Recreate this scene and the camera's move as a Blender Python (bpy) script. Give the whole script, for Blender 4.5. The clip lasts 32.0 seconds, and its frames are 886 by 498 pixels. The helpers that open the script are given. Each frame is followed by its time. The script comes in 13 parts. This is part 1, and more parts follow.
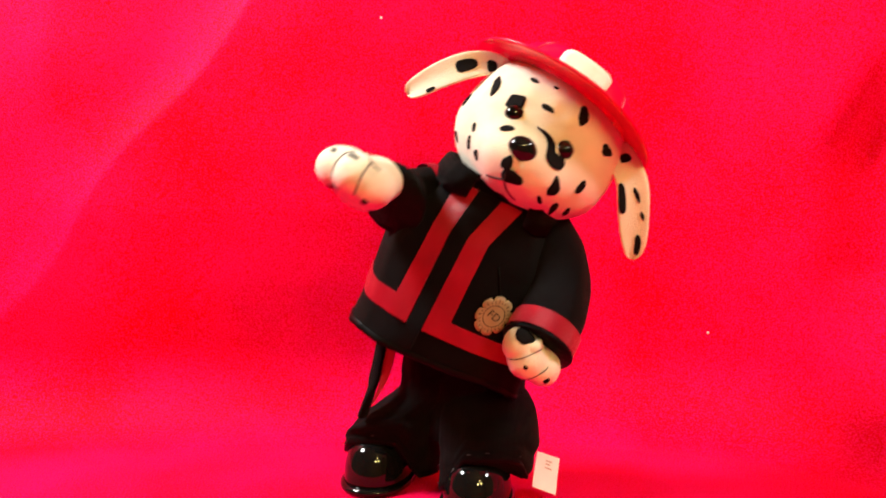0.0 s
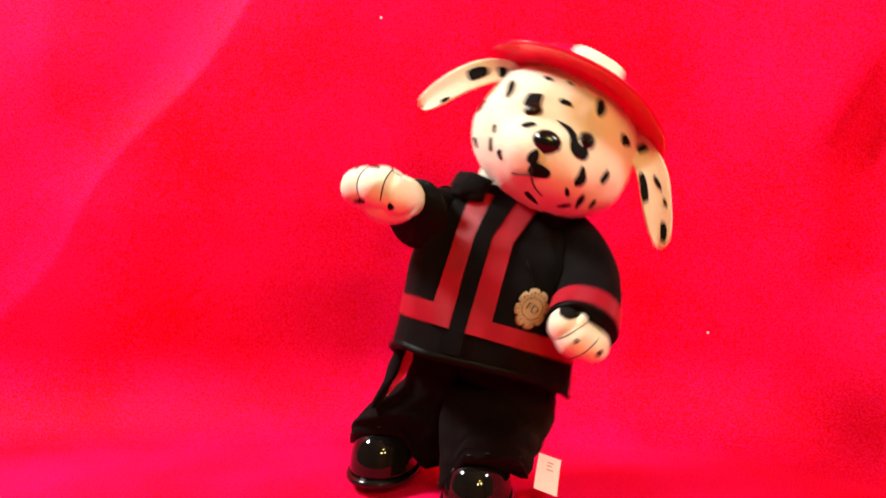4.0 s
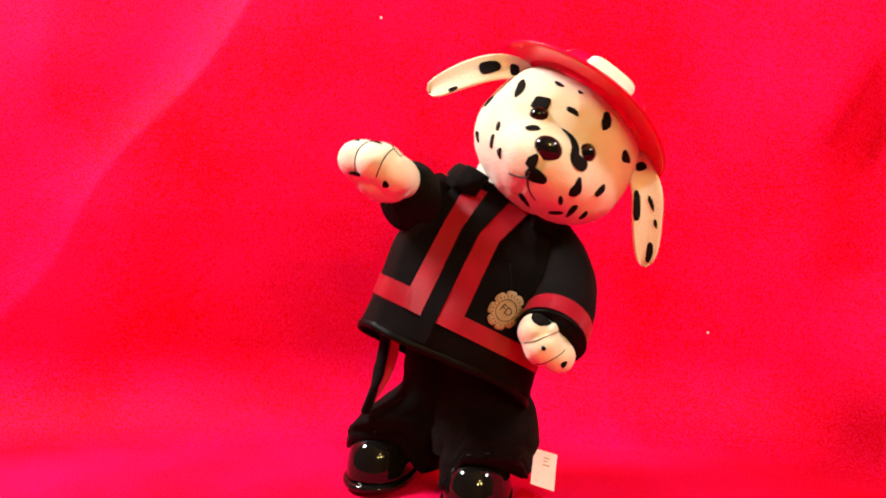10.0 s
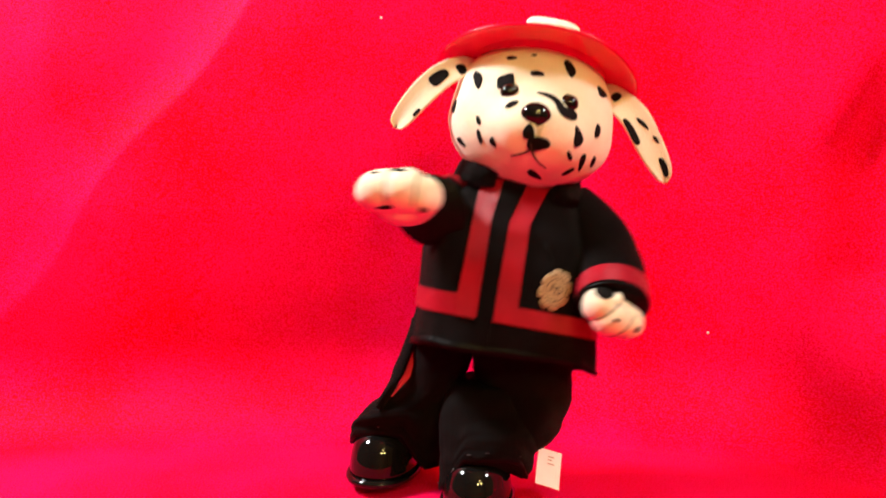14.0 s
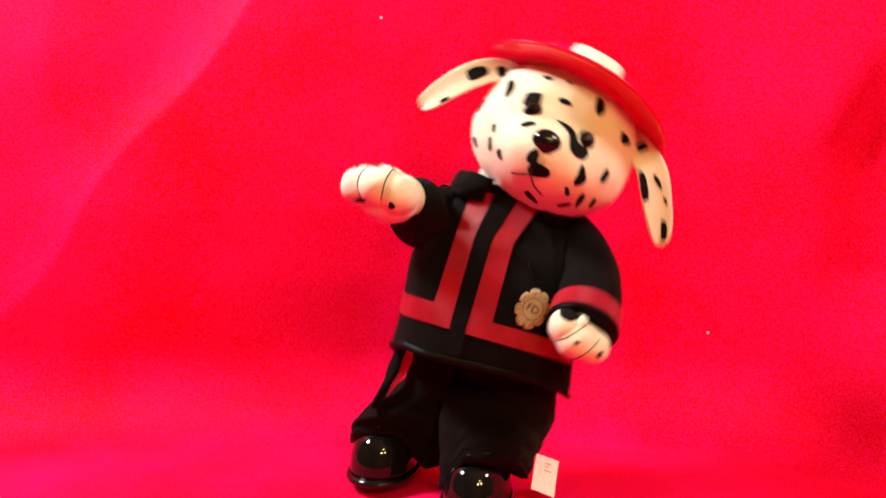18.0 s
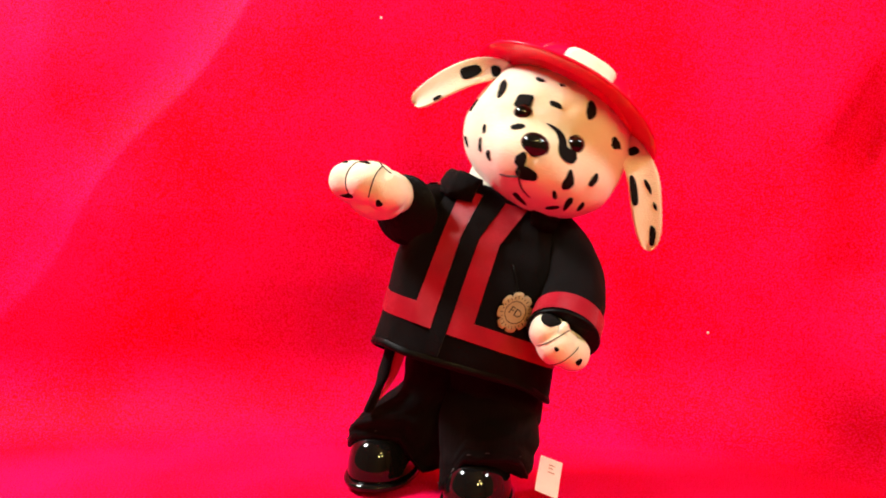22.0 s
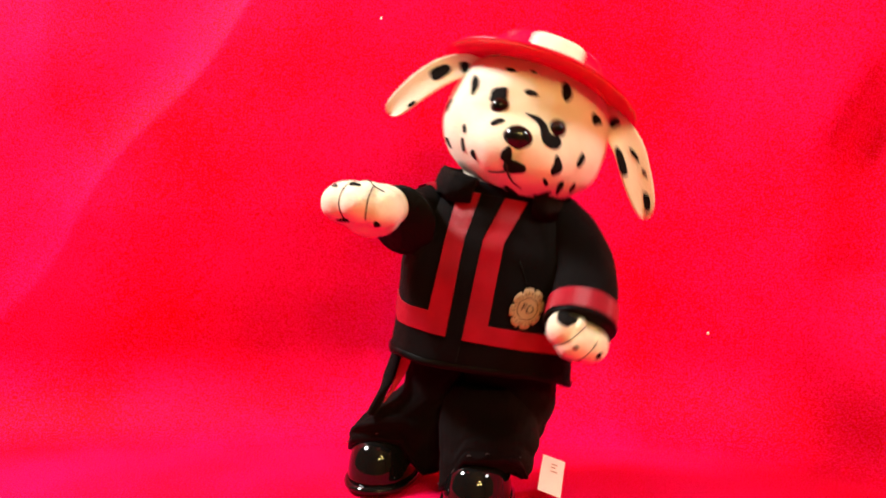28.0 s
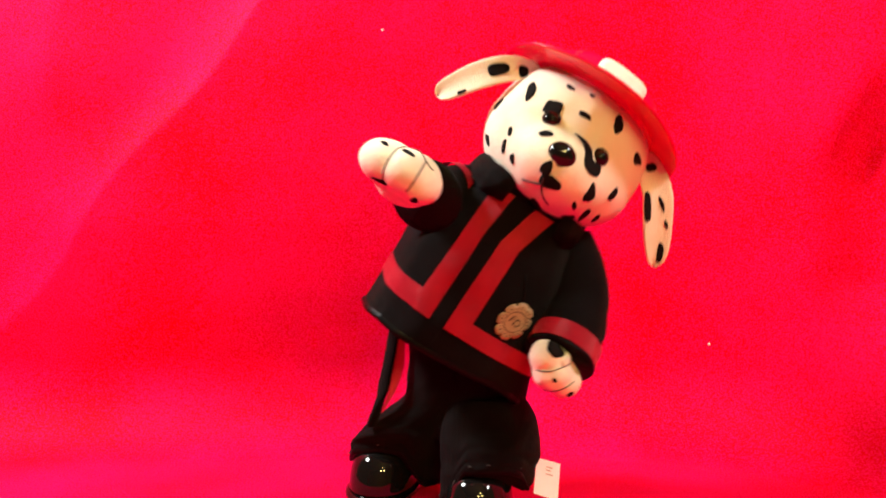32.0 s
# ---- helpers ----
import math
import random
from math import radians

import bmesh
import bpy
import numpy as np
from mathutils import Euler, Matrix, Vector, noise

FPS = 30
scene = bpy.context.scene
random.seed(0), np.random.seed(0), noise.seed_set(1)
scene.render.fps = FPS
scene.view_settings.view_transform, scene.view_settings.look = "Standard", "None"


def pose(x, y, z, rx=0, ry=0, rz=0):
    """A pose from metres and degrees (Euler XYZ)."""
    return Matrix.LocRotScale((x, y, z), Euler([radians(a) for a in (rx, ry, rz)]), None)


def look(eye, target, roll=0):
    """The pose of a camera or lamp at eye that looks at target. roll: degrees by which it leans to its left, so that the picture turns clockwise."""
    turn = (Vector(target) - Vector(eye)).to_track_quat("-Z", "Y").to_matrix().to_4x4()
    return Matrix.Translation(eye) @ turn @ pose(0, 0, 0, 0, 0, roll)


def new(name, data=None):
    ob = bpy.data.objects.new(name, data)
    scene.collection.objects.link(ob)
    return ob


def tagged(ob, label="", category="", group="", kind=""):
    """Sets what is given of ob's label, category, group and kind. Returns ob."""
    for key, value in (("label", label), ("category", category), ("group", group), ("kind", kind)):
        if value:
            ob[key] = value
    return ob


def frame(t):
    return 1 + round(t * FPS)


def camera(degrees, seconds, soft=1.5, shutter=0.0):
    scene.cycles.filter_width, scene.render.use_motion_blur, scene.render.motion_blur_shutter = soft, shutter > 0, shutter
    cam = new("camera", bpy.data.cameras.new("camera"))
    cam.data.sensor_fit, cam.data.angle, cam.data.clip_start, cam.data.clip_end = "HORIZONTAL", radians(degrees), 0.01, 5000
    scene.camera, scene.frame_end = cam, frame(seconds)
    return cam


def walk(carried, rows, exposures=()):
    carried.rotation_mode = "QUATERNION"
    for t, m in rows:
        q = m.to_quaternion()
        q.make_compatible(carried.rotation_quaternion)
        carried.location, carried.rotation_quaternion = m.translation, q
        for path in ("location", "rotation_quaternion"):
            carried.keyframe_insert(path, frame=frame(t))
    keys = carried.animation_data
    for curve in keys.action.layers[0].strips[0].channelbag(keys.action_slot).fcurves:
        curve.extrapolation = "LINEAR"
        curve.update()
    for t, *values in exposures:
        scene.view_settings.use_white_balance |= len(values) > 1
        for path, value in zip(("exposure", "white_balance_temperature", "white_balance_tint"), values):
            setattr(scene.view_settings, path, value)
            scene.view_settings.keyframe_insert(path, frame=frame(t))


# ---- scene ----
cam = camera(55, 32.0, soft=1.8, shutter=0.5)
EYE, AIM = Vector((0.0, -0.53, 0.215)), Vector((0.0, 0.0, 0.155))


def aim(yaw, pitch):
    """The camera's pose, turned by degrees to its left and upwards."""
    return look(EYE, AIM) @ pose(0, 0, 0, pitch, yaw, 0)


# The camera stands on its support and is tipped up a little towards the end.
walk(cam, [(0, aim(0, 0)), (25.5, aim(0, 0)), (27.5, aim(0, 0)), (28, aim(0, 0.04)), (29, aim(0, 0.11)),
           (30, aim(0.04, 0.30)), (31, aim(0.06, 0.53)), (32, aim(0.06, 0.76))])

# ---- light ----
world = bpy.data.worlds.new("room_light")
scene.world = world
world.use_nodes = True
world.node_tree.nodes["Background"].inputs["Color"].default_value = (1.0, 0.72, 0.5, 1)
world.node_tree.nodes["Background"].inputs["Strength"].default_value = 0.12


def lamp(name, at, target, size, power, colour):
    data = bpy.data.lights.new(name, "AREA")
    data.shape, data.size, data.energy, data.color = "DISK", size, power, colour
    ob = new(name, data)
    ob.matrix_world = look(at, target)
    return ob


def bulb(name, at, radius, power, colour):
    data = bpy.data.lights.new(name, "POINT")
    data.shadow_soft_size, data.energy, data.color = radius, power, colour
    ob = new(name, data)
    ob.location = at
    return ob


lamp("room_lamp", (-0.72, -0.02, 0.95), (0, 0, 0.15), 0.22, 21.0, (1.0, 0.98, 0.97))
lamp("room_lamp", (0.74, -0.30, 0.86), (0, 0, 0.15), 0.20, 6.0, (1.0, 0.98, 0.97))
for bx, bz in ((0.17, 0.86), (0.42, 1.24), (0.56, 0.90)):
    bulb("warm_bulb", (bx, -1.25, bz), 0.05, 15, (1.0, 0.75, 0.26))


# ---- materials ----
def material(name, colour, rough=0.6, metal=0.0, other=None, scale=60.0, detail=4.0, bump=0.0, bump_scale=900.0,
             sheen=0.0, sheen_colour=(1, 1, 1), coat=0.0, weave=False, spec=0.5, grain=0.4):
    """A surface with two-scale variation in colour, and grain."""
    m = bpy.data.materials.new(name)
    m.use_nodes = True
    t = m.node_tree
    b = t.nodes["Principled BSDF"]
    b.inputs["Roughness"].default_value, b.inputs["Metallic"].default_value = rough, metal
    b.inputs["Specular IOR Level"].default_value = spec
    b.inputs["Coat Weight"].default_value = coat
    b.inputs["Coat Roughness"].default_value = 0.04
    b.inputs["Sheen Weight"].default_value = sheen
    b.inputs["Sheen Roughness"].default_value = 0.4
    b.inputs["Sheen Tint"].default_value = (*sheen_colour, 1)
    co = t.nodes.new("ShaderNodeTexCoord")
    if other is None:
        other = tuple(c * 0.8 for c in colour)
    wide = t.nodes.new("ShaderNodeTexNoise")
    wide.inputs["Scale"].default_value, wide.inputs["Detail"].default_value = scale, detail
    fine = t.nodes.new("ShaderNodeTexNoise")
    fine.inputs["Scale"].default_value, fine.inputs["Detail"].default_value = bump_scale, 3
    t.links.new(co.outputs["Object"], wide.inputs["Vector"])
    t.links.new(co.outputs["Object"], fine.inputs["Vector"])
    both = t.nodes.new("ShaderNodeMath")
    both.operation = "MULTIPLY_ADD"
    both.inputs[1].default_value = grain
    t.links.new(fine.outputs["Fac"], both.inputs[0])
    part_of = t.nodes.new("ShaderNodeMath")
    part_of.operation = "MULTIPLY_ADD"
    part_of.inputs[1].default_value, part_of.inputs[2].default_value = 1.6, -0.3 - grain * 0.5
    t.links.new(wide.outputs["Fac"], part_of.inputs[0])
    t.links.new(part_of.outputs[0], both.inputs[2])
    ramp = t.nodes.new("ShaderNodeValToRGB")
    ramp.color_ramp.elements[0].position, ramp.color_ramp.elements[1].position = 0.15, 0.85
    ramp.color_ramp.elements[0].color, ramp.color_ramp.elements[1].color = (*other, 1), (*colour, 1)
    t.links.new(both.outputs[0], ramp.inputs["Fac"])
    t.links.new(ramp.outputs["Color"], b.inputs["Base Color"])
    if bump:
        node = t.nodes.new("ShaderNodeBump")
        node.inputs["Strength"].default_value, node.inputs["Distance"].default_value = bump, 0.0006
        height = fine.outputs["Fac"]
        if weave:
            wave = t.nodes.new("ShaderNodeTexWave")
            wave.inputs["Scale"].default_value, wave.inputs["Distortion"].default_value = 420, 1.5
            t.links.new(co.outputs["Object"], wave.inputs["Vector"])
            add = t.nodes.new("ShaderNodeMath")
            add.operation = "ADD"
            t.links.new(fine.outputs["Fac"], add.inputs[0])
            t.links.new(wave.outputs["Fac"], add.inputs[1])
            height = add.outputs[0]
        t.links.new(height, node.inputs["Height"])
        t.links.new(node.outputs["Normal"], b.inputs["Normal"])
    return m


CLOTH = material("red_felt_cloth", (0.79, 0.0036, 0.096), 0.6, other=(0.70, 0.0001, 0.006), scale=9, bump=0.9,
                 bump_scale=780, sheen=0.10, sheen_colour=(1.0, 0.10, 0.35), spec=0.03, grain=3.4)
PLUSH = material("cream_plush", (0.86, 0.81, 0.66), 0.9, other=(0.78, 0.70, 0.52), scale=45, bump=0.9, bump_scale=1100,
                 sheen=0.35, sheen_colour=(1, 0.95, 0.85), spec=0.15)
SPOT = material("black_printed_plush", (0.0022, 0.0018, 0.0018), 0.85, other=(0.005, 0.0035, 0.003), bump=0.4, bump_scale=1500,
                spec=0.15)
THREAD = material("dark_thread", (0.03, 0.015, 0.01), 0.8, bump=0.3)
VELVET = material("black_cotton", (0.0014, 0.0009, 0.0010), 0.85, other=(0.0034, 0.0021, 0.0022), scale=70, bump=0.6,
                  bump_scale=1100, spec=0.10, weave=True, sheen=0.020, sheen_colour=(1, 0.85, 0.75))
SATIN = material("black_satin_lining", (0.0016, 0.0013, 0.0013), 0.45, other=(0.003, 0.0025, 0.002), bump=1.0, bump_scale=260, spec=0.09)
STRIPE = material("red_satin_ribbon", (0.40, 0.003, 0.018), 0.38, other=(0.26, 0.002, 0.012), scale=50, bump=0.5,
                  bump_scale=1400, spec=0.20, weave=True, sheen=0.35, sheen_colour=(1, 0.2, 0.3))
PLASTIC = material("black_glossy_plastic", (0.006, 0.005, 0.005), 0.06, other=(0.004, 0.004, 0.004), coat=0.35, spec=0.3)
HATRED = material("red_vinyl", (0.86, 0.0003, 0.050), 0.27, other=(0.78, 0.0002, 0.036), scale=40, bump=0.10,
                  bump_scale=700, sheen=0.05, sheen_colour=(1, 0.04, 0.2), spec=0.32)
SHIELD = material("cream_vinyl", (0.90, 0.88, 0.80), 0.5, other=(0.80, 0.76, 0.64), scale=90, bump=0.2)
AMBER = material("amber_eye_plastic", (0.026, 0.007, 0.002), 0.08, other=(0.014, 0.004, 0.0012), coat=0.3, spec=0.25)
PUPIL = material("black_eye_plastic", (0.002, 0.002, 0.002), 0.06, coat=0.3, spec=0.25)
GOLD = material("tan_gold_print", (0.40, 0.27, 0.14), 0.6, other=(0.33, 0.21, 0.10), scale=120, bump=0.2)
PINKED = material("pinkish_red_satin", (0.62, 0.06, 0.12), 0.45, other=(0.50, 0.04, 0.08), scale=60, bump=0.4, sheen=0.3,
                  sheen_colour=(1, 0.4, 0.5), spec=0.2)
DARK = material("dark_print", (0.03, 0.018, 0.01), 0.7)
PAPER = material("white_satin_label", (0.92, 0.91, 0.89), 0.6, other=(0.85, 0.83, 0.80), scale=80, bump=0.2, bump_scale=1300)
PRINT = material("grey_print", (0.55, 0.46, 0.40), 0.7)
WALLS = material("warm_plaster", (0.24, 0.175, 0.11), 0.9, bump=0.2, scale=4)
WOOD = material("dark_wood", (0.16, 0.08, 0.04), 0.5, bump=0.2, scale=12)
STITCH = material("grey_thread", (0.09, 0.09, 0.09), 0.3, other=(0.01, 0.01, 0.01), scale=300, spec=0.6)
LINT = material("white_lint", (0.85, 0.8, 0.75), 0.9)


# ---- helpers for meshes ----
def part(name, bm, mat, parent=None, label="", smooth=True):
    """Links a bmesh as one mesh object, under a thing or a part."""
    bmesh.ops.recalc_face_normals(bm, faces=bm.faces)
    me = bpy.data.meshes.new(name)
    bm.to_mesh(me)
    bm.free()
    me.materials.append(mat)
    if smooth:
        me.polygons.foreach_set("use_smooth", [True] * len(me.polygons))
    ob = new(name, me)
    if parent:
        ob.parent = parent
    if label:
        ob["label"] = label
    return ob


def thing(name, label, category, group=""):
    return tagged(new(name), label, category, group)


def grid(bm, rows, closed=False, cap=False):
    """Quads between rows of points. closed: each row is a ring. Returns the vertices."""
    made = [[bm.verts.new(p) for p in row] for row in rows]
    for a, b in zip(made, made[1:]):
        n = len(a)
        for i in range(n if closed else n - 1):
            j = (i + 1) % n
            bm.faces.new((a[i], a[j], b[j], b[i]))
    if cap:
        for row in (made[0], made[-1]):
            bm.faces.new(row)
    return made


def tube(bm, points, radii, sides=16, flat=1.0, up=(0, 0, 1), cap=True):
    """A round or flattened tube along points."""
    pts = [Vector(p) for p in points]
    rows = []
    for i, p in enumerate(pts):
        along = (pts[min(i + 1, len(pts) - 1)] - pts[max(i - 1, 0)]).normalized()
        u = along.cross(Vector(up))
        if u.length < 1e-4:
            u = along.cross(Vector((1, 0, 0)))
        u.normalize()
        v = u.cross(along)
        r = radii[i] if hasattr(radii, "__len__") else radii
        rows.append([p + u * r * math.cos(a) + v * r * flat * math.sin(a)
                     for a in (2 * math.pi * k / sides for k in range(sides))])
    return grid(bm, rows, closed=True, cap=cap)


def smooth_line(points, n=10):
    """Points of a smooth curve through the given ones."""
    p = [Vector(q) for q in points]
    out = []
    for i in range(len(p) - 1):
        a, b, c, d = p[max(i - 1, 0)], p[i], p[i + 1], p[min(i + 2, len(p) - 1)]
        for k in range(n):
            t = k / n
            out.append(0.5 * (2 * b + (c - a) * t + (2 * a - 5 * b + 4 * c - d) * t * t + (3 * b - a - 3 * c + d) * t ** 3))
    return out + [p[-1]]


def ball(bm, at, radii, levels=4, turn=None):
    m = Matrix.Translation(at) @ (turn or Matrix.Identity(4)) @ Matrix.Diagonal((*radii, 1))
    bmesh.ops.create_icosphere(bm, subdivisions=levels, radius=1, matrix=m)


def mm(*p):
    return Vector(p) / 1000


# ---- the red cloth and the room ----
def cloth_point(u, v):
    """A point of the draped sheet: u across, v from the near edge over the fold and up."""
    x = u
    turn = max(0.0, x - 0.11)
    seam = 0.139 - 2.6 * turn * turn if turn < 0.17 else 0.139 - 2.6 * 0.17 ** 2 - 0.9 * (turn - 0.17)
    seam += 0.006 * math.sin(x * 9 + 1)
    r = 0.07
    near = -0.75
    flat = seam - r - near
    arc = r * math.pi / 2 * 0.94
    if v < flat:
        return Vector((x, near + v, 0.0015 * noise.noise((x * 9, v * 9, 0)) * min(1, max(0, (near + v - 0.05) / 0.06))))
    if v < flat + arc:
        a = (v - flat) / r
        p = Vector((x, seam - r + r * math.sin(a), r - r * math.cos(a)))
    else:
        a = arc / r
        rise = v - flat - arc
        p = Vector((x, seam - r + r * math.sin(a) + rise * math.cos(a), r - r * math.cos(a) + rise * math.sin(a)))
    # soft folds that run up to the upper right
    k = min(1.0, max(0.0, (p.z - 0.01) / 0.16))
    d = (x + 0.234) * 0.775 - (p.z - 0.226) * 0.632 + 0.003 * math.sin(p.z * 40)
    d += 0.006 * noise.noise((p.z * 11, 4.2, x * 3))
    ridge = max(0.0, 1 + d / 0.09) ** 4 if d < 0 else math.exp(-(d / 0.40) ** 2)
    c = x + 0.306 - 0.10 * (p.z - 0.29) + 0.006 * noise.noise((p.z * 14, 1.7, 0))
    other = math.exp(-(c / 0.022) ** 2) if c < 0 else math.exp(-(c / 0.07) ** 2)
    p.y -= k * (0.015 * ridge + 0.006 * other * min(1.0, max(0.0, (p.z - 0.20) / 0.1)))
    # at one side the sheet drops back behind a rounded edge
    up = min(1.0, max(0.0, (p.z - 0.20) / 0.09))
    step = min(1.0, max(0.0, (x - 0.258 - 0.027 * up * up * (3 - 2 * up)) / 0.055))
    p.y += 0.040 * step * step * (3 - 2 * step) * min(1.0, max(0.0, (p.z - 0.03) / 0.10))
    p.y += k * 0.006 * noise.noise((x * 5, p.z * 4, 3.1)) + k * 0.0016 * noise.noise((x * 22, p.z * 16, 7.7))
    return p


def build_setting():
    bm = bmesh.new()
    nu, nv = 440, 340
    grid(bm, [[cloth_point(-0.66 + 1.22 * i / nu, 1.46 * j / nv) for i in range(nu + 1)] for j in range(nv + 1)])
    cloth = part("backdrop", bm, CLOTH, None)
    cloth.modifiers.new("thickness", "SOLIDIFY").thickness = -0.0018
    tagged(cloth, "bright red felt cloth draped in soft folds over a tabletop", "backdrop", kind="structure")
    for n, (a, b) in {"wall_north": ((-2, 0.25, -0.75), (2, 0.35, 1.8)), "wall_south": ((-2, -2.6, -0.75), (2, -2.5, 1.8)),
                      "wall_west": ((-2.1, -2.6, -0.75), (-2, 0.35, 1.8)), "wall_east": ((2, -2.6, -0.75), (2.1, 0.35, 1.8)),
                      "ceiling": ((-2.1, -2.6, 1.8), (2.1, 0.35, 1.9)), "floor": ((-2.1, -2.6, -0.85), (2.1, 0.35, -0.75))}.items():
        bm = bmesh.new()
        bmesh.ops.create_cube(bm, size=1, matrix=Matrix.Translation((Vector(a) + Vector(b)) / 2)
                              @ Matrix.Diagonal((*(Vector(b) - Vector(a)), 1)))
        tagged(part(n, bm, WOOD if n == "floor" else WALLS, None, smooth=False), "plain warm plaster surface of the room"
               if n != "floor" else "dark wooden floor of the room", n.split("_")[0], kind="structure")


build_setting()


def box(a, b, bevel):
    bm = bmesh.new()
    bmesh.ops.create_cube(bm, size=1, matrix=Matrix.Translation((Vector(a) + Vector(b)) / 2) @ Matrix.Diagonal((*(Vector(b) - Vector(a)), 1)))
    bmesh.ops.bevel(bm, geom=bm.edges[:], offset=bevel, segments=2, affect="EDGES")
    return bm


def build_table():
    """The plain table that carries the cloth, against the wall."""
    table = thing("table", "plain dark wooden table under the red cloth", "table")
    part("tabletop", box((-0.72, -0.80, -0.034), (0.72, 0.24, -0.004), 0.003), WOOD, table)
    for x in (-0.66, 0.66):
        for y in (-0.74, 0.18):
            part("leg", box((x - 0.025, y - 0.025, -0.75), (x + 0.025, y + 0.025, -0.035), 0.003), WOOD, table)


build_table()


def lint(x, z, size):
    """A fleck of lint that lies on the cloth."""
    best = min((cloth_point(x, 0.7 + 0.0025 * i) for i in range(420)), key=lambda p: abs(p.z - z))
    bm = bmesh.new()
    ball(bm, best + Vector((0, -0.0022, 0)), (size, size * 0.6, size * 1.2), 2)
    tagged(part("lint_fleck", bm, LINT), "tiny white fleck of lint stuck on the red cloth", "lint", "flecks of lint on the cloth")


# ---- the dancing dog ----
dog = thing("toy_dog", "spotted cream plush dog in black and red fire coat", "toy")

# -- head: plush skull with cheeks and muzzle --
MID = mm(0, -8, -5)
LOBES = (((0, 0, 0), (50, 45, 47)), ((0, -8, -12), (49.5, 43, 34)), ((0, -26, -16.5), (34, 33, 23)))


def head_reach(way):
    """How far the plush surface lies from the middle of the head."""
    rs = []
    for c, r in LOBES:
        o = Vector([(MID[i] * 1000 - c[i]) / r[i] for i in range(3)])
        e = Vector([way[i] * 1000 / r[i] for i in range(3)])
        a, b, k = e.dot(e), o.dot(e), o.dot(o) - 1
        rs.append((-b + math.sqrt(b * b - a * k)) / a)
    m = max(rs)
    return m * sum((r / m) ** 24 for r in rs) ** (1 / 24)


def on_head(p, lift=0.0):
    way = (Vector(p) - MID).normalized()
    return MID + way * (head_reach(way) + lift)


def flake(name, shape, place, mat, parent, label="", thick=0.0005, rings=4, about=(0.0, 0.0)):
    """A thin printed or sewn shape that follows a surface: shape is its outline in a plane, place maps the plane and a lift."""
    bm = bmesh.new()
    cx, cy = about
    rows = [[place(cx + (x - cx) * k / rings, cy + (y - cy) * k / rings, thick) for x, y in shape] for k in range(1, rings + 1)]
    rows.append([place(x, y, -0.0006) for x, y in shape])
    made = grid(bm, rows, closed=True)
    mid = bm.verts.new(place(cx, cy, thick))
    for i in range(len(shape)):
        bm.faces.new((made[0][i], made[0][(i + 1) % len(shape)], mid))
    return part(name, bm, mat, parent, label)


def drop_shape(length, width, n=22, fat=0.5):
    out = []
    for k in range(n):
        a = 2 * math.pi * k / n
        s = 0.5 + 0.5 * math.cos(a)
        w = 1 + 0.16 * noise.noise((1.6 * math.cos(a) + length * 900, 1.6 * math.sin(a) + width * 700, 1.3)) + 0.10 * math.sin(3 * a + length * 2000)
        out.append((length * (s - 0.5) * w, width * 0.5 * math.sin(a) * (1 - fat * (s - 0.35)) * w))
    return out


def head_spot(p1, p2, width, parent, fat=0.5, shape=None):
    a, b = mm(*p1), mm(*p2)
    c = (a + b) / 2
    ux = (b - a).normalized()
    nx = (c - MID).normalized()
    uy = nx.cross(ux).normalized()
    shape = shape or drop_shape((b - a).length, width / 1000, fat=fat)
    return flake("spot", shape, lambda x, y, k: on_head(c + ux * x + uy * y, k), SPOT, parent)


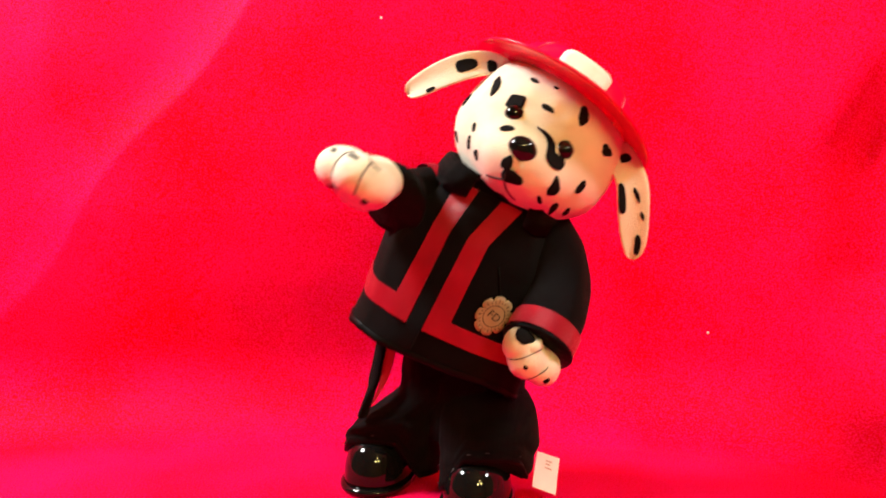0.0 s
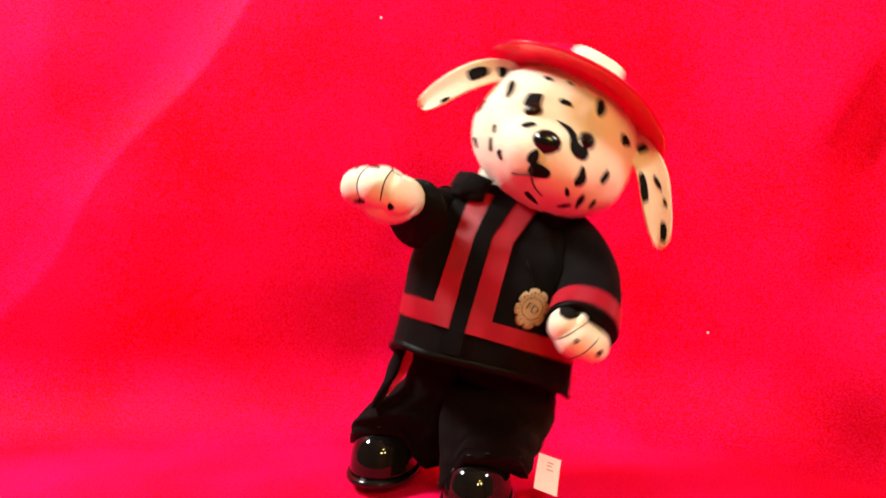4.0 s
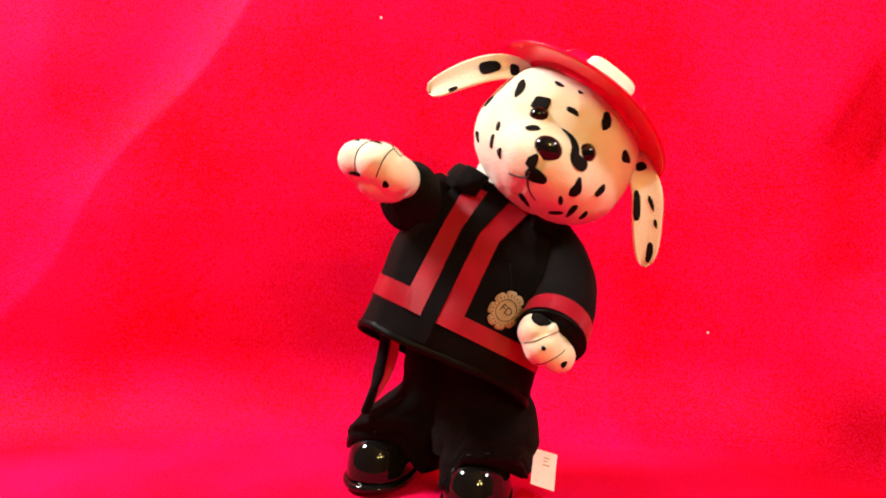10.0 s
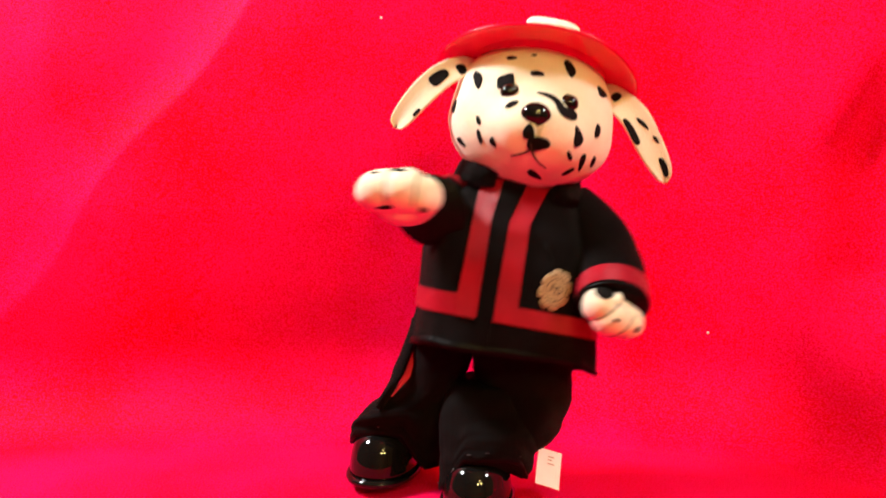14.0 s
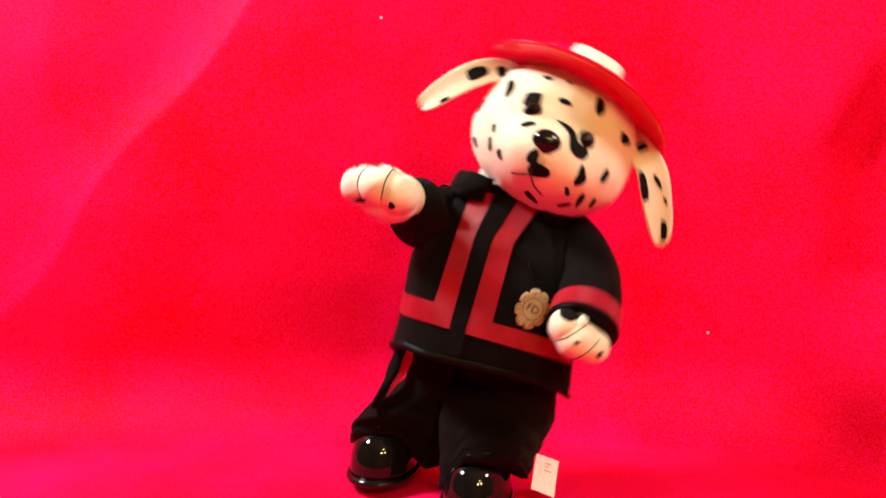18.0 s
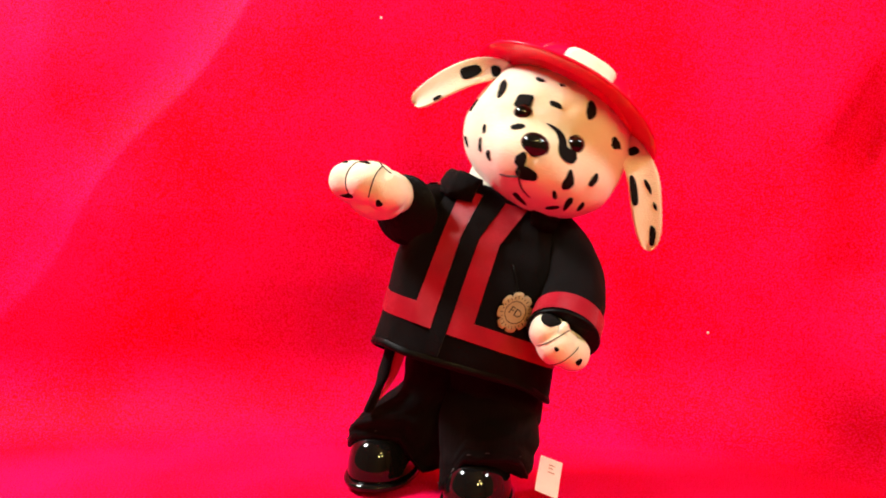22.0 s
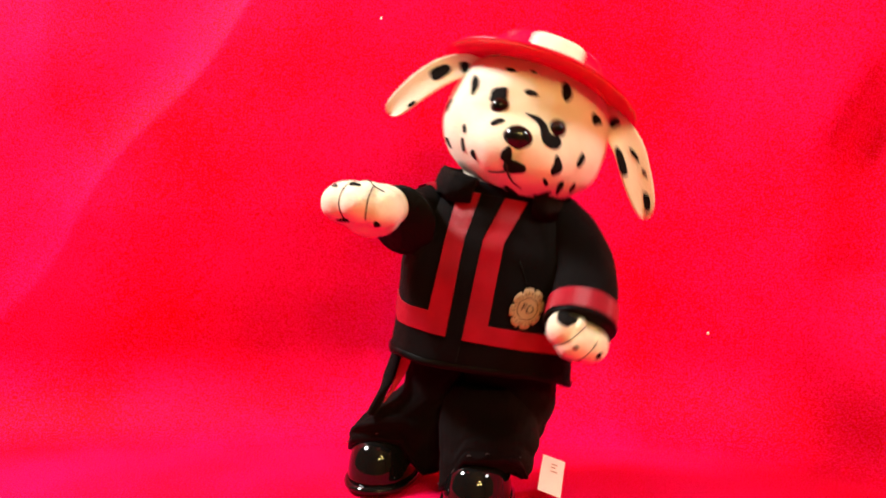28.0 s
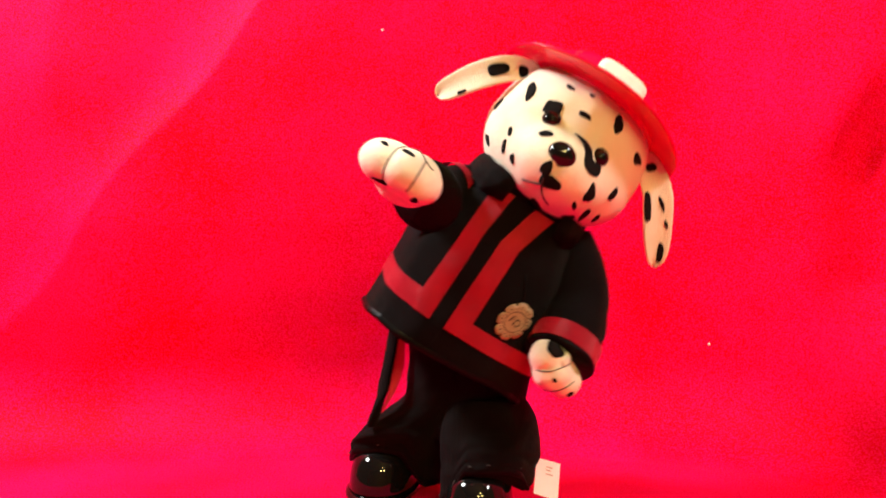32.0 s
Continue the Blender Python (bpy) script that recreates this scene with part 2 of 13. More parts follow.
def build_head():
    bm = bmesh.new()
    ball(bm, (0, 0, 0), (1, 1, 1), 6)
    for v in bm.verts:
        way = v.co.normalized()
        v.co = MID + way * (head_reach(way) + 0.0006 * noise.noise(way * 5))
    # the seam down the face and the sewn dip under the nose
    for v in bm.verts:
        if v.co.y < -0.03 and v.co.z < -0.012:
            v.co.y += 0.0018 * math.exp(-(v.co.x / 0.0018) ** 2)
    head = part("head", bm, PLUSH, dog, "cream plush head with black printed spots")
    spots = (((-38.9, -24.7, 14.4), (-35.5, -33.1, 3.4), 6.0), ((-8.7, -41.7, 15.4), (-0.7, -42.1, 16.0), 3.5),
             ((11.3, -34.6, 28.0), (16.1, -38.6, 18.3), 6.4))
    for s in spots:
        head_spot(*s, head)
    head_spot((-23.3, -32.6, 23.5), (-17.6, -35.0, 24.2), 2.4, head)
    head_spot((-19.3, -50.4, -7.9), (-12.6, -50.8, -3.4), 4.0, head)
    head_spot((-34.0, -39.9, -14.4), (-31.4, -41.7, -19.1), 3.0, head)
    head_spot((-31.9, -39.9, -21.8), (-28.3, -37.6, -29.1), 3.4, head)
    head_spot((-24.2, -45.6, -25.8), (-20.2, -44.0, -30.4), 4.4, head)
    head_spot((-43.1, -21.4, -26.3), (-37.4, -24.9, -30.5), 5.0, head)
    head_spot((-48.5, -17.0, -3.4), (-48.6, -20.2, -12.1), 5.0, head)
    head_spot((-5.5, -58.3, -16.6), (-2.9, -56.9, -25.2), 6.8, head, 0.1)
    head_spot((-4.5, -55.2, -27.3), (8.6, -55.7, -24.0), 8.4, head, 0.0)
    head_spot((21.9, -50.3, -11.3), (25.4, -46.9, -21.9), 6.5, head, -0.5)
    head_spot((36.5, -36.6, -5.1), (35.5, -38.5, -13.3), 5.4, head)
    head_spot((32.4, -30.6, 16.2), (39.3, -23.8, 15.0), 6.5, head)
    head_spot((19.9, -49.5, -25.7), (23.3, -42.5, -29.4), 2.8, head)
    head_spot((30.2, -40.6, -23.9), (31.1, -30.2, -32.3), 4.2, head)
    head_spot((21.5, -31.5, -36.9), (27.4, -34.9, -31.8), 4.2, head)
    head_spot((1.1, -37.8, -38.7), (9.9, -28.6, -41.4), 5.0, head)
    head_spot((38.3, -32.3, -23.0), (38.2, -26.3, -28.9), 3.4, head)
    head_spot((-9.6, -35.6, 27.2), (-6.4, -35.6, 27.7), 1.8, head)
    head_spot((-44, 6, 18), (-42, 12, 10), 6, head)
    head_spot((44, 10, 6), (45, 14, -6), 7, head)
    # square patch over one eye, curled stroke beside the other
    c, ux, uy = mm(-21.7, -40.0, 8.6), Vector((0.93, -0.14, 0.33)), Vector((-0.34, 0.1, 0.93))
    square = [(0.0052 * math.copysign(abs(math.cos(a)) ** 0.4, math.cos(a)), 0.0048 * math.copysign(abs(math.sin(a)) ** 0.4, math.sin(a)))
              for a in (2 * math.pi * k / 28 for k in range(28))]
    flake("brow_patch", square, lambda x, y, k: on_head(c + ux * x + uy * y, k), SPOT, head)
    line = smooth_line([mm(-3.5, -46.8, 4.2), mm(3.7, -46.7, 3.6), mm(8.8, -47.8, 0.8), mm(12.0, -50, -3.5), mm(16.5, -48.7, -4.6),
                        mm(21, -47, -2.6)], 6)
    bm = bmesh.new()
    rows = []
    for i, p in enumerate(line):
        s = i / (len(line) - 1)
        along = (line[min(i + 1, len(line) - 1)] - line[max(i - 1, 0)]).normalized()
        side = along.cross((p - MID).normalized())
        w = 0.0034 * min(1, s / 0.6) ** 0.9 * min(1, (1 - s) / 0.15 + 0.3) + 0.0002
        rows.append([on_head(p + side * w * q, 0.0006) for q in (-1, -0.5, 0, 0.5, 1)])
    grid(bm, rows)
    part("eye_stroke", bm, SPOT, head)
    # mouth threads
    for pts in (((-2.4, -55.6, -25.5), (-1.1, -53.6, -28.9), (-5.2, -49.9, -31.6), (-10.6, -45.4, -33.3)),
                ((-1.1, -53.6, -28.9), (3.4, -47.9, -33.5), (10.2, -41.3, -36.0))):
        bm = bmesh.new()
        tube(bm, [on_head(p, 0.0002) for p in smooth_line([mm(*q) for q in pts], 8)], 0.00055, 8)
        part("mouth_thread", bm, THREAD, head)
    # eyes
    for at in (mm(-19.0, -43.0, 2.4), mm(17.0, -44.0, 2.4)):
        c = on_head(at, -0.0012)
        way = (c - MID).normalized()
        turn = way.to_track_quat("Z", "Y").to_matrix().to_4x4()
        bm = bmesh.new()
        ball(bm, c, (0.0052, 0.0052, 0.0042), 4, turn)
        eye = part("eye", bm, AMBER, head, "glossy amber plastic eye")
        bm = bmesh.new()
        ball(bm, c + way * 0.0016, (0.0042, 0.0042, 0.0028), 4, turn)
        part("pupil", bm, PUPIL, eye, "glossy black pupil")
        bm = bmesh.new()
        bmesh.ops.create_cone(bm, cap_ends=False, segments=28, radius1=0.0060, radius2=0.0052, depth=0.0014,
                              matrix=Matrix.Translation(c + way * 0.0006) @ turn)
        part("eye_rim", bm, PUPIL, eye)
    # nose: a wide rounded button
    bm = bmesh.new()
    ball(bm, (0, 0, 0), (1, 1, 1), 5)
    for v in bm.verts:
        x, y, z = v.co
        v.co = Vector((x * 0.0086 * (1 + 0.12 * z), y * 0.0062, z * 0.0070 - 0.0012 * x * x)) + mm(-2.2, -55.2, -9.8)
    part("nose", bm, PLASTIC, head, "glossy black plastic nose")
    return head


def build_ear(points, widths, spots, front):
    """A flat stuffed ear that hangs from the side of the head."""
    pts = smooth_line([mm(*p) for p in points], 6)
    n = len(pts)
    bm = bmesh.new()
    rows = []
    for i, p in enumerate(pts):
        s = i / (n - 1)
        along = (pts[min(i + 1, n - 1)] - pts[max(i - 1, 0)]).normalized()
        out = Vector((front, -1, 0)).normalized()
        side = along.cross(out).normalized()
        out = side.cross(along)
        k = s * (len(widths) - 1)
        a = int(min(k, len(widths) - 2))
        w = (widths[a] + (widths[a + 1] - widths[a]) * (k - a)) / 1000
        th = 0.0032 * min(1, w / 0.006)
        rows.append([p + side * w * math.cos(q) + out * (th * math.sin(q) + 0.0018 * math.cos(2 * q)) for q in
                     (2 * math.pi * j / 28 for j in range(28))])
    grid(bm, rows, closed=True, cap=True)
    ear = part("ear", bm, PLUSH, dog, "floppy cream plush ear with black spots")

    def face(s, q):
        k = s * (n - 1)
        a = int(min(max(k, 0), n - 2))
        return [rows[a][j].lerp(rows[a + 1][j], k - a) for j in range(28)], q

    out = Vector((front, -1, 0)).normalized()
    for s0, t0, ls, wt, tilt in spots:
        shape = [(ls * math.copysign(abs(math.cos(a)) ** 0.65, math.cos(a)), wt * math.copysign(abs(math.sin(a)) ** 0.65, math.sin(a)) * (1 + 0.2 * math.cos(a))) for a in (2 * math.pi * j / 20 for j in range(20))]

        def place(x, y, lift, s0=s0, t0=t0, tilt=tilt):
            s = min(0.985, max(0.02, s0 + x * math.cos(tilt) - y * math.sin(tilt)))
            t = max(-0.97, min(0.97, t0 + (x * math.sin(tilt) + y * math.cos(tilt)) * 2))
            ring, _ = face(s, 0)
            a = math.acos(t) / (2 * math.pi) * 28
            j = int(a)
            return ring[j % 28].lerp(ring[(j + 1) % 28], a - j) + out * lift
        flake("spot", shape, place, SPOT, ear)
    return ear


head = build_head()
ear_a = build_ear([(-40, -6, 21), (-48, -10, 18.5), (-59, -14, 9.5), (-69, -15, -4), (-78, -13, -20), (-81, -12, -26)],
                  (4, 5, 6.4, 7.6, 8.2, 8.4, 8.2, 7.6, 6.4, 4.6, 0.8),
                  ((0.42, 0.05, 0.080, 0.22, 0.0), (0.22, -0.25, 0.05, 0.26, 0.0), (0.70, -0.75, 0.03, 0.08, 0), (0.95, -0.2, 0.02, 0.1, 0)), -0.25)
ear_b = build_ear([(40, -6, 23), (47, -9, 18), (60, -12, 8.5), (71, -12, -5), (82, -11, -19), (87, -10, -27)],
                  (4, 6, 7.8, 8.8, 9.4, 9.6, 9.3, 8.6, 7.2, 5.0, 0.8),
                  ((0.47, -0.22, 0.030, 0.10, 0.4), (0.61, -0.55, 0.022, 0.06, 0.3), (0.48, 0.72, 0.11, 0.12, 0.0), (0.82, -0.3, 0.09, 0.14, 0.1),
                   (0.2, -0.1, 0.04, 0.2, 0)), 0.25)


# -- hat --
def build_hat():
    hat = tagged(new("hat"), "red toy fire hat with a wide brim and cream front shield")
    hat.parent = dog

    lean = Matrix.Rotation(radians(-15.5), 4, "X")

    def seat(x, y, z):
        """From the hat's own level space to the head's: the front is tipped up."""
        return lean @ Vector((x, y, z)) + mm(-1.2, 0, 23.0)

    def brim_at(a, k):
        """a: turn from the front; k: 0 at the crown, 1 at the edge."""
        inner, wide, deep = 0.0425, 0.0628, 0.0600
        x = math.sin(a) * (inner + (wide - inner) * k)
        y = -math.cos(a) * (inner * 0.97 + (deep - inner * 0.97) * k)
        z = 0.0010 - 0.0030 * abs(math.sin(a)) ** 3 * k * k + 0.0018 * (1 - k) + 0.0008 * math.sin(3 * a + 0.6) * k
        return seat(x, y, z)
    bm = bmesh.new()
    n = 96
    rows = []
    for k in (-0.12, 0, 0.25, 0.5, 0.75, 0.93, 1.0):
        rows.append([brim_at(2 * math.pi * i / n, k) + Vector((0, 0, 0.0011 if k < 0.95 else 0.0004)) for i in range(n)])
    for k in (1.0, 0.93, 0.75, 0.5, 0.25, 0, -0.12):
        rows.append([brim_at(2 * math.pi * i / n, k) - Vector((0, 0, 0.0011 if k < 0.95 else 0.0004)) for i in range(n)])
    grid(bm, rows, closed=True)
    part("brim", bm, HATRED, hat, "wide bright red brim")

    def crown_at(a, s):
        r = math.cos(s * math.pi / 2) ** 0.6
        return seat(math.sin(a) * 0.0430 * r, -math.cos(a) * 0.0420 * r, 0.0015 + 0.0245 * math.sin(s * math.pi / 2))
    bm = bmesh.new()
    grid(bm, [[crown_at(2 * math.pi * i / n, s) for i in range(n)] for s in (0, 0.08, 0.16, 0.25, 0.35, 0.45, 0.55, 0.65, 0.75, 0.85, 0.93, 0.985)],
         closed=True, cap=True)
    part("crown", bm, HATRED, hat, "rounded red crown")
    # raised ribs over the crown
    for a in (0.8, 2.35, -0.8, -2.35):
        bm = bmesh.new()
        tube(bm, [crown_at(a, s) for s in (0.02, 0.15, 0.3, 0.45, 0.6, 0.75, 0.9)], 0.0012, 8)
        part("rib", bm, HATRED, hat)
    # hat band and front shield
    bm = bmesh.new()
    grid(bm, [[crown_at(2 * math.pi * i / n, q) + (crown_at(2 * math.pi * i / n, 0) - mm(0, 0, 23.5)).normalized() * k for i in range(n)] for k, q in ((0.0009, 0.0), (0.0009, 0.10), (0.0, 0.11))], closed=True)
    part("hat_band", bm, HATRED, hat)
    shape = [(0.0158 * math.copysign(abs(math.cos(a)) ** 0.5, math.cos(a)), 0.0070 * math.copysign(abs(math.sin(a)) ** 0.6, math.sin(a)))
             for a in (2 * math.pi * k / 36 for k in range(36))]

    def place(x, y, k):
        return seat(x + 0.0008, -0.0445 + 7 * x * x + 0.30 * (y + 0.008) - k * 2, 0.0108 + y)
    flake("shield", shape, place, SHIELD, hat, "cream vinyl front shield", thick=0.0006)
    return hat


hat = build_hat()

# -- jacket --
RINGS = ((-58, 11, 59, 47), (-30, 9, 56, 47), (0, 6, 51, 44), (22, 6, 48, 40), (38, 4, 43, 34), (50, 2, 36, 29), (60, 0, 31, 26))


def coat_at(a, z, lift=0.0):
    """The coat's surface: a from the front towards the dog's left, z along the body."""
    zz = max(-58, min(60, z * 1000))
    for p, q in zip(RINGS, RINGS[1:]):
        if zz <= q[0]:
            k = (zz - p[0]) / (q[0] - p[0])
            k = k * k * (3 - 2 * k) * 0.4 + k * 0.6
            cx, w, d = (p[i] + (q[i] - p[i]) * k for i in (1, 2, 3))
            break
    s, c = math.sin(a), math.cos(a)
    e = 2 / 3.0 - (0.14 * min(1.0, -2 * s) if s < 0 and c > 0 else 0.0)
    if s > 0:
        w *= 0.965
    else:
        w += 6.5 * math.exp(-((zz - 10) / 28) ** 2)
    if c < 0:  # the back lies flatter than the front
        d *= 0.45 + 0.5 * min(1.0, max(0.0, (zz - 10) / 40))
    x = (w / 1000 + lift) * math.copysign(abs(s) ** e, s)
    y = -(d / 1000 + lift) * math.copysign(abs(c) ** e, c)
    x += 0.0011 * noise.noise((s * 3, c * 3, zz * 0.045))
    y += 0.0016 * noise.noise((s * 3.4 + 5, c * 3.4, zz * 0.05))
    low = min(1, max(0, (20 - zz) / 60))
    y -= low * 0.0016 * math.cos(5 * a + 0.7)
    t = radians(11)
    return Vector((cx / 1000 + x * math.cos(t) - y * math.sin(t), x * math.sin(t) + y * math.cos(t), z))


def coat_turn(x, z):
    """The turn a at which the front of the coat has this x."""
    lo, hi = -1.5, 1.5
    for _ in range(30):
        mid = (lo + hi) / 2
        if coat_at(mid, z).x < x:
            lo = mid
        else:
            hi = mid
    return lo


def hem(a):
    return -0.0535 + 0.0065 * math.cos(a + 0.1) + 0.0012 * math.sin(4 * a)


def ribbon(name, corners, parent, lift=0.0009, steps=(14, 40)):
    """A flat ribbon sewn on the coat; corners in turn and height."""
    (a0, z0), (a1, z1), (a2, z2), (a3, z3) = corners
    nu, nv = steps
    bm = bmesh.new()

    def at(u, v, k):
        a = (a0 * (1 - u) + a1 * u) * (1 - v) + (a3 * (1 - u) + a2 * u) * v
        z = (z0 * (1 - u) + z1 * u) * (1 - v) + (z3 * (1 - u) + z2 * u) * v
        return coat_at(a, z, k)
    made = grid(bm, [[at(u / nu, v / nv, lift) for u in range(nu + 1)] for v in range(nv + 1)])
    rim = [(u / nu, 0) for u in range(nu)] + [(1, v / nv) for v in range(nv)] + [(1 - u / nu, 1) for u in range(nu)] + [(0, 1 - v / nv) for v in range(nv)]
    grid(bm, [[at(u, v, lift) for u, v in rim], [at(u, v, -0.0004) for u, v in rim]], closed=True)
    return part(name, bm, STRIPE, parent, "red satin ribbon")


def sewn(name, stations, parent, lift=0.0009, across=8, along=12, mat=None):
    """A ribbon down the front of the coat; stations: height, and where its two edges lie across."""
    bm = bmesh.new()
    rows = []
    for (z0, l0, r0), (z1, l1, r1) in zip(stations, stations[1:]):
        for k in range(along + (z1 == stations[-1][0])):
            q = k / along
            rows.append((z0 + (z1 - z0) * q, l0 + (l1 - l0) * q, r0 + (r1 - r0) * q))

    def at(i, u, up):
        z, l, r = rows[i]
        return coat_at(coat_turn(l + (r - l) * u, z), z, up)
    n = len(rows)
    grid(bm, [[at(i, u / across, lift) for u in range(across + 1)] for i in range(n)])
    rim = [(0, u / across) for u in range(across)] + [(i, 1) for i in range(n - 1)] + [(n - 1, 1 - u / across) for u in range(across)] + [(i, 0) for i in range(n - 1, 0, -1)]
    grid(bm, [[at(i, u, lift) for i, u in rim], [at(i, u, -0.0004) for i, u in rim]], closed=True)
    return part(name, bm, mat or STRIPE, parent, "red satin ribbon" if not mat else "")


def build_coat():
    n = 120
    bm = bmesh.new()
    rows = []
    for k in range(29):
        s = k / 28
        rows.append([coat_at(2 * math.pi * i / n, hem(2 * math.pi * i / n) * (1 - s) + 0.060 * s) for i in range(n)])
    inner = [[coat_at(2 * math.pi * i / n, hem(2 * math.pi * i / n) * (1 - s) + 0.060 * s, -0.0022) for i in range(n)] for s in (0, 0.12, 0.3)]
    grid(bm, inner[::-1] + rows, closed=True)
    bm.faces.new([v for v in bm.verts if abs(v.co.z - 0.060) < 1e-6][:n])
    coat = part("coat", bm, VELVET, dog, "black cotton fire coat with red ribbon stripes")
    # glossy turned hem and front placket
    bm = bmesh.new()
    grid(bm, [[coat_at(2 * math.pi * j / n, hem(2 * math.pi * j / n) + dz, lift) for j in range(n)]
              for dz, lift in ((0.0030, 0.0003), (0.0012, 0.0011), (-0.0008, 0.0009), (-0.0014, -0.0006))], closed=True)
    part("hem_facing", bm, SATIN, coat, "shiny black hem edge")
    top, low = 0.0535, -0.0300
    sewn("stripe", ((top, -0.0213, -0.0084), (0.027, -0.0223, -0.0117), (low, -0.0236, -0.0108)), coat)
    sewn("stripe", ((top, 0.0060, 0.0190), (0.0285, -0.0012, 0.0109), (0.0, -0.0013, 0.0114), (low, -0.0010, 0.0122)), coat)
    c, d = coat_turn(-0.0236, low), coat_turn(0.0122, low)
    ribbon("hem_stripe", ((-math.pi + 0.02, -0.0200), (c + 0.07, -0.0177), (c + 0.07, low), (-math.pi + 0.02, -0.0325)), coat, 0.0006, (60, 8))
    ribbon("hem_stripe", ((d - 0.07, -0.0196), (math.pi - 0.02, -0.0225), (math.pi - 0.02, -0.0355), (d - 0.07, low)), coat, 0.0006, (60, 8))
    sewn("placket", ((top, -0.0081, 0.0056), (0.0285, -0.0113, -0.0016), (low, -0.0104, -0.0014), (hem(0) + 0.003, -0.0100, -0.0018)), coat, 0.0012, mat=VELVET)
    # collar: two standing, turned-down leaves
    for sgn in (-1, 1):
        bm = bmesh.new()
        rows = []
        for k in range(41):
            s = k / 40
            a = sgn * (0.30 + 2.85 * s)
            base = coat_at(a, 0.0575)
            out = Vector((base.x - 0.001, base.y, 0)).normalized()
            drop = 0.004 * math.exp(-((s - 0.05) / 0.25) ** 2)
            w = 0.0016 * noise.noise((s * 6, sgn, 0.3))
            lie = 0.75 + 0.25 * math.sin(math.pi * min(1.0, s * 1.5 + 0.1))
            rows.append([base + out * (o * lie + w) + Vector((0, 0, h * lie + (w if h > 0 else -w) - (drop if o > 0.0085 else 0)))
                         for o, h in ((0, -0.002), (0.0010, 0.004), (0.0024, 0.0066), (0.0044, 0.0068), (0.0064, 0.0040), (0.0080, -0.0014),
                                      (0.0092, -0.0090), (0.0078, -0.0092), (0.0066, -0.0020), (0.0052, 0.0028), (0.0030, 0.0040))])
        grid(bm, rows, closed=True, cap=True)
        part("collar_leaf", bm, VELVET, coat)
    bm = bmesh.new()
    tube(bm, smooth_line([mm(1, 0, 48), mm(1, -1, 62), mm(3, -3, 82)], 6), 0.0245, 40)
    part("neck", bm, PLUSH, coat, "cream plush neck")
    # seam lines on the chest
    for x0, x1, z0, z1 in ((0.022, 0.040, 0.020, -0.012),):
        bm = bmesh.new()
        tube(bm, [coat_at(coat_turn(x0 + (x1 - x0) * s, z0 + (z1 - z0) * s), z0 + (z1 - z0) * s, 0.0003) for s in (k / 10 for k in range(11))], 0.0005, 8)
        part("seam", bm, SATIN, coat)
    # badge
    ba, bz = coat_turn(0.0315, -0.0060), -0.0060
    mid = coat_at(ba, bz)
    right = (coat_at(ba + 0.05, bz) - mid).normalized()
    flat = Vector((0, 0, 1)).cross(right).normalized()

    def bplace(x, y, k):
        t = radians(-14)
        xx, yy = x * math.cos(t) - y * math.sin(t), x * math.sin(t) + y * math.cos(t)
        q = coat_turn(mid.x + right.x * xx, bz + yy)
        return coat_at(q, bz + yy, 0.0008 + k)
    star = []
    for k in range(96):
        a = 2 * math.pi * k / 96
        t = (a / (2 * math.pi) * 8) % 1.0 - 0.5
        r = 1.0 - 0.20 * math.exp(-((0.5 - abs(t)) / 0.075) ** 2) - 0.25 * t * t
        star.append((0.0099 * r * math.cos(a), 0.0124 * r * math.sin(a)))
    badge = flake("badge", star, bplace, GOLD, coat, "tan gold fire badge with scalloped rim", rings=5)
    bm = bmesh.new()
    ring = [2 * math.pi * k / 40 for k in range(40)]
    grid(bm, [[bplace(r * math.cos(a), r * math.sin(a) * 1.1, 0.0008) for a in ring] for r in (0.0058, 0.0062)], closed=True)
    part("badge_ring", bm, DARK, badge)
    for k in range(24):
        a = 2 * math.pi * (k + 0.5) / 24
        bm = bmesh.new()
        ca, sa = math.cos(a), math.sin(a)
        far = 0.0087 if k % 3 == 1 else 0.0080
        grid(bm, [[bplace((r * ca - w * sa), (r * sa + w * ca) * 1.2, 0.0008) for w in (-0.0002, 0.0002)] for r in (0.0070, 0.0077, far)])
        part("badge_line", bm, DARK, badge)
    curve = bpy.data.curves.new("letters", "FONT")
    curve.body, curve.size, curve.align_x, curve.align_y = "FD", 0.0066, "CENTER", "CENTER"
    curve.resolution_u = 3
    tmp = new("letters", curve)
    bpy.context.view_layer.update()
    me = bpy.data.meshes.new_from_object(tmp.evaluated_get(bpy.context.evaluated_depsgraph_get()))
    bpy.data.objects.remove(tmp)
    for v in me.vertices:
        v.co = bplace(v.co.x, v.co.y, 0.0009)
    me.materials.clear()
    me.materials.append(DARK)
    new("letters", me).parent = badge
    return coat


coat = build_coat()


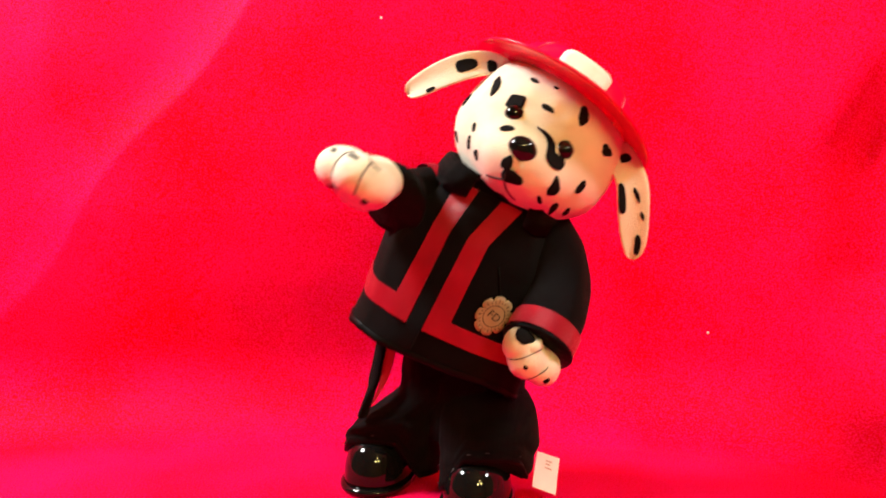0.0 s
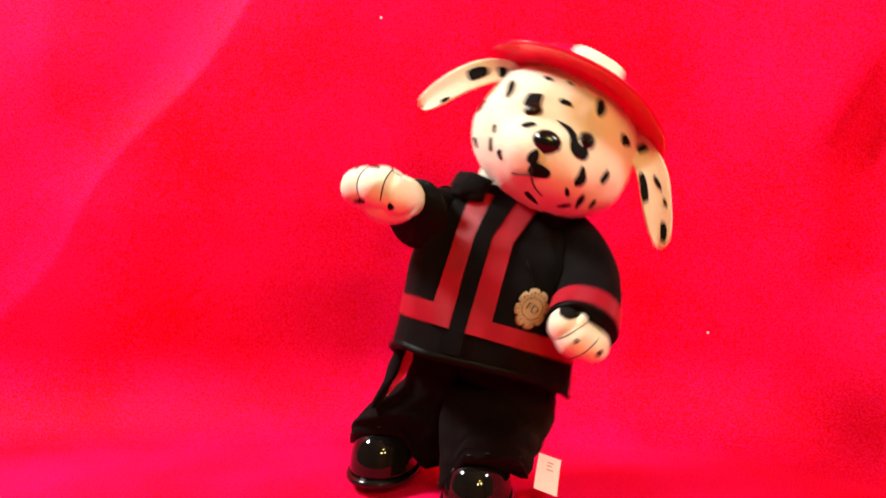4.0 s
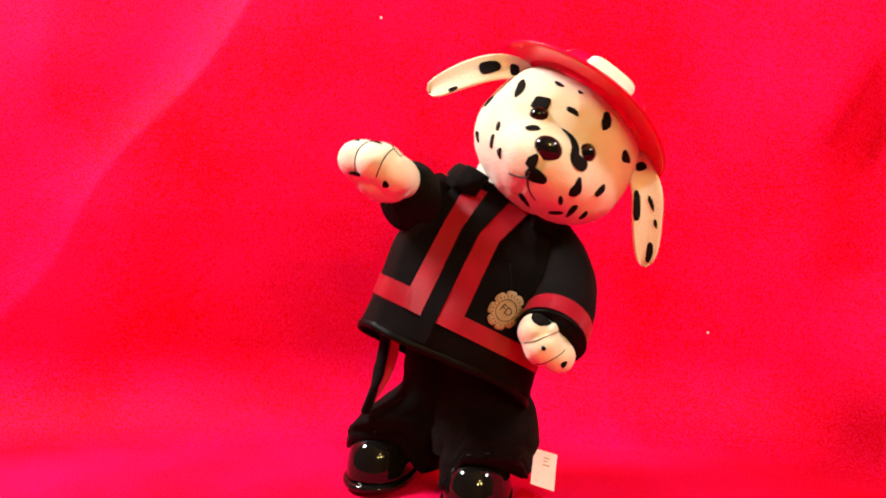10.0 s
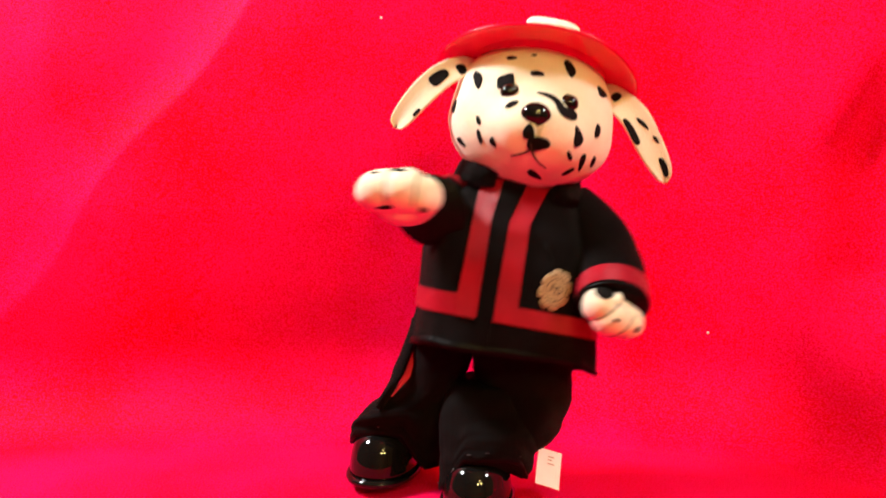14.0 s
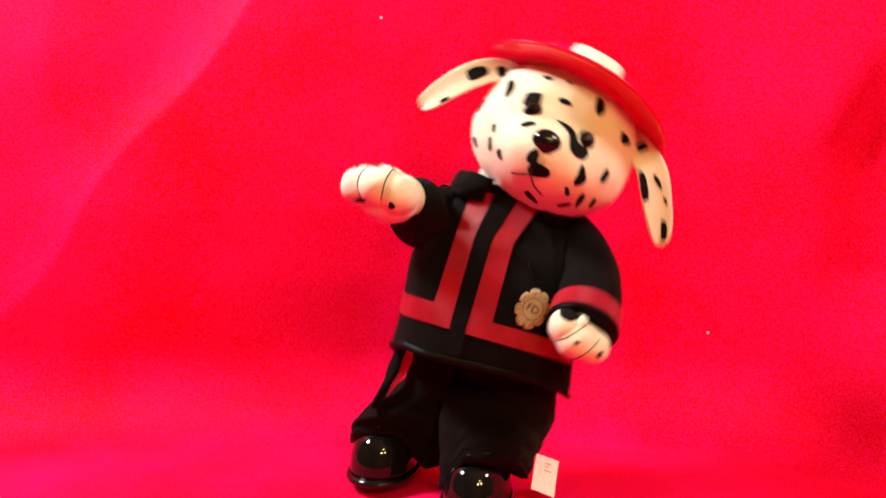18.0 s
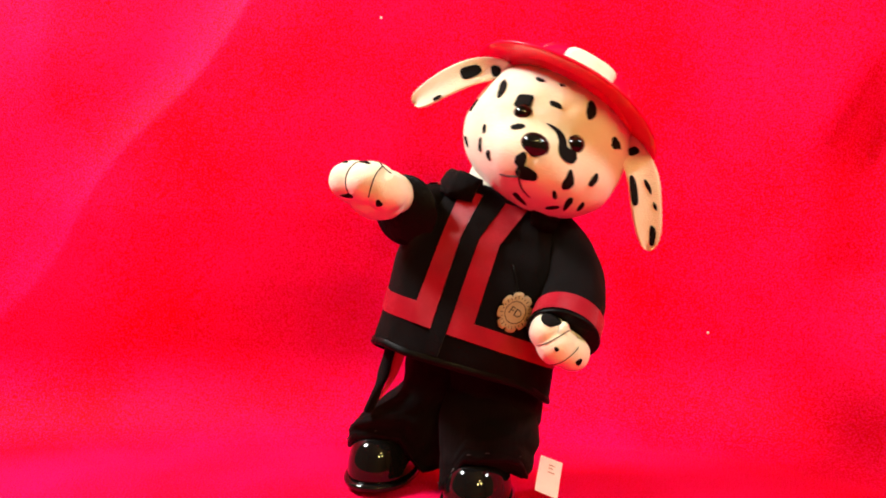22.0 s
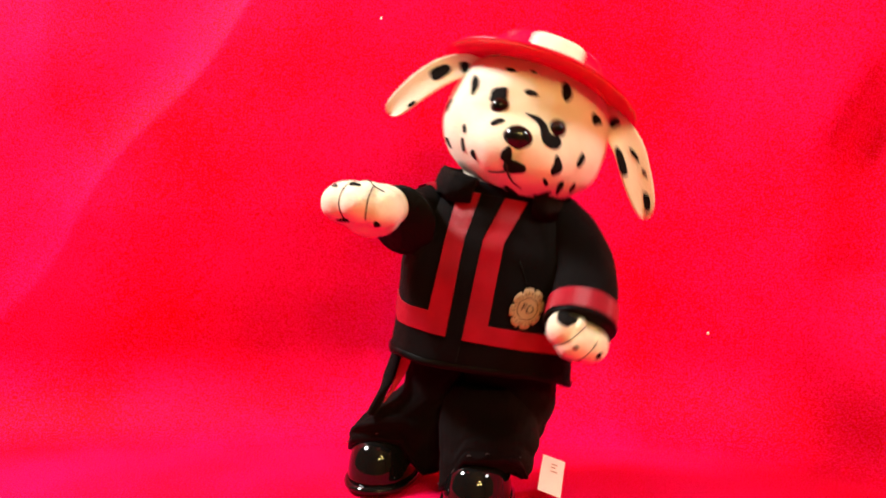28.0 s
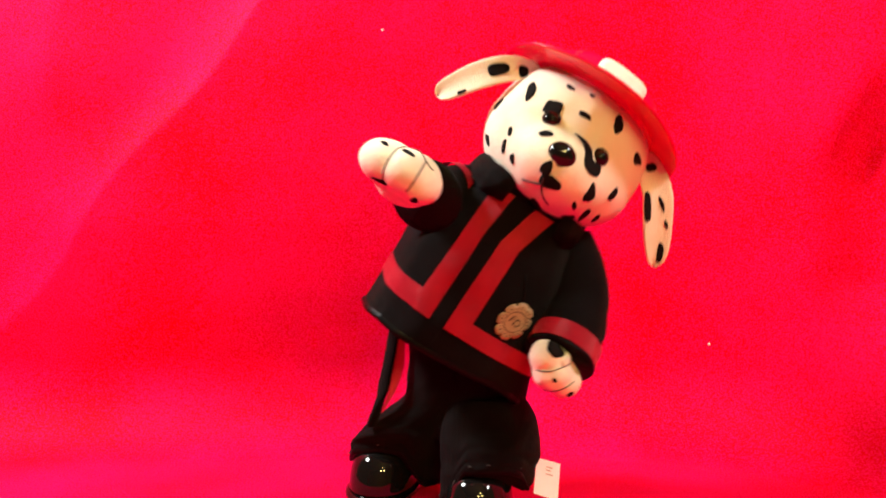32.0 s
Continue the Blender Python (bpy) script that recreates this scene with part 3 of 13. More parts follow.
# -- arms; each in a space of its own that turns at the shoulder --
def build_sleeve(arm, path, radii, band):
    """A sleeve along a path, with a ribbon band between two of its stations."""
    pts = smooth_line([mm(*p) for p in path], 8)
    n = len(pts)
    rad = []
    for i in range(n):
        k = i / (n - 1) * (len(radii) - 1)
        a = int(min(k, len(radii) - 2))
        rad.append((radii[a] + (radii[a + 1] - radii[a]) * (k - a)) / 1000)
    bm = bmesh.new()
    rows = tube(bm, pts + [pts[-1] - (pts[-1] - pts[-2]).normalized() * 0.0, pts[-1] - (pts[-1] - pts[-4])], rad + [rad[-1] * 0.90, rad[-4] * 0.86], 40, cap=False)
    for row in rows[:n]:
        for j, v in enumerate(row):
            v.co += Vector((noise.noise(v.co * 60), noise.noise(v.co * 60 + Vector((9, 0, 0))), noise.noise(v.co * 60 + Vector((0, 9, 0))))) * 0.0015
    bm.faces.new(rows[0])
    part("sleeve", bm, VELVET, arm, "black cotton sleeve with a red ribbon band")
    i0, i1 = band
    bm = bmesh.new()
    tube(bm, pts[i0:i1], [r + 0.0013 for r in rad[i0:i1]], 40, cap=False)
    part("band", bm, STRIPE, arm, "red satin ribbon")
    bm = bmesh.new()
    end = pts[-1]
    along = (pts[-1] - pts[-2]).normalized()
    tube(bm, [end - along * 0.0022, end - along * 0.0008, end + along * 0.0006, end + along * 0.0002],
         [rad[-1] + 0.0006, rad[-1] + 0.0016, rad[-1] + 0.0009, rad[-1] - 0.0016], 40, cap=False)
    part("cuff_edge", bm, SATIN, arm, "black cuff edge")


def build_paw(arm, centre, axes, lobes, spots, threads, thick):
    """A stuffed mitten paw of rounded toes sewn side by side. axes: its own right, back and up ways."""
    c = mm(*centre)
    X, Y, Z = (Vector(a).normalized() for a in axes)

    def at(way, lift=0.0):
        w = Vector(way).normalized()
        rs = []
        for (ox, oy, oz), (rx, ry, rz) in lobes:
            o, e = Vector((-ox / rx, -oy / ry, -oz / rz)), Vector((w.x / rx, w.y / ry, w.z / rz))
            a, b, k = e.dot(e), o.dot(e), o.dot(o) - 1
            if b * b - a * k > 0:
                rs.append((math.sqrt(b * b - a * k) - b) / a)
        m = max(rs)
        r = m * sum((max(q, 0.0) / m) ** 34 for q in rs) ** (1 / 34)
        p = w * (r * (1 + 0.02 * noise.noise(w * 3.1 + Vector((centre[0], 0, 0)))) / 1000 + lift)
        return c + X * p.x + Y * p.y + Z * p.z
    bm = bmesh.new()
    ball(bm, (0, 0, 0), (1, 1, 1), 6)
    for v in bm.verts:
        v.co = at(v.co)
    paw = part("paw", bm, PLUSH, arm, "stuffed cream plush paw with stitched toes")
    for way, l, w, tilt in spots:
        wv = Vector(way).normalized()
        u = wv.cross(Vector((0, 0.2, 1))).normalized()
        q = u.cross(wv)
        u, q = u * math.cos(tilt) + q * math.sin(tilt), q * math.cos(tilt) - u * math.sin(tilt)
        flake("spot", drop_shape(l, w, fat=0.3), lambda x, y, k: at(wv + u * x + q * y, k), SPOT, paw)
    for ways in threads:
        bm = bmesh.new()
        tube(bm, [at(p, 0.0002) for p in smooth_line(ways, 9)], thick, 8)
        part("toe_thread", bm, THREAD, paw)
    return paw


arm_a = tagged(new("raised_arm"), "raised arm in a black sleeve with cream paw")
arm_a.parent = dog
build_sleeve(arm_a, ((6, 4, 4), (-4, -10, -3), (-10, -24, -8), (-11.5, -38, -12)), (13, 14, 14.5, 20), (6, 10))
build_paw(arm_a, (-26.8, -58, -5.6), ((1, -0.25, 0.17), (0.2, 1, 0), (-0.16, 0, 1)),
          (((-8.5, -4, 1), (17.5, 18, 12.8)), ((3.5, -6, 1), (15, 17.5, 13)), ((12, -3, -1.5), (12, 15, 11.5)), ((1, 4, -6.5), (17, 17, 11.5)),
           ((2, 12, 0), (15, 20, 13))),
          (((-0.62, -0.85, 0.56), 0.26, 0.13, 0.2), ((0.14, -0.85, 0.60), 0.42, 0.15, 0.15), ((-0.25, -0.85, -0.47), 0.55, 0.17, 0.05),
           ((0.80, -0.62, -0.50), 0.24, 0.17, 0.9)),
          (((-0.16, -0.45, 0.75), (-0.17, -0.85, 0.40), (-0.17, -1, 0.0), (-0.16, -0.95, -0.40)),
           ((0.62, -0.55, 0.60), (0.66, -0.85, 0.25), (0.66, -0.95, -0.10), (0.60, -0.90, -0.42)),
           ((0.10, -0.30, 0.95), (0.42, -0.45, 0.80), (0.62, -0.55, 0.60), (0.95, -0.45, 0.45))), 0.00036)
arm_b = tagged(new("lowered_arm"), "lowered arm in a black sleeve with cream paw")
arm_b.parent = dog
build_sleeve(arm_b, ((-8, 4, 6), (5, -5, -4), (17, -22, -24), (18.5, -43, -49)), (16, 18, 19, 20), (20, 24))
build_paw(arm_b, (17, -48, -53), ((1, 0.1, 0), (0, 1, 0), (0, 0, 1)),
          (((-7, -3, 3.5), (10.5, 13, 10.5)), ((1, -4, -2), (12.5, 13.5, 11.5)), ((10, -2, -3.5), (10, 12, 10)), ((2.5, 7, 0), (15, 13.5, 11.5)), ((0.5, -8, 7), (4, 6.5, 5.5))),
          (((-0.52, -0.78, 0.80), 0.66, 0.62, 0.2), ((0.05, -1, -0.16), 0.16, 0.13, 0.2), ((0.85, -0.7, -0.35), 0.22, 0.16, 1.3)),
          (((0.30, -0.75, 0.62), (0.02, -0.95, 0.28), (-0.32, -0.95, -0.10), (-0.70, -0.75, -0.35)),
           ((0.72, -0.75, 0.10), (0.55, -0.90, -0.30), (0.30, -0.85, -0.65), (0.05, -0.60, -0.90))), 0.00026)


# -- trousers, shoes --
def leg_rows(path, n=64, wrinkle=0.0024, seed=0.0):
    rows = []
    for (x, y, z), (rx, ry) in path:
        row = []
        for k in range(n):
            a = 2 * math.pi * k / n
            p = Vector((x + rx * math.cos(a), y + ry * math.sin(a), z)) / 1000
            w = noise.noise(Vector((math.cos(a) * 1.4, math.sin(a) * 1.4 + seed, z * 0.075))) * wrinkle + noise.noise(Vector((math.cos(a) * 3.2, math.sin(a) * 3.2 + seed, z * 0.16))) * wrinkle * 0.45
            row.append(p + Vector((math.cos(a), math.sin(a), 0.3)) * w)
        rows.append(row)
    return rows


def loft(path, per=6):
    """Smooths a list of (centre, radii)."""
    cs = smooth_line([c for c, r in path], per)
    rs = smooth_line([(r[0], r[1], 0) for c, r in path], per)
    return [(tuple(c), (r.x, r.y)) for c, r in zip(cs, rs)]


def build_leg(name, path, seed, hem_label, arch):
    """arch: rows of a turn in degrees and how far the hem is pulled up there over the shoe."""
    leg = tagged(new(name), hem_label)
    leg.parent = dog
    bm = bmesh.new()
    rows = leg_rows(loft(path), wrinkle=0.0017, seed=seed)
    foot = path[0][0][2] / 1000
    turns, lifts = [radians(a) for a, h in arch], [h / 1000 for a, h in arch]
    for row in rows:
        for k, p in enumerate(row):
            a = 2 * math.pi * k / len(row)
            h = float(np.interp(a, turns, lifts))
            p.z += h * max(0.0, 1 - max(0.0, p.z - foot) / (0.012 + 1.4 * h))
    inner = [[p.lerp(Vector((path[0][0][0], path[0][0][1], path[0][0][2])) / 1000, 0.12) for p in rows[0]]]
    grid(bm, inner + rows, closed=True, cap=True)
    part("trouser_leg", bm, VELVET, leg, "crumpled black cotton trouser leg")
    bm = bmesh.new()
    base = rows[0]
    mid = Vector(path[0][0]) / 1000
    grid(bm, [[p + (p - mid).normalized() * o + Vector((0, 0, h)) for p in base] for o, h in
              ((0.0004, 0.0036), (0.0009, 0.002), (0.0012, 0.0004), (0.0006, -0.0008), (-0.0015, 0.0))], closed=True)
    part("trouser_hem", bm, SATIN, leg, "stitched shiny trouser hem")
    # a broken row of shiny stitches along the hem
    bm = bmesh.new()
    n = len(base)
    for k in range(0, n, 2):
        if noise.noise((k * 0.31, seed, 5.0)) > 0.05:
            p, q = base[k], base[(k + 1) % n]
            out = (p - mid).normalized() * 0.0016 + Vector((0, 0, 0.0042 + 0.0012 * noise.noise((k * 1.7, seed, 0))))
            tube(bm, [p + out, p.lerp(q, 0.45) + out * 1.06, p.lerp(q, 0.9) + out], 0.00026, 6)
    tagged(part("hem_stitching", bm, STITCH, leg, "shiny grey stitching"), kind="stuff")
    return leg


def build_shoe(leg, at, turn, size=1.0):
    m = pose(at[0] / 1000, at[1] / 1000, at[2] / 1000, 0, 0, turn)
    bm = bmesh.new()
    n = 64

    def outline(a, k):
        c, s = math.cos(a), math.sin(a)
        return Vector((0.0195 * size * k * math.copysign(abs(c) ** 0.9, c), (0.027 if s > 0 else 0.030) * size * k * math.copysign(abs(s) ** 0.85, s), 0))
    ring = [2 * math.pi * j / n for j in range(n)]
    rows = [[m @ (outline(a, k) + Vector((0, 0, z / 1000))) for a in ring] for k, z in
            ((1.02, 0), (1.07, 0.8), (1.09, 2.4), (1.08, 3.8), (1.03, 4.6), (1.0, 4.9))]
    grid(bm, rows, closed=True, cap=True)
    shoe = part("shoe", bm, PLASTIC, leg, "glossy black plastic shoe")
    bm = bmesh.new()
    rows = []
    for j in range(15):
        s = j / 14 * 0.98
        k = math.cos(s * math.pi / 2) ** 0.48
        rows.append([m @ (outline(a, k * 0.99) + Vector((0, 0, 0.0042 + 0.0250 * size * math.sin(s * math.pi / 2)))) for a in ring])
    grid(bm, rows, closed=True, cap=True)
    part("toe_cap", bm, PLASTIC, shoe, "domed shiny toe")
    return shoe


leg_a = build_leg("leg", (((-32, 14, 8), (31, 20)), ((-32, 14, 16), (31.5, 21)), ((-31, 13, 26), (32, 22)), ((-29, 11, 36), (30.5, 23)), ((-26, 9, 44), (28, 23)), ((-20, 8, 53), (22, 22)),
                          ((-10, 6, 64), (19, 21)), ((-4, 5, 80), (21, 22)), ((-3, 4, 104), (21, 22))), 0.0, "trouser leg and shoe that lift in step",
                  ((0, 0), (90, 4), (150, 8), (180, 11), (215, 20), (250, 23), (276, 22), (290, 9), (303, 0), (360, 0)))
build_shoe(leg_a, (-40.5, 16, 0.2), -14, 1.12)
leg_b = build_leg("leg", (((25, -17, 7), (27, 26)), ((26, -17, 16), (29, 27)), ((27, -16, 26), (30, 27)), ((29, -14, 38), (31.5, 27)), ((28.5, -10, 50), (31, 26)), ((28, -6, 62), (28, 25)),
                          ((28, -4, 72), (21, 22))), 4.0, "trouser leg and shoe that the dog stands on",
                  ((0, 6), (90, 0), (190, 0), (222, 8), (240, 24), (270, 26), (300, 25), (322, 20), (342, 9), (360, 6)))
build_shoe(leg_b, (21.5, -21, 0.2), -10, 1.08)
# hips, in the coat's space
hips = tagged(new("hips"), "upper part of the black trousers")
hips.parent = dog
bm = bmesh.new()
grid(bm, leg_rows(loft((((30, 1, -108), (20, 20)), ((32, 2, -98), (25.5, 24)), ((34, 3, -86), (28, 26)), ((33, 3, -70), (30.5, 27)), ((29, 3, -50), (32, 29)), ((25, 2, -30), (32, 30))), 5), seed=8.0),
     closed=True, cap=True)
part("trouser_seat", bm, VELVET, hips, "crumpled black cotton trousers")
# side strap with its red edge, hung between coat and trouser leg; its space has its foot as origin
strap = tagged(new("side_strap"), "black strap with a red satin edge")
strap.parent = dog
bm = bmesh.new()
tube(bm, smooth_line([mm(17, 6, 64), mm(15, 5, 54), mm(11.5, 3, 40), mm(7.5, 1, 26), mm(3, -1, 12), mm(-4, 1, -4)], 6), 0.0056, 14, flat=0.5)
part("strap", bm, VELVET, strap, "black strap")
bm = bmesh.new()
line = smooth_line([mm(21, 7, 63), mm(19, 5, 54), mm(16.5, 3, 42), mm(15, 1, 30), mm(11, -1, 17), mm(3, -1, 3)], 6)
n_line = len(line)
rows = []
for i, p in enumerate(line):
    w = 0.0006 + 0.0042 * math.sin(math.pi * min(1, 0.1 + 0.95 * i / n_line)) ** 1.2
    rows.append([p + Vector((dx * w, 0.0012 * abs(dx), 0)) for dx in (-1, -0.4, 0.3, 0.9)])
grid(bm, rows)
grid(bm, [[p + Vector((0, 0.0006, 0)) for p in row] for row in rows])
part("strap_edge", bm, PINKED, strap, "red satin edge")
# sewn-in label; its space has the outer top corner as origin


def on_label(u, v, lift=0.0):
    """u from the seam to the outer edge, v from the top down."""
    return mm(-17 * (1 - u) + 0.6 * v, 1.5 * math.sin(2.5 * v + u) + 9 * (u - 1) - 11 * v - lift, 4.6 * (1 - u) - 19.0 * v)


bm = bmesh.new()
rows = [[on_label(u / 6, v / 8) for u in range(7)] for v in range(9)]
grid(bm, rows)
grid(bm, [[p + Vector((0, 0.0005, 0)) for p in row] for row in rows])
tag = part("sewn_label", bm, PAPER, dog, "white satin care label")
for v, w in ((0.16, 0.26), (0.25, 0.2), (0.36, 0.3)):
    bm = bmesh.new()
    grid(bm, [[on_label(u, q, 0.35) for u in (0.42, 0.42 + w / 2, 0.42 + w)] for q in (v, v + 0.04)])
    part("print_bar", bm, PRINT, tag)
# flecks of lint on the cloth
lint(-0.0480, 0.318, 0.0009)
lint(0.2040, 0.078, 0.0010)


# ---- the dance ----
def head_rows():
    return [
        (0, pose(0.0602, -0.0073, 0.2245, 1.2, 35.7, -8.8)),
        (0.1, pose(0.0661, -0.0035, 0.2290, 1.7, 34.8, -5.1)),
        (0.2, pose(0.0677, -0.0008, 0.2384, -1.4, 27.0, -1.3)),
        (0.3, pose(0.0628, 0.0023, 0.2444, -5.1, 17.0, 0.8)),
        (0.4, pose(0.0556, 0.0048, 0.2408, -8.6, 7.7, -0.7)),
        (0.5, pose(0.0561, 0.0038, 0.2346, -5.2, 17.5, -7.0)),
        (0.6, pose(0.0575, 0.0005, 0.2266, -2.4, 27.8, -9.0)),
        (0.7, pose(0.0630, -0.0021, 0.2241, 2.1, 37.0, -7.7)),
        (0.8, pose(0.0665, -0.0029, 0.2320, 1.3, 33.5, -4.1)),
        (0.9, pose(0.0656, -0.0001, 0.2416, -1.7, 25.1, -0.7)),
        (1, pose(0.0607, 0.0043, 0.2461, -5.3, 12.6, 0.5)),
        (1.1, pose(0.0536, 0.0048, 0.2408, -5.6, 10.1, -1.0)),
        (1.2, pose(0.0532, 0.0014, 0.2340, -1.6, 20.3, -5.4)),
        (1.3, pose(0.0593, -0.0019, 0.2255, 1.1, 34.8, -8.5)),
        (1.4, pose(0.0656, -0.0037, 0.2232, 0.1, 37.0, -8.3)),
        (1.5, pose(0.0666, -0.0032, 0.2348, -0.8, 30.6, -2.5)),
        (1.6, pose(0.0657, -0.0006, 0.2421, -4.2, 20.3, 0.2)),
        (1.7, pose(0.0735, 0.0002, 0.2339, -1.5, 30.8, -1.6)),
        (1.8, pose(0.0778, -0.0018, 0.2205, -1.0, 41.2, -5.9)),
        (1.9, pose(0.0764, -0.0027, 0.2244, 3.9, 42.9, -2.7)),
        (2, pose(0.0699, -0.0018, 0.2366, 2.2, 29.8, -3.1)),
        (2.1, pose(0.0686, -0.0012, 0.2301, -0.9, 32.5, -4.8)),
        (2.2, pose(0.0712, -0.0015, 0.2211, -0.9, 38.3, -7.7)),
        (2.3, pose(0.0710, -0.0020, 0.2211, -0.7, 39.0, -7.8)),
        (2.4, pose(0.0727, -0.0019, 0.2262, -1.2, 37.1, -5.8)),
        (2.5, pose(0.0731, -0.0003, 0.2286, -2.2, 35.1, -4.8)),
        (2.6, pose(0.0583, 0.0013, 0.2354, -3.3, 21.8, -5.3)),
        (2.7, pose(0.0467, 0.0010, 0.2437, 0.5, 14.3, -1.4)),
        (2.8, pose(0.0429, 0.0002, 0.2498, -0.4, 7.4, 2.2)),
        (2.9, pose(0.0481, -0.0005, 0.2474, -2.6, 9.4, 1.2)),
        (3, pose(0.0623, -0.0018, 0.2412, -2.4, 23.6, -2.5)),
        (3.1, pose(0.0766, -0.0020, 0.2268, 0.8, 39.0, -3.3)),
        (3.2, pose(0.0770, -0.0003, 0.2209, -0.5, 40.5, -5.7)),
        (3.3, pose(0.0648, 0.0023, 0.2262, -3.5, 28.5, -7.7)),
        (3.4, pose(0.0488, 0.0025, 0.2364, -3.7, 12.8, -4.5)),
        (3.5, pose(0.0412, -0.0001, 0.2451, -3.3, 7.8, -0.5)),
        (3.6, pose(0.0442, -0.0010, 0.2473, -2.0, 8.8, 1.0)),
        (3.7, pose(0.0590, -0.0005, 0.2409, -3.1, 19.1, -1.4)),
        (3.8, pose(0.0767, -0.0006, 0.2252, -0.9, 38.4, -4.5)),
        (3.9, pose(0.0793, 0.0004, 0.2160, -3.8, 41.4, -8.1)),
        (4, pose(0.0706, 0.0021, 0.2242, -4.5, 29.8, -8.4)),
        (4.1, pose(0.0548, 0.0023, 0.2352, -1.7, 19.7, -4.1)),
        (4.2, pose(0.0450, 0.0015, 0.2428, -4.0, 9.0, -1.0)),
        (4.3, pose(0.0470, 0.0010, 0.2442, -3.6, 9.2, 0.3)),
        (4.4, pose(0.0612, 0.0002, 0.2364, -2.7, 23.7, -3.1)),
        (4.5, pose(0.0776, 0.0000, 0.2209, -2.8, 39.8, -4.9)),
        (4.6, pose(0.0731, 0.0016, 0.2162, -5.9, 36.9, -11.0)),
        (4.7, pose(0.0594, 0.0031, 0.2214, -11.4, 22.0, -13.2)),
        (4.8, pose(0.0424, 0.0020, 0.2367, -3.9, 11.3, -5.3)),
        (4.9, pose(0.0373, -0.0005, 0.2478, -1.1, 4.1, 1.5)),
        (5, pose(0.0458, -0.0017, 0.2464, -2.8, 12.7, 2.1)),
        (5.1, pose(0.0655, -0.0000, 0.2367, 0.7, 27.2, -1.4)),
        (5.2, pose(0.0790, 0.0016, 0.2206, -3.9, 36.0, -5.6)),
        (5.3, pose(0.0761, 0.0016, 0.2177, -4.1, 39.5, -9.0)),
        (5.4, pose(0.0627, 0.0018, 0.2273, -4.2, 25.2, -7.4)),
        (5.5, pose(0.0467, 0.0008, 0.2392, -2.8, 12.2, -3.9)),
        (5.6, pose(0.0388, -0.0002, 0.2448, -3.9, 4.8, -0.5)),
        (5.7, pose(0.0445, 0.0004, 0.2456, -3.6, 7.7, 0.2)),
        (5.8, pose(0.0620, 0.0010, 0.2361, -3.3, 21.9, -3.2)),
        (5.9, pose(0.0777, 0.0008, 0.2215, -2.7, 38.5, -6.1)),
        (6, pose(0.0780, 0.0014, 0.2189, -4.3, 38.0, -8.3)),
        (6.1, pose(0.0648, 0.0020, 0.2288, -1.6, 27.9, -5.6)),
        (6.2, pose(0.0506, 0.0012, 0.2384, -1.3, 16.7, -3.3)),
        (6.3, pose(0.0417, 0.0001, 0.2464, -3.0, 6.2, 0.6)),
        (6.4, pose(0.0444, -0.0007, 0.2466, -2.2, 8.3, 0.8)),
        (6.5, pose(0.0585, -0.0008, 0.2407, 0.6, 24.3, -1.2)),
        (6.6, pose(0.0759, -0.0005, 0.2248, -1.0, 36.4, -4.3)),
        (6.7, pose(0.0757, -0.0001, 0.2215, -0.1, 40.2, -5.7)),
        (6.8, pose(0.0663, 0.0015, 0.2269, -2.7, 29.4, -6.6)),
        (6.9, pose(0.0529, 0.0021, 0.2380, -2.8, 15.1, -2.9)),
        (7, pose(0.0441, 0.0004, 0.2443, -4.4, 8.7, -0.4)),
        (7.1, pose(0.0443, -0.0007, 0.2465, -2.2, 8.8, 0.6)),
        (7.2, pose(0.0581, -0.0008, 0.2370, -3.7, 21.3, -4.2)),
        (7.3, pose(0.0744, -0.0014, 0.2258, 0.5, 37.8, -4.2)),
        (7.4, pose(0.0771, -0.0003, 0.2164, -3.3, 42.2, -9.0)),
        (7.5, pose(0.0683, 0.0026, 0.2260, -4.2, 28.5, -7.4)),
        (7.6, pose(0.0536, 0.0027, 0.2364, -3.0, 16.6, -3.9)),
        (7.7, pose(0.0442, 0.0007, 0.2462, -1.5, 8.7, 0.6)),
        (7.8, pose(0.0444, -0.0002, 0.2465, -2.9, 7.7, 0.7)),
        (7.9, pose(0.0547, -0.0009, 0.2413, -1.7, 18.1, -1.7)),
        (8, pose(0.0699, -0.0009, 0.2341, 1.0, 32.1, -0.5)),
        (8.1, pose(0.0734, 0.0012, 0.2380, -2.6, 27.4, 0.4)),
        (8.2, pose(0.0715, 0.0022, 0.2406, -5.3, 21.9, 1.0)),
        (8.3, pose(0.0764, -0.0001, 0.2331, -1.2, 33.8, -1.6)),
        (8.4, pose(0.0783, -0.0031, 0.2243, 1.6, 42.0, -3.4)),
        (8.5, pose(0.0761, -0.0033, 0.2297, 0.1, 36.1, -2.0)),
        (8.6, pose(0.0659, -0.0022, 0.2392, -2.0, 24.5, -1.1)),
        (8.7, pose(0.0676, -0.0032, 0.2347, 2.7, 33.5, -2.2)),
        (8.8, pose(0.0706, -0.0044, 0.2242, 3.7, 41.9, -5.2)),
        (8.9, pose(0.0753, -0.0035, 0.2241, 2.3, 41.6, -4.0)),
        (9, pose(0.0715, -0.0022, 0.2332, -1.9, 32.6, -2.9)),
        (9.1, pose(0.0721, -0.0018, 0.2289, -1.7, 34.6, -5.1)),
        (9.2, pose(0.0721, -0.0019, 0.2200, -1.9, 39.0, -8.4)),
        (9.3, pose(0.0718, -0.0024, 0.2212, 0.1, 39.7, -7.1)),
        (9.4, pose(0.0703, -0.0026, 0.2307, 0.2, 35.0, -4.2)),
        (9.5, pose(0.0712, -0.0023, 0.2268, -3.8, 36.8, -3.7)),
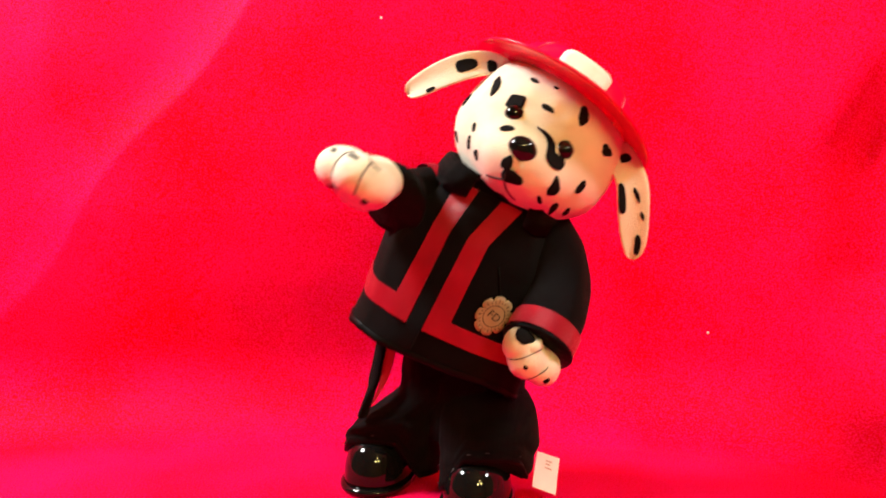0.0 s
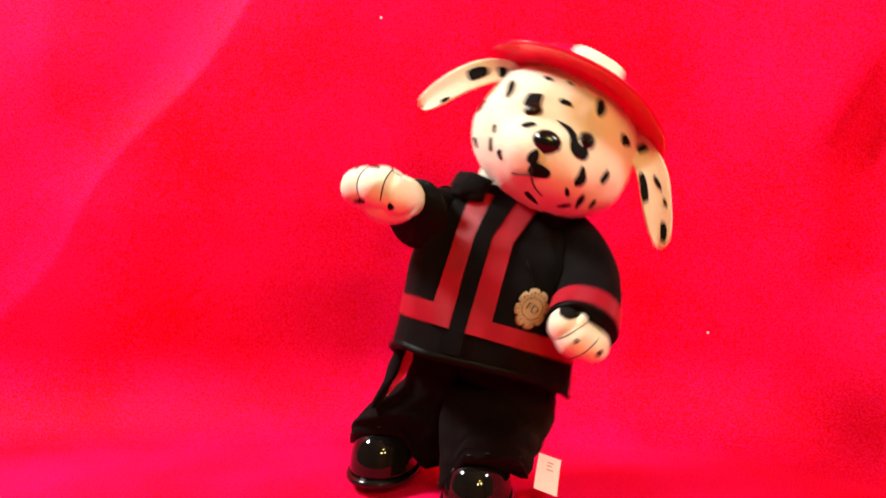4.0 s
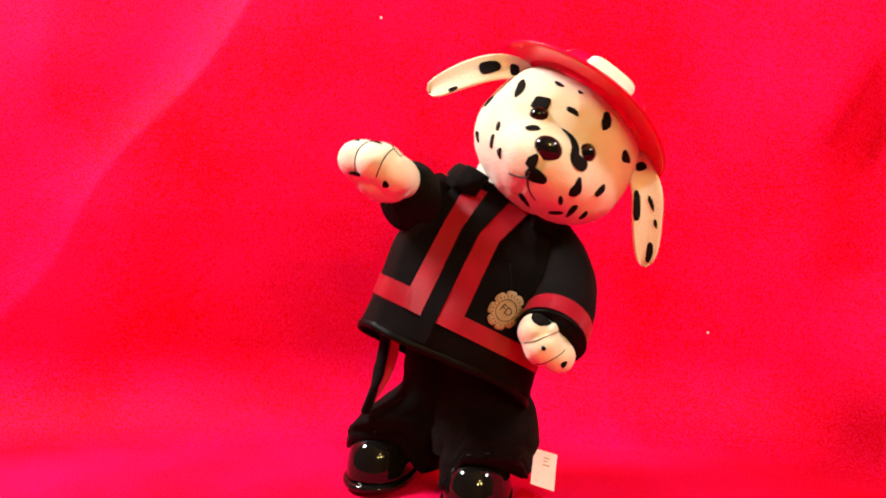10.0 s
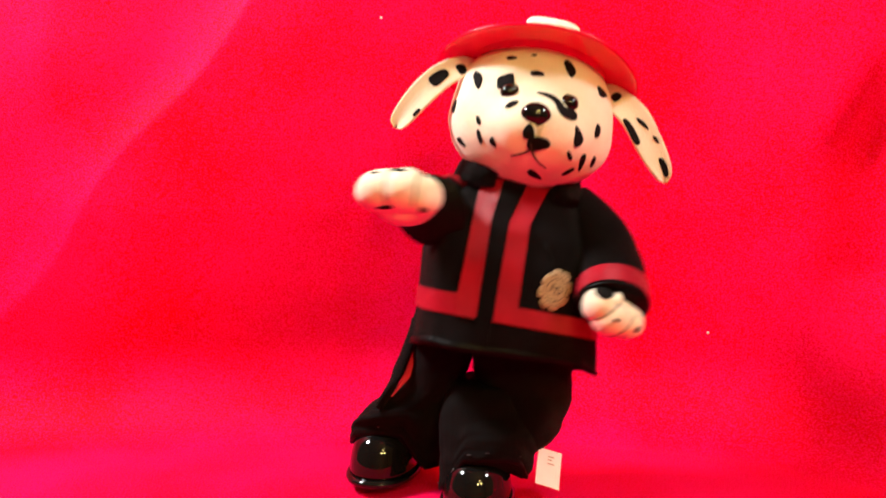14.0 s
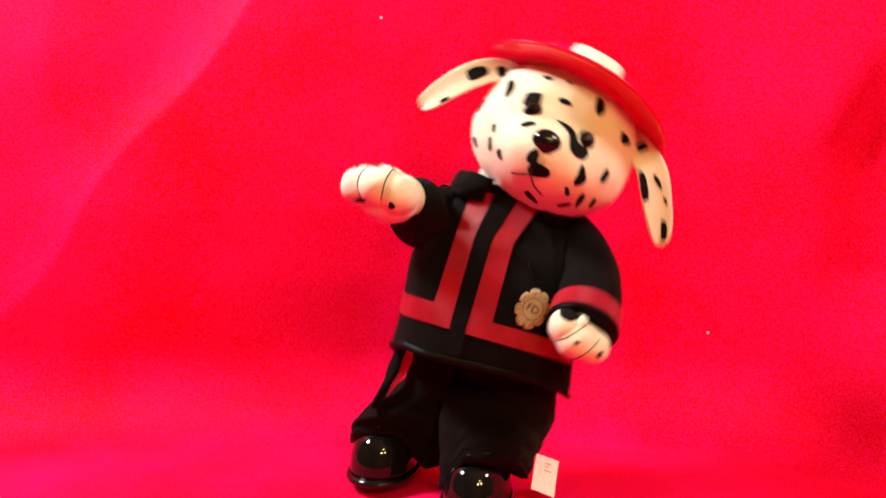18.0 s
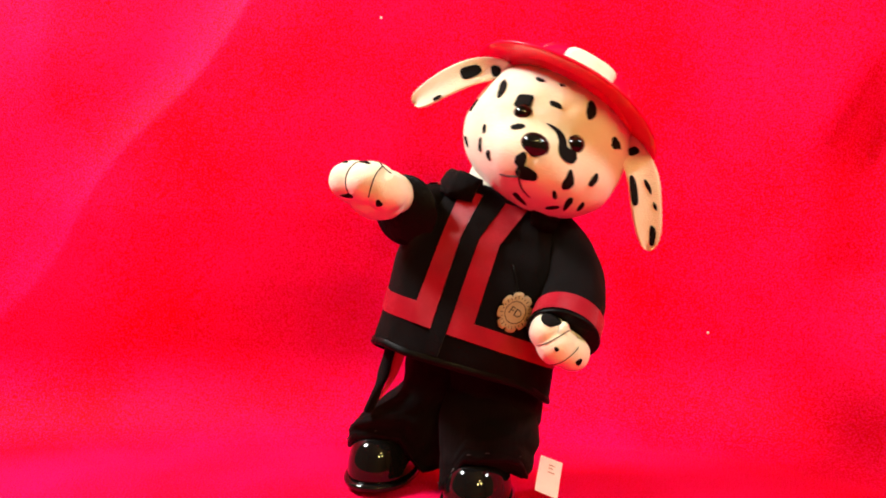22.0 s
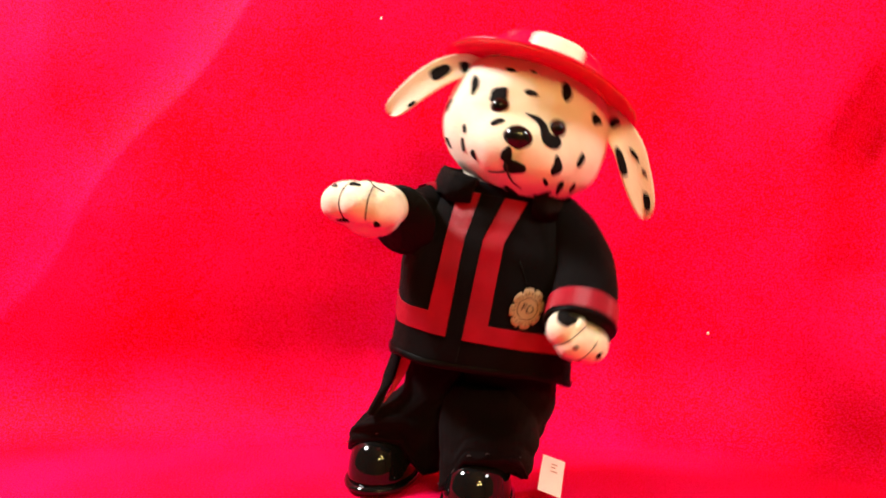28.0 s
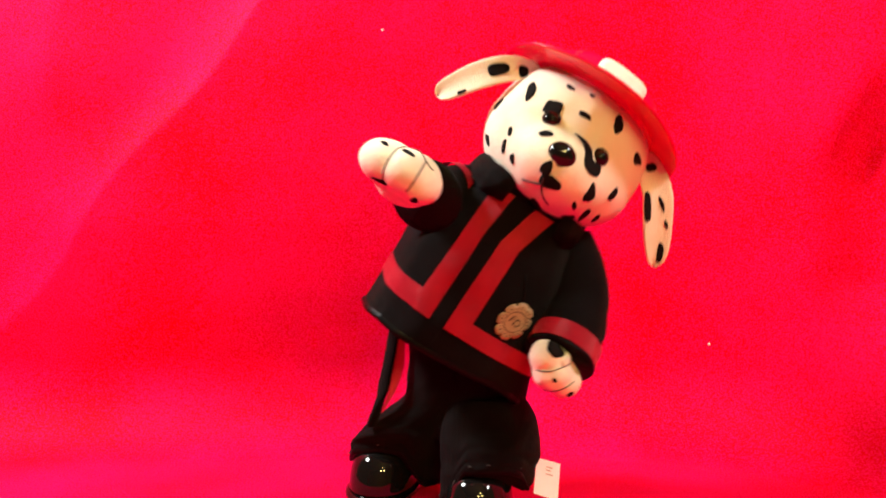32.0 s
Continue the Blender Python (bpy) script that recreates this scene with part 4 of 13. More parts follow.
        (9.6, pose(0.0719, -0.0024, 0.2226, 0.5, 39.5, -6.5)),
        (9.7, pose(0.0680, -0.0025, 0.2226, -1.0, 37.4, -8.3)),
        (9.8, pose(0.0708, -0.0019, 0.2231, -1.2, 37.4, -7.3)),
        (9.9, pose(0.0727, -0.0008, 0.2262, -1.6, 35.6, -5.6)),
        (10, pose(0.0715, 0.0005, 0.2210, -3.2, 38.4, -7.5)),
        (10.1, pose(0.0649, 0.0005, 0.2232, -3.8, 31.2, -9.3)),
        (10.2, pose(0.0685, -0.0013, 0.2240, -1.0, 35.8, -7.4)),
        (10.3, pose(0.0692, -0.0021, 0.2315, 0.4, 34.6, -4.2)),
        (10.4, pose(0.0674, -0.0004, 0.2390, -2.3, 25.0, -0.9)),
        (10.5, pose(0.0565, 0.0017, 0.2450, -6.3, 13.0, 1.4)),
        (10.6, pose(0.0506, 0.0025, 0.2404, -6.2, 9.7, -2.2)),
        (10.7, pose(0.0486, 0.0017, 0.2335, -0.9, 19.6, -6.3)),
        (10.8, pose(0.0561, -0.0006, 0.2254, 0.1, 30.3, -9.2)),
        (10.9, pose(0.0680, -0.0026, 0.2223, 0.9, 39.9, -7.8)),
        (11, pose(0.0722, -0.0016, 0.2321, -1.5, 34.1, -2.9)),
        (11.1, pose(0.0716, 0.0013, 0.2401, -4.1, 24.7, 0.0)),
        (11.2, pose(0.0614, 0.0038, 0.2441, -6.0, 13.7, 1.5)),
        (11.3, pose(0.0556, 0.0045, 0.2392, -5.5, 11.9, -1.6)),
        (11.4, pose(0.0534, 0.0021, 0.2314, -1.3, 21.7, -6.6)),
        (11.5, pose(0.0586, -0.0018, 0.2240, -1.3, 34.6, -9.1)),
        (11.6, pose(0.0661, -0.0027, 0.2254, 1.6, 38.1, -6.9)),
        (11.7, pose(0.0701, 0.0004, 0.2331, -2.0, 29.0, -2.9)),
        (11.8, pose(0.0675, 0.0038, 0.2418, -6.0, 18.5, 0.7)),
        (11.9, pose(0.0606, 0.0050, 0.2424, -7.3, 11.4, 0.9)),
        (12, pose(0.0585, 0.0035, 0.2357, -8.1, 14.4, -3.9)),
        (12.1, pose(0.0575, 0.0007, 0.2298, -1.1, 26.4, -7.0)),
        (12.2, pose(0.0639, -0.0017, 0.2211, -2.8, 35.5, -10.7)),
        (12.3, pose(0.0668, -0.0020, 0.2273, 0.7, 35.4, -6.1)),
        (12.4, pose(0.0674, -0.0000, 0.2384, -2.2, 25.6, -1.3)),
        (12.5, pose(0.0628, 0.0029, 0.2433, -5.5, 16.8, 0.7)),
        (12.6, pose(0.0583, 0.0044, 0.2397, -7.8, 11.0, -1.3)),
        (12.7, pose(0.0562, 0.0026, 0.2354, -4.7, 18.4, -4.8)),
        (12.8, pose(0.0595, 0.0001, 0.2229, -6.4, 28.6, -11.7)),
        (12.9, pose(0.0651, -0.0020, 0.2208, -1.5, 36.0, -9.8)),
        (13, pose(0.0677, -0.0023, 0.2303, 0.9, 36.1, -3.9)),
        (13.1, pose(0.0674, 0.0010, 0.2383, -4.0, 22.6, -1.1)),
        (13.2, pose(0.0607, 0.0038, 0.2442, -6.9, 12.5, 1.1)),
        (13.3, pose(0.0569, 0.0043, 0.2400, -6.0, 12.9, -1.6)),
        (13.4, pose(0.0546, 0.0032, 0.2330, -3.0, 18.3, -5.5)),
        (13.5, pose(0.0591, -0.0004, 0.2244, -2.5, 32.5, -8.5)),
        (13.6, pose(0.0649, -0.0032, 0.2240, 3.1, 39.6, -7.1)),
        (13.7, pose(0.0679, -0.0024, 0.2330, 0.4, 32.6, -3.7)),
        (13.8, pose(0.0662, 0.0013, 0.2409, -3.5, 22.2, -0.4)),
        (13.9, pose(0.0610, 0.0052, 0.2417, -8.5, 11.2, 0.0)),
        (14, pose(0.0552, 0.0057, 0.2383, -7.3, 11.0, -0.7)),
        (14.1, pose(0.0560, 0.0026, 0.2276, -5.4, 22.5, -9.2)),
        (14.2, pose(0.0622, -0.0006, 0.2214, -2.8, 34.2, -10.8)),
        (14.3, pose(0.0614, -0.0009, 0.2225, -1.6, 34.2, -10.1)),
        (14.4, pose(0.0520, 0.0003, 0.2288, -3.0, 22.8, -8.8)),
        (14.5, pose(0.0517, 0.0004, 0.2280, -5.5, 24.0, -8.9)),
        (14.6, pose(0.0418, -0.0005, 0.2382, -1.1, 15.9, -4.0)),
        (14.7, pose(0.0392, -0.0009, 0.2457, -1.6, 8.6, 0.2)),
        (14.8, pose(0.0454, -0.0014, 0.2445, -3.5, 10.3, -0.2)),
        (14.9, pose(0.0602, -0.0024, 0.2390, -3.0, 24.2, -3.6)),
        (15, pose(0.0751, -0.0024, 0.2252, 0.3, 39.4, -4.1)),
        (15.1, pose(0.0757, -0.0007, 0.2197, -0.8, 40.8, -6.3)),
        (15.2, pose(0.0638, 0.0020, 0.2254, -3.8, 28.6, -8.1)),
        (15.3, pose(0.0480, 0.0022, 0.2359, -3.9, 12.8, -4.9)),
        (15.4, pose(0.0404, -0.0003, 0.2448, -3.5, 7.7, -0.7)),
        (15.5, pose(0.0434, -0.0012, 0.2472, -2.2, 8.5, 0.7)),
        (15.6, pose(0.0581, -0.0007, 0.2410, -3.2, 18.7, -1.7)),
        (15.7, pose(0.0757, -0.0009, 0.2255, -1.1, 37.9, -4.7)),
        (15.8, pose(0.0781, 0.0001, 0.2165, -4.0, 40.7, -8.3)),
        (15.9, pose(0.0690, 0.0017, 0.2250, -4.7, 28.7, -8.7)),
        (16, pose(0.0526, 0.0018, 0.2363, -2.0, 18.3, -4.4)),
        (16.1, pose(0.0421, 0.0008, 0.2444, -4.3, 7.0, -1.4)),
        (16.2, pose(0.0431, 0.0000, 0.2464, -4.0, 6.5, -0.2)),
        (16.3, pose(0.0560, -0.0010, 0.2394, -3.3, 20.1, -3.8)),
        (16.4, pose(0.0706, -0.0018, 0.2250, -3.6, 34.8, -5.7)),
        (16.5, pose(0.0689, -0.0009, 0.2215, -3.1, 35.8, -8.1)),
        (16.6, pose(0.0552, 0.0005, 0.2301, -3.9, 22.4, -7.8)),
        (16.7, pose(0.0444, 0.0004, 0.2399, 0.0, 14.6, -3.2)),
        (16.8, pose(0.0412, -0.0002, 0.2469, -0.8, 7.7, 0.8)),
        (16.9, pose(0.0469, -0.0008, 0.2453, -2.8, 9.6, 0.2)),
        (17, pose(0.0613, -0.0020, 0.2397, -2.6, 23.7, -3.2)),
        (17.1, pose(0.0759, -0.0021, 0.2257, 0.7, 39.1, -3.9)),
        (17.2, pose(0.0764, -0.0004, 0.2200, -0.5, 40.6, -6.1)),
        (17.3, pose(0.0644, 0.0021, 0.2256, -3.6, 28.5, -8.0)),
        (17.4, pose(0.0485, 0.0024, 0.2360, -3.8, 12.8, -4.7)),
        (17.5, pose(0.0410, -0.0002, 0.2449, -3.3, 7.8, -0.6)),
        (17.6, pose(0.0440, -0.0011, 0.2472, -2.0, 8.7, 0.9)),
        (17.7, pose(0.0588, -0.0006, 0.2410, -3.1, 18.9, -1.5)),
        (17.8, pose(0.0765, -0.0007, 0.2253, -0.9, 38.2, -4.6)),
        (17.9, pose(0.0791, 0.0002, 0.2163, -3.8, 41.2, -8.1)),
        (18, pose(0.0704, 0.0019, 0.2247, -4.4, 29.4, -8.5)),
        (18.1, pose(0.0544, 0.0020, 0.2358, -1.6, 19.2, -4.1)),
        (18.2, pose(0.0446, 0.0011, 0.2437, -3.9, 8.3, -1.0)),
        (18.3, pose(0.0465, 0.0004, 0.2454, -3.4, 8.3, 0.4)),
        (18.4, pose(0.0605, -0.0005, 0.2381, -2.5, 22.5, -3.0)),
        (18.5, pose(0.0767, -0.0011, 0.2232, -2.5, 38.2, -4.7)),
        (18.6, pose(0.0771, -0.0004, 0.2190, -1.6, 40.4, -6.7)),
        (18.7, pose(0.0665, 0.0010, 0.2274, -3.1, 29.6, -6.8)),
        (18.8, pose(0.0519, 0.0019, 0.2393, -0.1, 16.9, -2.2)),
        (18.9, pose(0.0457, 0.0006, 0.2438, -3.5, 7.5, -0.2)),
        (19, pose(0.0457, -0.0022, 0.2482, -1.0, 9.3, 0.9)),
        (19.1, pose(0.0573, -0.0025, 0.2417, 0.9, 22.6, -1.1)),
        (19.2, pose(0.0749, -0.0011, 0.2263, -0.3, 36.7, -4.1)),
        (19.3, pose(0.0779, 0.0004, 0.2163, -3.8, 40.8, -8.6)),
        (19.4, pose(0.0687, 0.0020, 0.2250, -4.1, 29.9, -7.3)),
        (19.5, pose(0.0561, 0.0024, 0.2353, -3.8, 16.8, -5.2)),
        (19.6, pose(0.0464, 0.0020, 0.2430, -3.7, 8.3, -0.8)),
        (19.7, pose(0.0462, 0.0012, 0.2449, -3.4, 8.2, 0.1)),
        (19.8, pose(0.0556, 0.0000, 0.2406, -4.5, 16.6, -2.5)),
        (19.9, pose(0.0738, -0.0002, 0.2278, 0.0, 36.2, -3.9)),
        (20, pose(0.0803, 0.0011, 0.2188, -2.6, 40.1, -8.0)),
        (20.1, pose(0.0702, 0.0023, 0.2242, -3.3, 32.4, -7.1)),
        (20.2, pose(0.0572, 0.0027, 0.2327, -4.7, 19.4, -5.9)),
        (20.3, pose(0.0487, 0.0027, 0.2408, -5.0, 10.3, -2.3)),
        (20.4, pose(0.0420, 0.0022, 0.2385, -1.3, 11.0, -4.0)),
        (20.5, pose(0.0483, 0.0017, 0.2306, -0.6, 22.7, -7.8)),
        (20.6, pose(0.0543, 0.0018, 0.2290, -1.8, 23.6, -7.9)),
        (20.7, pose(0.0521, 0.0026, 0.2356, -3.4, 17.7, -5.1)),
        (20.8, pose(0.0494, 0.0032, 0.2354, -3.3, 13.5, -4.9)),
        (20.9, pose(0.0564, 0.0009, 0.2246, -5.2, 25.7, -10.8)),
        (21, pose(0.0644, -0.0010, 0.2230, 0.2, 36.0, -7.8)),
        (21.1, pose(0.0599, 0.0009, 0.2255, -6.3, 24.6, -9.8)),
        (21.2, pose(0.0500, 0.0015, 0.2323, -2.1, 19.7, -7.0)),
        (21.3, pose(0.0592, -0.0006, 0.2234, -4.6, 30.1, -11.1)),
        (21.4, pose(0.0712, -0.0020, 0.2215, 1.0, 39.9, -6.8)),
        (21.5, pose(0.0719, -0.0015, 0.2210, -1.7, 36.8, -8.3)),
        (21.6, pose(0.0586, -0.0006, 0.2292, -2.9, 25.8, -7.6)),
        (21.7, pose(0.0604, -0.0008, 0.2234, -3.8, 31.6, -10.6)),
        (21.8, pose(0.0694, -0.0009, 0.2201, -5.1, 35.5, -10.5)),
        (21.9, pose(0.0727, 0.0002, 0.2185, -2.5, 38.6, -8.9)),
        (22, pose(0.0656, 0.0009, 0.2242, -2.6, 31.3, -9.1)),
        (22.1, pose(0.0631, -0.0009, 0.2220, -5.1, 32.2, -11.1)),
        (22.2, pose(0.0708, -0.0026, 0.2218, -0.1, 40.4, -7.7)),
        (22.3, pose(0.0732, -0.0010, 0.2291, 0.1, 35.3, -3.4)),
        (22.4, pose(0.0691, 0.0013, 0.2380, -4.5, 23.7, -1.5)),
        (22.5, pose(0.0575, 0.0019, 0.2460, -5.7, 11.9, -0.0)),
        (22.6, pose(0.0491, 0.0018, 0.2435, -4.2, 9.8, -0.5)),
        (22.7, pose(0.0500, 0.0009, 0.2326, -1.3, 20.1, -6.7)),
        (22.8, pose(0.0572, -0.0013, 0.2239, -0.9, 32.8, -10.2)),
        (22.9, pose(0.0667, -0.0019, 0.2238, 2.6, 38.7, -6.6)),
        (23, pose(0.0741, 0.0004, 0.2327, -0.4, 33.2, -4.2)),
        (23.1, pose(0.0721, 0.0031, 0.2382, -4.5, 24.3, -0.2)),
        (23.2, pose(0.0631, 0.0048, 0.2426, -7.4, 13.8, 0.5)),
        (23.3, pose(0.0569, 0.0049, 0.2396, -5.0, 13.0, -1.1)),
        (23.4, pose(0.0544, 0.0026, 0.2281, -5.3, 20.5, -9.0)),
        (23.5, pose(0.0600, -0.0012, 0.2244, -0.5, 33.6, -9.9)),
        (23.6, pose(0.0669, -0.0029, 0.2225, 0.8, 38.7, -8.0)),
        (23.7, pose(0.0701, -0.0016, 0.2351, -0.5, 31.5, -2.5)),
        (23.8, pose(0.0684, 0.0013, 0.2405, -3.4, 23.2, 0.2)),
        (23.9, pose(0.0617, 0.0042, 0.2428, -6.6, 13.5, 0.8)),
        (24, pose(0.0582, 0.0049, 0.2362, -7.5, 13.0, -2.3)),
        (24.1, pose(0.0594, 0.0025, 0.2258, -5.4, 24.9, -9.5)),
        (24.2, pose(0.0643, -0.0008, 0.2196, -3.3, 35.9, -11.4)),
        (24.3, pose(0.0690, -0.0018, 0.2223, -1.9, 37.2, -8.6)),
        (24.4, pose(0.0690, -0.0008, 0.2358, -1.5, 28.6, -2.2)),
        (24.5, pose(0.0651, 0.0021, 0.2421, -4.7, 18.2, -0.9)),
        (24.6, pose(0.0591, 0.0054, 0.2383, -8.4, 10.1, -1.4)),
        (24.7, pose(0.0559, 0.0047, 0.2366, -4.2, 15.6, -3.4)),
        (24.8, pose(0.0580, 0.0015, 0.2256, -3.6, 26.9, -9.5)),
        (24.9, pose(0.0653, -0.0014, 0.2193, -1.8, 37.1, -10.6)),
        (25, pose(0.0708, -0.0026, 0.2276, 2.5, 37.1, -6.8)),
        (25.1, pose(0.0690, -0.0006, 0.2371, -1.0, 28.0, -1.2)),
        (25.2, pose(0.0639, 0.0025, 0.2430, -4.9, 17.4, 0.9)),
        (25.3, pose(0.0569, 0.0035, 0.2425, -7.2, 10.0, 0.1)),
        (25.4, pose(0.0551, 0.0026, 0.2386, -2.8, 17.7, -2.9)),
        (25.5, pose(0.0596, 0.0026, 0.2272, -3.0, 28.6, -9.4)),
        (25.6, pose(0.0626, 0.0033, 0.2265, -3.6, 27.9, -9.2)),
        (25.7, pose(0.0583, 0.0037, 0.2338, -4.7, 20.9, -6.0)),
        (25.8, pose(0.0539, 0.0041, 0.2340, -4.3, 15.9, -5.5)),
        (25.9, pose(0.0597, 0.0015, 0.2236, -5.9, 27.5, -11.3)),
        (26, pose(0.0668, -0.0005, 0.2222, -0.3, 37.3, -8.2)),
        (26.1, pose(0.0616, 0.0013, 0.2249, -6.6, 25.5, -10.1)),
        (26.2, pose(0.0511, 0.0018, 0.2319, -2.3, 20.4, -7.2)),
        (26.3, pose(0.0598, -0.0004, 0.2230, -4.6, 30.6, -11.2)),
        (26.4, pose(0.0715, -0.0019, 0.2213, 1.1, 40.3, -6.9)),
        (26.5, pose(0.0717, -0.0014, 0.2208, -1.4, 37.1, -8.4)),
        (26.6, pose(0.0581, -0.0005, 0.2290, -2.4, 26.0, -7.7)),
        (26.7, pose(0.0595, -0.0007, 0.2232, -3.2, 31.7, -10.8)),
        (26.8, pose(0.0680, -0.0008, 0.2199, -4.2, 35.4, -10.6)),
        (26.9, pose(0.0707, 0.0003, 0.2183, -1.3, 38.5, -9.1)),
        (27, pose(0.0627, 0.0010, 0.2240, -0.9, 31.1, -9.3)),
        (27.1, pose(0.0592, -0.0008, 0.2218, -2.9, 31.8, -11.5)),
        (27.2, pose(0.0655, -0.0025, 0.2215, 2.9, 39.9, -8.2)),
        (27.3, pose(0.0660, -0.0009, 0.2288, 4.2, 34.6, -4.1)),
        (27.4, pose(0.0593, 0.0015, 0.2375, 1.0, 22.8, -2.3)),
        (27.5, pose(0.0442, 0.0015, 0.2453, 1.8, 10.7, -1.2)),
        (27.6, pose(0.0426, 0.0010, 0.2469, -2.4, 7.1, 0.9)),
        (27.7, pose(0.0448, 0.0021, 0.2408, -1.6, 9.9, -2.0)),
        (27.8, pose(0.0516, 0.0019, 0.2295, -2.1, 22.3, -8.3)),
        (27.9, pose(0.0596, 0.0013, 0.2245, -2.1, 30.7, -9.5)),
        (28, pose(0.0530, 0.0018, 0.2337, 2.0, 21.6, -5.1)),
        (28.1, pose(0.0421, 0.0021, 0.2410, 0.6, 13.2, -2.7)),
        (28.2, pose(0.0427, 0.0025, 0.2386, -3.0, 9.1, -3.7)),
        (28.3, pose(0.0500, 0.0015, 0.2314, 0.1, 22.5, -7.1)),
        (28.4, pose(0.0627, 0.0010, 0.2213, -2.8, 34.3, -10.7)),
        (28.5, pose(0.0582, 0.0028, 0.2303, 1.5, 25.9, -5.4)),
        (28.6, pose(0.0472, 0.0026, 0.2363, -2.6, 14.8, -5.0)),
        (28.7, pose(0.0435, 0.0008, 0.2442, -3.6, 7.4, -0.6)),
        (28.8, pose(0.0470, -0.0003, 0.2468, -2.8, 9.2, 1.1)),
        (28.9, pose(0.0592, -0.0000, 0.2417, -2.8, 20.2, -1.6)),
        (29, pose(0.0746, 0.0009, 0.2311, 2.0, 34.8, -0.7)),
        (29.1, pose(0.0775, 0.0007, 0.2153, -4.7, 41.2, -9.7)),
        (29.2, pose(0.0674, 0.0018, 0.2221, -5.1, 31.6, -9.6)),
        (29.3, pose(0.0513, 0.0024, 0.2323, -4.1, 16.4, -6.7)),
        (29.4, pose(0.0400, 0.0008, 0.2452, 0.8, 10.7, -0.6)),
        (29.5, pose(0.0420, -0.0002, 0.2488, 0.6, 7.6, 1.8)),
        (29.6, pose(0.0542, -0.0004, 0.2449, -2.6, 16.7, -0.6)),
        (29.7, pose(0.0729, 0.0001, 0.2286, -2.0, 32.0, -3.9)),
        (29.8, pose(0.0811, 0.0005, 0.2176, -3.3, 41.6, -6.7)),
        (29.9, pose(0.0743, 0.0017, 0.2197, -3.4, 36.9, -8.0)),
        (30, pose(0.0605, 0.0034, 0.2321, -1.6, 22.4, -5.1)),
        (30.1, pose(0.0464, 0.0027, 0.2397, -2.7, 11.3, -2.8)),
        (30.2, pose(0.0420, 0.0011, 0.2455, -1.8, 7.4, 0.2)),
        (30.3, pose(0.0490, 0.0004, 0.2446, -2.7, 10.9, 0.1)),
        (30.4, pose(0.0676, 0.0000, 0.2349, 0.5, 29.2, -1.9)),
        (30.5, pose(0.0808, -0.0000, 0.2219, 0.1, 40.6, -3.9)),
        (30.6, pose(0.0771, 0.0009, 0.2182, -3.4, 39.5, -7.9)),
        (30.7, pose(0.0646, 0.0025, 0.2290, -3.2, 26.1, -5.9)),
        (30.8, pose(0.0514, 0.0027, 0.2382, -3.1, 14.1, -3.1)),
        (30.9, pose(0.0445, 0.0004, 0.2465, -1.6, 7.7, 1.2)),
        (31, pose(0.0478, -0.0014, 0.2484, 0.1, 12.4, 2.4)),
        (31.1, pose(0.0628, -0.0015, 0.2374, -1.6, 24.5, -2.6)),
        (31.2, pose(0.0767, -0.0020, 0.2228, -1.1, 40.0, -5.7)),
        (31.3, pose(0.0767, -0.0024, 0.2213, 0.3, 42.0, -5.6)),
        (31.4, pose(0.0804, -0.0013, 0.2211, -1.0, 41.2, -4.6)),
        (31.5, pose(0.0786, -0.0005, 0.2310, 0.2, 35.6, -1.9)),
        (31.6, pose(0.0776, -0.0012, 0.2219, -0.3, 40.0, -4.8)),
        (31.7, pose(0.0709, -0.0019, 0.2206, 0.2, 40.3, -7.7)),
        (31.8, pose(0.0675, -0.0016, 0.2204, -1.0, 37.2, -9.1)),
        (31.9, pose(0.0740, -0.0017, 0.2196, -2.0, 39.6, -8.0)),
        (32, pose(0.0761, -0.0027, 0.2274, 1.2, 37.7, -2.6)),
    ]


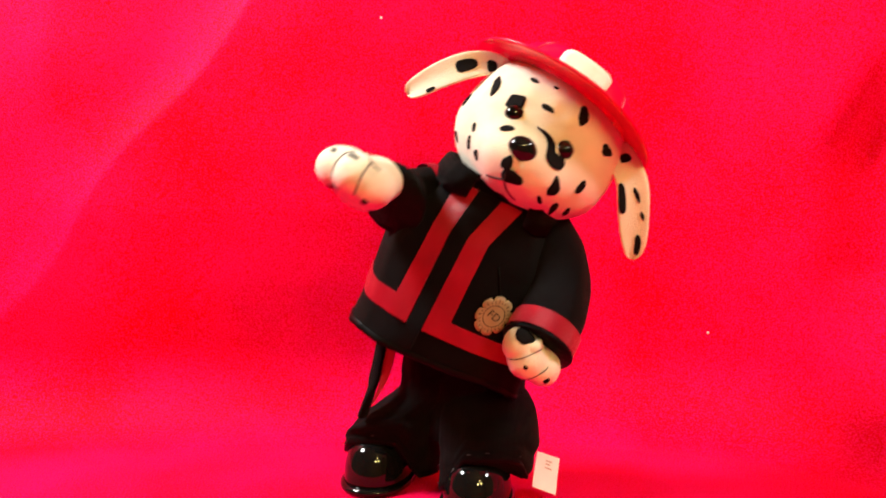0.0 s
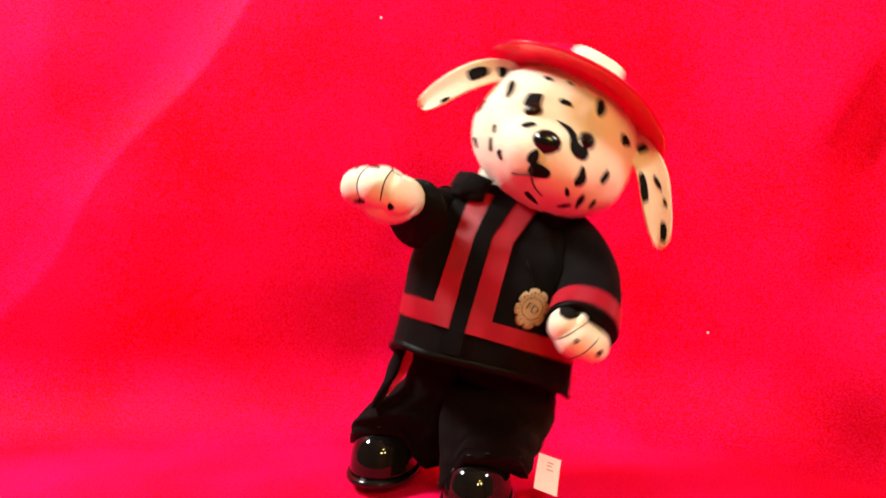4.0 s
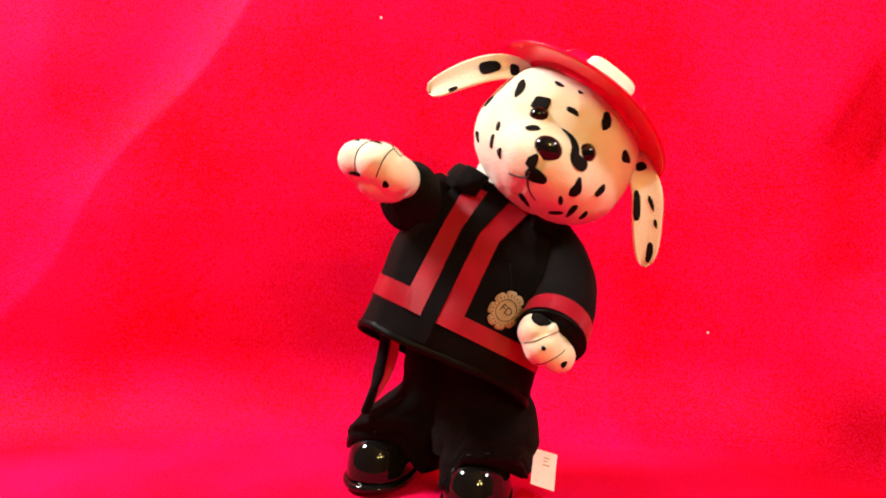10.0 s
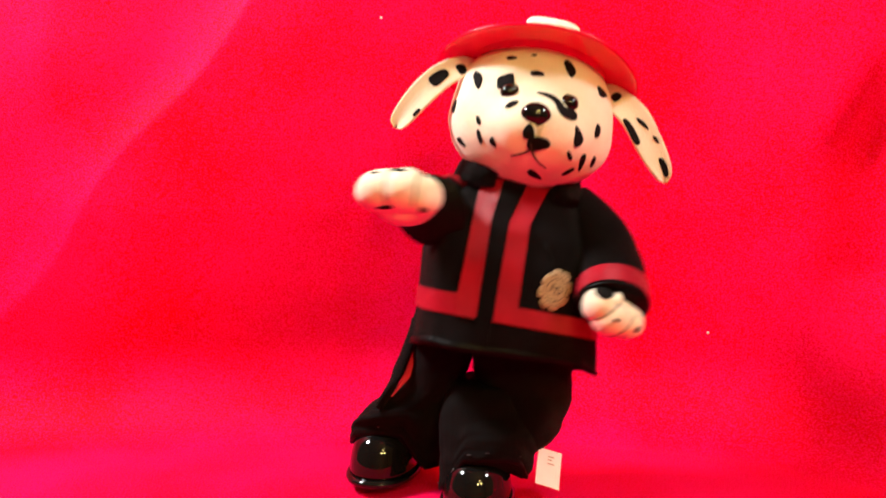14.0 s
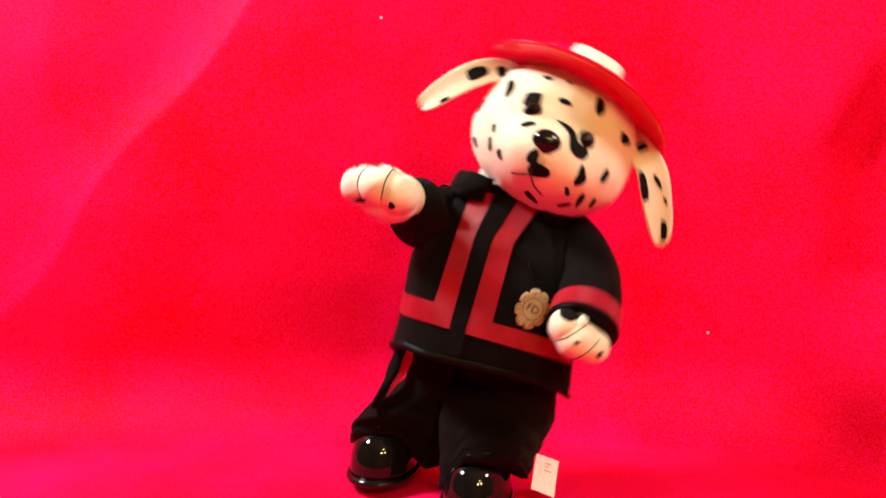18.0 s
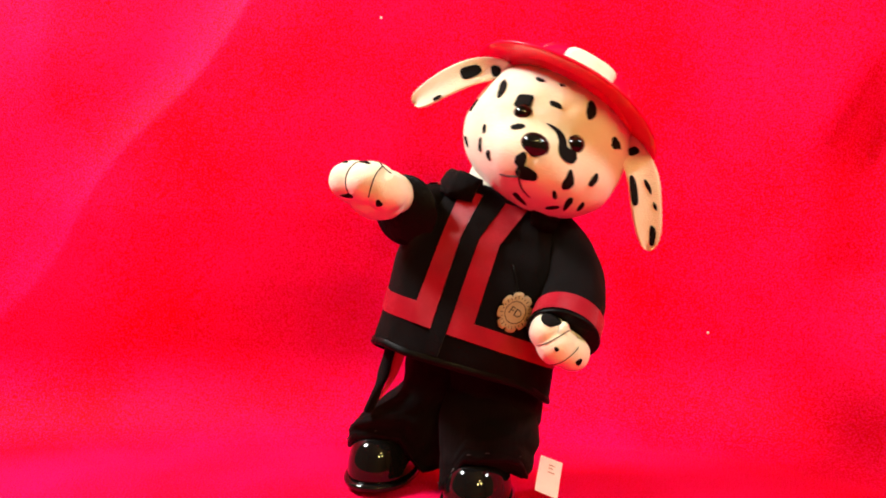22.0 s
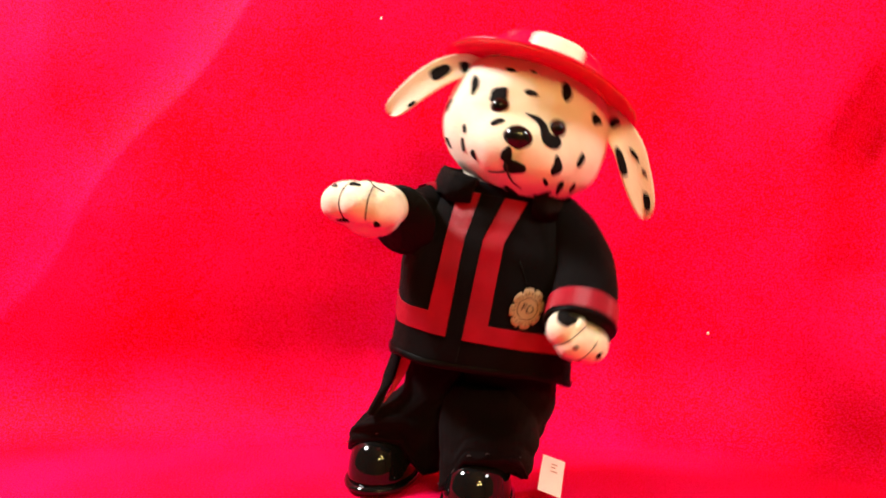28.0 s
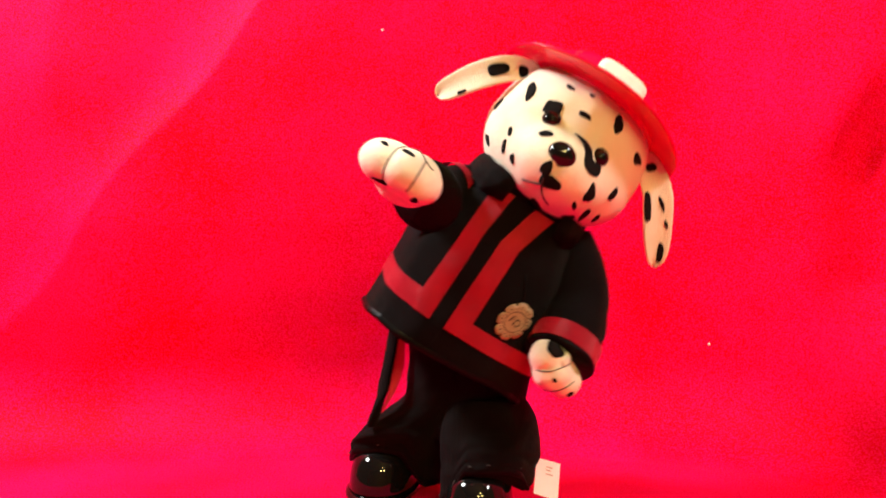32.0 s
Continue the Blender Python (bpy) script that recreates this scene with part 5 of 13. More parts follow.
def coat_rows():
    return [
        (0, pose(0.0093, -0.0037, 0.1435, 3.8, 26.7, -6.8)),
        (0.1, pose(0.0080, -0.0040, 0.1464, -2.0, 30.1, -3.6)),
        (0.2, pose(0.0256, -0.0049, 0.1500, -3.3, 24.5, -2.1)),
        (0.3, pose(0.0382, -0.0053, 0.1534, -1.6, 19.0, -0.0)),
        (0.4, pose(0.0380, -0.0041, 0.1469, -5.2, 11.4, -2.0)),
        (0.5, pose(0.0307, -0.0004, 0.1463, 4.3, 13.2, -5.1)),
        (0.6, pose(0.0104, 0.0019, 0.1349, -7.8, 17.9, -9.4)),
        (0.7, pose(0.0024, -0.0035, 0.1419, -3.5, 30.2, -3.7)),
        (0.8, pose(0.0120, -0.0067, 0.1499, 0.2, 30.5, -1.8)),
        (0.9, pose(0.0295, -0.0083, 0.1531, -0.7, 23.8, -0.4)),
        (1, pose(0.0369, -0.0084, 0.1594, 4.7, 21.7, 1.3)),
        (1.1, pose(0.0349, -0.0025, 0.1443, -6.0, 9.8, -3.2)),
        (1.2, pose(0.0196, 0.0042, 0.1365, -6.7, 11.3, -8.8)),
        (1.3, pose(0.0057, 0.0007, 0.1373, -6.3, 23.4, -7.0)),
        (1.4, pose(0.0034, -0.0056, 0.1440, -2.6, 31.7, -3.5)),
        (1.5, pose(0.0192, -0.0081, 0.1539, 3.0, 30.2, -1.8)),
        (1.6, pose(0.0309, -0.0067, 0.1541, -1.2, 24.0, -0.1)),
        (1.7, pose(0.0240, -0.0042, 0.1509, -0.8, 29.3, -1.6)),
        (1.8, pose(0.0151, -0.0028, 0.1440, -0.6, 33.5, -2.5)),
        (1.9, pose(0.0117, -0.0050, 0.1480, 2.1, 36.0, -1.1)),
        (2, pose(0.0212, -0.0073, 0.1543, 5.0, 30.4, -1.7)),
        (2.1, pose(0.0151, -0.0050, 0.1477, -1.4, 29.0, -2.5)),
        (2.2, pose(0.0101, -0.0016, 0.1396, -4.8, 29.0, -5.0)),
        (2.3, pose(0.0089, -0.0015, 0.1406, -4.2, 30.0, -4.7)),
        (2.4, pose(0.0129, -0.0031, 0.1477, -1.1, 31.9, -3.0)),
        (2.5, pose(0.0193, -0.0029, 0.1509, 3.3, 32.7, -2.6)),
        (2.6, pose(0.0221, -0.0016, 0.1466, -0.5, 18.9, -5.5)),
        (2.7, pose(0.0246, -0.0056, 0.1493, 1.1, 13.0, -3.8)),
        (2.8, pose(0.0300, -0.0123, 0.1561, 1.8, 12.9, 0.8)),
        (2.9, pose(0.0281, -0.0137, 0.1585, 3.7, 18.9, 2.8)),
        (3, pose(0.0194, -0.0103, 0.1549, -1.3, 26.8, -0.5)),
        (3.1, pose(0.0172, -0.0052, 0.1513, 3.9, 35.9, 0.1)),
        (3.2, pose(0.0151, 0.0004, 0.1406, -3.9, 30.7, -4.5)),
        (3.3, pose(0.0198, 0.0037, 0.1353, -7.3, 17.9, -7.5)),
        (3.4, pose(0.0226, -0.0001, 0.1392, -6.6, 9.6, -6.7)),
        (3.5, pose(0.0258, -0.0082, 0.1484, -3.8, 8.8, -2.8)),
        (3.6, pose(0.0260, -0.0121, 0.1555, 1.6, 15.9, 1.8)),
        (3.7, pose(0.0223, -0.0096, 0.1539, 0.2, 24.5, 0.4)),
        (3.8, pose(0.0184, -0.0042, 0.1476, 0.7, 33.0, -1.6)),
        (3.9, pose(0.0150, 0.0012, 0.1402, -3.5, 32.8, -3.7)),
        (4, pose(0.0273, 0.0066, 0.1315, -9.6, 14.7, -8.5)),
        (4.1, pose(0.0266, 0.0050, 0.1366, -7.2, 9.0, -7.6)),
        (4.2, pose(0.0289, -0.0033, 0.1444, -7.2, 7.4, -3.8)),
        (4.3, pose(0.0259, -0.0082, 0.1516, -2.3, 15.4, 0.5)),
        (4.4, pose(0.0199, -0.0056, 0.1491, -3.5, 24.1, -1.3)),
        (4.5, pose(0.0161, 0.0008, 0.1398, -8.8, 29.2, -5.7)),
        (4.6, pose(0.0146, 0.0049, 0.1329, -8.5, 24.5, -7.5)),
        (4.7, pose(0.0184, 0.0049, 0.1312, -10.4, 12.8, -9.9)),
        (4.8, pose(0.0196, -0.0037, 0.1397, -6.3, 8.1, -6.4)),
        (4.9, pose(0.0254, -0.0104, 0.1528, 0.2, 10.7, 0.7)),
        (5, pose(0.0217, -0.0092, 0.1524, -3.9, 17.4, -0.5)),
        (5.1, pose(0.0212, -0.0050, 0.1501, -0.1, 26.6, -0.7)),
        (5.2, pose(0.0187, -0.0008, 0.1427, -3.1, 31.6, -3.5)),
        (5.3, pose(0.0165, 0.0041, 0.1365, -6.3, 27.3, -6.0)),
        (5.4, pose(0.0210, 0.0072, 0.1332, -8.8, 14.3, -9.2)),
        (5.5, pose(0.0283, 0.0009, 0.1378, -10.9, 4.3, -6.8)),
        (5.6, pose(0.0272, -0.0097, 0.1505, -1.3, 8.8, -0.6)),
        (5.7, pose(0.0251, -0.0130, 0.1551, 1.7, 16.4, 1.8)),
        (5.8, pose(0.0193, -0.0092, 0.1518, 0.8, 26.6, 0.0)),
        (5.9, pose(0.0159, -0.0017, 0.1455, -0.8, 33.3, -2.6)),
        (6, pose(0.0203, 0.0053, 0.1325, -12.2, 23.6, -7.9)),
        (6.1, pose(0.0217, 0.0064, 0.1352, -8.0, 16.6, -7.7)),
        (6.2, pose(0.0263, 0.0006, 0.1399, -5.4, 8.8, -6.4)),
        (6.3, pose(0.0290, -0.0082, 0.1502, -2.5, 9.3, -1.0)),
        (6.4, pose(0.0259, -0.0099, 0.1535, 0.1, 14.9, 1.0)),
        (6.5, pose(0.0168, -0.0053, 0.1500, -4.1, 24.1, -2.6)),
        (6.6, pose(0.0166, -0.0007, 0.1465, -0.3, 32.6, -2.0)),
        (6.7, pose(0.0179, 0.0039, 0.1368, -6.1, 26.2, -6.2)),
        (6.8, pose(0.0216, 0.0067, 0.1344, -8.3, 17.0, -8.1)),
        (6.9, pose(0.0271, 0.0029, 0.1386, -7.9, 8.8, -7.1)),
        (7, pose(0.0281, -0.0062, 0.1477, -4.8, 9.9, -2.9)),
        (7.1, pose(0.0255, -0.0120, 0.1550, 1.9, 16.0, 1.8)),
        (7.2, pose(0.0181, -0.0103, 0.1529, 1.6, 25.7, 0.3)),
        (7.3, pose(0.0169, -0.0037, 0.1452, -0.8, 31.0, -2.4)),
        (7.4, pose(0.0150, 0.0029, 0.1372, -5.0, 29.5, -5.2)),
        (7.5, pose(0.0279, 0.0073, 0.1300, -12.8, 12.6, -8.9)),
        (7.6, pose(0.0266, 0.0024, 0.1383, -7.2, 9.4, -7.0)),
        (7.7, pose(0.0280, -0.0077, 0.1495, -2.6, 11.0, -1.1)),
        (7.8, pose(0.0273, -0.0122, 0.1543, 1.1, 14.7, 1.5)),
        (7.9, pose(0.0207, -0.0096, 0.1519, -0.4, 22.0, -0.1)),
        (8, pose(0.0184, -0.0051, 0.1496, -3.2, 27.6, -2.4)),
        (8.1, pose(0.0358, -0.0039, 0.1528, 1.9, 26.5, -0.0)),
        (8.2, pose(0.0420, -0.0043, 0.1532, 0.6, 23.0, -0.2)),
        (8.3, pose(0.0284, -0.0046, 0.1526, 3.5, 31.0, -0.1)),
        (8.4, pose(0.0172, -0.0032, 0.1497, 4.7, 36.5, 0.2)),
        (8.5, pose(0.0204, -0.0019, 0.1481, -2.9, 29.4, -3.6)),
        (8.6, pose(0.0271, -0.0046, 0.1519, -0.5, 24.8, -0.5)),
        (8.7, pose(0.0170, -0.0052, 0.1509, 1.5, 29.7, -0.7)),
        (8.8, pose(0.0120, -0.0023, 0.1399, -2.9, 28.5, -4.1)),
        (8.9, pose(0.0119, -0.0015, 0.1464, 0.2, 34.1, -2.2)),
        (9, pose(0.0188, -0.0019, 0.1485, -5.1, 27.8, -3.6)),
        (9.1, pose(0.0186, -0.0023, 0.1481, -0.2, 29.9, -2.0)),
        (9.2, pose(0.0110, -0.0019, 0.1389, -5.1, 28.7, -5.3)),
        (9.3, pose(0.0086, -0.0033, 0.1431, -1.7, 32.6, -2.7)),
        (9.4, pose(0.0169, -0.0024, 0.1484, -0.4, 29.5, -2.1)),
        (9.5, pose(0.0148, 0.0008, 0.1446, -6.6, 28.6, -5.0)),
        (9.6, pose(0.0127, 0.0010, 0.1403, -3.6, 28.9, -4.3)),
        (9.7, pose(0.0113, -0.0004, 0.1379, -5.6, 25.6, -5.9)),
        (9.8, pose(0.0097, -0.0024, 0.1440, -2.3, 31.2, -3.4)),
        (9.9, pose(0.0150, -0.0003, 0.1462, -1.8, 30.5, -3.1)),
        (10, pose(0.0130, 0.0052, 0.1347, -11.6, 24.7, -8.5)),
        (10.1, pose(0.0133, 0.0043, 0.1350, -8.2, 20.8, -7.9)),
        (10.2, pose(0.0101, -0.0012, 0.1416, -4.3, 28.3, -4.7)),
        (10.3, pose(0.0164, -0.0047, 0.1496, 0.5, 29.9, -1.6)),
        (10.4, pose(0.0302, -0.0045, 0.1504, -1.8, 23.3, -1.2)),
        (10.5, pose(0.0315, -0.0030, 0.1522, -4.7, 17.9, 0.2)),
        (10.6, pose(0.0323, -0.0012, 0.1454, -4.8, 9.7, -2.8)),
        (10.7, pose(0.0163, 0.0032, 0.1363, -5.0, 10.7, -9.0)),
        (10.8, pose(0.0052, 0.0011, 0.1348, -7.8, 20.7, -8.1)),
        (10.9, pose(0.0054, -0.0030, 0.1434, -1.9, 32.0, -3.0)),
        (11, pose(0.0182, -0.0024, 0.1473, -6.6, 27.4, -5.5)),
        (11.1, pose(0.0375, -0.0038, 0.1515, -2.1, 23.1, -1.3)),
        (11.2, pose(0.0412, -0.0042, 0.1534, -0.1, 17.6, 0.5)),
        (11.3, pose(0.0344, -0.0004, 0.1424, -6.9, 10.0, -4.1)),
        (11.4, pose(0.0164, 0.0050, 0.1352, -6.3, 12.8, -8.9)),
        (11.5, pose(0.0064, 0.0027, 0.1320, -12.4, 19.0, -9.2)),
        (11.6, pose(0.0045, -0.0041, 0.1463, -0.8, 32.5, -2.7)),
        (11.7, pose(0.0200, -0.0058, 0.1518, 1.2, 30.2, -0.5)),
        (11.8, pose(0.0392, -0.0047, 0.1510, -3.7, 19.9, -1.2)),
        (11.9, pose(0.0421, -0.0016, 0.1510, -1.4, 15.4, -0.3)),
        (12, pose(0.0369, 0.0039, 0.1379, -11.2, 6.6, -7.3)),
        (12.1, pose(0.0156, 0.0048, 0.1357, -6.9, 15.7, -8.4)),
        (12.2, pose(0.0066, -0.0001, 0.1372, -6.9, 25.3, -6.5)),
        (12.3, pose(0.0085, -0.0035, 0.1458, -1.9, 30.2, -3.3)),
        (12.4, pose(0.0265, -0.0036, 0.1491, -4.3, 23.5, -2.5)),
        (12.5, pose(0.0318, -0.0031, 0.1483, -11.0, 17.9, -4.1)),
        (12.6, pose(0.0390, -0.0004, 0.1481, -2.2, 13.5, -1.2)),
        (12.7, pose(0.0291, 0.0053, 0.1367, -8.8, 7.9, -8.7)),
        (12.8, pose(0.0132, 0.0036, 0.1336, -8.8, 17.1, -8.9)),
        (12.9, pose(0.0038, -0.0017, 0.1403, -4.9, 29.6, -4.3)),
        (13, pose(0.0121, -0.0016, 0.1467, -3.9, 28.0, -5.4)),
        (13.1, pose(0.0296, -0.0034, 0.1499, -3.0, 23.2, -1.5)),
        (13.2, pose(0.0398, -0.0046, 0.1530, -1.7, 17.2, 0.1)),
        (13.3, pose(0.0389, -0.0012, 0.1455, -4.0, 10.5, -2.7)),
        (13.4, pose(0.0206, 0.0065, 0.1359, -8.0, 11.6, -8.5)),
        (13.5, pose(0.0124, 0.0062, 0.1358, -3.2, 18.5, -7.5)),
        (13.6, pose(0.0025, -0.0027, 0.1440, -1.5, 32.5, -2.4)),
        (13.7, pose(0.0157, -0.0067, 0.1507, 0.6, 30.0, -1.3)),
        (13.8, pose(0.0337, -0.0059, 0.1514, -1.8, 21.7, -0.8)),
        (13.9, pose(0.0398, -0.0025, 0.1528, 0.1, 17.7, 0.4)),
        (14, pose(0.0361, 0.0032, 0.1418, -7.1, 10.0, -2.6)),
        (14.1, pose(0.0180, 0.0059, 0.1340, -7.9, 12.7, -9.1)),
        (14.2, pose(0.0084, 0.0026, 0.1347, -7.7, 22.4, -7.2)),
        (14.3, pose(0.0075, 0.0036, 0.1347, -7.5, 22.0, -8.0)),
        (14.4, pose(0.0141, 0.0097, 0.1341, -6.3, 12.5, -9.9)),
        (14.5, pose(0.0179, 0.0126, 0.1314, -9.5, 9.6, -8.7)),
        (14.6, pose(0.0214, 0.0064, 0.1381, -5.6, 6.1, -6.2)),
        (14.7, pose(0.0277, -0.0039, 0.1478, -3.1, 7.7, -0.9)),
        (14.8, pose(0.0264, -0.0076, 0.1524, 0.1, 15.1, 1.5)),
        (14.9, pose(0.0181, -0.0056, 0.1504, -4.0, 24.0, -1.5)),
        (15, pose(0.0163, -0.0017, 0.1479, 2.0, 33.7, -0.6)),
        (15.1, pose(0.0144, 0.0030, 0.1382, -5.3, 29.1, -5.0)),
        (15.2, pose(0.0193, 0.0057, 0.1335, -8.3, 16.7, -7.9)),
        (15.3, pose(0.0222, 0.0014, 0.1379, -7.2, 8.6, -7.0)),
        (15.4, pose(0.0256, -0.0073, 0.1475, -4.1, 8.0, -3.0)),
        (15.5, pose(0.0258, -0.0115, 0.1549, 1.5, 15.3, 1.6)),
        (15.6, pose(0.0222, -0.0093, 0.1536, 0.3, 23.9, 0.3)),
        (15.7, pose(0.0184, -0.0040, 0.1475, 1.2, 32.4, -1.7)),
        (15.8, pose(0.0150, 0.0012, 0.1403, -2.8, 32.1, -3.8)),
        (15.9, pose(0.0274, 0.0065, 0.1319, -8.5, 13.9, -8.6)),
        (16, pose(0.0267, 0.0047, 0.1372, -5.7, 8.0, -7.7)),
        (16.1, pose(0.0291, -0.0039, 0.1454, -5.1, 6.1, -3.9)),
        (16.2, pose(0.0261, -0.0092, 0.1529, 0.6, 13.7, 0.3)),
        (16.3, pose(0.0203, -0.0070, 0.1509, 0.4, 21.8, -1.5)),
        (16.4, pose(0.0167, 0.0002, 0.1424, -3.4, 26.1, -6.0)),
        (16.5, pose(0.0163, 0.0059, 0.1351, -5.3, 22.6, -7.6)),
        (16.6, pose(0.0200, 0.0072, 0.1349, -6.8, 11.4, -9.2)),
        (16.7, pose(0.0230, 0.0006, 0.1407, -3.6, 7.5, -6.6)),
        (16.8, pose(0.0288, -0.0083, 0.1497, -1.6, 8.8, -1.2)),
        (16.9, pose(0.0273, -0.0109, 0.1538, 1.2, 15.9, 1.3)),
        (17, pose(0.0187, -0.0081, 0.1515, -3.2, 24.6, -1.6)),
        (17.1, pose(0.0167, -0.0035, 0.1487, 2.6, 34.2, -0.7)),
        (17.2, pose(0.0148, 0.0017, 0.1388, -4.8, 29.4, -5.1)),
        (17.3, pose(0.0196, 0.0047, 0.1340, -8.0, 17.0, -8.0)),
        (17.4, pose(0.0224, 0.0006, 0.1383, -7.0, 9.0, -6.9)),
        (17.5, pose(0.0257, -0.0079, 0.1478, -3.9, 8.4, -3.0)),
        (17.6, pose(0.0259, -0.0121, 0.1552, 1.7, 15.7, 1.7)),
        (17.7, pose(0.0223, -0.0097, 0.1539, 0.4, 24.3, 0.4)),
        (17.8, pose(0.0185, -0.0045, 0.1478, 1.2, 32.9, -1.5)),
        (17.9, pose(0.0151, 0.0007, 0.1406, -2.8, 32.9, -3.5)),
        (18, pose(0.0275, 0.0057, 0.1323, -8.5, 14.9, -8.2)),
        (18.1, pose(0.0269, 0.0037, 0.1378, -5.6, 9.3, -7.2)),
        (18.2, pose(0.0293, -0.0049, 0.1461, -5.1, 7.9, -3.2)),
        (18.3, pose(0.0264, -0.0103, 0.1538, 0.6, 16.1, 1.3)),
        (18.4, pose(0.0207, -0.0086, 0.1522, 0.4, 25.0, -0.2)),
        (18.5, pose(0.0172, -0.0023, 0.1440, -3.4, 30.4, -4.3)),
        (18.6, pose(0.0170, 0.0035, 0.1373, -5.3, 28.4, -5.3)),
        (18.7, pose(0.0234, 0.0065, 0.1342, -8.6, 15.7, -8.7)),
        (18.8, pose(0.0263, 0.0007, 0.1404, -5.6, 10.1, -5.7)),
        (18.9, pose(0.0290, -0.0081, 0.1484, -2.9, 10.8, -1.3)),
        (19, pose(0.0235, -0.0123, 0.1534, -1.9, 15.7, 0.3)),
        (19.1, pose(0.0212, -0.0095, 0.1522, 0.5, 23.2, 0.1)),
        (19.2, pose(0.0185, -0.0037, 0.1459, -0.7, 30.9, -2.3)),
        (19.3, pose(0.0164, 0.0015, 0.1384, -3.6, 30.8, -3.9)),
        (19.4, pose(0.0240, 0.0030, 0.1335, -8.5, 17.1, -8.0)),
        (19.5, pose(0.0310, -0.0026, 0.1354, -11.9, 6.6, -7.2)),
        (19.6, pose(0.0299, -0.0088, 0.1462, -4.3, 9.1, -2.6)),
        (19.7, pose(0.0266, -0.0111, 0.1547, 2.4, 16.5, 2.0)),
        (19.8, pose(0.0234, -0.0096, 0.1518, -1.3, 20.8, -0.5)),
        (19.9, pose(0.0179, -0.0033, 0.1477, 0.5, 31.4, -1.6)),
        (20, pose(0.0188, 0.0038, 0.1380, -5.0, 28.5, -6.2)),
        (20.1, pose(0.0217, 0.0081, 0.1335, -9.0, 18.6, -8.5)),
        (20.2, pose(0.0269, 0.0059, 0.1359, -7.8, 9.6, -8.2)),
        (20.3, pose(0.0303, -0.0001, 0.1437, -6.1, 8.3, -4.1)),
        (20.4, pose(0.0219, -0.0013, 0.1401, -3.7, 6.8, -6.0)),
        (20.5, pose(0.0158, 0.0031, 0.1330, -7.4, 8.8, -9.0)),
        (20.6, pose(0.0155, 0.0081, 0.1338, -5.5, 12.8, -9.8)),
        (20.7, pose(0.0269, 0.0074, 0.1376, -5.7, 7.4, -8.2)),
        (20.8, pose(0.0237, 0.0047, 0.1377, -5.9, 8.4, -7.0)),
        (20.9, pose(0.0131, 0.0033, 0.1330, -8.3, 15.1, -9.3)),
        (21, pose(0.0089, 0.0018, 0.1333, -10.9, 22.9, -6.4)),
        (21.1, pose(0.0161, 0.0055, 0.1333, -9.3, 14.9, -10.1)),
        (21.2, pose(0.0168, 0.0050, 0.1363, -6.3, 11.7, -7.9)),
        (21.3, pose(0.0101, 0.0026, 0.1344, -8.4, 18.9, -9.0)),
        (21.4, pose(0.0085, -0.0003, 0.1422, -2.1, 32.0, -2.9)),
        (21.5, pose(0.0166, 0.0023, 0.1380, -1.5, 24.7, -6.3)),
        (21.6, pose(0.0188, 0.0041, 0.1357, -7.1, 14.8, -7.9)),
        (21.7, pose(0.0102, 0.0016, 0.1355, -7.8, 20.5, -7.6)),
        (21.8, pose(0.0093, -0.0017, 0.1406, -5.3, 28.6, -5.2)),
        (21.9, pose(0.0102, -0.0005, 0.1399, -3.8, 30.9, -3.7)),
        (22, pose(0.0178, 0.0038, 0.1326, -7.9, 17.8, -8.3)),
        (22.1, pose(0.0106, 0.0020, 0.1359, -8.1, 21.7, -7.7)),
        (22.2, pose(0.0068, -0.0028, 0.1442, -1.8, 32.7, -3.5)),
        (22.3, pose(0.0184, -0.0044, 0.1487, 0.7, 31.2, -1.4)),
        (22.4, pose(0.0312, -0.0057, 0.1509, -1.9, 24.0, -1.2)),
        (22.5, pose(0.0318, -0.0066, 0.1521, -5.5, 17.2, -0.7)),
        (22.6, pose(0.0337, -0.0038, 0.1459, -5.3, 8.2, -3.1)),
        (22.7, pose(0.0154, 0.0004, 0.1365, -6.4, 12.6, -7.8)),
        (22.8, pose(0.0047, -0.0012, 0.1355, -7.8, 22.0, -7.6)),
        (22.9, pose(0.0048, -0.0063, 0.1436, -1.5, 32.2, -2.4)),
        (23, pose(0.0170, -0.0075, 0.1512, -0.5, 31.1, 0.6)),
        (23.1, pose(0.0352, -0.0056, 0.1519, -0.6, 25.1, -0.7)),
        (23.2, pose(0.0416, -0.0033, 0.1515, -2.1, 17.0, -0.5)),
        (23.3, pose(0.0353, -0.0003, 0.1424, -7.2, 10.3, -4.1)),
        (23.4, pose(0.0171, 0.0036, 0.1343, -8.1, 12.7, -8.6)),
        (23.5, pose(0.0080, 0.0011, 0.1330, -8.8, 20.0, -8.0)),
        (23.6, pose(0.0032, -0.0046, 0.1452, -0.8, 33.7, -2.1)),
        (23.7, pose(0.0222, -0.0058, 0.1497, -1.8, 27.1, -2.2)),
        (23.8, pose(0.0358, -0.0051, 0.1531, 1.0, 23.6, 0.2)),
        (23.9, pose(0.0422, -0.0037, 0.1510, -1.9, 15.7, -0.6)),
        (24, pose(0.0366, 0.0004, 0.1412, -6.2, 10.5, -3.4)),
        (24.1, pose(0.0196, 0.0031, 0.1331, -7.6, 13.5, -8.7)),
        (24.2, pose(0.0065, -0.0022, 0.1370, -6.6, 26.4, -5.3)),
        (24.3, pose(0.0065, -0.0051, 0.1453, -1.6, 32.5, -3.0)),
        (24.4, pose(0.0226, -0.0054, 0.1489, -3.5, 25.8, -2.7)),
        (24.5, pose(0.0296, -0.0065, 0.1515, -4.1, 22.4, 0.0)),
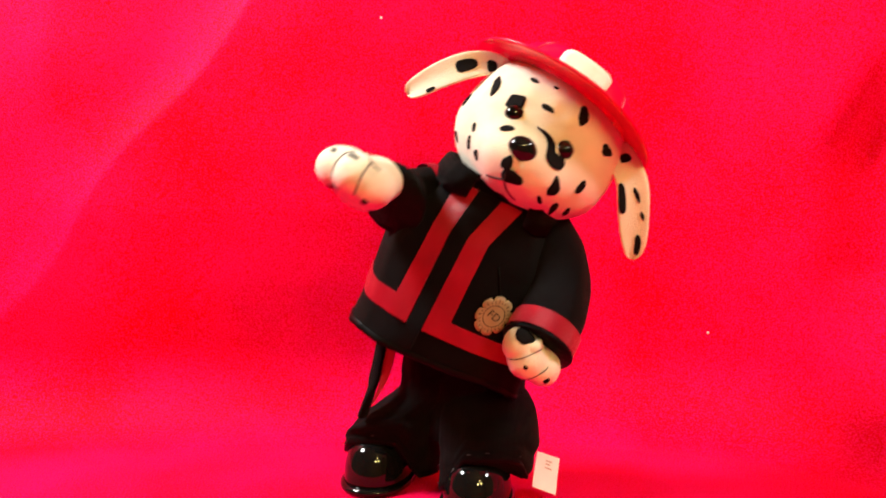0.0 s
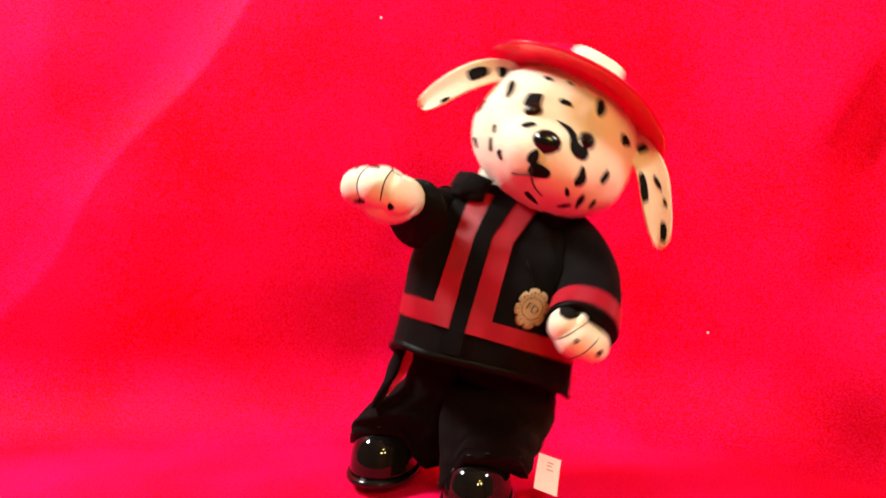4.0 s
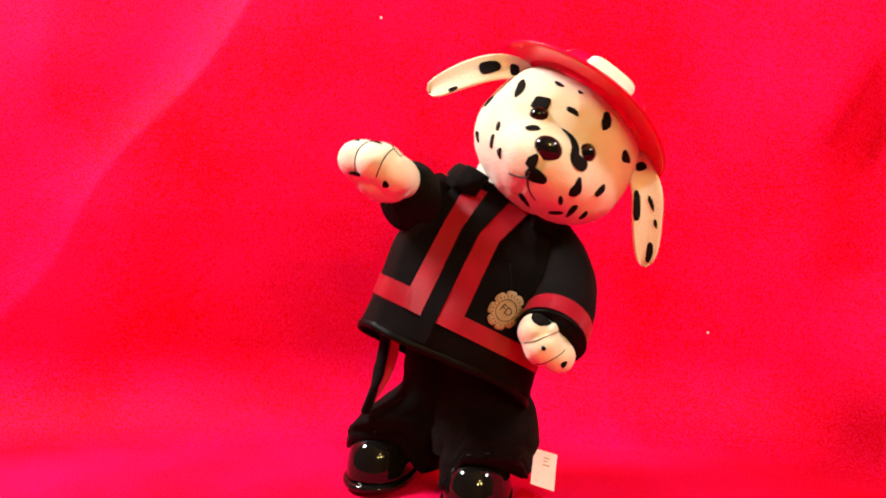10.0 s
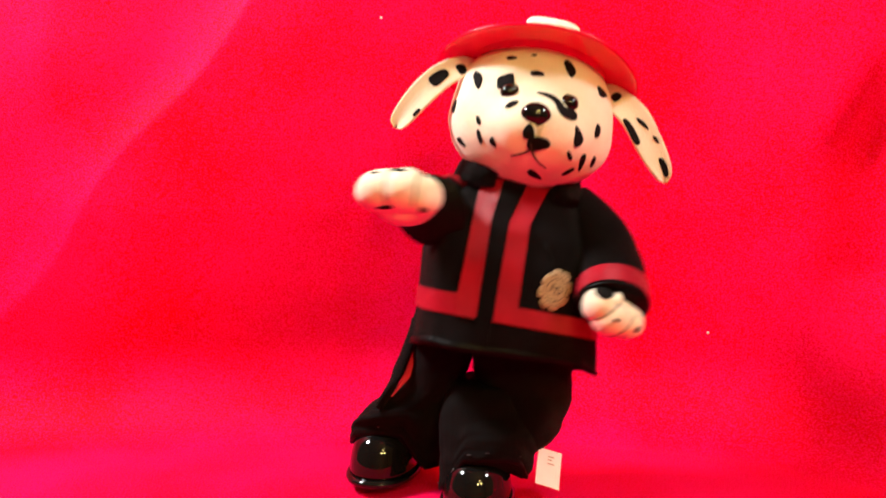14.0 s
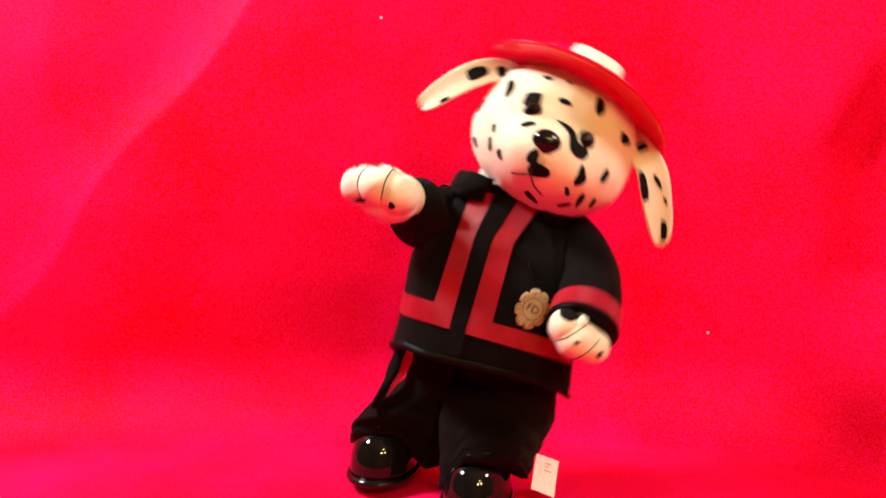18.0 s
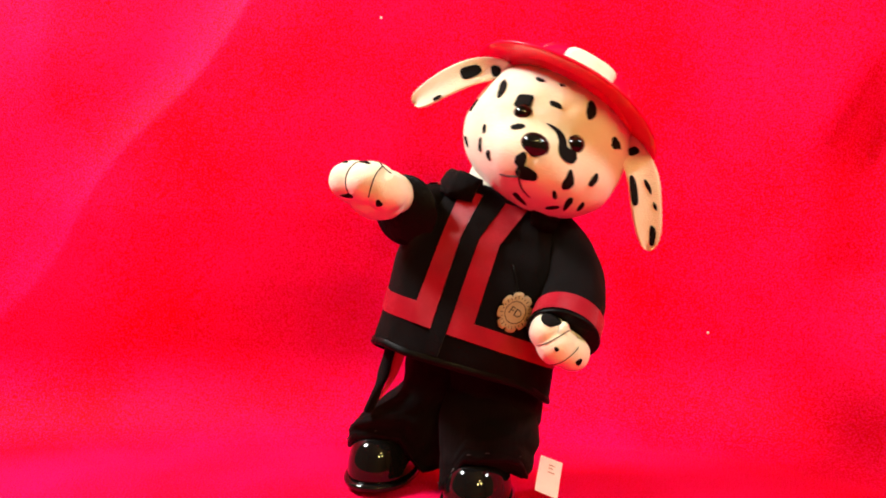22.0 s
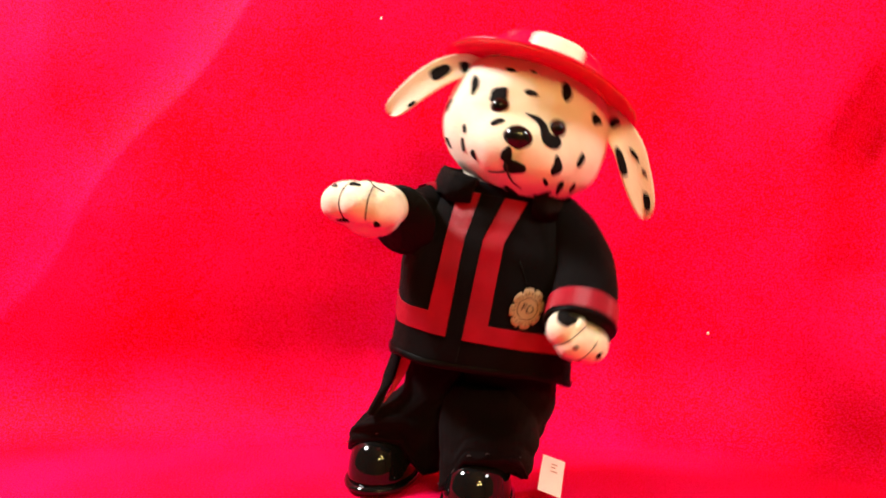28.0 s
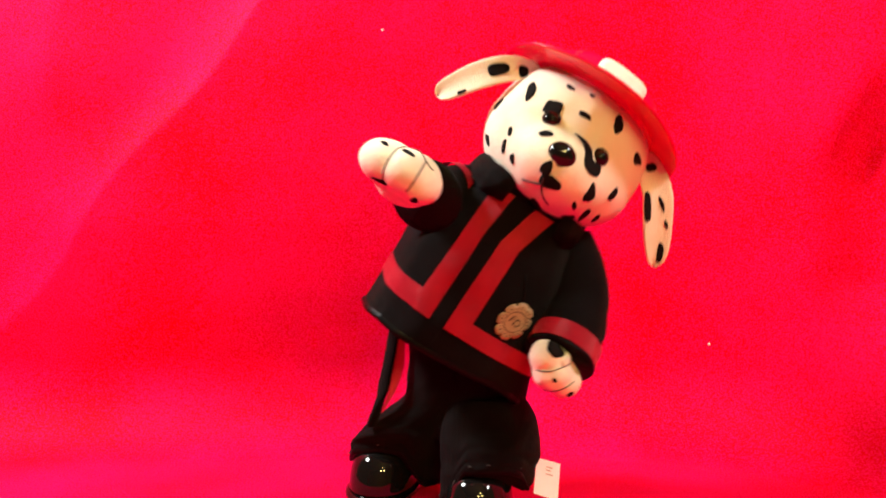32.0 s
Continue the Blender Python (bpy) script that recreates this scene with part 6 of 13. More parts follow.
        (24.6, pose(0.0377, -0.0044, 0.1507, 1.9, 17.2, 0.8)),
        (24.7, pose(0.0294, 0.0009, 0.1392, -7.8, 10.1, -6.0)),
        (24.8, pose(0.0144, 0.0023, 0.1337, -7.7, 16.0, -8.4)),
        (24.9, pose(0.0039, -0.0026, 0.1377, -6.3, 28.4, -5.3)),
        (25, pose(0.0082, -0.0054, 0.1461, -1.4, 31.7, -0.1)),
        (25.1, pose(0.0256, -0.0059, 0.1506, -1.0, 26.2, -1.2)),
        (25.2, pose(0.0365, -0.0062, 0.1537, -0.2, 21.0, 0.4)),
        (25.3, pose(0.0377, -0.0034, 0.1508, -1.8, 14.9, -0.2)),
        (25.4, pose(0.0276, 0.0033, 0.1389, -9.5, 9.5, -7.6)),
        (25.5, pose(0.0171, 0.0087, 0.1332, -8.6, 14.6, -9.1)),
        (25.6, pose(0.0165, 0.0121, 0.1339, -6.4, 17.0, -9.9)),
        (25.7, pose(0.0276, 0.0105, 0.1376, -6.4, 10.5, -8.2)),
        (25.8, pose(0.0242, 0.0069, 0.1377, -6.4, 10.7, -7.0)),
        (25.9, pose(0.0134, 0.0050, 0.1330, -8.6, 16.8, -9.4)),
        (26, pose(0.0092, 0.0030, 0.1333, -11.1, 24.1, -6.5)),
        (26.1, pose(0.0163, 0.0064, 0.1333, -9.4, 15.8, -10.1)),
        (26.2, pose(0.0168, 0.0057, 0.1363, -6.3, 12.2, -8.0)),
        (26.3, pose(0.0101, 0.0031, 0.1343, -8.4, 19.2, -9.0)),
        (26.4, pose(0.0084, 0.0001, 0.1420, -2.0, 32.1, -3.0)),
        (26.5, pose(0.0164, 0.0026, 0.1379, -1.2, 24.6, -6.4)),
        (26.6, pose(0.0185, 0.0044, 0.1354, -6.7, 14.5, -8.0)),
        (26.7, pose(0.0098, 0.0018, 0.1352, -7.2, 20.0, -7.8)),
        (26.8, pose(0.0087, -0.0015, 0.1402, -4.5, 27.8, -5.4)),
        (26.9, pose(0.0093, -0.0004, 0.1393, -2.7, 29.8, -4.0)),
        (27, pose(0.0166, 0.0041, 0.1318, -6.4, 16.3, -8.7)),
        (27.1, pose(0.0091, 0.0023, 0.1348, -6.1, 19.6, -8.3)),
        (27.2, pose(0.0047, -0.0026, 0.1427, 1.0, 29.8, -4.2)),
        (27.3, pose(0.0155, -0.0044, 0.1467, 4.5, 27.3, -2.4)),
        (27.4, pose(0.0273, -0.0058, 0.1483, 3.2, 18.8, -2.6)),
        (27.5, pose(0.0265, -0.0087, 0.1485, 1.3, 10.1, -2.5)),
        (27.6, pose(0.0303, -0.0091, 0.1514, -1.1, 9.9, -0.3)),
        (27.7, pose(0.0268, -0.0043, 0.1431, -3.4, 7.9, -3.9)),
        (27.8, pose(0.0149, 0.0024, 0.1345, -6.2, 12.6, -8.6)),
        (27.9, pose(0.0108, 0.0046, 0.1343, -7.6, 19.2, -8.1)),
        (28, pose(0.0237, 0.0031, 0.1381, 1.6, 11.4, -6.3)),
        (28.1, pose(0.0223, -0.0013, 0.1424, -3.0, 8.0, -5.0)),
        (28.2, pose(0.0232, -0.0015, 0.1408, -4.8, 7.1, -5.3)),
        (28.3, pose(0.0141, 0.0024, 0.1352, -5.0, 12.5, -8.6)),
        (28.4, pose(0.0072, 0.0027, 0.1356, -7.6, 23.5, -7.2)),
        (28.5, pose(0.0221, 0.0030, 0.1370, 0.9, 15.6, -5.9)),
        (28.6, pose(0.0230, 0.0005, 0.1388, -4.9, 8.1, -6.9)),
        (28.7, pose(0.0285, -0.0073, 0.1477, -3.9, 9.0, -2.2)),
        (28.8, pose(0.0293, -0.0108, 0.1553, 2.1, 15.8, 1.9)),
        (28.9, pose(0.0267, -0.0086, 0.1521, -1.2, 21.1, -0.5)),
        (29, pose(0.0196, -0.0043, 0.1502, 2.7, 32.6, -0.8)),
        (29.1, pose(0.0132, 0.0001, 0.1398, -3.5, 32.3, -3.8)),
        (29.2, pose(0.0197, 0.0042, 0.1327, -8.2, 18.2, -8.2)),
        (29.3, pose(0.0205, 0.0011, 0.1364, -6.9, 10.5, -7.3)),
        (29.4, pose(0.0233, -0.0080, 0.1467, -3.0, 9.0, -3.0)),
        (29.5, pose(0.0251, -0.0130, 0.1532, 0.4, 14.1, 1.3)),
        (29.6, pose(0.0267, -0.0115, 0.1550, 0.7, 20.3, 0.9)),
        (29.7, pose(0.0197, -0.0063, 0.1507, 3.6, 32.6, 0.4)),
        (29.8, pose(0.0172, -0.0001, 0.1426, -1.8, 33.7, -3.3)),
        (29.9, pose(0.0193, 0.0051, 0.1337, -7.8, 23.3, -7.2)),
        (30, pose(0.0301, 0.0040, 0.1382, -0.9, 12.4, -5.7)),
        (30.1, pose(0.0258, -0.0036, 0.1418, -5.3, 8.3, -4.9)),
        (30.2, pose(0.0266, -0.0120, 0.1528, 1.6, 12.8, 1.2)),
        (30.3, pose(0.0239, -0.0129, 0.1561, 3.5, 20.4, 2.6)),
        (30.4, pose(0.0204, -0.0071, 0.1503, 0.6, 28.2, -0.6)),
        (30.5, pose(0.0209, -0.0003, 0.1444, 1.0, 33.4, -2.8)),
        (30.6, pose(0.0190, 0.0046, 0.1355, -6.5, 26.4, -6.2)),
        (30.7, pose(0.0241, 0.0055, 0.1346, -8.8, 14.8, -8.2)),
        (30.8, pose(0.0270, -0.0019, 0.1412, -6.0, 10.2, -5.0)),
        (30.9, pose(0.0289, -0.0103, 0.1524, 0.4, 12.9, 0.8)),
        (31, pose(0.0252, -0.0121, 0.1564, 3.2, 19.6, 2.0)),
        (31.1, pose(0.0210, -0.0085, 0.1504, -1.1, 24.9, -1.1)),
        (31.2, pose(0.0160, -0.0045, 0.1477, 2.3, 34.7, -0.9)),
        (31.3, pose(0.0159, -0.0021, 0.1425, -1.2, 31.9, -2.8)),
        (31.4, pose(0.0169, -0.0023, 0.1462, 0.5, 35.1, -2.1)),
        (31.5, pose(0.0245, -0.0037, 0.1518, 3.5, 33.6, -1.0)),
        (31.6, pose(0.0155, -0.0029, 0.1465, 1.8, 35.1, -0.9)),
        (31.7, pose(0.0110, -0.0012, 0.1377, -4.9, 27.9, -5.1)),
        (31.8, pose(0.0067, -0.0022, 0.1383, -5.5, 28.5, -4.9)),
        (31.9, pose(0.0099, -0.0033, 0.1436, -1.6, 33.3, -2.8)),
        (32, pose(0.0193, -0.0021, 0.1496, 4.8, 34.2, 0.6)),
    ]


def raised_arm_rows():
    return [
        (0, pose(-0.0006, -0.0104, 0.1941, -0.2, 27.6, -20.5)),
        (0.1, pose(-0.0009, -0.0079, 0.1982, -2.9, 30.3, -8.4)),
        (0.2, pose(0.0103, -0.0084, 0.2007, -1.7, 24.5, -1.1)),
        (0.3, pose(0.0162, -0.0118, 0.2024, 2.0, 18.7, 5.1)),
        (0.4, pose(0.0114, -0.0063, 0.1931, -3.2, 11.3, -1.4)),
        (0.5, pose(0.0080, -0.0061, 0.1925, 2.8, 13.8, -15.3)),
        (0.6, pose(-0.0014, 0.0065, 0.1838, -11.9, 16.3, -25.9)),
        (0.7, pose(-0.0061, -0.0062, 0.1939, -5.8, 30.1, -11.2)),
        (0.8, pose(0.0016, -0.0128, 0.2016, -0.6, 30.6, -3.9)),
        (0.9, pose(0.0119, -0.0147, 0.2035, 1.6, 23.7, 1.8)),
        (1, pose(0.0164, -0.0200, 0.2086, 9.2, 21.2, 6.6)),
        (1.1, pose(0.0084, -0.0027, 0.1899, -4.0, 9.9, -6.2)),
        (1.2, pose(0.0016, 0.0094, 0.1828, -8.8, 10.6, -23.4)),
        (1.3, pose(-0.0049, 0.0020, 0.1879, -9.4, 22.8, -19.7)),
        (1.4, pose(-0.0041, -0.0093, 0.1960, -4.7, 31.7, -9.1)),
        (1.5, pose(0.0083, -0.0161, 0.2053, 3.1, 30.6, -1.3)),
        (1.6, pose(0.0132, -0.0131, 0.2046, 1.3, 23.7, 4.9)),
        (1.7, pose(0.0123, -0.0097, 0.2025, -0.7, 29.4, -2.4)),
        (1.8, pose(0.0082, -0.0082, 0.1962, -3.7, 33.5, -11.2)),
        (1.9, pose(0.0057, -0.0125, 0.2002, 0.0, 36.2, -7.0)),
        (2, pose(0.0103, -0.0167, 0.2054, 4.4, 31.0, -3.8)),
        (2.1, pose(0.0041, -0.0097, 0.1993, -2.3, 29.1, -6.1)),
        (2.2, pose(0.0019, -0.0030, 0.1914, -8.1, 28.6, -15.6)),
        (2.3, pose(0.0012, -0.0036, 0.1925, -7.4, 29.6, -14.7)),
        (2.4, pose(0.0050, -0.0079, 0.1997, -3.0, 32.0, -8.3)),
        (2.5, pose(0.0114, -0.0108, 0.2026, 1.2, 33.3, -7.9)),
        (2.6, pose(0.0051, -0.0044, 0.1955, -2.3, 19.1, -13.3)),
        (2.7, pose(0.0009, -0.0103, 0.1958, 1.5, 13.3, -6.2)),
        (2.8, pose(0.0023, -0.0226, 0.2024, 5.8, 12.5, 9.2)),
        (2.9, pose(0.0042, -0.0267, 0.2069, 8.2, 18.0, 13.6)),
        (3, pose(0.0045, -0.0161, 0.2061, 0.2, 26.6, 4.8)),
        (3.1, pose(0.0100, -0.0142, 0.2032, 3.4, 36.0, -1.5)),
        (3.2, pose(0.0078, -0.0020, 0.1927, -6.9, 30.4, -15.4)),
        (3.3, pose(0.0055, 0.0071, 0.1842, -9.9, 17.3, -21.2)),
        (3.4, pose(0.0003, 0.0037, 0.1847, -7.5, 9.5, -14.2)),
        (3.5, pose(-0.0020, -0.0104, 0.1934, -2.1, 8.9, 0.2)),
        (3.6, pose(0.0001, -0.0231, 0.2031, 5.0, 15.2, 11.1)),
        (3.7, pose(0.0047, -0.0173, 0.2044, 1.9, 24.3, 5.7)),
        (3.8, pose(0.0100, -0.0107, 0.1996, -1.0, 33.1, -5.9)),
        (3.9, pose(0.0087, -0.0018, 0.1925, -6.2, 32.7, -14.2)),
        (4, pose(0.0122, 0.0127, 0.1793, -11.7, 13.7, -24.7)),
        (4.1, pose(0.0053, 0.0101, 0.1819, -8.0, 8.7, -19.2)),
        (4.2, pose(0.0014, -0.0017, 0.1889, -5.7, 7.6, -3.9)),
        (4.3, pose(0.0004, -0.0151, 0.1994, 0.4, 15.0, 7.3)),
        (4.4, pose(0.0035, -0.0095, 0.1998, -2.7, 24.0, 0.6)),
        (4.5, pose(0.0095, 0.0024, 0.1917, -11.4, 28.6, -15.1)),
        (4.6, pose(0.0060, 0.0076, 0.1838, -12.1, 23.6, -23.5)),
        (4.7, pose(0.0041, 0.0130, 0.1781, -13.7, 11.5, -25.9)),
        (4.8, pose(-0.0043, -0.0001, 0.1845, -7.4, 8.0, -11.0)),
        (4.9, pose(-0.0040, -0.0197, 0.1984, 2.6, 10.2, 10.2)),
        (5, pose(-0.0012, -0.0137, 0.2010, -2.1, 17.1, 7.9)),
        (5.1, pose(0.0063, -0.0116, 0.2011, 0.0, 26.5, 1.2)),
        (5.2, pose(0.0111, -0.0040, 0.1948, -5.9, 31.4, -11.2)),
        (5.3, pose(0.0082, 0.0043, 0.1880, -9.5, 26.8, -20.6)),
        (5.4, pose(0.0064, 0.0133, 0.1808, -11.0, 13.2, -27.6)),
        (5.5, pose(0.0029, 0.0087, 0.1806, -10.3, 4.3, -15.3)),
        (5.6, pose(-0.0027, -0.0164, 0.1953, 1.3, 8.6, 3.5)),
        (5.7, pose(-0.0004, -0.0240, 0.2029, 4.3, 15.7, 10.3)),
        (5.8, pose(0.0039, -0.0168, 0.2028, 0.6, 26.6, 2.5)),
        (5.9, pose(0.0089, -0.0069, 0.1977, -4.3, 33.2, -10.0)),
        (6, pose(0.0121, 0.0111, 0.1831, -16.7, 21.8, -23.6)),
        (6.1, pose(0.0067, 0.0106, 0.1836, -10.9, 15.7, -22.1)),
        (6.2, pose(0.0029, 0.0033, 0.1850, -6.2, 8.7, -14.3)),
        (6.3, pose(-0.0002, -0.0135, 0.1953, -0.0, 9.2, 4.1)),
        (6.4, pose(-0.0003, -0.0190, 0.2009, 3.0, 14.4, 8.3)),
        (6.5, pose(0.0016, -0.0079, 0.2007, -4.1, 24.0, -2.4)),
        (6.6, pose(0.0083, -0.0064, 0.1985, -1.7, 32.6, -7.8)),
        (6.7, pose(0.0088, 0.0042, 0.1880, -9.2, 25.6, -20.2)),
        (6.8, pose(0.0075, 0.0112, 0.1831, -10.7, 16.1, -23.0)),
        (6.9, pose(0.0050, 0.0081, 0.1838, -8.9, 8.4, -15.1)),
        (7, pose(0.0013, -0.0075, 0.1933, -3.9, 9.9, 0.5)),
        (7.1, pose(-0.0003, -0.0232, 0.2026, 4.2, 15.4, 11.4)),
        (7.2, pose(0.0015, -0.0188, 0.2036, 2.0, 25.6, 4.8)),
        (7.3, pose(0.0075, -0.0089, 0.1971, -3.2, 31.0, -8.5)),
        (7.4, pose(0.0075, 0.0016, 0.1891, -8.2, 29.1, -19.6)),
        (7.5, pose(0.0124, 0.0165, 0.1768, -14.8, 11.5, -26.1)),
        (7.6, pose(0.0047, 0.0069, 0.1837, -7.9, 9.1, -17.4)),
        (7.7, pose(0.0002, -0.0127, 0.1955, -0.4, 10.9, 2.7)),
        (7.8, pose(0.0006, -0.0226, 0.2015, 4.0, 14.1, 10.3)),
        (7.9, pose(0.0013, -0.0167, 0.2018, 0.8, 21.8, 5.0)),
        (8, pose(0.0062, -0.0085, 0.2010, -4.1, 27.5, -2.5)),
        (8.1, pose(0.0203, -0.0122, 0.2036, 3.0, 26.5, 1.6)),
        (8.2, pose(0.0236, -0.0119, 0.2032, 2.4, 22.9, 2.1)),
        (8.3, pose(0.0170, -0.0136, 0.2040, 3.2, 31.3, -1.2)),
        (8.4, pose(0.0104, -0.0127, 0.2015, 2.9, 36.8, -4.7)),
        (8.5, pose(0.0110, -0.0051, 0.1998, -5.1, 29.4, -9.2)),
        (8.6, pose(0.0105, -0.0111, 0.2026, 0.8, 24.7, 1.2)),
        (8.7, pose(0.0049, -0.0127, 0.2024, 1.6, 29.8, -0.9)),
        (8.8, pose(0.0022, -0.0053, 0.1915, -6.1, 28.3, -14.1)),
        (8.9, pose(0.0051, -0.0075, 0.1986, -1.7, 34.3, -7.7)),
        (9, pose(0.0080, -0.0035, 0.2001, -6.1, 27.7, -5.0)),
        (9.1, pose(0.0079, -0.0080, 0.1998, -1.0, 30.0, -4.4)),
        (9.2, pose(0.0029, -0.0030, 0.1906, -9.0, 28.2, -15.9)),
        (9.3, pose(0.0011, -0.0078, 0.1953, -4.4, 32.6, -10.0)),
        (9.4, pose(0.0060, -0.0079, 0.2000, -1.6, 29.6, -6.0)),
        (9.5, pose(0.0065, 0.0008, 0.1964, -9.2, 28.2, -12.4)),
        (9.6, pose(0.0035, -0.0015, 0.1920, -6.4, 28.6, -14.7)),
        (9.7, pose(0.0013, -0.0004, 0.1891, -9.1, 25.1, -17.5)),
        (9.8, pose(0.0016, -0.0062, 0.1960, -4.9, 31.2, -10.6)),
        (9.9, pose(0.0059, -0.0046, 0.1980, -3.5, 30.6, -9.7)),
        (10, pose(0.0065, 0.0103, 0.1856, -15.5, 23.1, -24.4)),
        (10.1, pose(0.0021, 0.0078, 0.1848, -11.7, 19.8, -23.2)),
        (10.2, pose(0.0009, -0.0030, 0.1932, -7.1, 28.1, -13.6)),
        (10.3, pose(0.0053, -0.0111, 0.2012, -0.2, 30.1, -3.3)),
        (10.4, pose(0.0129, -0.0096, 0.2007, -0.8, 23.2, -0.2)),
        (10.5, pose(0.0082, -0.0077, 0.2011, -1.7, 17.5, 5.5)),
        (10.6, pose(0.0054, -0.0026, 0.1909, -3.7, 9.8, -3.9)),
        (10.7, pose(-0.0023, 0.0075, 0.1823, -7.7, 9.9, -23.1)),
        (10.8, pose(-0.0060, 0.0044, 0.1847, -11.2, 19.7, -22.0)),
        (10.9, pose(-0.0023, -0.0072, 0.1955, -3.8, 32.0, -9.5)),
        (11, pose(0.0095, -0.0022, 0.1989, -8.5, 27.2, -10.2)),
        (11.1, pose(0.0201, -0.0087, 0.2018, -0.2, 23.0, 0.6)),
        (11.2, pose(0.0175, -0.0124, 0.2018, 3.3, 17.2, 5.2)),
        (11.3, pose(0.0091, 0.0010, 0.1881, -5.9, 10.0, -7.3)),
        (11.4, pose(-0.0004, 0.0096, 0.1822, -8.7, 11.9, -23.8)),
        (11.5, pose(-0.0037, 0.0101, 0.1812, -15.3, 17.3, -23.9)),
        (11.6, pose(-0.0031, -0.0092, 0.1984, -2.7, 32.6, -7.9)),
        (11.7, pose(0.0083, -0.0132, 0.2034, 1.3, 30.3, -0.2)),
        (11.8, pose(0.0190, -0.0086, 0.2005, -1.5, 19.8, 0.8)),
        (11.9, pose(0.0172, -0.0082, 0.1987, 1.9, 15.1, 0.3)),
        (12, pose(0.0140, 0.0120, 0.1819, -10.6, 6.3, -18.4)),
        (12.1, pose(0.0005, 0.0088, 0.1838, -9.2, 15.0, -24.5)),
        (12.2, pose(-0.0027, 0.0010, 0.1883, -10.1, 24.8, -18.6)),
        (12.3, pose(-0.0006, -0.0076, 0.1976, -3.5, 30.3, -7.6)),
        (12.4, pose(0.0106, -0.0061, 0.1997, -2.8, 23.5, 0.2)),
        (12.5, pose(0.0134, 0.0006, 0.1972, -8.4, 17.9, 0.9)),
        (12.6, pose(0.0133, -0.0055, 0.1951, 0.6, 13.4, 1.2)),
        (12.7, pose(0.0087, 0.0127, 0.1815, -10.0, 7.2, -20.5)),
        (12.8, pose(0.0004, 0.0089, 0.1823, -12.1, 16.0, -24.0)),
        (12.9, pose(-0.0044, -0.0033, 0.1922, -7.5, 29.3, -12.5)),
        (13, pose(0.0034, -0.0034, 0.1982, -6.7, 27.9, -12.1)),
        (13.1, pose(0.0126, -0.0075, 0.2003, -1.8, 23.1, -0.5)),
        (13.2, pose(0.0161, -0.0113, 0.2014, 1.4, 16.9, 5.1)),
        (13.3, pose(0.0123, -0.0034, 0.1913, -2.4, 10.6, -4.1)),
        (13.4, pose(0.0026, 0.0123, 0.1823, -10.2, 10.7, -23.0)),
        (13.5, pose(-0.0022, 0.0065, 0.1848, -7.2, 17.6, -25.4)),
        (13.6, pose(-0.0054, -0.0074, 0.1962, -4.0, 32.4, -9.5)),
        (13.7, pose(0.0044, -0.0132, 0.2023, 0.1, 30.1, -1.7)),
        (13.8, pose(0.0147, -0.0114, 0.2013, 0.1, 21.6, 2.2)),
        (13.9, pose(0.0163, -0.0108, 0.2012, 3.4, 17.3, 4.6)),
        (14, pose(0.0092, 0.0032, 0.1875, -5.4, 10.1, -5.3)),
        (14.1, pose(0.0017, 0.0117, 0.1809, -10.3, 11.9, -24.0)),
        (14.2, pose(-0.0025, 0.0051, 0.1851, -10.4, 21.8, -20.2)),
        (14.3, pose(-0.0027, 0.0064, 0.1850, -10.8, 21.1, -22.7)),
        (14.4, pose(-0.0016, 0.0148, 0.1809, -9.3, 11.1, -28.8)),
        (14.5, pose(-0.0010, 0.0200, 0.1770, -11.5, 8.5, -26.8)),
        (14.6, pose(-0.0043, 0.0096, 0.1819, -6.4, 5.9, -16.6)),
        (14.7, pose(-0.0028, -0.0089, 0.1922, -1.3, 7.6, 1.7)),
        (14.8, pose(-0.0001, -0.0173, 0.1998, 2.3, 14.5, 7.8)),
        (14.9, pose(0.0016, -0.0091, 0.2010, -3.8, 23.8, 0.3)),
        (15, pose(0.0077, -0.0093, 0.1999, 0.6, 33.9, -5.2)),
        (15.1, pose(0.0064, 0.0020, 0.1900, -8.6, 28.6, -17.8)),
        (15.2, pose(0.0047, 0.0103, 0.1820, -11.0, 15.8, -22.9)),
        (15.3, pose(-0.0003, 0.0060, 0.1830, -8.5, 8.4, -15.5)),
        (15.4, pose(-0.0026, -0.0089, 0.1921, -3.0, 8.2, -0.6)),
        (15.5, pose(-0.0005, -0.0224, 0.2023, 4.4, 14.7, 10.4)),
        (15.6, pose(0.0042, -0.0169, 0.2039, 1.6, 23.8, 5.2)),
        (15.7, pose(0.0095, -0.0108, 0.1994, -1.1, 32.5, -6.6)),
        (15.8, pose(0.0081, -0.0022, 0.1925, -6.1, 31.9, -14.9)),
        (15.9, pose(0.0115, 0.0121, 0.1793, -11.2, 12.8, -25.3)),
        (16, pose(0.0045, 0.0090, 0.1820, -7.0, 7.5, -19.7)),
        (16.1, pose(0.0006, -0.0036, 0.1892, -4.1, 6.2, -4.3)),
        (16.2, pose(-0.0005, -0.0180, 0.1998, 2.6, 13.3, 6.7)),
        (16.3, pose(0.0019, -0.0135, 0.2007, 0.5, 21.9, -0.2)),
        (16.4, pose(0.0069, -0.0014, 0.1935, -7.2, 25.9, -16.7)),
        (16.5, pose(0.0057, 0.0069, 0.1855, -9.4, 21.7, -24.7)),
        (16.6, pose(0.0026, 0.0127, 0.1813, -9.5, 10.3, -25.5)),
        (16.7, pose(-0.0015, 0.0025, 0.1850, -4.4, 7.3, -14.8)),
        (16.8, pose(-0.0006, -0.0140, 0.1946, 0.7, 8.7, 3.5)),
        (16.9, pose(0.0016, -0.0211, 0.2014, 4.3, 15.3, 10.0)),
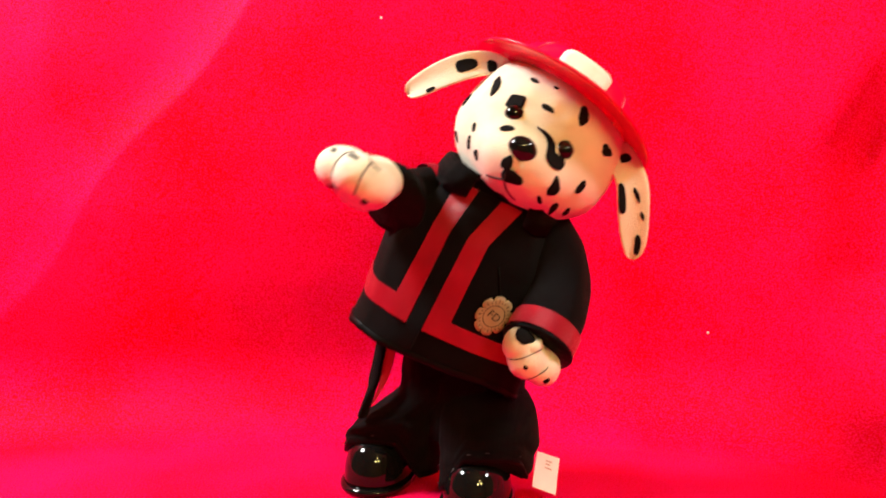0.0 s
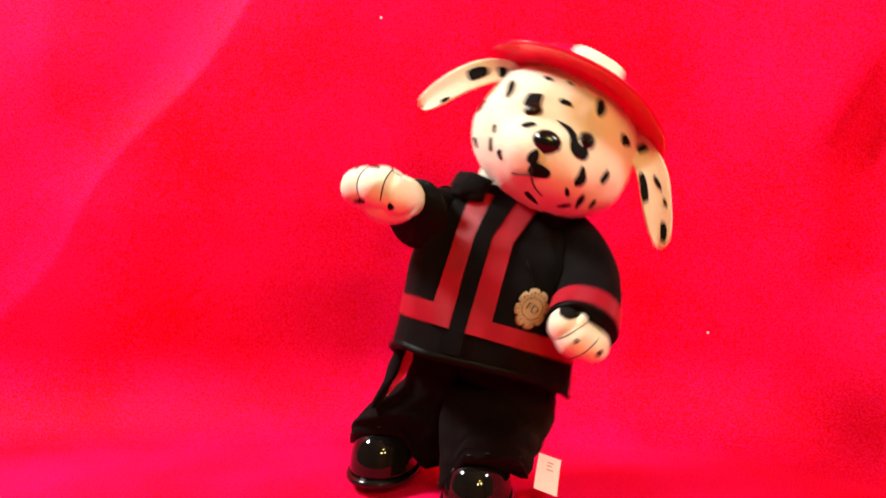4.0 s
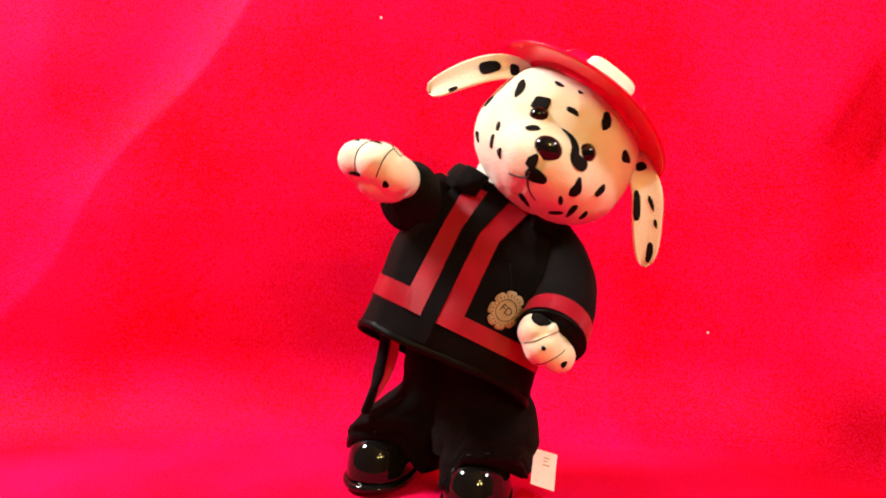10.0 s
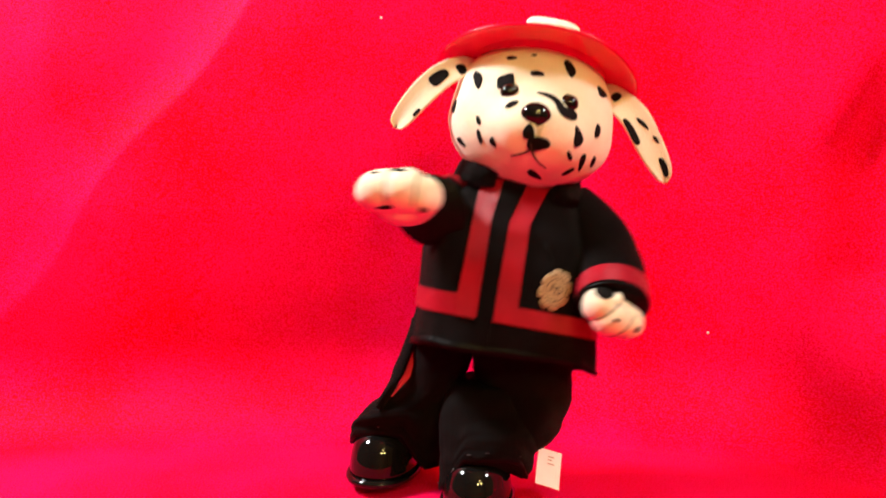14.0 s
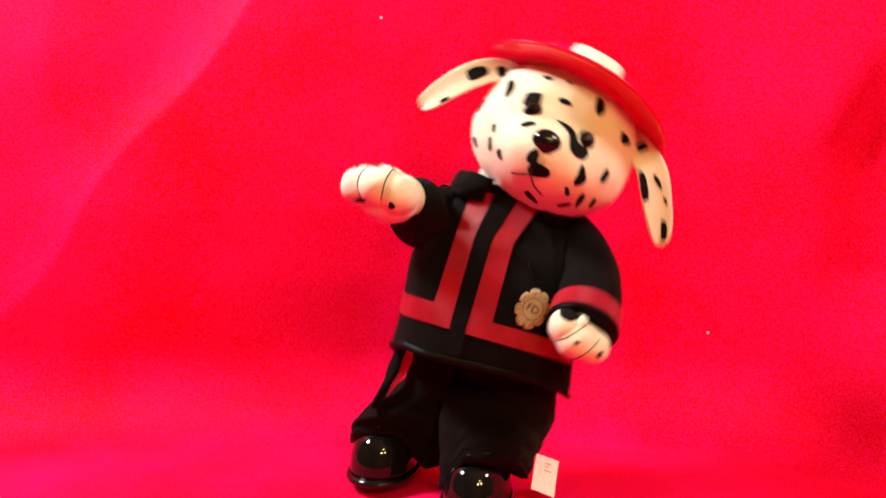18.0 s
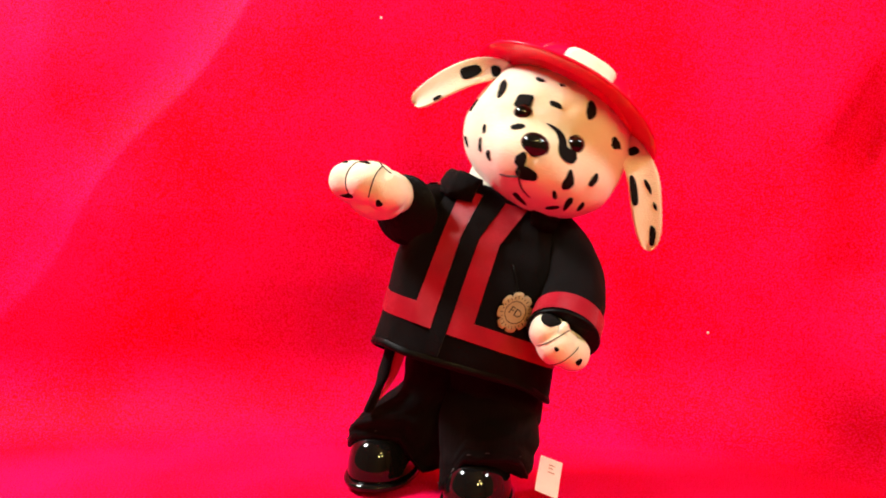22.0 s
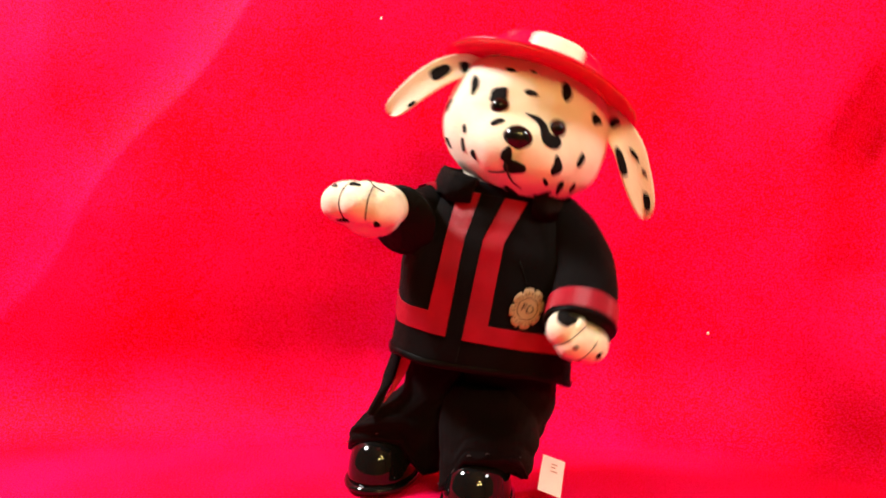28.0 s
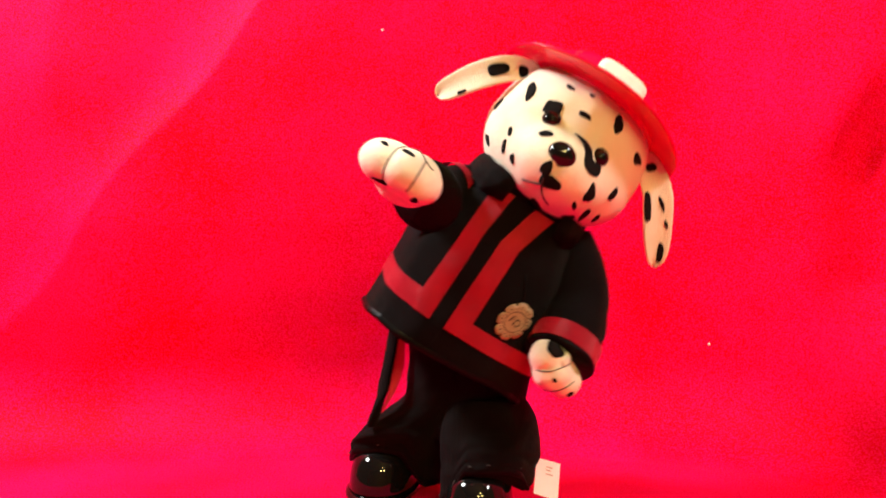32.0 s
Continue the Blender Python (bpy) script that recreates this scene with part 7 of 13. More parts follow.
        (17, pose(0.0029, -0.0120, 0.2022, -2.1, 24.5, 2.8)),
        (17.1, pose(0.0087, -0.0115, 0.2007, 1.6, 34.4, -3.3)),
        (17.2, pose(0.0071, 0.0002, 0.1907, -8.2, 29.0, -16.9)),
        (17.3, pose(0.0052, 0.0089, 0.1826, -11.1, 16.1, -22.2)),
        (17.4, pose(0.0001, 0.0050, 0.1835, -9.1, 8.5, -14.5)),
        (17.5, pose(-0.0022, -0.0098, 0.1926, -3.9, 8.4, 0.4)),
        (17.6, pose(-0.0001, -0.0230, 0.2027, 3.7, 15.2, 11.2)),
        (17.7, pose(0.0046, -0.0176, 0.2043, 1.3, 24.2, 5.7)),
        (17.8, pose(0.0100, -0.0114, 0.1997, -1.3, 33.1, -5.9)),
        (17.9, pose(0.0087, -0.0029, 0.1929, -6.4, 32.5, -14.1)),
        (18, pose(0.0119, 0.0109, 0.1801, -11.6, 13.8, -23.8)),
        (18.1, pose(0.0050, 0.0074, 0.1831, -7.2, 8.9, -17.9)),
        (18.2, pose(0.0014, -0.0056, 0.1907, -4.0, 8.0, -2.3)),
        (18.3, pose(0.0010, -0.0200, 0.2016, 3.2, 15.6, 9.1)),
        (18.4, pose(0.0041, -0.0159, 0.2027, 1.1, 24.9, 3.4)),
        (18.5, pose(0.0094, -0.0051, 0.1960, -6.6, 30.3, -11.8)),
        (18.6, pose(0.0087, 0.0026, 0.1890, -8.5, 28.0, -18.4)),
        (18.7, pose(0.0091, 0.0119, 0.1823, -11.4, 14.6, -24.4)),
        (18.8, pose(0.0031, 0.0029, 0.1861, -6.4, 10.0, -12.3)),
        (18.9, pose(0.0013, -0.0127, 0.1943, -1.8, 10.7, 3.5)),
        (19, pose(-0.0016, -0.0192, 0.2013, -0.4, 15.4, 9.6)),
        (19.1, pose(0.0027, -0.0172, 0.2023, 0.9, 23.1, 4.8)),
        (19.2, pose(0.0089, -0.0090, 0.1977, -3.3, 30.9, -7.3)),
        (19.3, pose(0.0086, -0.0012, 0.1905, -7.1, 30.5, -15.4)),
        (19.4, pose(0.0098, 0.0076, 0.1821, -11.1, 16.3, -21.4)),
        (19.5, pose(0.0080, 0.0059, 0.1794, -12.0, 6.5, -12.3)),
        (19.6, pose(0.0021, -0.0109, 0.1914, -2.8, 9.2, 0.6)),
        (19.7, pose(0.0011, -0.0228, 0.2024, 4.8, 15.8, 10.5)),
        (19.8, pose(0.0033, -0.0157, 0.2014, -1.0, 20.7, 4.7)),
        (19.9, pose(0.0081, -0.0096, 0.1995, -2.3, 31.4, -4.0)),
        (20, pose(0.0115, 0.0030, 0.1897, -10.7, 27.3, -18.7)),
        (20.1, pose(0.0096, 0.0129, 0.1827, -13.1, 17.1, -23.7)),
        (20.2, pose(0.0070, 0.0118, 0.1815, -9.9, 8.8, -20.5)),
        (20.3, pose(0.0038, 0.0010, 0.1886, -5.4, 8.4, -6.0)),
        (20.4, pose(-0.0038, 0.0003, 0.1842, -4.7, 6.8, -12.0)),
        (20.5, pose(-0.0038, 0.0095, 0.1782, -9.7, 8.0, -22.4)),
        (20.6, pose(-0.0003, 0.0126, 0.1807, -8.5, 11.5, -28.4)),
        (20.7, pose(0.0048, 0.0124, 0.1820, -7.2, 6.7, -21.8)),
        (20.8, pose(0.0009, 0.0084, 0.1827, -7.1, 8.2, -18.1)),
        (20.9, pose(-0.0008, 0.0090, 0.1809, -11.2, 14.1, -25.7)),
        (21, pose(-0.0021, 0.0062, 0.1838, -12.2, 22.4, -18.9)),
        (21.1, pose(0.0034, 0.0122, 0.1812, -12.2, 13.5, -27.8)),
        (21.2, pose(-0.0022, 0.0092, 0.1828, -8.5, 11.2, -21.3)),
        (21.3, pose(-0.0013, 0.0071, 0.1837, -12.4, 17.5, -24.2)),
        (21.4, pose(0.0007, -0.0044, 0.1943, -4.5, 31.8, -11.3)),
        (21.5, pose(0.0055, -0.0004, 0.1887, -5.9, 24.2, -21.5)),
        (21.6, pose(0.0024, 0.0082, 0.1834, -10.0, 14.1, -21.2)),
        (21.7, pose(-0.0017, 0.0048, 0.1853, -11.4, 19.7, -20.3)),
        (21.8, pose(0.0011, -0.0026, 0.1924, -8.5, 28.3, -13.8)),
        (21.9, pose(0.0023, -0.0032, 0.1920, -6.2, 30.8, -12.3)),
        (22, pose(0.0045, 0.0079, 0.1815, -11.2, 16.9, -23.4)),
        (22.1, pose(-0.0001, 0.0052, 0.1860, -11.5, 20.8, -20.5)),
        (22.2, pose(0.0001, -0.0070, 0.1964, -4.9, 32.6, -10.7)),
        (22.3, pose(0.0083, -0.0110, 0.2004, -0.5, 31.4, -3.9)),
        (22.4, pose(0.0146, -0.0108, 0.2015, -0.5, 24.0, 1.7)),
        (22.5, pose(0.0088, -0.0098, 0.2008, -1.8, 16.9, 7.3)),
        (22.6, pose(0.0058, -0.0045, 0.1907, -3.4, 8.4, -1.4)),
        (22.7, pose(-0.0030, 0.0044, 0.1834, -8.6, 12.1, -18.3)),
        (22.8, pose(-0.0060, 0.0016, 0.1857, -11.3, 21.1, -20.1)),
        (22.9, pose(-0.0035, -0.0110, 0.1957, -3.2, 32.2, -8.7)),
        (23, pose(0.0052, -0.0141, 0.2031, 1.3, 30.8, 1.8)),
        (23.1, pose(0.0191, -0.0119, 0.2026, 1.3, 25.1, -0.1)),
        (23.2, pose(0.0183, -0.0091, 0.1999, 0.8, 16.8, 2.2)),
        (23.3, pose(0.0104, 0.0013, 0.1883, -6.5, 10.4, -7.2)),
        (23.4, pose(0.0001, 0.0093, 0.1812, -10.8, 11.9, -21.9)),
        (23.5, pose(-0.0036, 0.0053, 0.1826, -12.6, 18.8, -22.0)),
        (23.6, pose(-0.0040, -0.0099, 0.1975, -3.0, 33.7, -7.0)),
        (23.7, pose(0.0093, -0.0102, 0.2009, -2.5, 27.1, -3.1)),
        (23.8, pose(0.0176, -0.0132, 0.2033, 3.1, 23.4, 3.1)),
        (23.9, pose(0.0178, -0.0097, 0.1989, 1.4, 15.4, 2.3)),
        (24, pose(0.0110, 0.0006, 0.1871, -4.8, 10.6, -7.5)),
        (24.1, pose(0.0034, 0.0083, 0.1804, -10.4, 12.7, -23.6)),
        (24.2, pose(-0.0034, -0.0018, 0.1884, -9.6, 26.0, -14.9)),
        (24.3, pose(-0.0008, -0.0096, 0.1974, -4.5, 32.5, -8.2)),
        (24.4, pose(0.0091, -0.0084, 0.2000, -4.2, 25.7, -3.3)),
        (24.5, pose(0.0104, -0.0111, 0.2018, -2.3, 22.1, 5.4)),
        (24.6, pose(0.0136, -0.0142, 0.1987, 3.4, 16.9, 3.2)),
        (24.7, pose(0.0069, 0.0048, 0.1850, -8.8, 10.0, -13.1)),
        (24.8, pose(-0.0002, 0.0068, 0.1820, -11.1, 15.1, -22.9)),
        (24.9, pose(-0.0043, -0.0028, 0.1894, -10.0, 27.8, -16.8)),
        (25, pose(-0.0025, -0.0111, 0.1981, -2.1, 31.6, -3.5)),
        (25.1, pose(0.0109, -0.0115, 0.2016, -1.0, 26.2, -2.2)),
        (25.2, pose(0.0158, -0.0139, 0.2033, 2.2, 20.7, 4.7)),
        (25.3, pose(0.0124, -0.0098, 0.1984, 0.7, 14.7, 2.8)),
        (25.4, pose(0.0070, 0.0100, 0.1844, -10.3, 8.9, -16.8)),
        (25.5, pose(0.0024, 0.0145, 0.1809, -11.5, 13.2, -26.4)),
        (25.6, pose(0.0043, 0.0161, 0.1825, -10.5, 15.1, -31.6)),
        (25.7, pose(0.0081, 0.0152, 0.1836, -8.5, 9.7, -24.0)),
        (25.8, pose(0.0033, 0.0106, 0.1838, -8.2, 10.2, -19.1)),
        (25.9, pose(0.0010, 0.0104, 0.1816, -12.3, 15.3, -25.7)),
        (26, pose(-0.0007, 0.0074, 0.1841, -13.3, 23.4, -18.2)),
        (26.1, pose(0.0043, 0.0130, 0.1815, -13.0, 14.1, -27.2)),
        (26.2, pose(-0.0017, 0.0098, 0.1830, -9.0, 11.6, -21.4)),
        (26.3, pose(-0.0010, 0.0075, 0.1837, -12.6, 17.7, -24.6)),
        (26.4, pose(0.0007, -0.0041, 0.1941, -4.7, 31.9, -11.9)),
        (26.5, pose(0.0053, -0.0002, 0.1885, -5.9, 24.1, -22.2)),
        (26.6, pose(0.0020, 0.0083, 0.1831, -9.9, 13.7, -22.0)),
        (26.7, pose(-0.0025, 0.0048, 0.1848, -11.1, 19.0, -21.2)),
        (26.8, pose(-0.0001, -0.0029, 0.1917, -8.3, 27.4, -15.3)),
        (26.9, pose(0.0006, -0.0037, 0.1912, -5.9, 29.7, -14.3)),
        (27, pose(0.0023, 0.0077, 0.1802, -10.4, 15.1, -25.8)),
        (27.1, pose(-0.0031, 0.0047, 0.1842, -10.4, 18.5, -23.5)),
        (27.2, pose(-0.0043, -0.0084, 0.1943, -3.3, 29.8, -14.7)),
        (27.3, pose(0.0025, -0.0132, 0.1973, 1.6, 27.7, -9.2)),
        (27.4, pose(0.0071, -0.0133, 0.1967, 2.3, 19.0, -5.7)),
        (27.5, pose(-0.0007, -0.0147, 0.1937, 1.8, 10.2, -1.8)),
        (27.6, pose(0.0010, -0.0162, 0.1968, 1.3, 9.6, 6.3)),
        (27.7, pose(-0.0006, -0.0055, 0.1877, -3.5, 8.0, -5.6)),
        (27.8, pose(-0.0025, 0.0068, 0.1813, -9.6, 11.7, -21.8)),
        (27.9, pose(-0.0017, 0.0081, 0.1837, -11.5, 18.1, -22.3)),
        (28, pose(0.0011, 0.0005, 0.1839, -1.9, 10.9, -18.9)),
        (28.1, pose(-0.0037, -0.0015, 0.1871, -4.3, 8.0, -8.8)),
        (28.2, pose(-0.0029, 0.0001, 0.1850, -5.8, 7.1, -9.4)),
        (28.3, pose(-0.0036, 0.0060, 0.1819, -8.5, 11.6, -22.4)),
        (28.4, pose(-0.0027, 0.0049, 0.1862, -11.3, 22.6, -20.6)),
        (28.5, pose(0.0026, -0.0000, 0.1846, -2.4, 15.3, -20.1)),
        (28.6, pose(-0.0004, 0.0036, 0.1836, -6.8, 7.7, -15.8)),
        (28.7, pose(0.0001, -0.0101, 0.1928, -2.6, 9.0, 0.9)),
        (28.8, pose(0.0033, -0.0222, 0.2029, 4.8, 15.2, 10.6)),
        (28.9, pose(0.0070, -0.0149, 0.2018, -0.4, 21.0, 3.4)),
        (29, pose(0.0102, -0.0124, 0.2020, 0.8, 32.8, -3.6)),
        (29.1, pose(0.0067, -0.0029, 0.1920, -7.7, 31.9, -14.7)),
        (29.2, pose(0.0066, 0.0085, 0.1818, -12.1, 17.0, -23.6)),
        (29.3, pose(0.0000, 0.0054, 0.1823, -9.2, 10.1, -17.1)),
        (29.4, pose(-0.0041, -0.0104, 0.1918, -2.5, 9.1, -1.0)),
        (29.5, pose(-0.0019, -0.0228, 0.2003, 3.0, 13.6, 10.2)),
        (29.6, pose(0.0051, -0.0203, 0.2042, 2.5, 20.0, 8.2)),
        (29.7, pose(0.0094, -0.0154, 0.2024, 2.2, 32.8, -0.7)),
        (29.8, pose(0.0113, -0.0045, 0.1949, -5.8, 33.5, -13.2)),
        (29.9, pose(0.0093, 0.0075, 0.1843, -11.9, 22.1, -23.1)),
        (30, pose(0.0080, 0.0026, 0.1847, -3.1, 12.3, -17.7)),
        (30.1, pose(0.0002, -0.0023, 0.1867, -5.8, 8.3, -8.4)),
        (30.2, pose(-0.0013, -0.0226, 0.1991, 3.5, 12.4, 8.8)),
        (30.3, pose(0.0014, -0.0252, 0.2051, 5.5, 19.8, 11.5)),
        (30.4, pose(0.0069, -0.0140, 0.2015, -0.5, 28.2, -0.7)),
        (30.5, pose(0.0140, -0.0066, 0.1964, -2.8, 33.5, -12.3)),
        (30.6, pose(0.0101, 0.0052, 0.1868, -10.5, 25.6, -21.0)),
        (30.7, pose(0.0085, 0.0109, 0.1824, -11.6, 13.8, -22.2)),
        (30.8, pose(0.0030, -0.0002, 0.1869, -6.8, 10.1, -9.9)),
        (30.9, pose(0.0012, -0.0196, 0.1990, 2.1, 12.6, 6.4)),
        (31, pose(0.0023, -0.0238, 0.2051, 4.8, 19.2, 8.8)),
        (31.1, pose(0.0051, -0.0142, 0.2011, -2.2, 24.8, -1.0)),
        (31.2, pose(0.0085, -0.0122, 0.1997, -0.8, 34.8, -6.3)),
        (31.3, pose(0.0078, -0.0070, 0.1945, -5.3, 31.7, -12.3)),
        (31.4, pose(0.0110, -0.0085, 0.1985, -3.2, 35.1, -9.7)),
        (31.5, pose(0.0161, -0.0122, 0.2036, 1.4, 34.0, -4.4)),
        (31.6, pose(0.0085, -0.0103, 0.1986, -0.9, 35.2, -7.0)),
        (31.7, pose(0.0020, -0.0024, 0.1893, -9.3, 27.2, -17.0)),
        (31.8, pose(-0.0019, -0.0031, 0.1900, -9.7, 27.7, -15.4)),
        (31.9, pose(0.0031, -0.0079, 0.1958, -6.1, 33.0, -11.6)),
        (32, pose(0.0103, -0.0119, 0.2013, 1.7, 34.5, -5.6)),
    ]


def lowered_arm_rows():
    return [
        (0, pose(0.0673, -0.0154, 0.1583, 1.9, 26.9, -11.0)),
        (0.1, pose(0.0678, -0.0083, 0.1580, -2.7, 30.0, -5.1)),
        (0.2, pose(0.0841, -0.0067, 0.1673, -3.3, 24.5, -2.0)),
        (0.3, pose(0.0948, -0.0062, 0.1763, -0.9, 19.0, 2.2)),
        (0.4, pose(0.0910, -0.0043, 0.1770, -5.1, 11.5, -1.3)),
        (0.5, pose(0.0839, -0.0102, 0.1745, 3.8, 13.3, -7.2)),
        (0.6, pose(0.0662, -0.0038, 0.1588, -9.4, 17.1, -14.7)),
        (0.7, pose(0.0622, -0.0069, 0.1534, -4.1, 30.1, -4.9)),
        (0.8, pose(0.0718, -0.0107, 0.1611, 0.1, 30.5, -2.1)),
        (0.9, pose(0.0877, -0.0102, 0.1712, -0.3, 23.8, 0.6)),
        (1, pose(0.0944, -0.0124, 0.1793, 5.7, 21.5, 4.1)),
        (1.1, pose(0.0871, -0.0032, 0.1759, -5.9, 9.9, -2.7)),
        (1.2, pose(0.0723, -0.0013, 0.1666, -7.4, 10.9, -12.4)),
        (1.3, pose(0.0636, -0.0040, 0.1557, -7.5, 23.1, -10.0)),
        (1.4, pose(0.0635, -0.0094, 0.1539, -3.3, 31.6, -4.8)),
        (1.5, pose(0.0788, -0.0141, 0.1653, 2.9, 30.2, -2.1)),
        (1.6, pose(0.0892, -0.0079, 0.1719, -0.6, 24.0, 1.4)),
        (1.7, pose(0.0836, -0.0073, 0.1633, -0.8, 29.3, -1.6)),
        (1.8, pose(0.0754, -0.0070, 0.1520, -1.3, 33.5, -3.8)),
        (1.9, pose(0.0723, -0.0096, 0.1532, 1.9, 36.0, -1.5)),
        (2, pose(0.0807, -0.0146, 0.1652, 4.8, 30.4, -2.1)),
        (2.1, pose(0.0747, -0.0087, 0.1604, -1.6, 29.0, -2.9)),
        (2.2, pose(0.0696, -0.0054, 0.1523, -5.9, 28.8, -7.2)),
        (2.3, pose(0.0686, -0.0055, 0.1523, -5.2, 29.9, -6.8)),
        (2.4, pose(0.0729, -0.0075, 0.1574, -1.8, 31.9, -4.3)),
        (2.5, pose(0.0793, -0.0099, 0.1596, 2.8, 32.7, -3.6)),
        (2.6, pose(0.0782, -0.0087, 0.1696, -1.3, 18.9, -8.0)),
        (2.7, pose(0.0781, -0.0119, 0.1779, 0.9, 13.0, -4.5)),
        (2.8, pose(0.0838, -0.0148, 0.1848, 2.4, 12.8, 3.4)),
        (2.9, pose(0.0846, -0.0156, 0.1813, 4.8, 18.7, 6.3)),
        (3, pose(0.0785, -0.0119, 0.1699, -1.1, 26.8, -0.1)),
        (3.1, pose(0.0778, -0.0098, 0.1565, 4.4, 35.9, 0.9)),
        (3.2, pose(0.0750, -0.0036, 0.1516, -4.9, 30.6, -6.5)),
        (3.3, pose(0.0758, -0.0005, 0.1591, -8.2, 17.5, -10.4)),
        (3.4, pose(0.0746, -0.0035, 0.1709, -6.9, 9.4, -8.3)),
        (3.5, pose(0.0774, -0.0101, 0.1809, -3.7, 8.9, -2.0)),
        (3.6, pose(0.0812, -0.0135, 0.1813, 2.5, 15.8, 5.3)),
        (3.7, pose(0.0808, -0.0114, 0.1712, 0.8, 24.5, 1.9)),
        (3.8, pose(0.0787, -0.0084, 0.1561, 0.5, 33.0, -1.9)),
        (3.9, pose(0.0752, -0.0022, 0.1489, -4.1, 32.7, -4.9)),
        (4, pose(0.0820, 0.0031, 0.1583, -10.4, 14.1, -11.8)),
        (4.1, pose(0.0783, 0.0011, 0.1688, -7.5, 8.7, -9.8)),
        (4.2, pose(0.0798, -0.0036, 0.1781, -7.1, 7.5, -3.3)),
        (4.3, pose(0.0809, -0.0081, 0.1779, -1.5, 15.5, 3.5)),
        (4.4, pose(0.0783, -0.0064, 0.1668, -3.1, 24.2, -0.3)),
        (4.5, pose(0.0758, -0.0010, 0.1522, -10.0, 28.8, -8.3)),
        (4.6, pose(0.0730, 0.0012, 0.1501, -9.8, 24.0, -10.6)),
        (4.7, pose(0.0722, 0.0009, 0.1597, -11.3, 12.0, -14.1)),
        (4.8, pose(0.0707, -0.0070, 0.1728, -6.5, 7.9, -7.8)),
        (4.9, pose(0.0780, -0.0118, 0.1836, 0.8, 10.7, 4.1)),
        (5, pose(0.0776, -0.0090, 0.1768, -3.5, 17.5, 0.9)),
        (5.1, pose(0.0802, -0.0077, 0.1653, 0.3, 26.6, 0.3)),
        (5.2, pose(0.0787, -0.0043, 0.1527, -3.8, 31.5, -4.8)),
        (5.3, pose(0.0756, 0.0003, 0.1509, -7.4, 27.0, -8.4)),
        (5.4, pose(0.0754, 0.0025, 0.1605, -9.7, 13.7, -13.0)),
        (5.5, pose(0.0775, 0.0007, 0.1739, -11.0, 4.0, -8.2)),
        (5.6, pose(0.0788, -0.0113, 0.1830, -0.9, 8.8, 2.0)),
        (5.7, pose(0.0805, -0.0144, 0.1804, 2.6, 16.3, 5.1)),
        (5.8, pose(0.0784, -0.0117, 0.1669, 1.3, 26.6, 1.1)),
        (5.9, pose(0.0762, -0.0059, 0.1537, -1.2, 33.3, -3.3)),
        (6, pose(0.0786, 0.0038, 0.1504, -13.6, 22.9, -11.4)),
        (6.1, pose(0.0772, 0.0025, 0.1602, -8.7, 16.2, -10.3)),
        (6.2, pose(0.0778, -0.0034, 0.1724, -5.6, 8.7, -7.9)),
        (6.3, pose(0.0808, -0.0094, 0.1823, -2.2, 9.4, 1.1)),
        (6.4, pose(0.0807, -0.0111, 0.1803, 0.9, 14.9, 4.0)),
        (6.5, pose(0.0751, -0.0071, 0.1678, -4.3, 24.1, -3.1)),
        (6.6, pose(0.0768, -0.0046, 0.1554, -0.3, 32.6, -2.1)),
        (6.7, pose(0.0767, -0.0002, 0.1523, -7.3, 25.9, -8.8)),
        (6.8, pose(0.0773, 0.0026, 0.1591, -9.2, 16.5, -11.2)),
        (6.9, pose(0.0787, 0.0000, 0.1710, -8.2, 8.5, -9.1)),
        (7, pose(0.0803, -0.0074, 0.1793, -4.7, 10.0, -2.2)),
        (7.1, pose(0.0808, -0.0136, 0.1807, 2.8, 15.9, 5.2)),
        (7.2, pose(0.0768, -0.0131, 0.1690, 2.3, 25.7, 1.8)),
        (7.3, pose(0.0768, -0.0076, 0.1559, -1.1, 31.0, -3.0)),
        (7.4, pose(0.0746, -0.0010, 0.1494, -5.9, 29.4, -7.0)),
        (7.5, pose(0.0819, 0.0059, 0.1584, -13.5, 11.9, -12.1)),
        (7.6, pose(0.0784, -0.0009, 0.1702, -7.5, 9.2, -8.8)),
        (7.7, pose(0.0807, -0.0089, 0.1801, -2.2, 11.1, 0.9)),
        (7.8, pose(0.0820, -0.0136, 0.1813, 1.9, 14.6, 4.7)),
        (7.9, pose(0.0783, -0.0114, 0.1718, 0.2, 22.0, 1.4)),
        (8, pose(0.0777, -0.0073, 0.1638, -3.5, 27.6, -3.2)),
        (8.1, pose(0.0948, -0.0072, 0.1680, 2.5, 26.5, 1.3)),
        (8.2, pose(0.0999, -0.0069, 0.1719, 1.1, 23.0, 1.0)),
        (8.3, pose(0.0883, -0.0092, 0.1630, 3.8, 31.0, 0.4)),
        (8.4, pose(0.0778, -0.0083, 0.1543, 5.0, 36.5, 0.7)),
        (8.5, pose(0.0801, -0.0056, 0.1603, -3.9, 29.3, -5.6)),
        (8.6, pose(0.0857, -0.0068, 0.1690, -0.0, 24.8, 0.7)),
        (8.7, pose(0.0767, -0.0089, 0.1628, 1.9, 29.7, 0.2)),
        (8.8, pose(0.0713, -0.0066, 0.1532, -3.8, 28.4, -6.1)),
        (8.9, pose(0.0723, -0.0060, 0.1537, -0.1, 34.1, -2.8)),
        (9, pose(0.0781, -0.0040, 0.1625, -5.8, 27.7, -5.0)),
        (9.1, pose(0.0783, -0.0062, 0.1599, -0.2, 29.9, -1.9)),
        (9.2, pose(0.0704, -0.0058, 0.1519, -6.4, 28.5, -8.0)),
        (9.3, pose(0.0688, -0.0070, 0.1521, -2.2, 32.6, -3.6)),
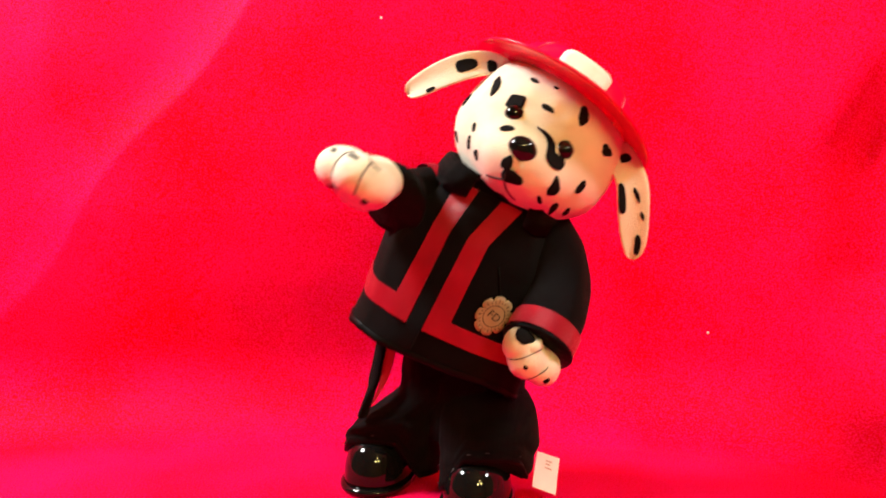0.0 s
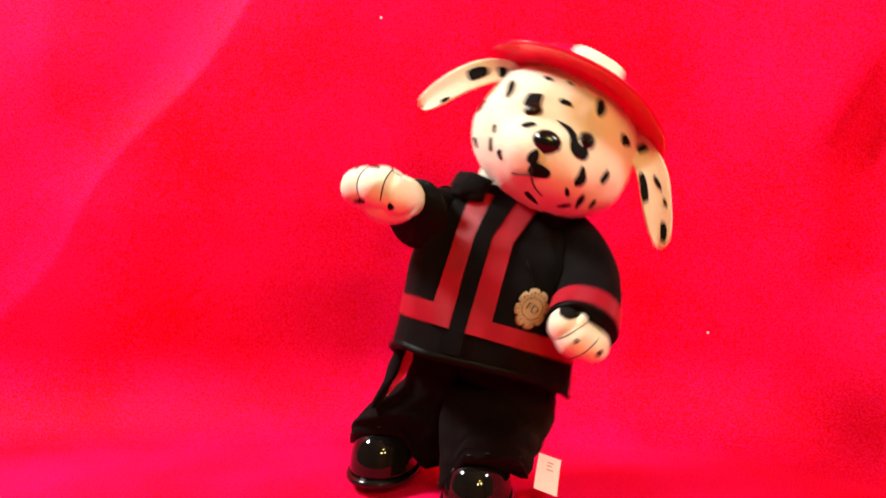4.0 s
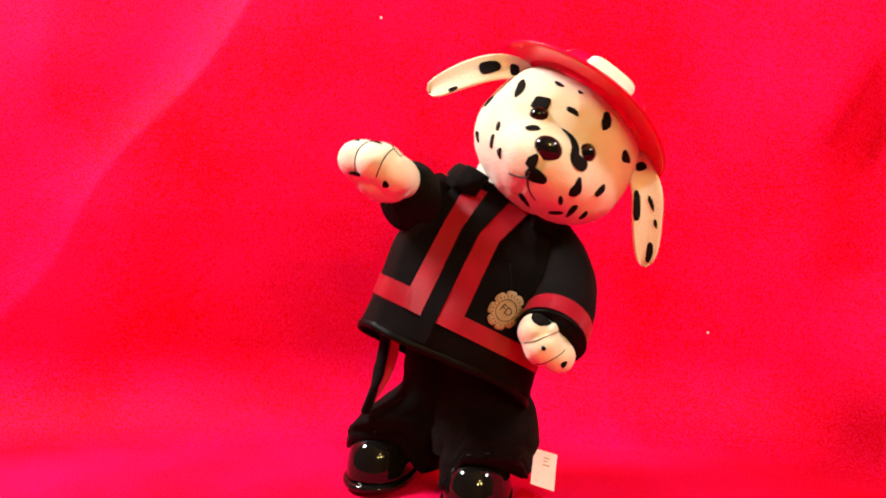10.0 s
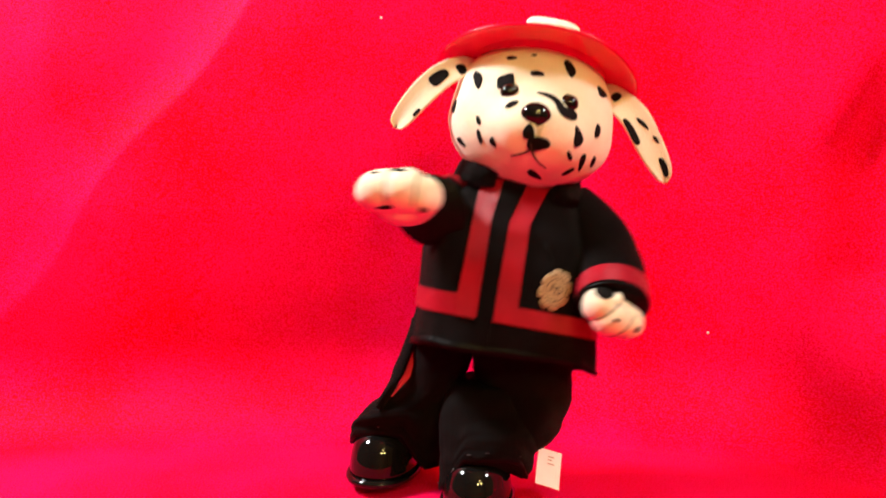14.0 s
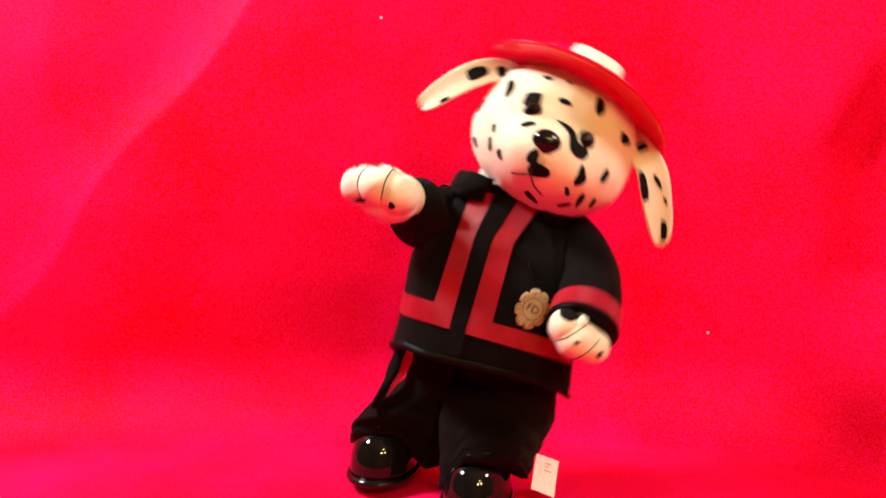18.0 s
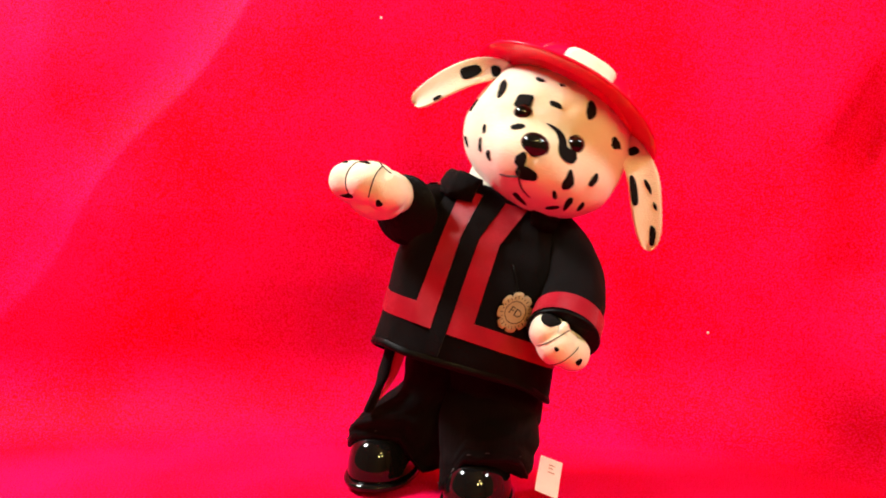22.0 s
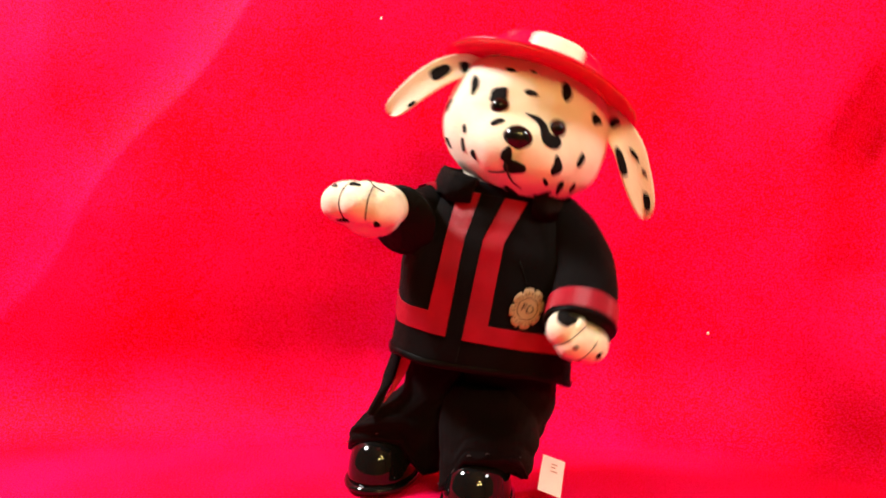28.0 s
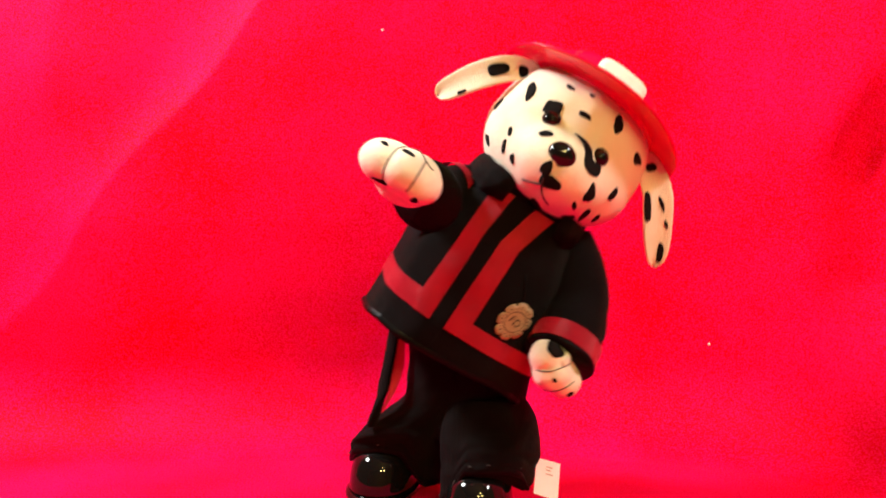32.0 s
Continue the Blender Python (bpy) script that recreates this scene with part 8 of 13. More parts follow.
        (9.4, pose(0.0766, -0.0064, 0.1606, -0.5, 29.5, -2.3)),
        (9.5, pose(0.0744, -0.0017, 0.1577, -7.7, 28.3, -7.3)),
        (9.6, pose(0.0721, -0.0030, 0.1532, -4.3, 28.8, -5.7)),
        (9.7, pose(0.0700, -0.0045, 0.1541, -6.7, 25.3, -8.5)),
        (9.8, pose(0.0696, -0.0064, 0.1544, -2.9, 31.2, -4.5)),
        (9.9, pose(0.0748, -0.0043, 0.1573, -2.1, 30.5, -3.7)),
        (10, pose(0.0716, 0.0026, 0.1515, -13.3, 23.9, -12.7)),
        (10.1, pose(0.0704, 0.0001, 0.1559, -9.4, 20.3, -11.3)),
        (10.2, pose(0.0695, -0.0051, 0.1551, -5.1, 28.2, -6.5)),
        (10.3, pose(0.0761, -0.0087, 0.1613, 0.6, 29.9, -1.3)),
        (10.4, pose(0.0883, -0.0064, 0.1690, -1.5, 23.3, -0.4)),
        (10.5, pose(0.0876, -0.0016, 0.1762, -3.9, 18.1, 2.8)),
        (10.6, pose(0.0844, -0.0024, 0.1770, -4.6, 9.8, -1.8)),
        (10.7, pose(0.0686, -0.0035, 0.1671, -5.7, 10.4, -12.6)),
        (10.8, pose(0.0622, -0.0036, 0.1559, -9.1, 20.2, -11.7)),
        (10.9, pose(0.0656, -0.0068, 0.1529, -2.2, 32.0, -3.6)),
        (11, pose(0.0774, -0.0055, 0.1616, -7.9, 27.1, -8.4)),
        (11.1, pose(0.0955, -0.0056, 0.1704, -1.8, 23.1, -0.4)),
        (11.2, pose(0.0971, -0.0056, 0.1776, 0.7, 17.6, 3.3)),
        (11.3, pose(0.0867, -0.0013, 0.1738, -6.9, 10.0, -4.1)),
        (11.4, pose(0.0698, -0.0009, 0.1640, -7.0, 12.4, -12.3)),
        (11.5, pose(0.0631, 0.0002, 0.1544, -13.7, 18.1, -13.4)),
        (11.6, pose(0.0647, -0.0084, 0.1554, -1.2, 32.5, -3.4)),
        (11.7, pose(0.0799, -0.0093, 0.1631, 1.6, 30.2, 0.2)),
        (11.8, pose(0.0961, -0.0053, 0.1730, -3.4, 19.9, -0.4)),
        (11.9, pose(0.0971, -0.0028, 0.1774, -0.7, 15.4, 2.2)),
        (12, pose(0.0874, 0.0032, 0.1720, -11.5, 6.1, -9.6)),
        (12.1, pose(0.0705, -0.0004, 0.1617, -7.8, 15.3, -11.6)),
        (12.2, pose(0.0653, -0.0040, 0.1536, -8.0, 25.0, -9.2)),
        (12.3, pose(0.0683, -0.0077, 0.1572, -2.3, 30.2, -4.2)),
        (12.4, pose(0.0846, -0.0050, 0.1675, -4.3, 23.5, -2.4)),
        (12.5, pose(0.0880, -0.0014, 0.1719, -11.3, 17.7, -5.0)),
        (12.6, pose(0.0931, -0.0019, 0.1762, -1.7, 13.6, 0.9)),
        (12.7, pose(0.0801, 0.0017, 0.1699, -9.3, 7.3, -12.2)),
        (12.8, pose(0.0688, -0.0009, 0.1582, -10.0, 16.5, -12.9)),
        (12.9, pose(0.0636, -0.0048, 0.1523, -5.6, 29.5, -5.6)),
        (13, pose(0.0713, -0.0065, 0.1604, -5.2, 27.8, -8.1)),
        (13.1, pose(0.0877, -0.0049, 0.1686, -2.7, 23.2, -0.8)),
        (13.2, pose(0.0956, -0.0053, 0.1776, -1.0, 17.3, 2.5)),
        (13.3, pose(0.0914, -0.0028, 0.1764, -3.8, 10.6, -1.7)),
        (13.4, pose(0.0736, 0.0022, 0.1657, -8.7, 11.1, -12.0)),
        (13.5, pose(0.0683, -0.0009, 0.1592, -4.3, 18.3, -11.0)),
        (13.6, pose(0.0627, -0.0062, 0.1531, -1.9, 32.5, -3.1)),
        (13.7, pose(0.0754, -0.0105, 0.1623, 0.6, 30.0, -1.2)),
        (13.8, pose(0.0912, -0.0075, 0.1716, -1.4, 21.7, 0.2)),
        (13.9, pose(0.0958, -0.0042, 0.1769, 0.9, 17.7, 3.1)),
        (14, pose(0.0884, 0.0038, 0.1732, -6.9, 10.2, -1.3)),
        (14.1, pose(0.0715, 0.0008, 0.1628, -8.7, 12.2, -12.8)),
        (14.2, pose(0.0661, -0.0014, 0.1541, -8.7, 22.1, -9.8)),
        (14.3, pose(0.0650, -0.0012, 0.1545, -8.7, 21.6, -11.2)),
        (14.4, pose(0.0673, 0.0028, 0.1632, -7.2, 12.0, -14.2)),
        (14.5, pose(0.0700, 0.0093, 0.1630, -10.0, 9.1, -11.5)),
        (14.6, pose(0.0713, 0.0029, 0.1730, -5.7, 6.0, -7.1)),
        (14.7, pose(0.0787, -0.0045, 0.1812, -2.8, 7.8, 1.7)),
        (14.8, pose(0.0813, -0.0082, 0.1790, 1.0, 15.1, 5.1)),
        (14.9, pose(0.0764, -0.0063, 0.1683, -3.9, 24.0, -1.2)),
        (15, pose(0.0766, -0.0057, 0.1555, 2.4, 33.7, 0.1)),
        (15.1, pose(0.0740, -0.0005, 0.1508, -6.3, 28.9, -7.1)),
        (15.2, pose(0.0748, 0.0018, 0.1585, -9.1, 16.3, -10.8)),
        (15.3, pose(0.0737, -0.0019, 0.1705, -7.4, 8.4, -8.7)),
        (15.4, pose(0.0767, -0.0091, 0.1807, -4.0, 8.1, -2.2)),
        (15.5, pose(0.0807, -0.0130, 0.1813, 2.4, 15.2, 5.0)),
        (15.6, pose(0.0805, -0.0112, 0.1715, 0.9, 23.9, 1.8)),
        (15.7, pose(0.0785, -0.0086, 0.1566, 1.0, 32.4, -2.1)),
        (15.8, pose(0.0751, -0.0028, 0.1498, -3.5, 32.0, -5.1)),
        (15.9, pose(0.0816, 0.0023, 0.1595, -9.3, 13.4, -12.1)),
        (16, pose(0.0777, -0.0003, 0.1704, -6.0, 7.8, -10.1)),
        (16.1, pose(0.0791, -0.0057, 0.1803, -5.1, 6.1, -3.6)),
        (16.2, pose(0.0803, -0.0113, 0.1808, 1.3, 13.7, 3.2)),
        (16.3, pose(0.0778, -0.0107, 0.1710, 0.7, 21.8, -0.7)),
        (16.4, pose(0.0753, -0.0055, 0.1581, -4.6, 25.9, -8.8)),
        (16.5, pose(0.0739, 0.0000, 0.1544, -6.6, 22.3, -11.0)),
        (16.6, pose(0.0727, 0.0014, 0.1650, -7.5, 10.9, -13.1)),
        (16.7, pose(0.0735, -0.0048, 0.1744, -3.8, 7.4, -8.3)),
        (16.8, pose(0.0803, -0.0103, 0.1822, -1.3, 8.9, 0.8)),
        (16.9, pose(0.0825, -0.0125, 0.1796, 2.1, 15.8, 4.5)),
        (17, pose(0.0772, -0.0095, 0.1688, -3.2, 24.6, -1.5)),
        (17.1, pose(0.0771, -0.0081, 0.1558, 2.9, 34.2, -0.2)),
        (17.2, pose(0.0744, -0.0022, 0.1510, -5.9, 29.2, -7.3)),
        (17.3, pose(0.0752, 0.0005, 0.1587, -8.9, 16.6, -11.0)),
        (17.4, pose(0.0741, -0.0028, 0.1706, -7.3, 8.8, -8.6)),
        (17.5, pose(0.0770, -0.0098, 0.1807, -3.8, 8.4, -2.3)),
        (17.6, pose(0.0811, -0.0136, 0.1812, 2.6, 15.6, 5.1)),
        (17.7, pose(0.0807, -0.0116, 0.1714, 1.0, 24.3, 1.9)),
        (17.8, pose(0.0787, -0.0089, 0.1563, 1.0, 32.9, -1.8)),
        (17.9, pose(0.0753, -0.0031, 0.1493, -3.5, 32.8, -4.7)),
        (18, pose(0.0822, 0.0018, 0.1589, -9.3, 14.4, -11.5)),
        (18.1, pose(0.0786, -0.0009, 0.1698, -5.9, 9.1, -9.2)),
        (18.2, pose(0.0804, -0.0062, 0.1794, -5.0, 8.0, -2.6)),
        (18.3, pose(0.0818, -0.0115, 0.1795, 1.5, 16.0, 4.5)),
        (18.4, pose(0.0793, -0.0111, 0.1689, 1.0, 25.0, 1.2)),
        (18.5, pose(0.0770, -0.0064, 0.1553, -4.4, 30.3, -6.2)),
        (18.6, pose(0.0764, -0.0003, 0.1506, -6.2, 28.2, -7.1)),
        (18.7, pose(0.0784, 0.0021, 0.1601, -9.6, 15.1, -12.4)),
        (18.8, pose(0.0785, -0.0026, 0.1717, -5.8, 10.0, -6.7)),
        (18.9, pose(0.0817, -0.0092, 0.1791, -2.5, 10.9, 0.7)),
        (19, pose(0.0786, -0.0127, 0.1795, -1.3, 15.8, 2.6)),
        (19.1, pose(0.0792, -0.0118, 0.1708, 1.1, 23.2, 1.7)),
        (19.2, pose(0.0784, -0.0076, 0.1566, -1.0, 30.9, -2.8)),
        (19.3, pose(0.0764, -0.0020, 0.1493, -4.2, 30.7, -5.0)),
        (19.4, pose(0.0797, -0.0009, 0.1581, -9.4, 16.7, -10.9)),
        (19.5, pose(0.0816, -0.0027, 0.1694, -12.1, 6.3, -8.7)),
        (19.6, pose(0.0817, -0.0101, 0.1784, -4.1, 9.2, -1.4)),
        (19.7, pose(0.0821, -0.0128, 0.1798, 3.4, 16.3, 5.7)),
        (19.8, pose(0.0806, -0.0111, 0.1729, -0.9, 20.8, 0.7)),
        (19.9, pose(0.0779, -0.0073, 0.1579, 0.6, 31.4, -1.5)),
        (20, pose(0.0781, -0.0011, 0.1512, -6.4, 28.2, -9.2)),
        (20.1, pose(0.0780, 0.0039, 0.1565, -10.1, 18.0, -12.1)),
        (20.2, pose(0.0789, 0.0019, 0.1676, -8.3, 9.2, -11.0)),
        (20.3, pose(0.0816, -0.0015, 0.1767, -6.0, 8.4, -3.5)),
        (20.4, pose(0.0721, -0.0060, 0.1744, -3.8, 6.8, -6.6)),
        (20.5, pose(0.0672, -0.0018, 0.1654, -7.8, 8.4, -11.9)),
        (20.6, pose(0.0688, 0.0007, 0.1626, -6.4, 12.4, -14.0)),
        (20.7, pose(0.0774, 0.0022, 0.1713, -6.0, 7.1, -11.0)),
        (20.8, pose(0.0750, 0.0006, 0.1705, -6.1, 8.2, -8.6)),
        (20.9, pose(0.0678, -0.0018, 0.1595, -9.3, 14.5, -13.1)),
        (21, pose(0.0670, 0.0009, 0.1520, -11.6, 22.6, -8.1)),
        (21.1, pose(0.0708, 0.0004, 0.1599, -10.4, 14.1, -14.7)),
        (21.2, pose(0.0697, 0.0000, 0.1662, -6.8, 11.4, -10.4)),
        (21.3, pose(0.0664, -0.0024, 0.1572, -9.7, 18.3, -13.2)),
        (21.4, pose(0.0687, -0.0039, 0.1518, -2.3, 32.0, -3.3)),
        (21.5, pose(0.0746, -0.0051, 0.1552, -2.7, 24.6, -9.1)),
        (21.6, pose(0.0734, -0.0004, 0.1625, -7.8, 14.4, -10.8)),
        (21.7, pose(0.0672, -0.0025, 0.1568, -8.8, 20.1, -10.6)),
        (21.8, pose(0.0687, -0.0054, 0.1537, -6.2, 28.4, -7.2)),
        (21.9, pose(0.0702, -0.0037, 0.1506, -4.2, 30.9, -4.5)),
        (22, pose(0.0737, -0.0008, 0.1565, -8.9, 17.3, -11.8)),
        (22.1, pose(0.0681, -0.0021, 0.1559, -9.3, 21.2, -11.1)),
        (22.2, pose(0.0670, -0.0071, 0.1531, -2.5, 32.7, -4.8)),
        (22.3, pose(0.0784, -0.0084, 0.1590, 0.7, 31.2, -1.3)),
        (22.4, pose(0.0895, -0.0077, 0.1688, -1.6, 24.0, -0.5)),
        (22.5, pose(0.0876, -0.0054, 0.1767, -4.9, 17.4, 1.2)),
        (22.6, pose(0.0849, -0.0048, 0.1789, -5.2, 8.3, -2.1)),
        (22.7, pose(0.0688, -0.0044, 0.1655, -7.0, 12.3, -10.4)),
        (22.8, pose(0.0622, -0.0054, 0.1553, -9.0, 21.6, -10.9)),
        (22.9, pose(0.0649, -0.0097, 0.1530, -1.8, 32.2, -3.0)),
        (23, pose(0.0771, -0.0086, 0.1617, 0.2, 31.1, 2.0)),
        (23.1, pose(0.0938, -0.0080, 0.1687, -0.3, 25.1, 0.1)),
        (23.2, pose(0.0973, -0.0043, 0.1764, -1.5, 17.1, 1.5)),
        (23.3, pose(0.0878, -0.0011, 0.1735, -7.2, 10.3, -4.0)),
        (23.4, pose(0.0707, -0.0008, 0.1630, -8.8, 12.3, -11.7)),
        (23.5, pose(0.0649, -0.0026, 0.1547, -10.0, 19.5, -11.4)),
        (23.6, pose(0.0636, -0.0082, 0.1530, -0.9, 33.7, -2.2)),
        (23.7, pose(0.0813, -0.0088, 0.1643, -2.0, 27.1, -2.7)),
        (23.8, pose(0.0940, -0.0076, 0.1713, 1.7, 23.6, 2.0)),
        (23.9, pose(0.0973, -0.0049, 0.1771, -1.4, 15.8, 1.4)),
        (24, pose(0.0891, -0.0004, 0.1721, -6.1, 10.6, -2.7)),
        (24.1, pose(0.0736, -0.0018, 0.1612, -8.4, 13.0, -12.2)),
        (24.2, pose(0.0654, -0.0050, 0.1524, -7.4, 26.2, -7.1)),
        (24.3, pose(0.0667, -0.0091, 0.1543, -2.1, 32.5, -4.0)),
        (24.4, pose(0.0814, -0.0077, 0.1649, -3.7, 25.8, -3.3)),
        (24.5, pose(0.0874, -0.0056, 0.1710, -3.4, 22.5, 1.9)),
        (24.6, pose(0.0934, -0.0069, 0.1752, 2.8, 17.1, 3.8)),
        (24.7, pose(0.0818, -0.0012, 0.1704, -8.0, 9.9, -7.4)),
        (24.8, pose(0.0695, -0.0024, 0.1594, -8.6, 15.5, -11.7)),
        (24.9, pose(0.0634, -0.0057, 0.1510, -7.3, 28.2, -7.5)),
        (25, pose(0.0684, -0.0065, 0.1560, -0.8, 31.7, 1.1)),
        (25.1, pose(0.0845, -0.0084, 0.1662, -0.9, 26.2, -0.9)),
        (25.2, pose(0.0938, -0.0076, 0.1746, 0.6, 21.0, 2.5)),
        (25.3, pose(0.0925, -0.0043, 0.1777, -1.2, 15.0, 2.2)),
        (25.4, pose(0.0796, 0.0011, 0.1705, -9.9, 9.0, -10.3)),
        (25.5, pose(0.0716, 0.0040, 0.1602, -9.5, 14.0, -12.8)),
        (25.6, pose(0.0718, 0.0050, 0.1586, -7.8, 16.4, -14.8)),
        (25.7, pose(0.0799, 0.0053, 0.1686, -7.0, 10.1, -11.5)),
        (25.8, pose(0.0768, 0.0029, 0.1685, -6.8, 10.5, -8.9)),
        (25.9, pose(0.0689, -0.0001, 0.1579, -9.8, 16.2, -13.5)),
        (26, pose(0.0676, 0.0021, 0.1507, -11.9, 23.8, -8.4)),
        (26.1, pose(0.0713, 0.0012, 0.1591, -10.6, 15.0, -14.8)),
        (26.2, pose(0.0701, 0.0006, 0.1656, -6.8, 11.9, -10.6)),
        (26.3, pose(0.0665, -0.0020, 0.1568, -9.8, 18.5, -13.3)),
        (26.4, pose(0.0686, -0.0037, 0.1515, -2.3, 32.1, -3.5)),
        (26.5, pose(0.0744, -0.0051, 0.1551, -2.4, 24.5, -9.3)),
        (26.6, pose(0.0729, -0.0006, 0.1625, -7.5, 14.1, -11.1)),
        (26.7, pose(0.0666, -0.0029, 0.1570, -8.3, 19.6, -10.9)),
        (26.8, pose(0.0679, -0.0060, 0.1541, -5.5, 27.6, -7.6)),
        (26.9, pose(0.0690, -0.0046, 0.1512, -3.2, 29.8, -4.9)),
        (27, pose(0.0717, -0.0018, 0.1573, -7.4, 15.9, -12.4)),
        (27.1, pose(0.0656, -0.0036, 0.1570, -7.3, 19.2, -12.0)),
        (27.2, pose(0.0641, -0.0097, 0.1545, 0.2, 29.8, -5.9)),
        (27.3, pose(0.0743, -0.0120, 0.1608, 4.3, 27.3, -2.8)),
        (27.4, pose(0.0834, -0.0126, 0.1712, 3.2, 18.8, -2.6)),
        (27.5, pose(0.0786, -0.0139, 0.1798, 1.4, 10.1, -1.9)),
        (27.6, pose(0.0825, -0.0106, 0.1830, -0.6, 9.9, 2.5)),
        (27.7, pose(0.0777, -0.0074, 0.1764, -3.3, 7.9, -3.4)),
        (27.8, pose(0.0683, -0.0033, 0.1635, -6.9, 12.3, -11.7)),
        (27.9, pose(0.0672, -0.0001, 0.1569, -8.6, 18.8, -11.2)),
        (28, pose(0.0760, -0.0058, 0.1682, 1.3, 11.4, -7.9)),
        (28.1, pose(0.0733, -0.0056, 0.1757, -3.0, 8.0, -5.1)),
        (28.2, pose(0.0737, -0.0048, 0.1748, -4.8, 7.1, -5.4)),
        (28.3, pose(0.0673, -0.0041, 0.1643, -5.7, 12.2, -11.8)),
        (28.4, pose(0.0653, -0.0013, 0.1538, -8.7, 23.1, -10.0)),
        (28.5, pose(0.0766, -0.0053, 0.1631, 0.5, 15.6, -7.4)),
        (28.6, pose(0.0740, -0.0042, 0.1720, -5.2, 7.9, -8.8)),
        (28.7, pose(0.0801, -0.0085, 0.1800, -3.7, 9.1, -0.9)),
        (28.8, pose(0.0845, -0.0124, 0.1812, 3.1, 15.6, 5.5)),
        (28.9, pose(0.0841, -0.0103, 0.1728, -0.8, 21.1, 0.5)),
        (29, pose(0.0798, -0.0090, 0.1590, 2.9, 32.6, -0.4)),
        (29.1, pose(0.0734, -0.0035, 0.1491, -4.3, 32.2, -5.3)),
        (29.2, pose(0.0758, 0.0000, 0.1562, -9.2, 17.7, -11.5)),
        (29.3, pose(0.0730, -0.0029, 0.1672, -7.3, 10.3, -9.3)),
        (29.4, pose(0.0749, -0.0107, 0.1790, -2.9, 9.0, -2.1)),
        (29.5, pose(0.0796, -0.0141, 0.1808, 1.2, 14.1, 4.6)),
        (29.6, pose(0.0837, -0.0131, 0.1765, 1.4, 20.3, 2.9)),
        (29.7, pose(0.0800, -0.0104, 0.1594, 4.1, 32.5, 1.4)),
        (29.8, pose(0.0776, -0.0043, 0.1504, -2.6, 33.7, -4.8)),
        (29.9, pose(0.0773, 0.0012, 0.1522, -9.1, 22.8, -10.5)),
        (30, pose(0.0832, -0.0027, 0.1674, -1.2, 12.4, -7.0)),
        (30.1, pose(0.0771, -0.0064, 0.1748, -5.4, 8.2, -5.7)),
        (30.2, pose(0.0804, -0.0141, 0.1815, 2.3, 12.7, 4.4)),
        (30.3, pose(0.0810, -0.0147, 0.1774, 4.6, 20.2, 5.9)),
        (30.4, pose(0.0798, -0.0101, 0.1638, 0.8, 28.2, -0.2)),
        (30.5, pose(0.0812, -0.0059, 0.1524, 0.5, 33.4, -3.7)),
        (30.6, pose(0.0779, 0.0008, 0.1508, -7.6, 26.1, -8.7)),
        (30.7, pose(0.0788, 0.0017, 0.1614, -9.6, 14.3, -11.3)),
        (30.8, pose(0.0794, -0.0042, 0.1724, -6.1, 10.1, -5.6)),
        (30.9, pose(0.0827, -0.0119, 0.1811, 1.1, 12.9, 3.8)),
        (31, pose(0.0820, -0.0143, 0.1785, 4.2, 19.4, 5.1)),
        (31.1, pose(0.0795, -0.0109, 0.1673, -1.0, 24.9, -0.9)),
        (31.2, pose(0.0764, -0.0091, 0.1543, 2.3, 34.7, -0.9)),
        (31.3, pose(0.0760, -0.0063, 0.1522, -1.9, 31.9, -4.2)),
        (31.4, pose(0.0774, -0.0068, 0.1525, -0.1, 35.1, -3.1)),
        (31.5, pose(0.0848, -0.0091, 0.1595, 3.4, 33.6, -1.2)),
        (31.6, pose(0.0760, -0.0072, 0.1527, 1.9, 35.1, -0.8)),
        (31.7, pose(0.0702, -0.0051, 0.1515, -6.0, 27.7, -7.5)),
        (31.8, pose(0.0662, -0.0055, 0.1515, -6.5, 28.3, -7.0)),
        (31.9, pose(0.0702, -0.0071, 0.1518, -2.4, 33.3, -4.2)),
        (32, pose(0.0797, -0.0068, 0.1566, 5.2, 34.1, 1.4)),
    ]


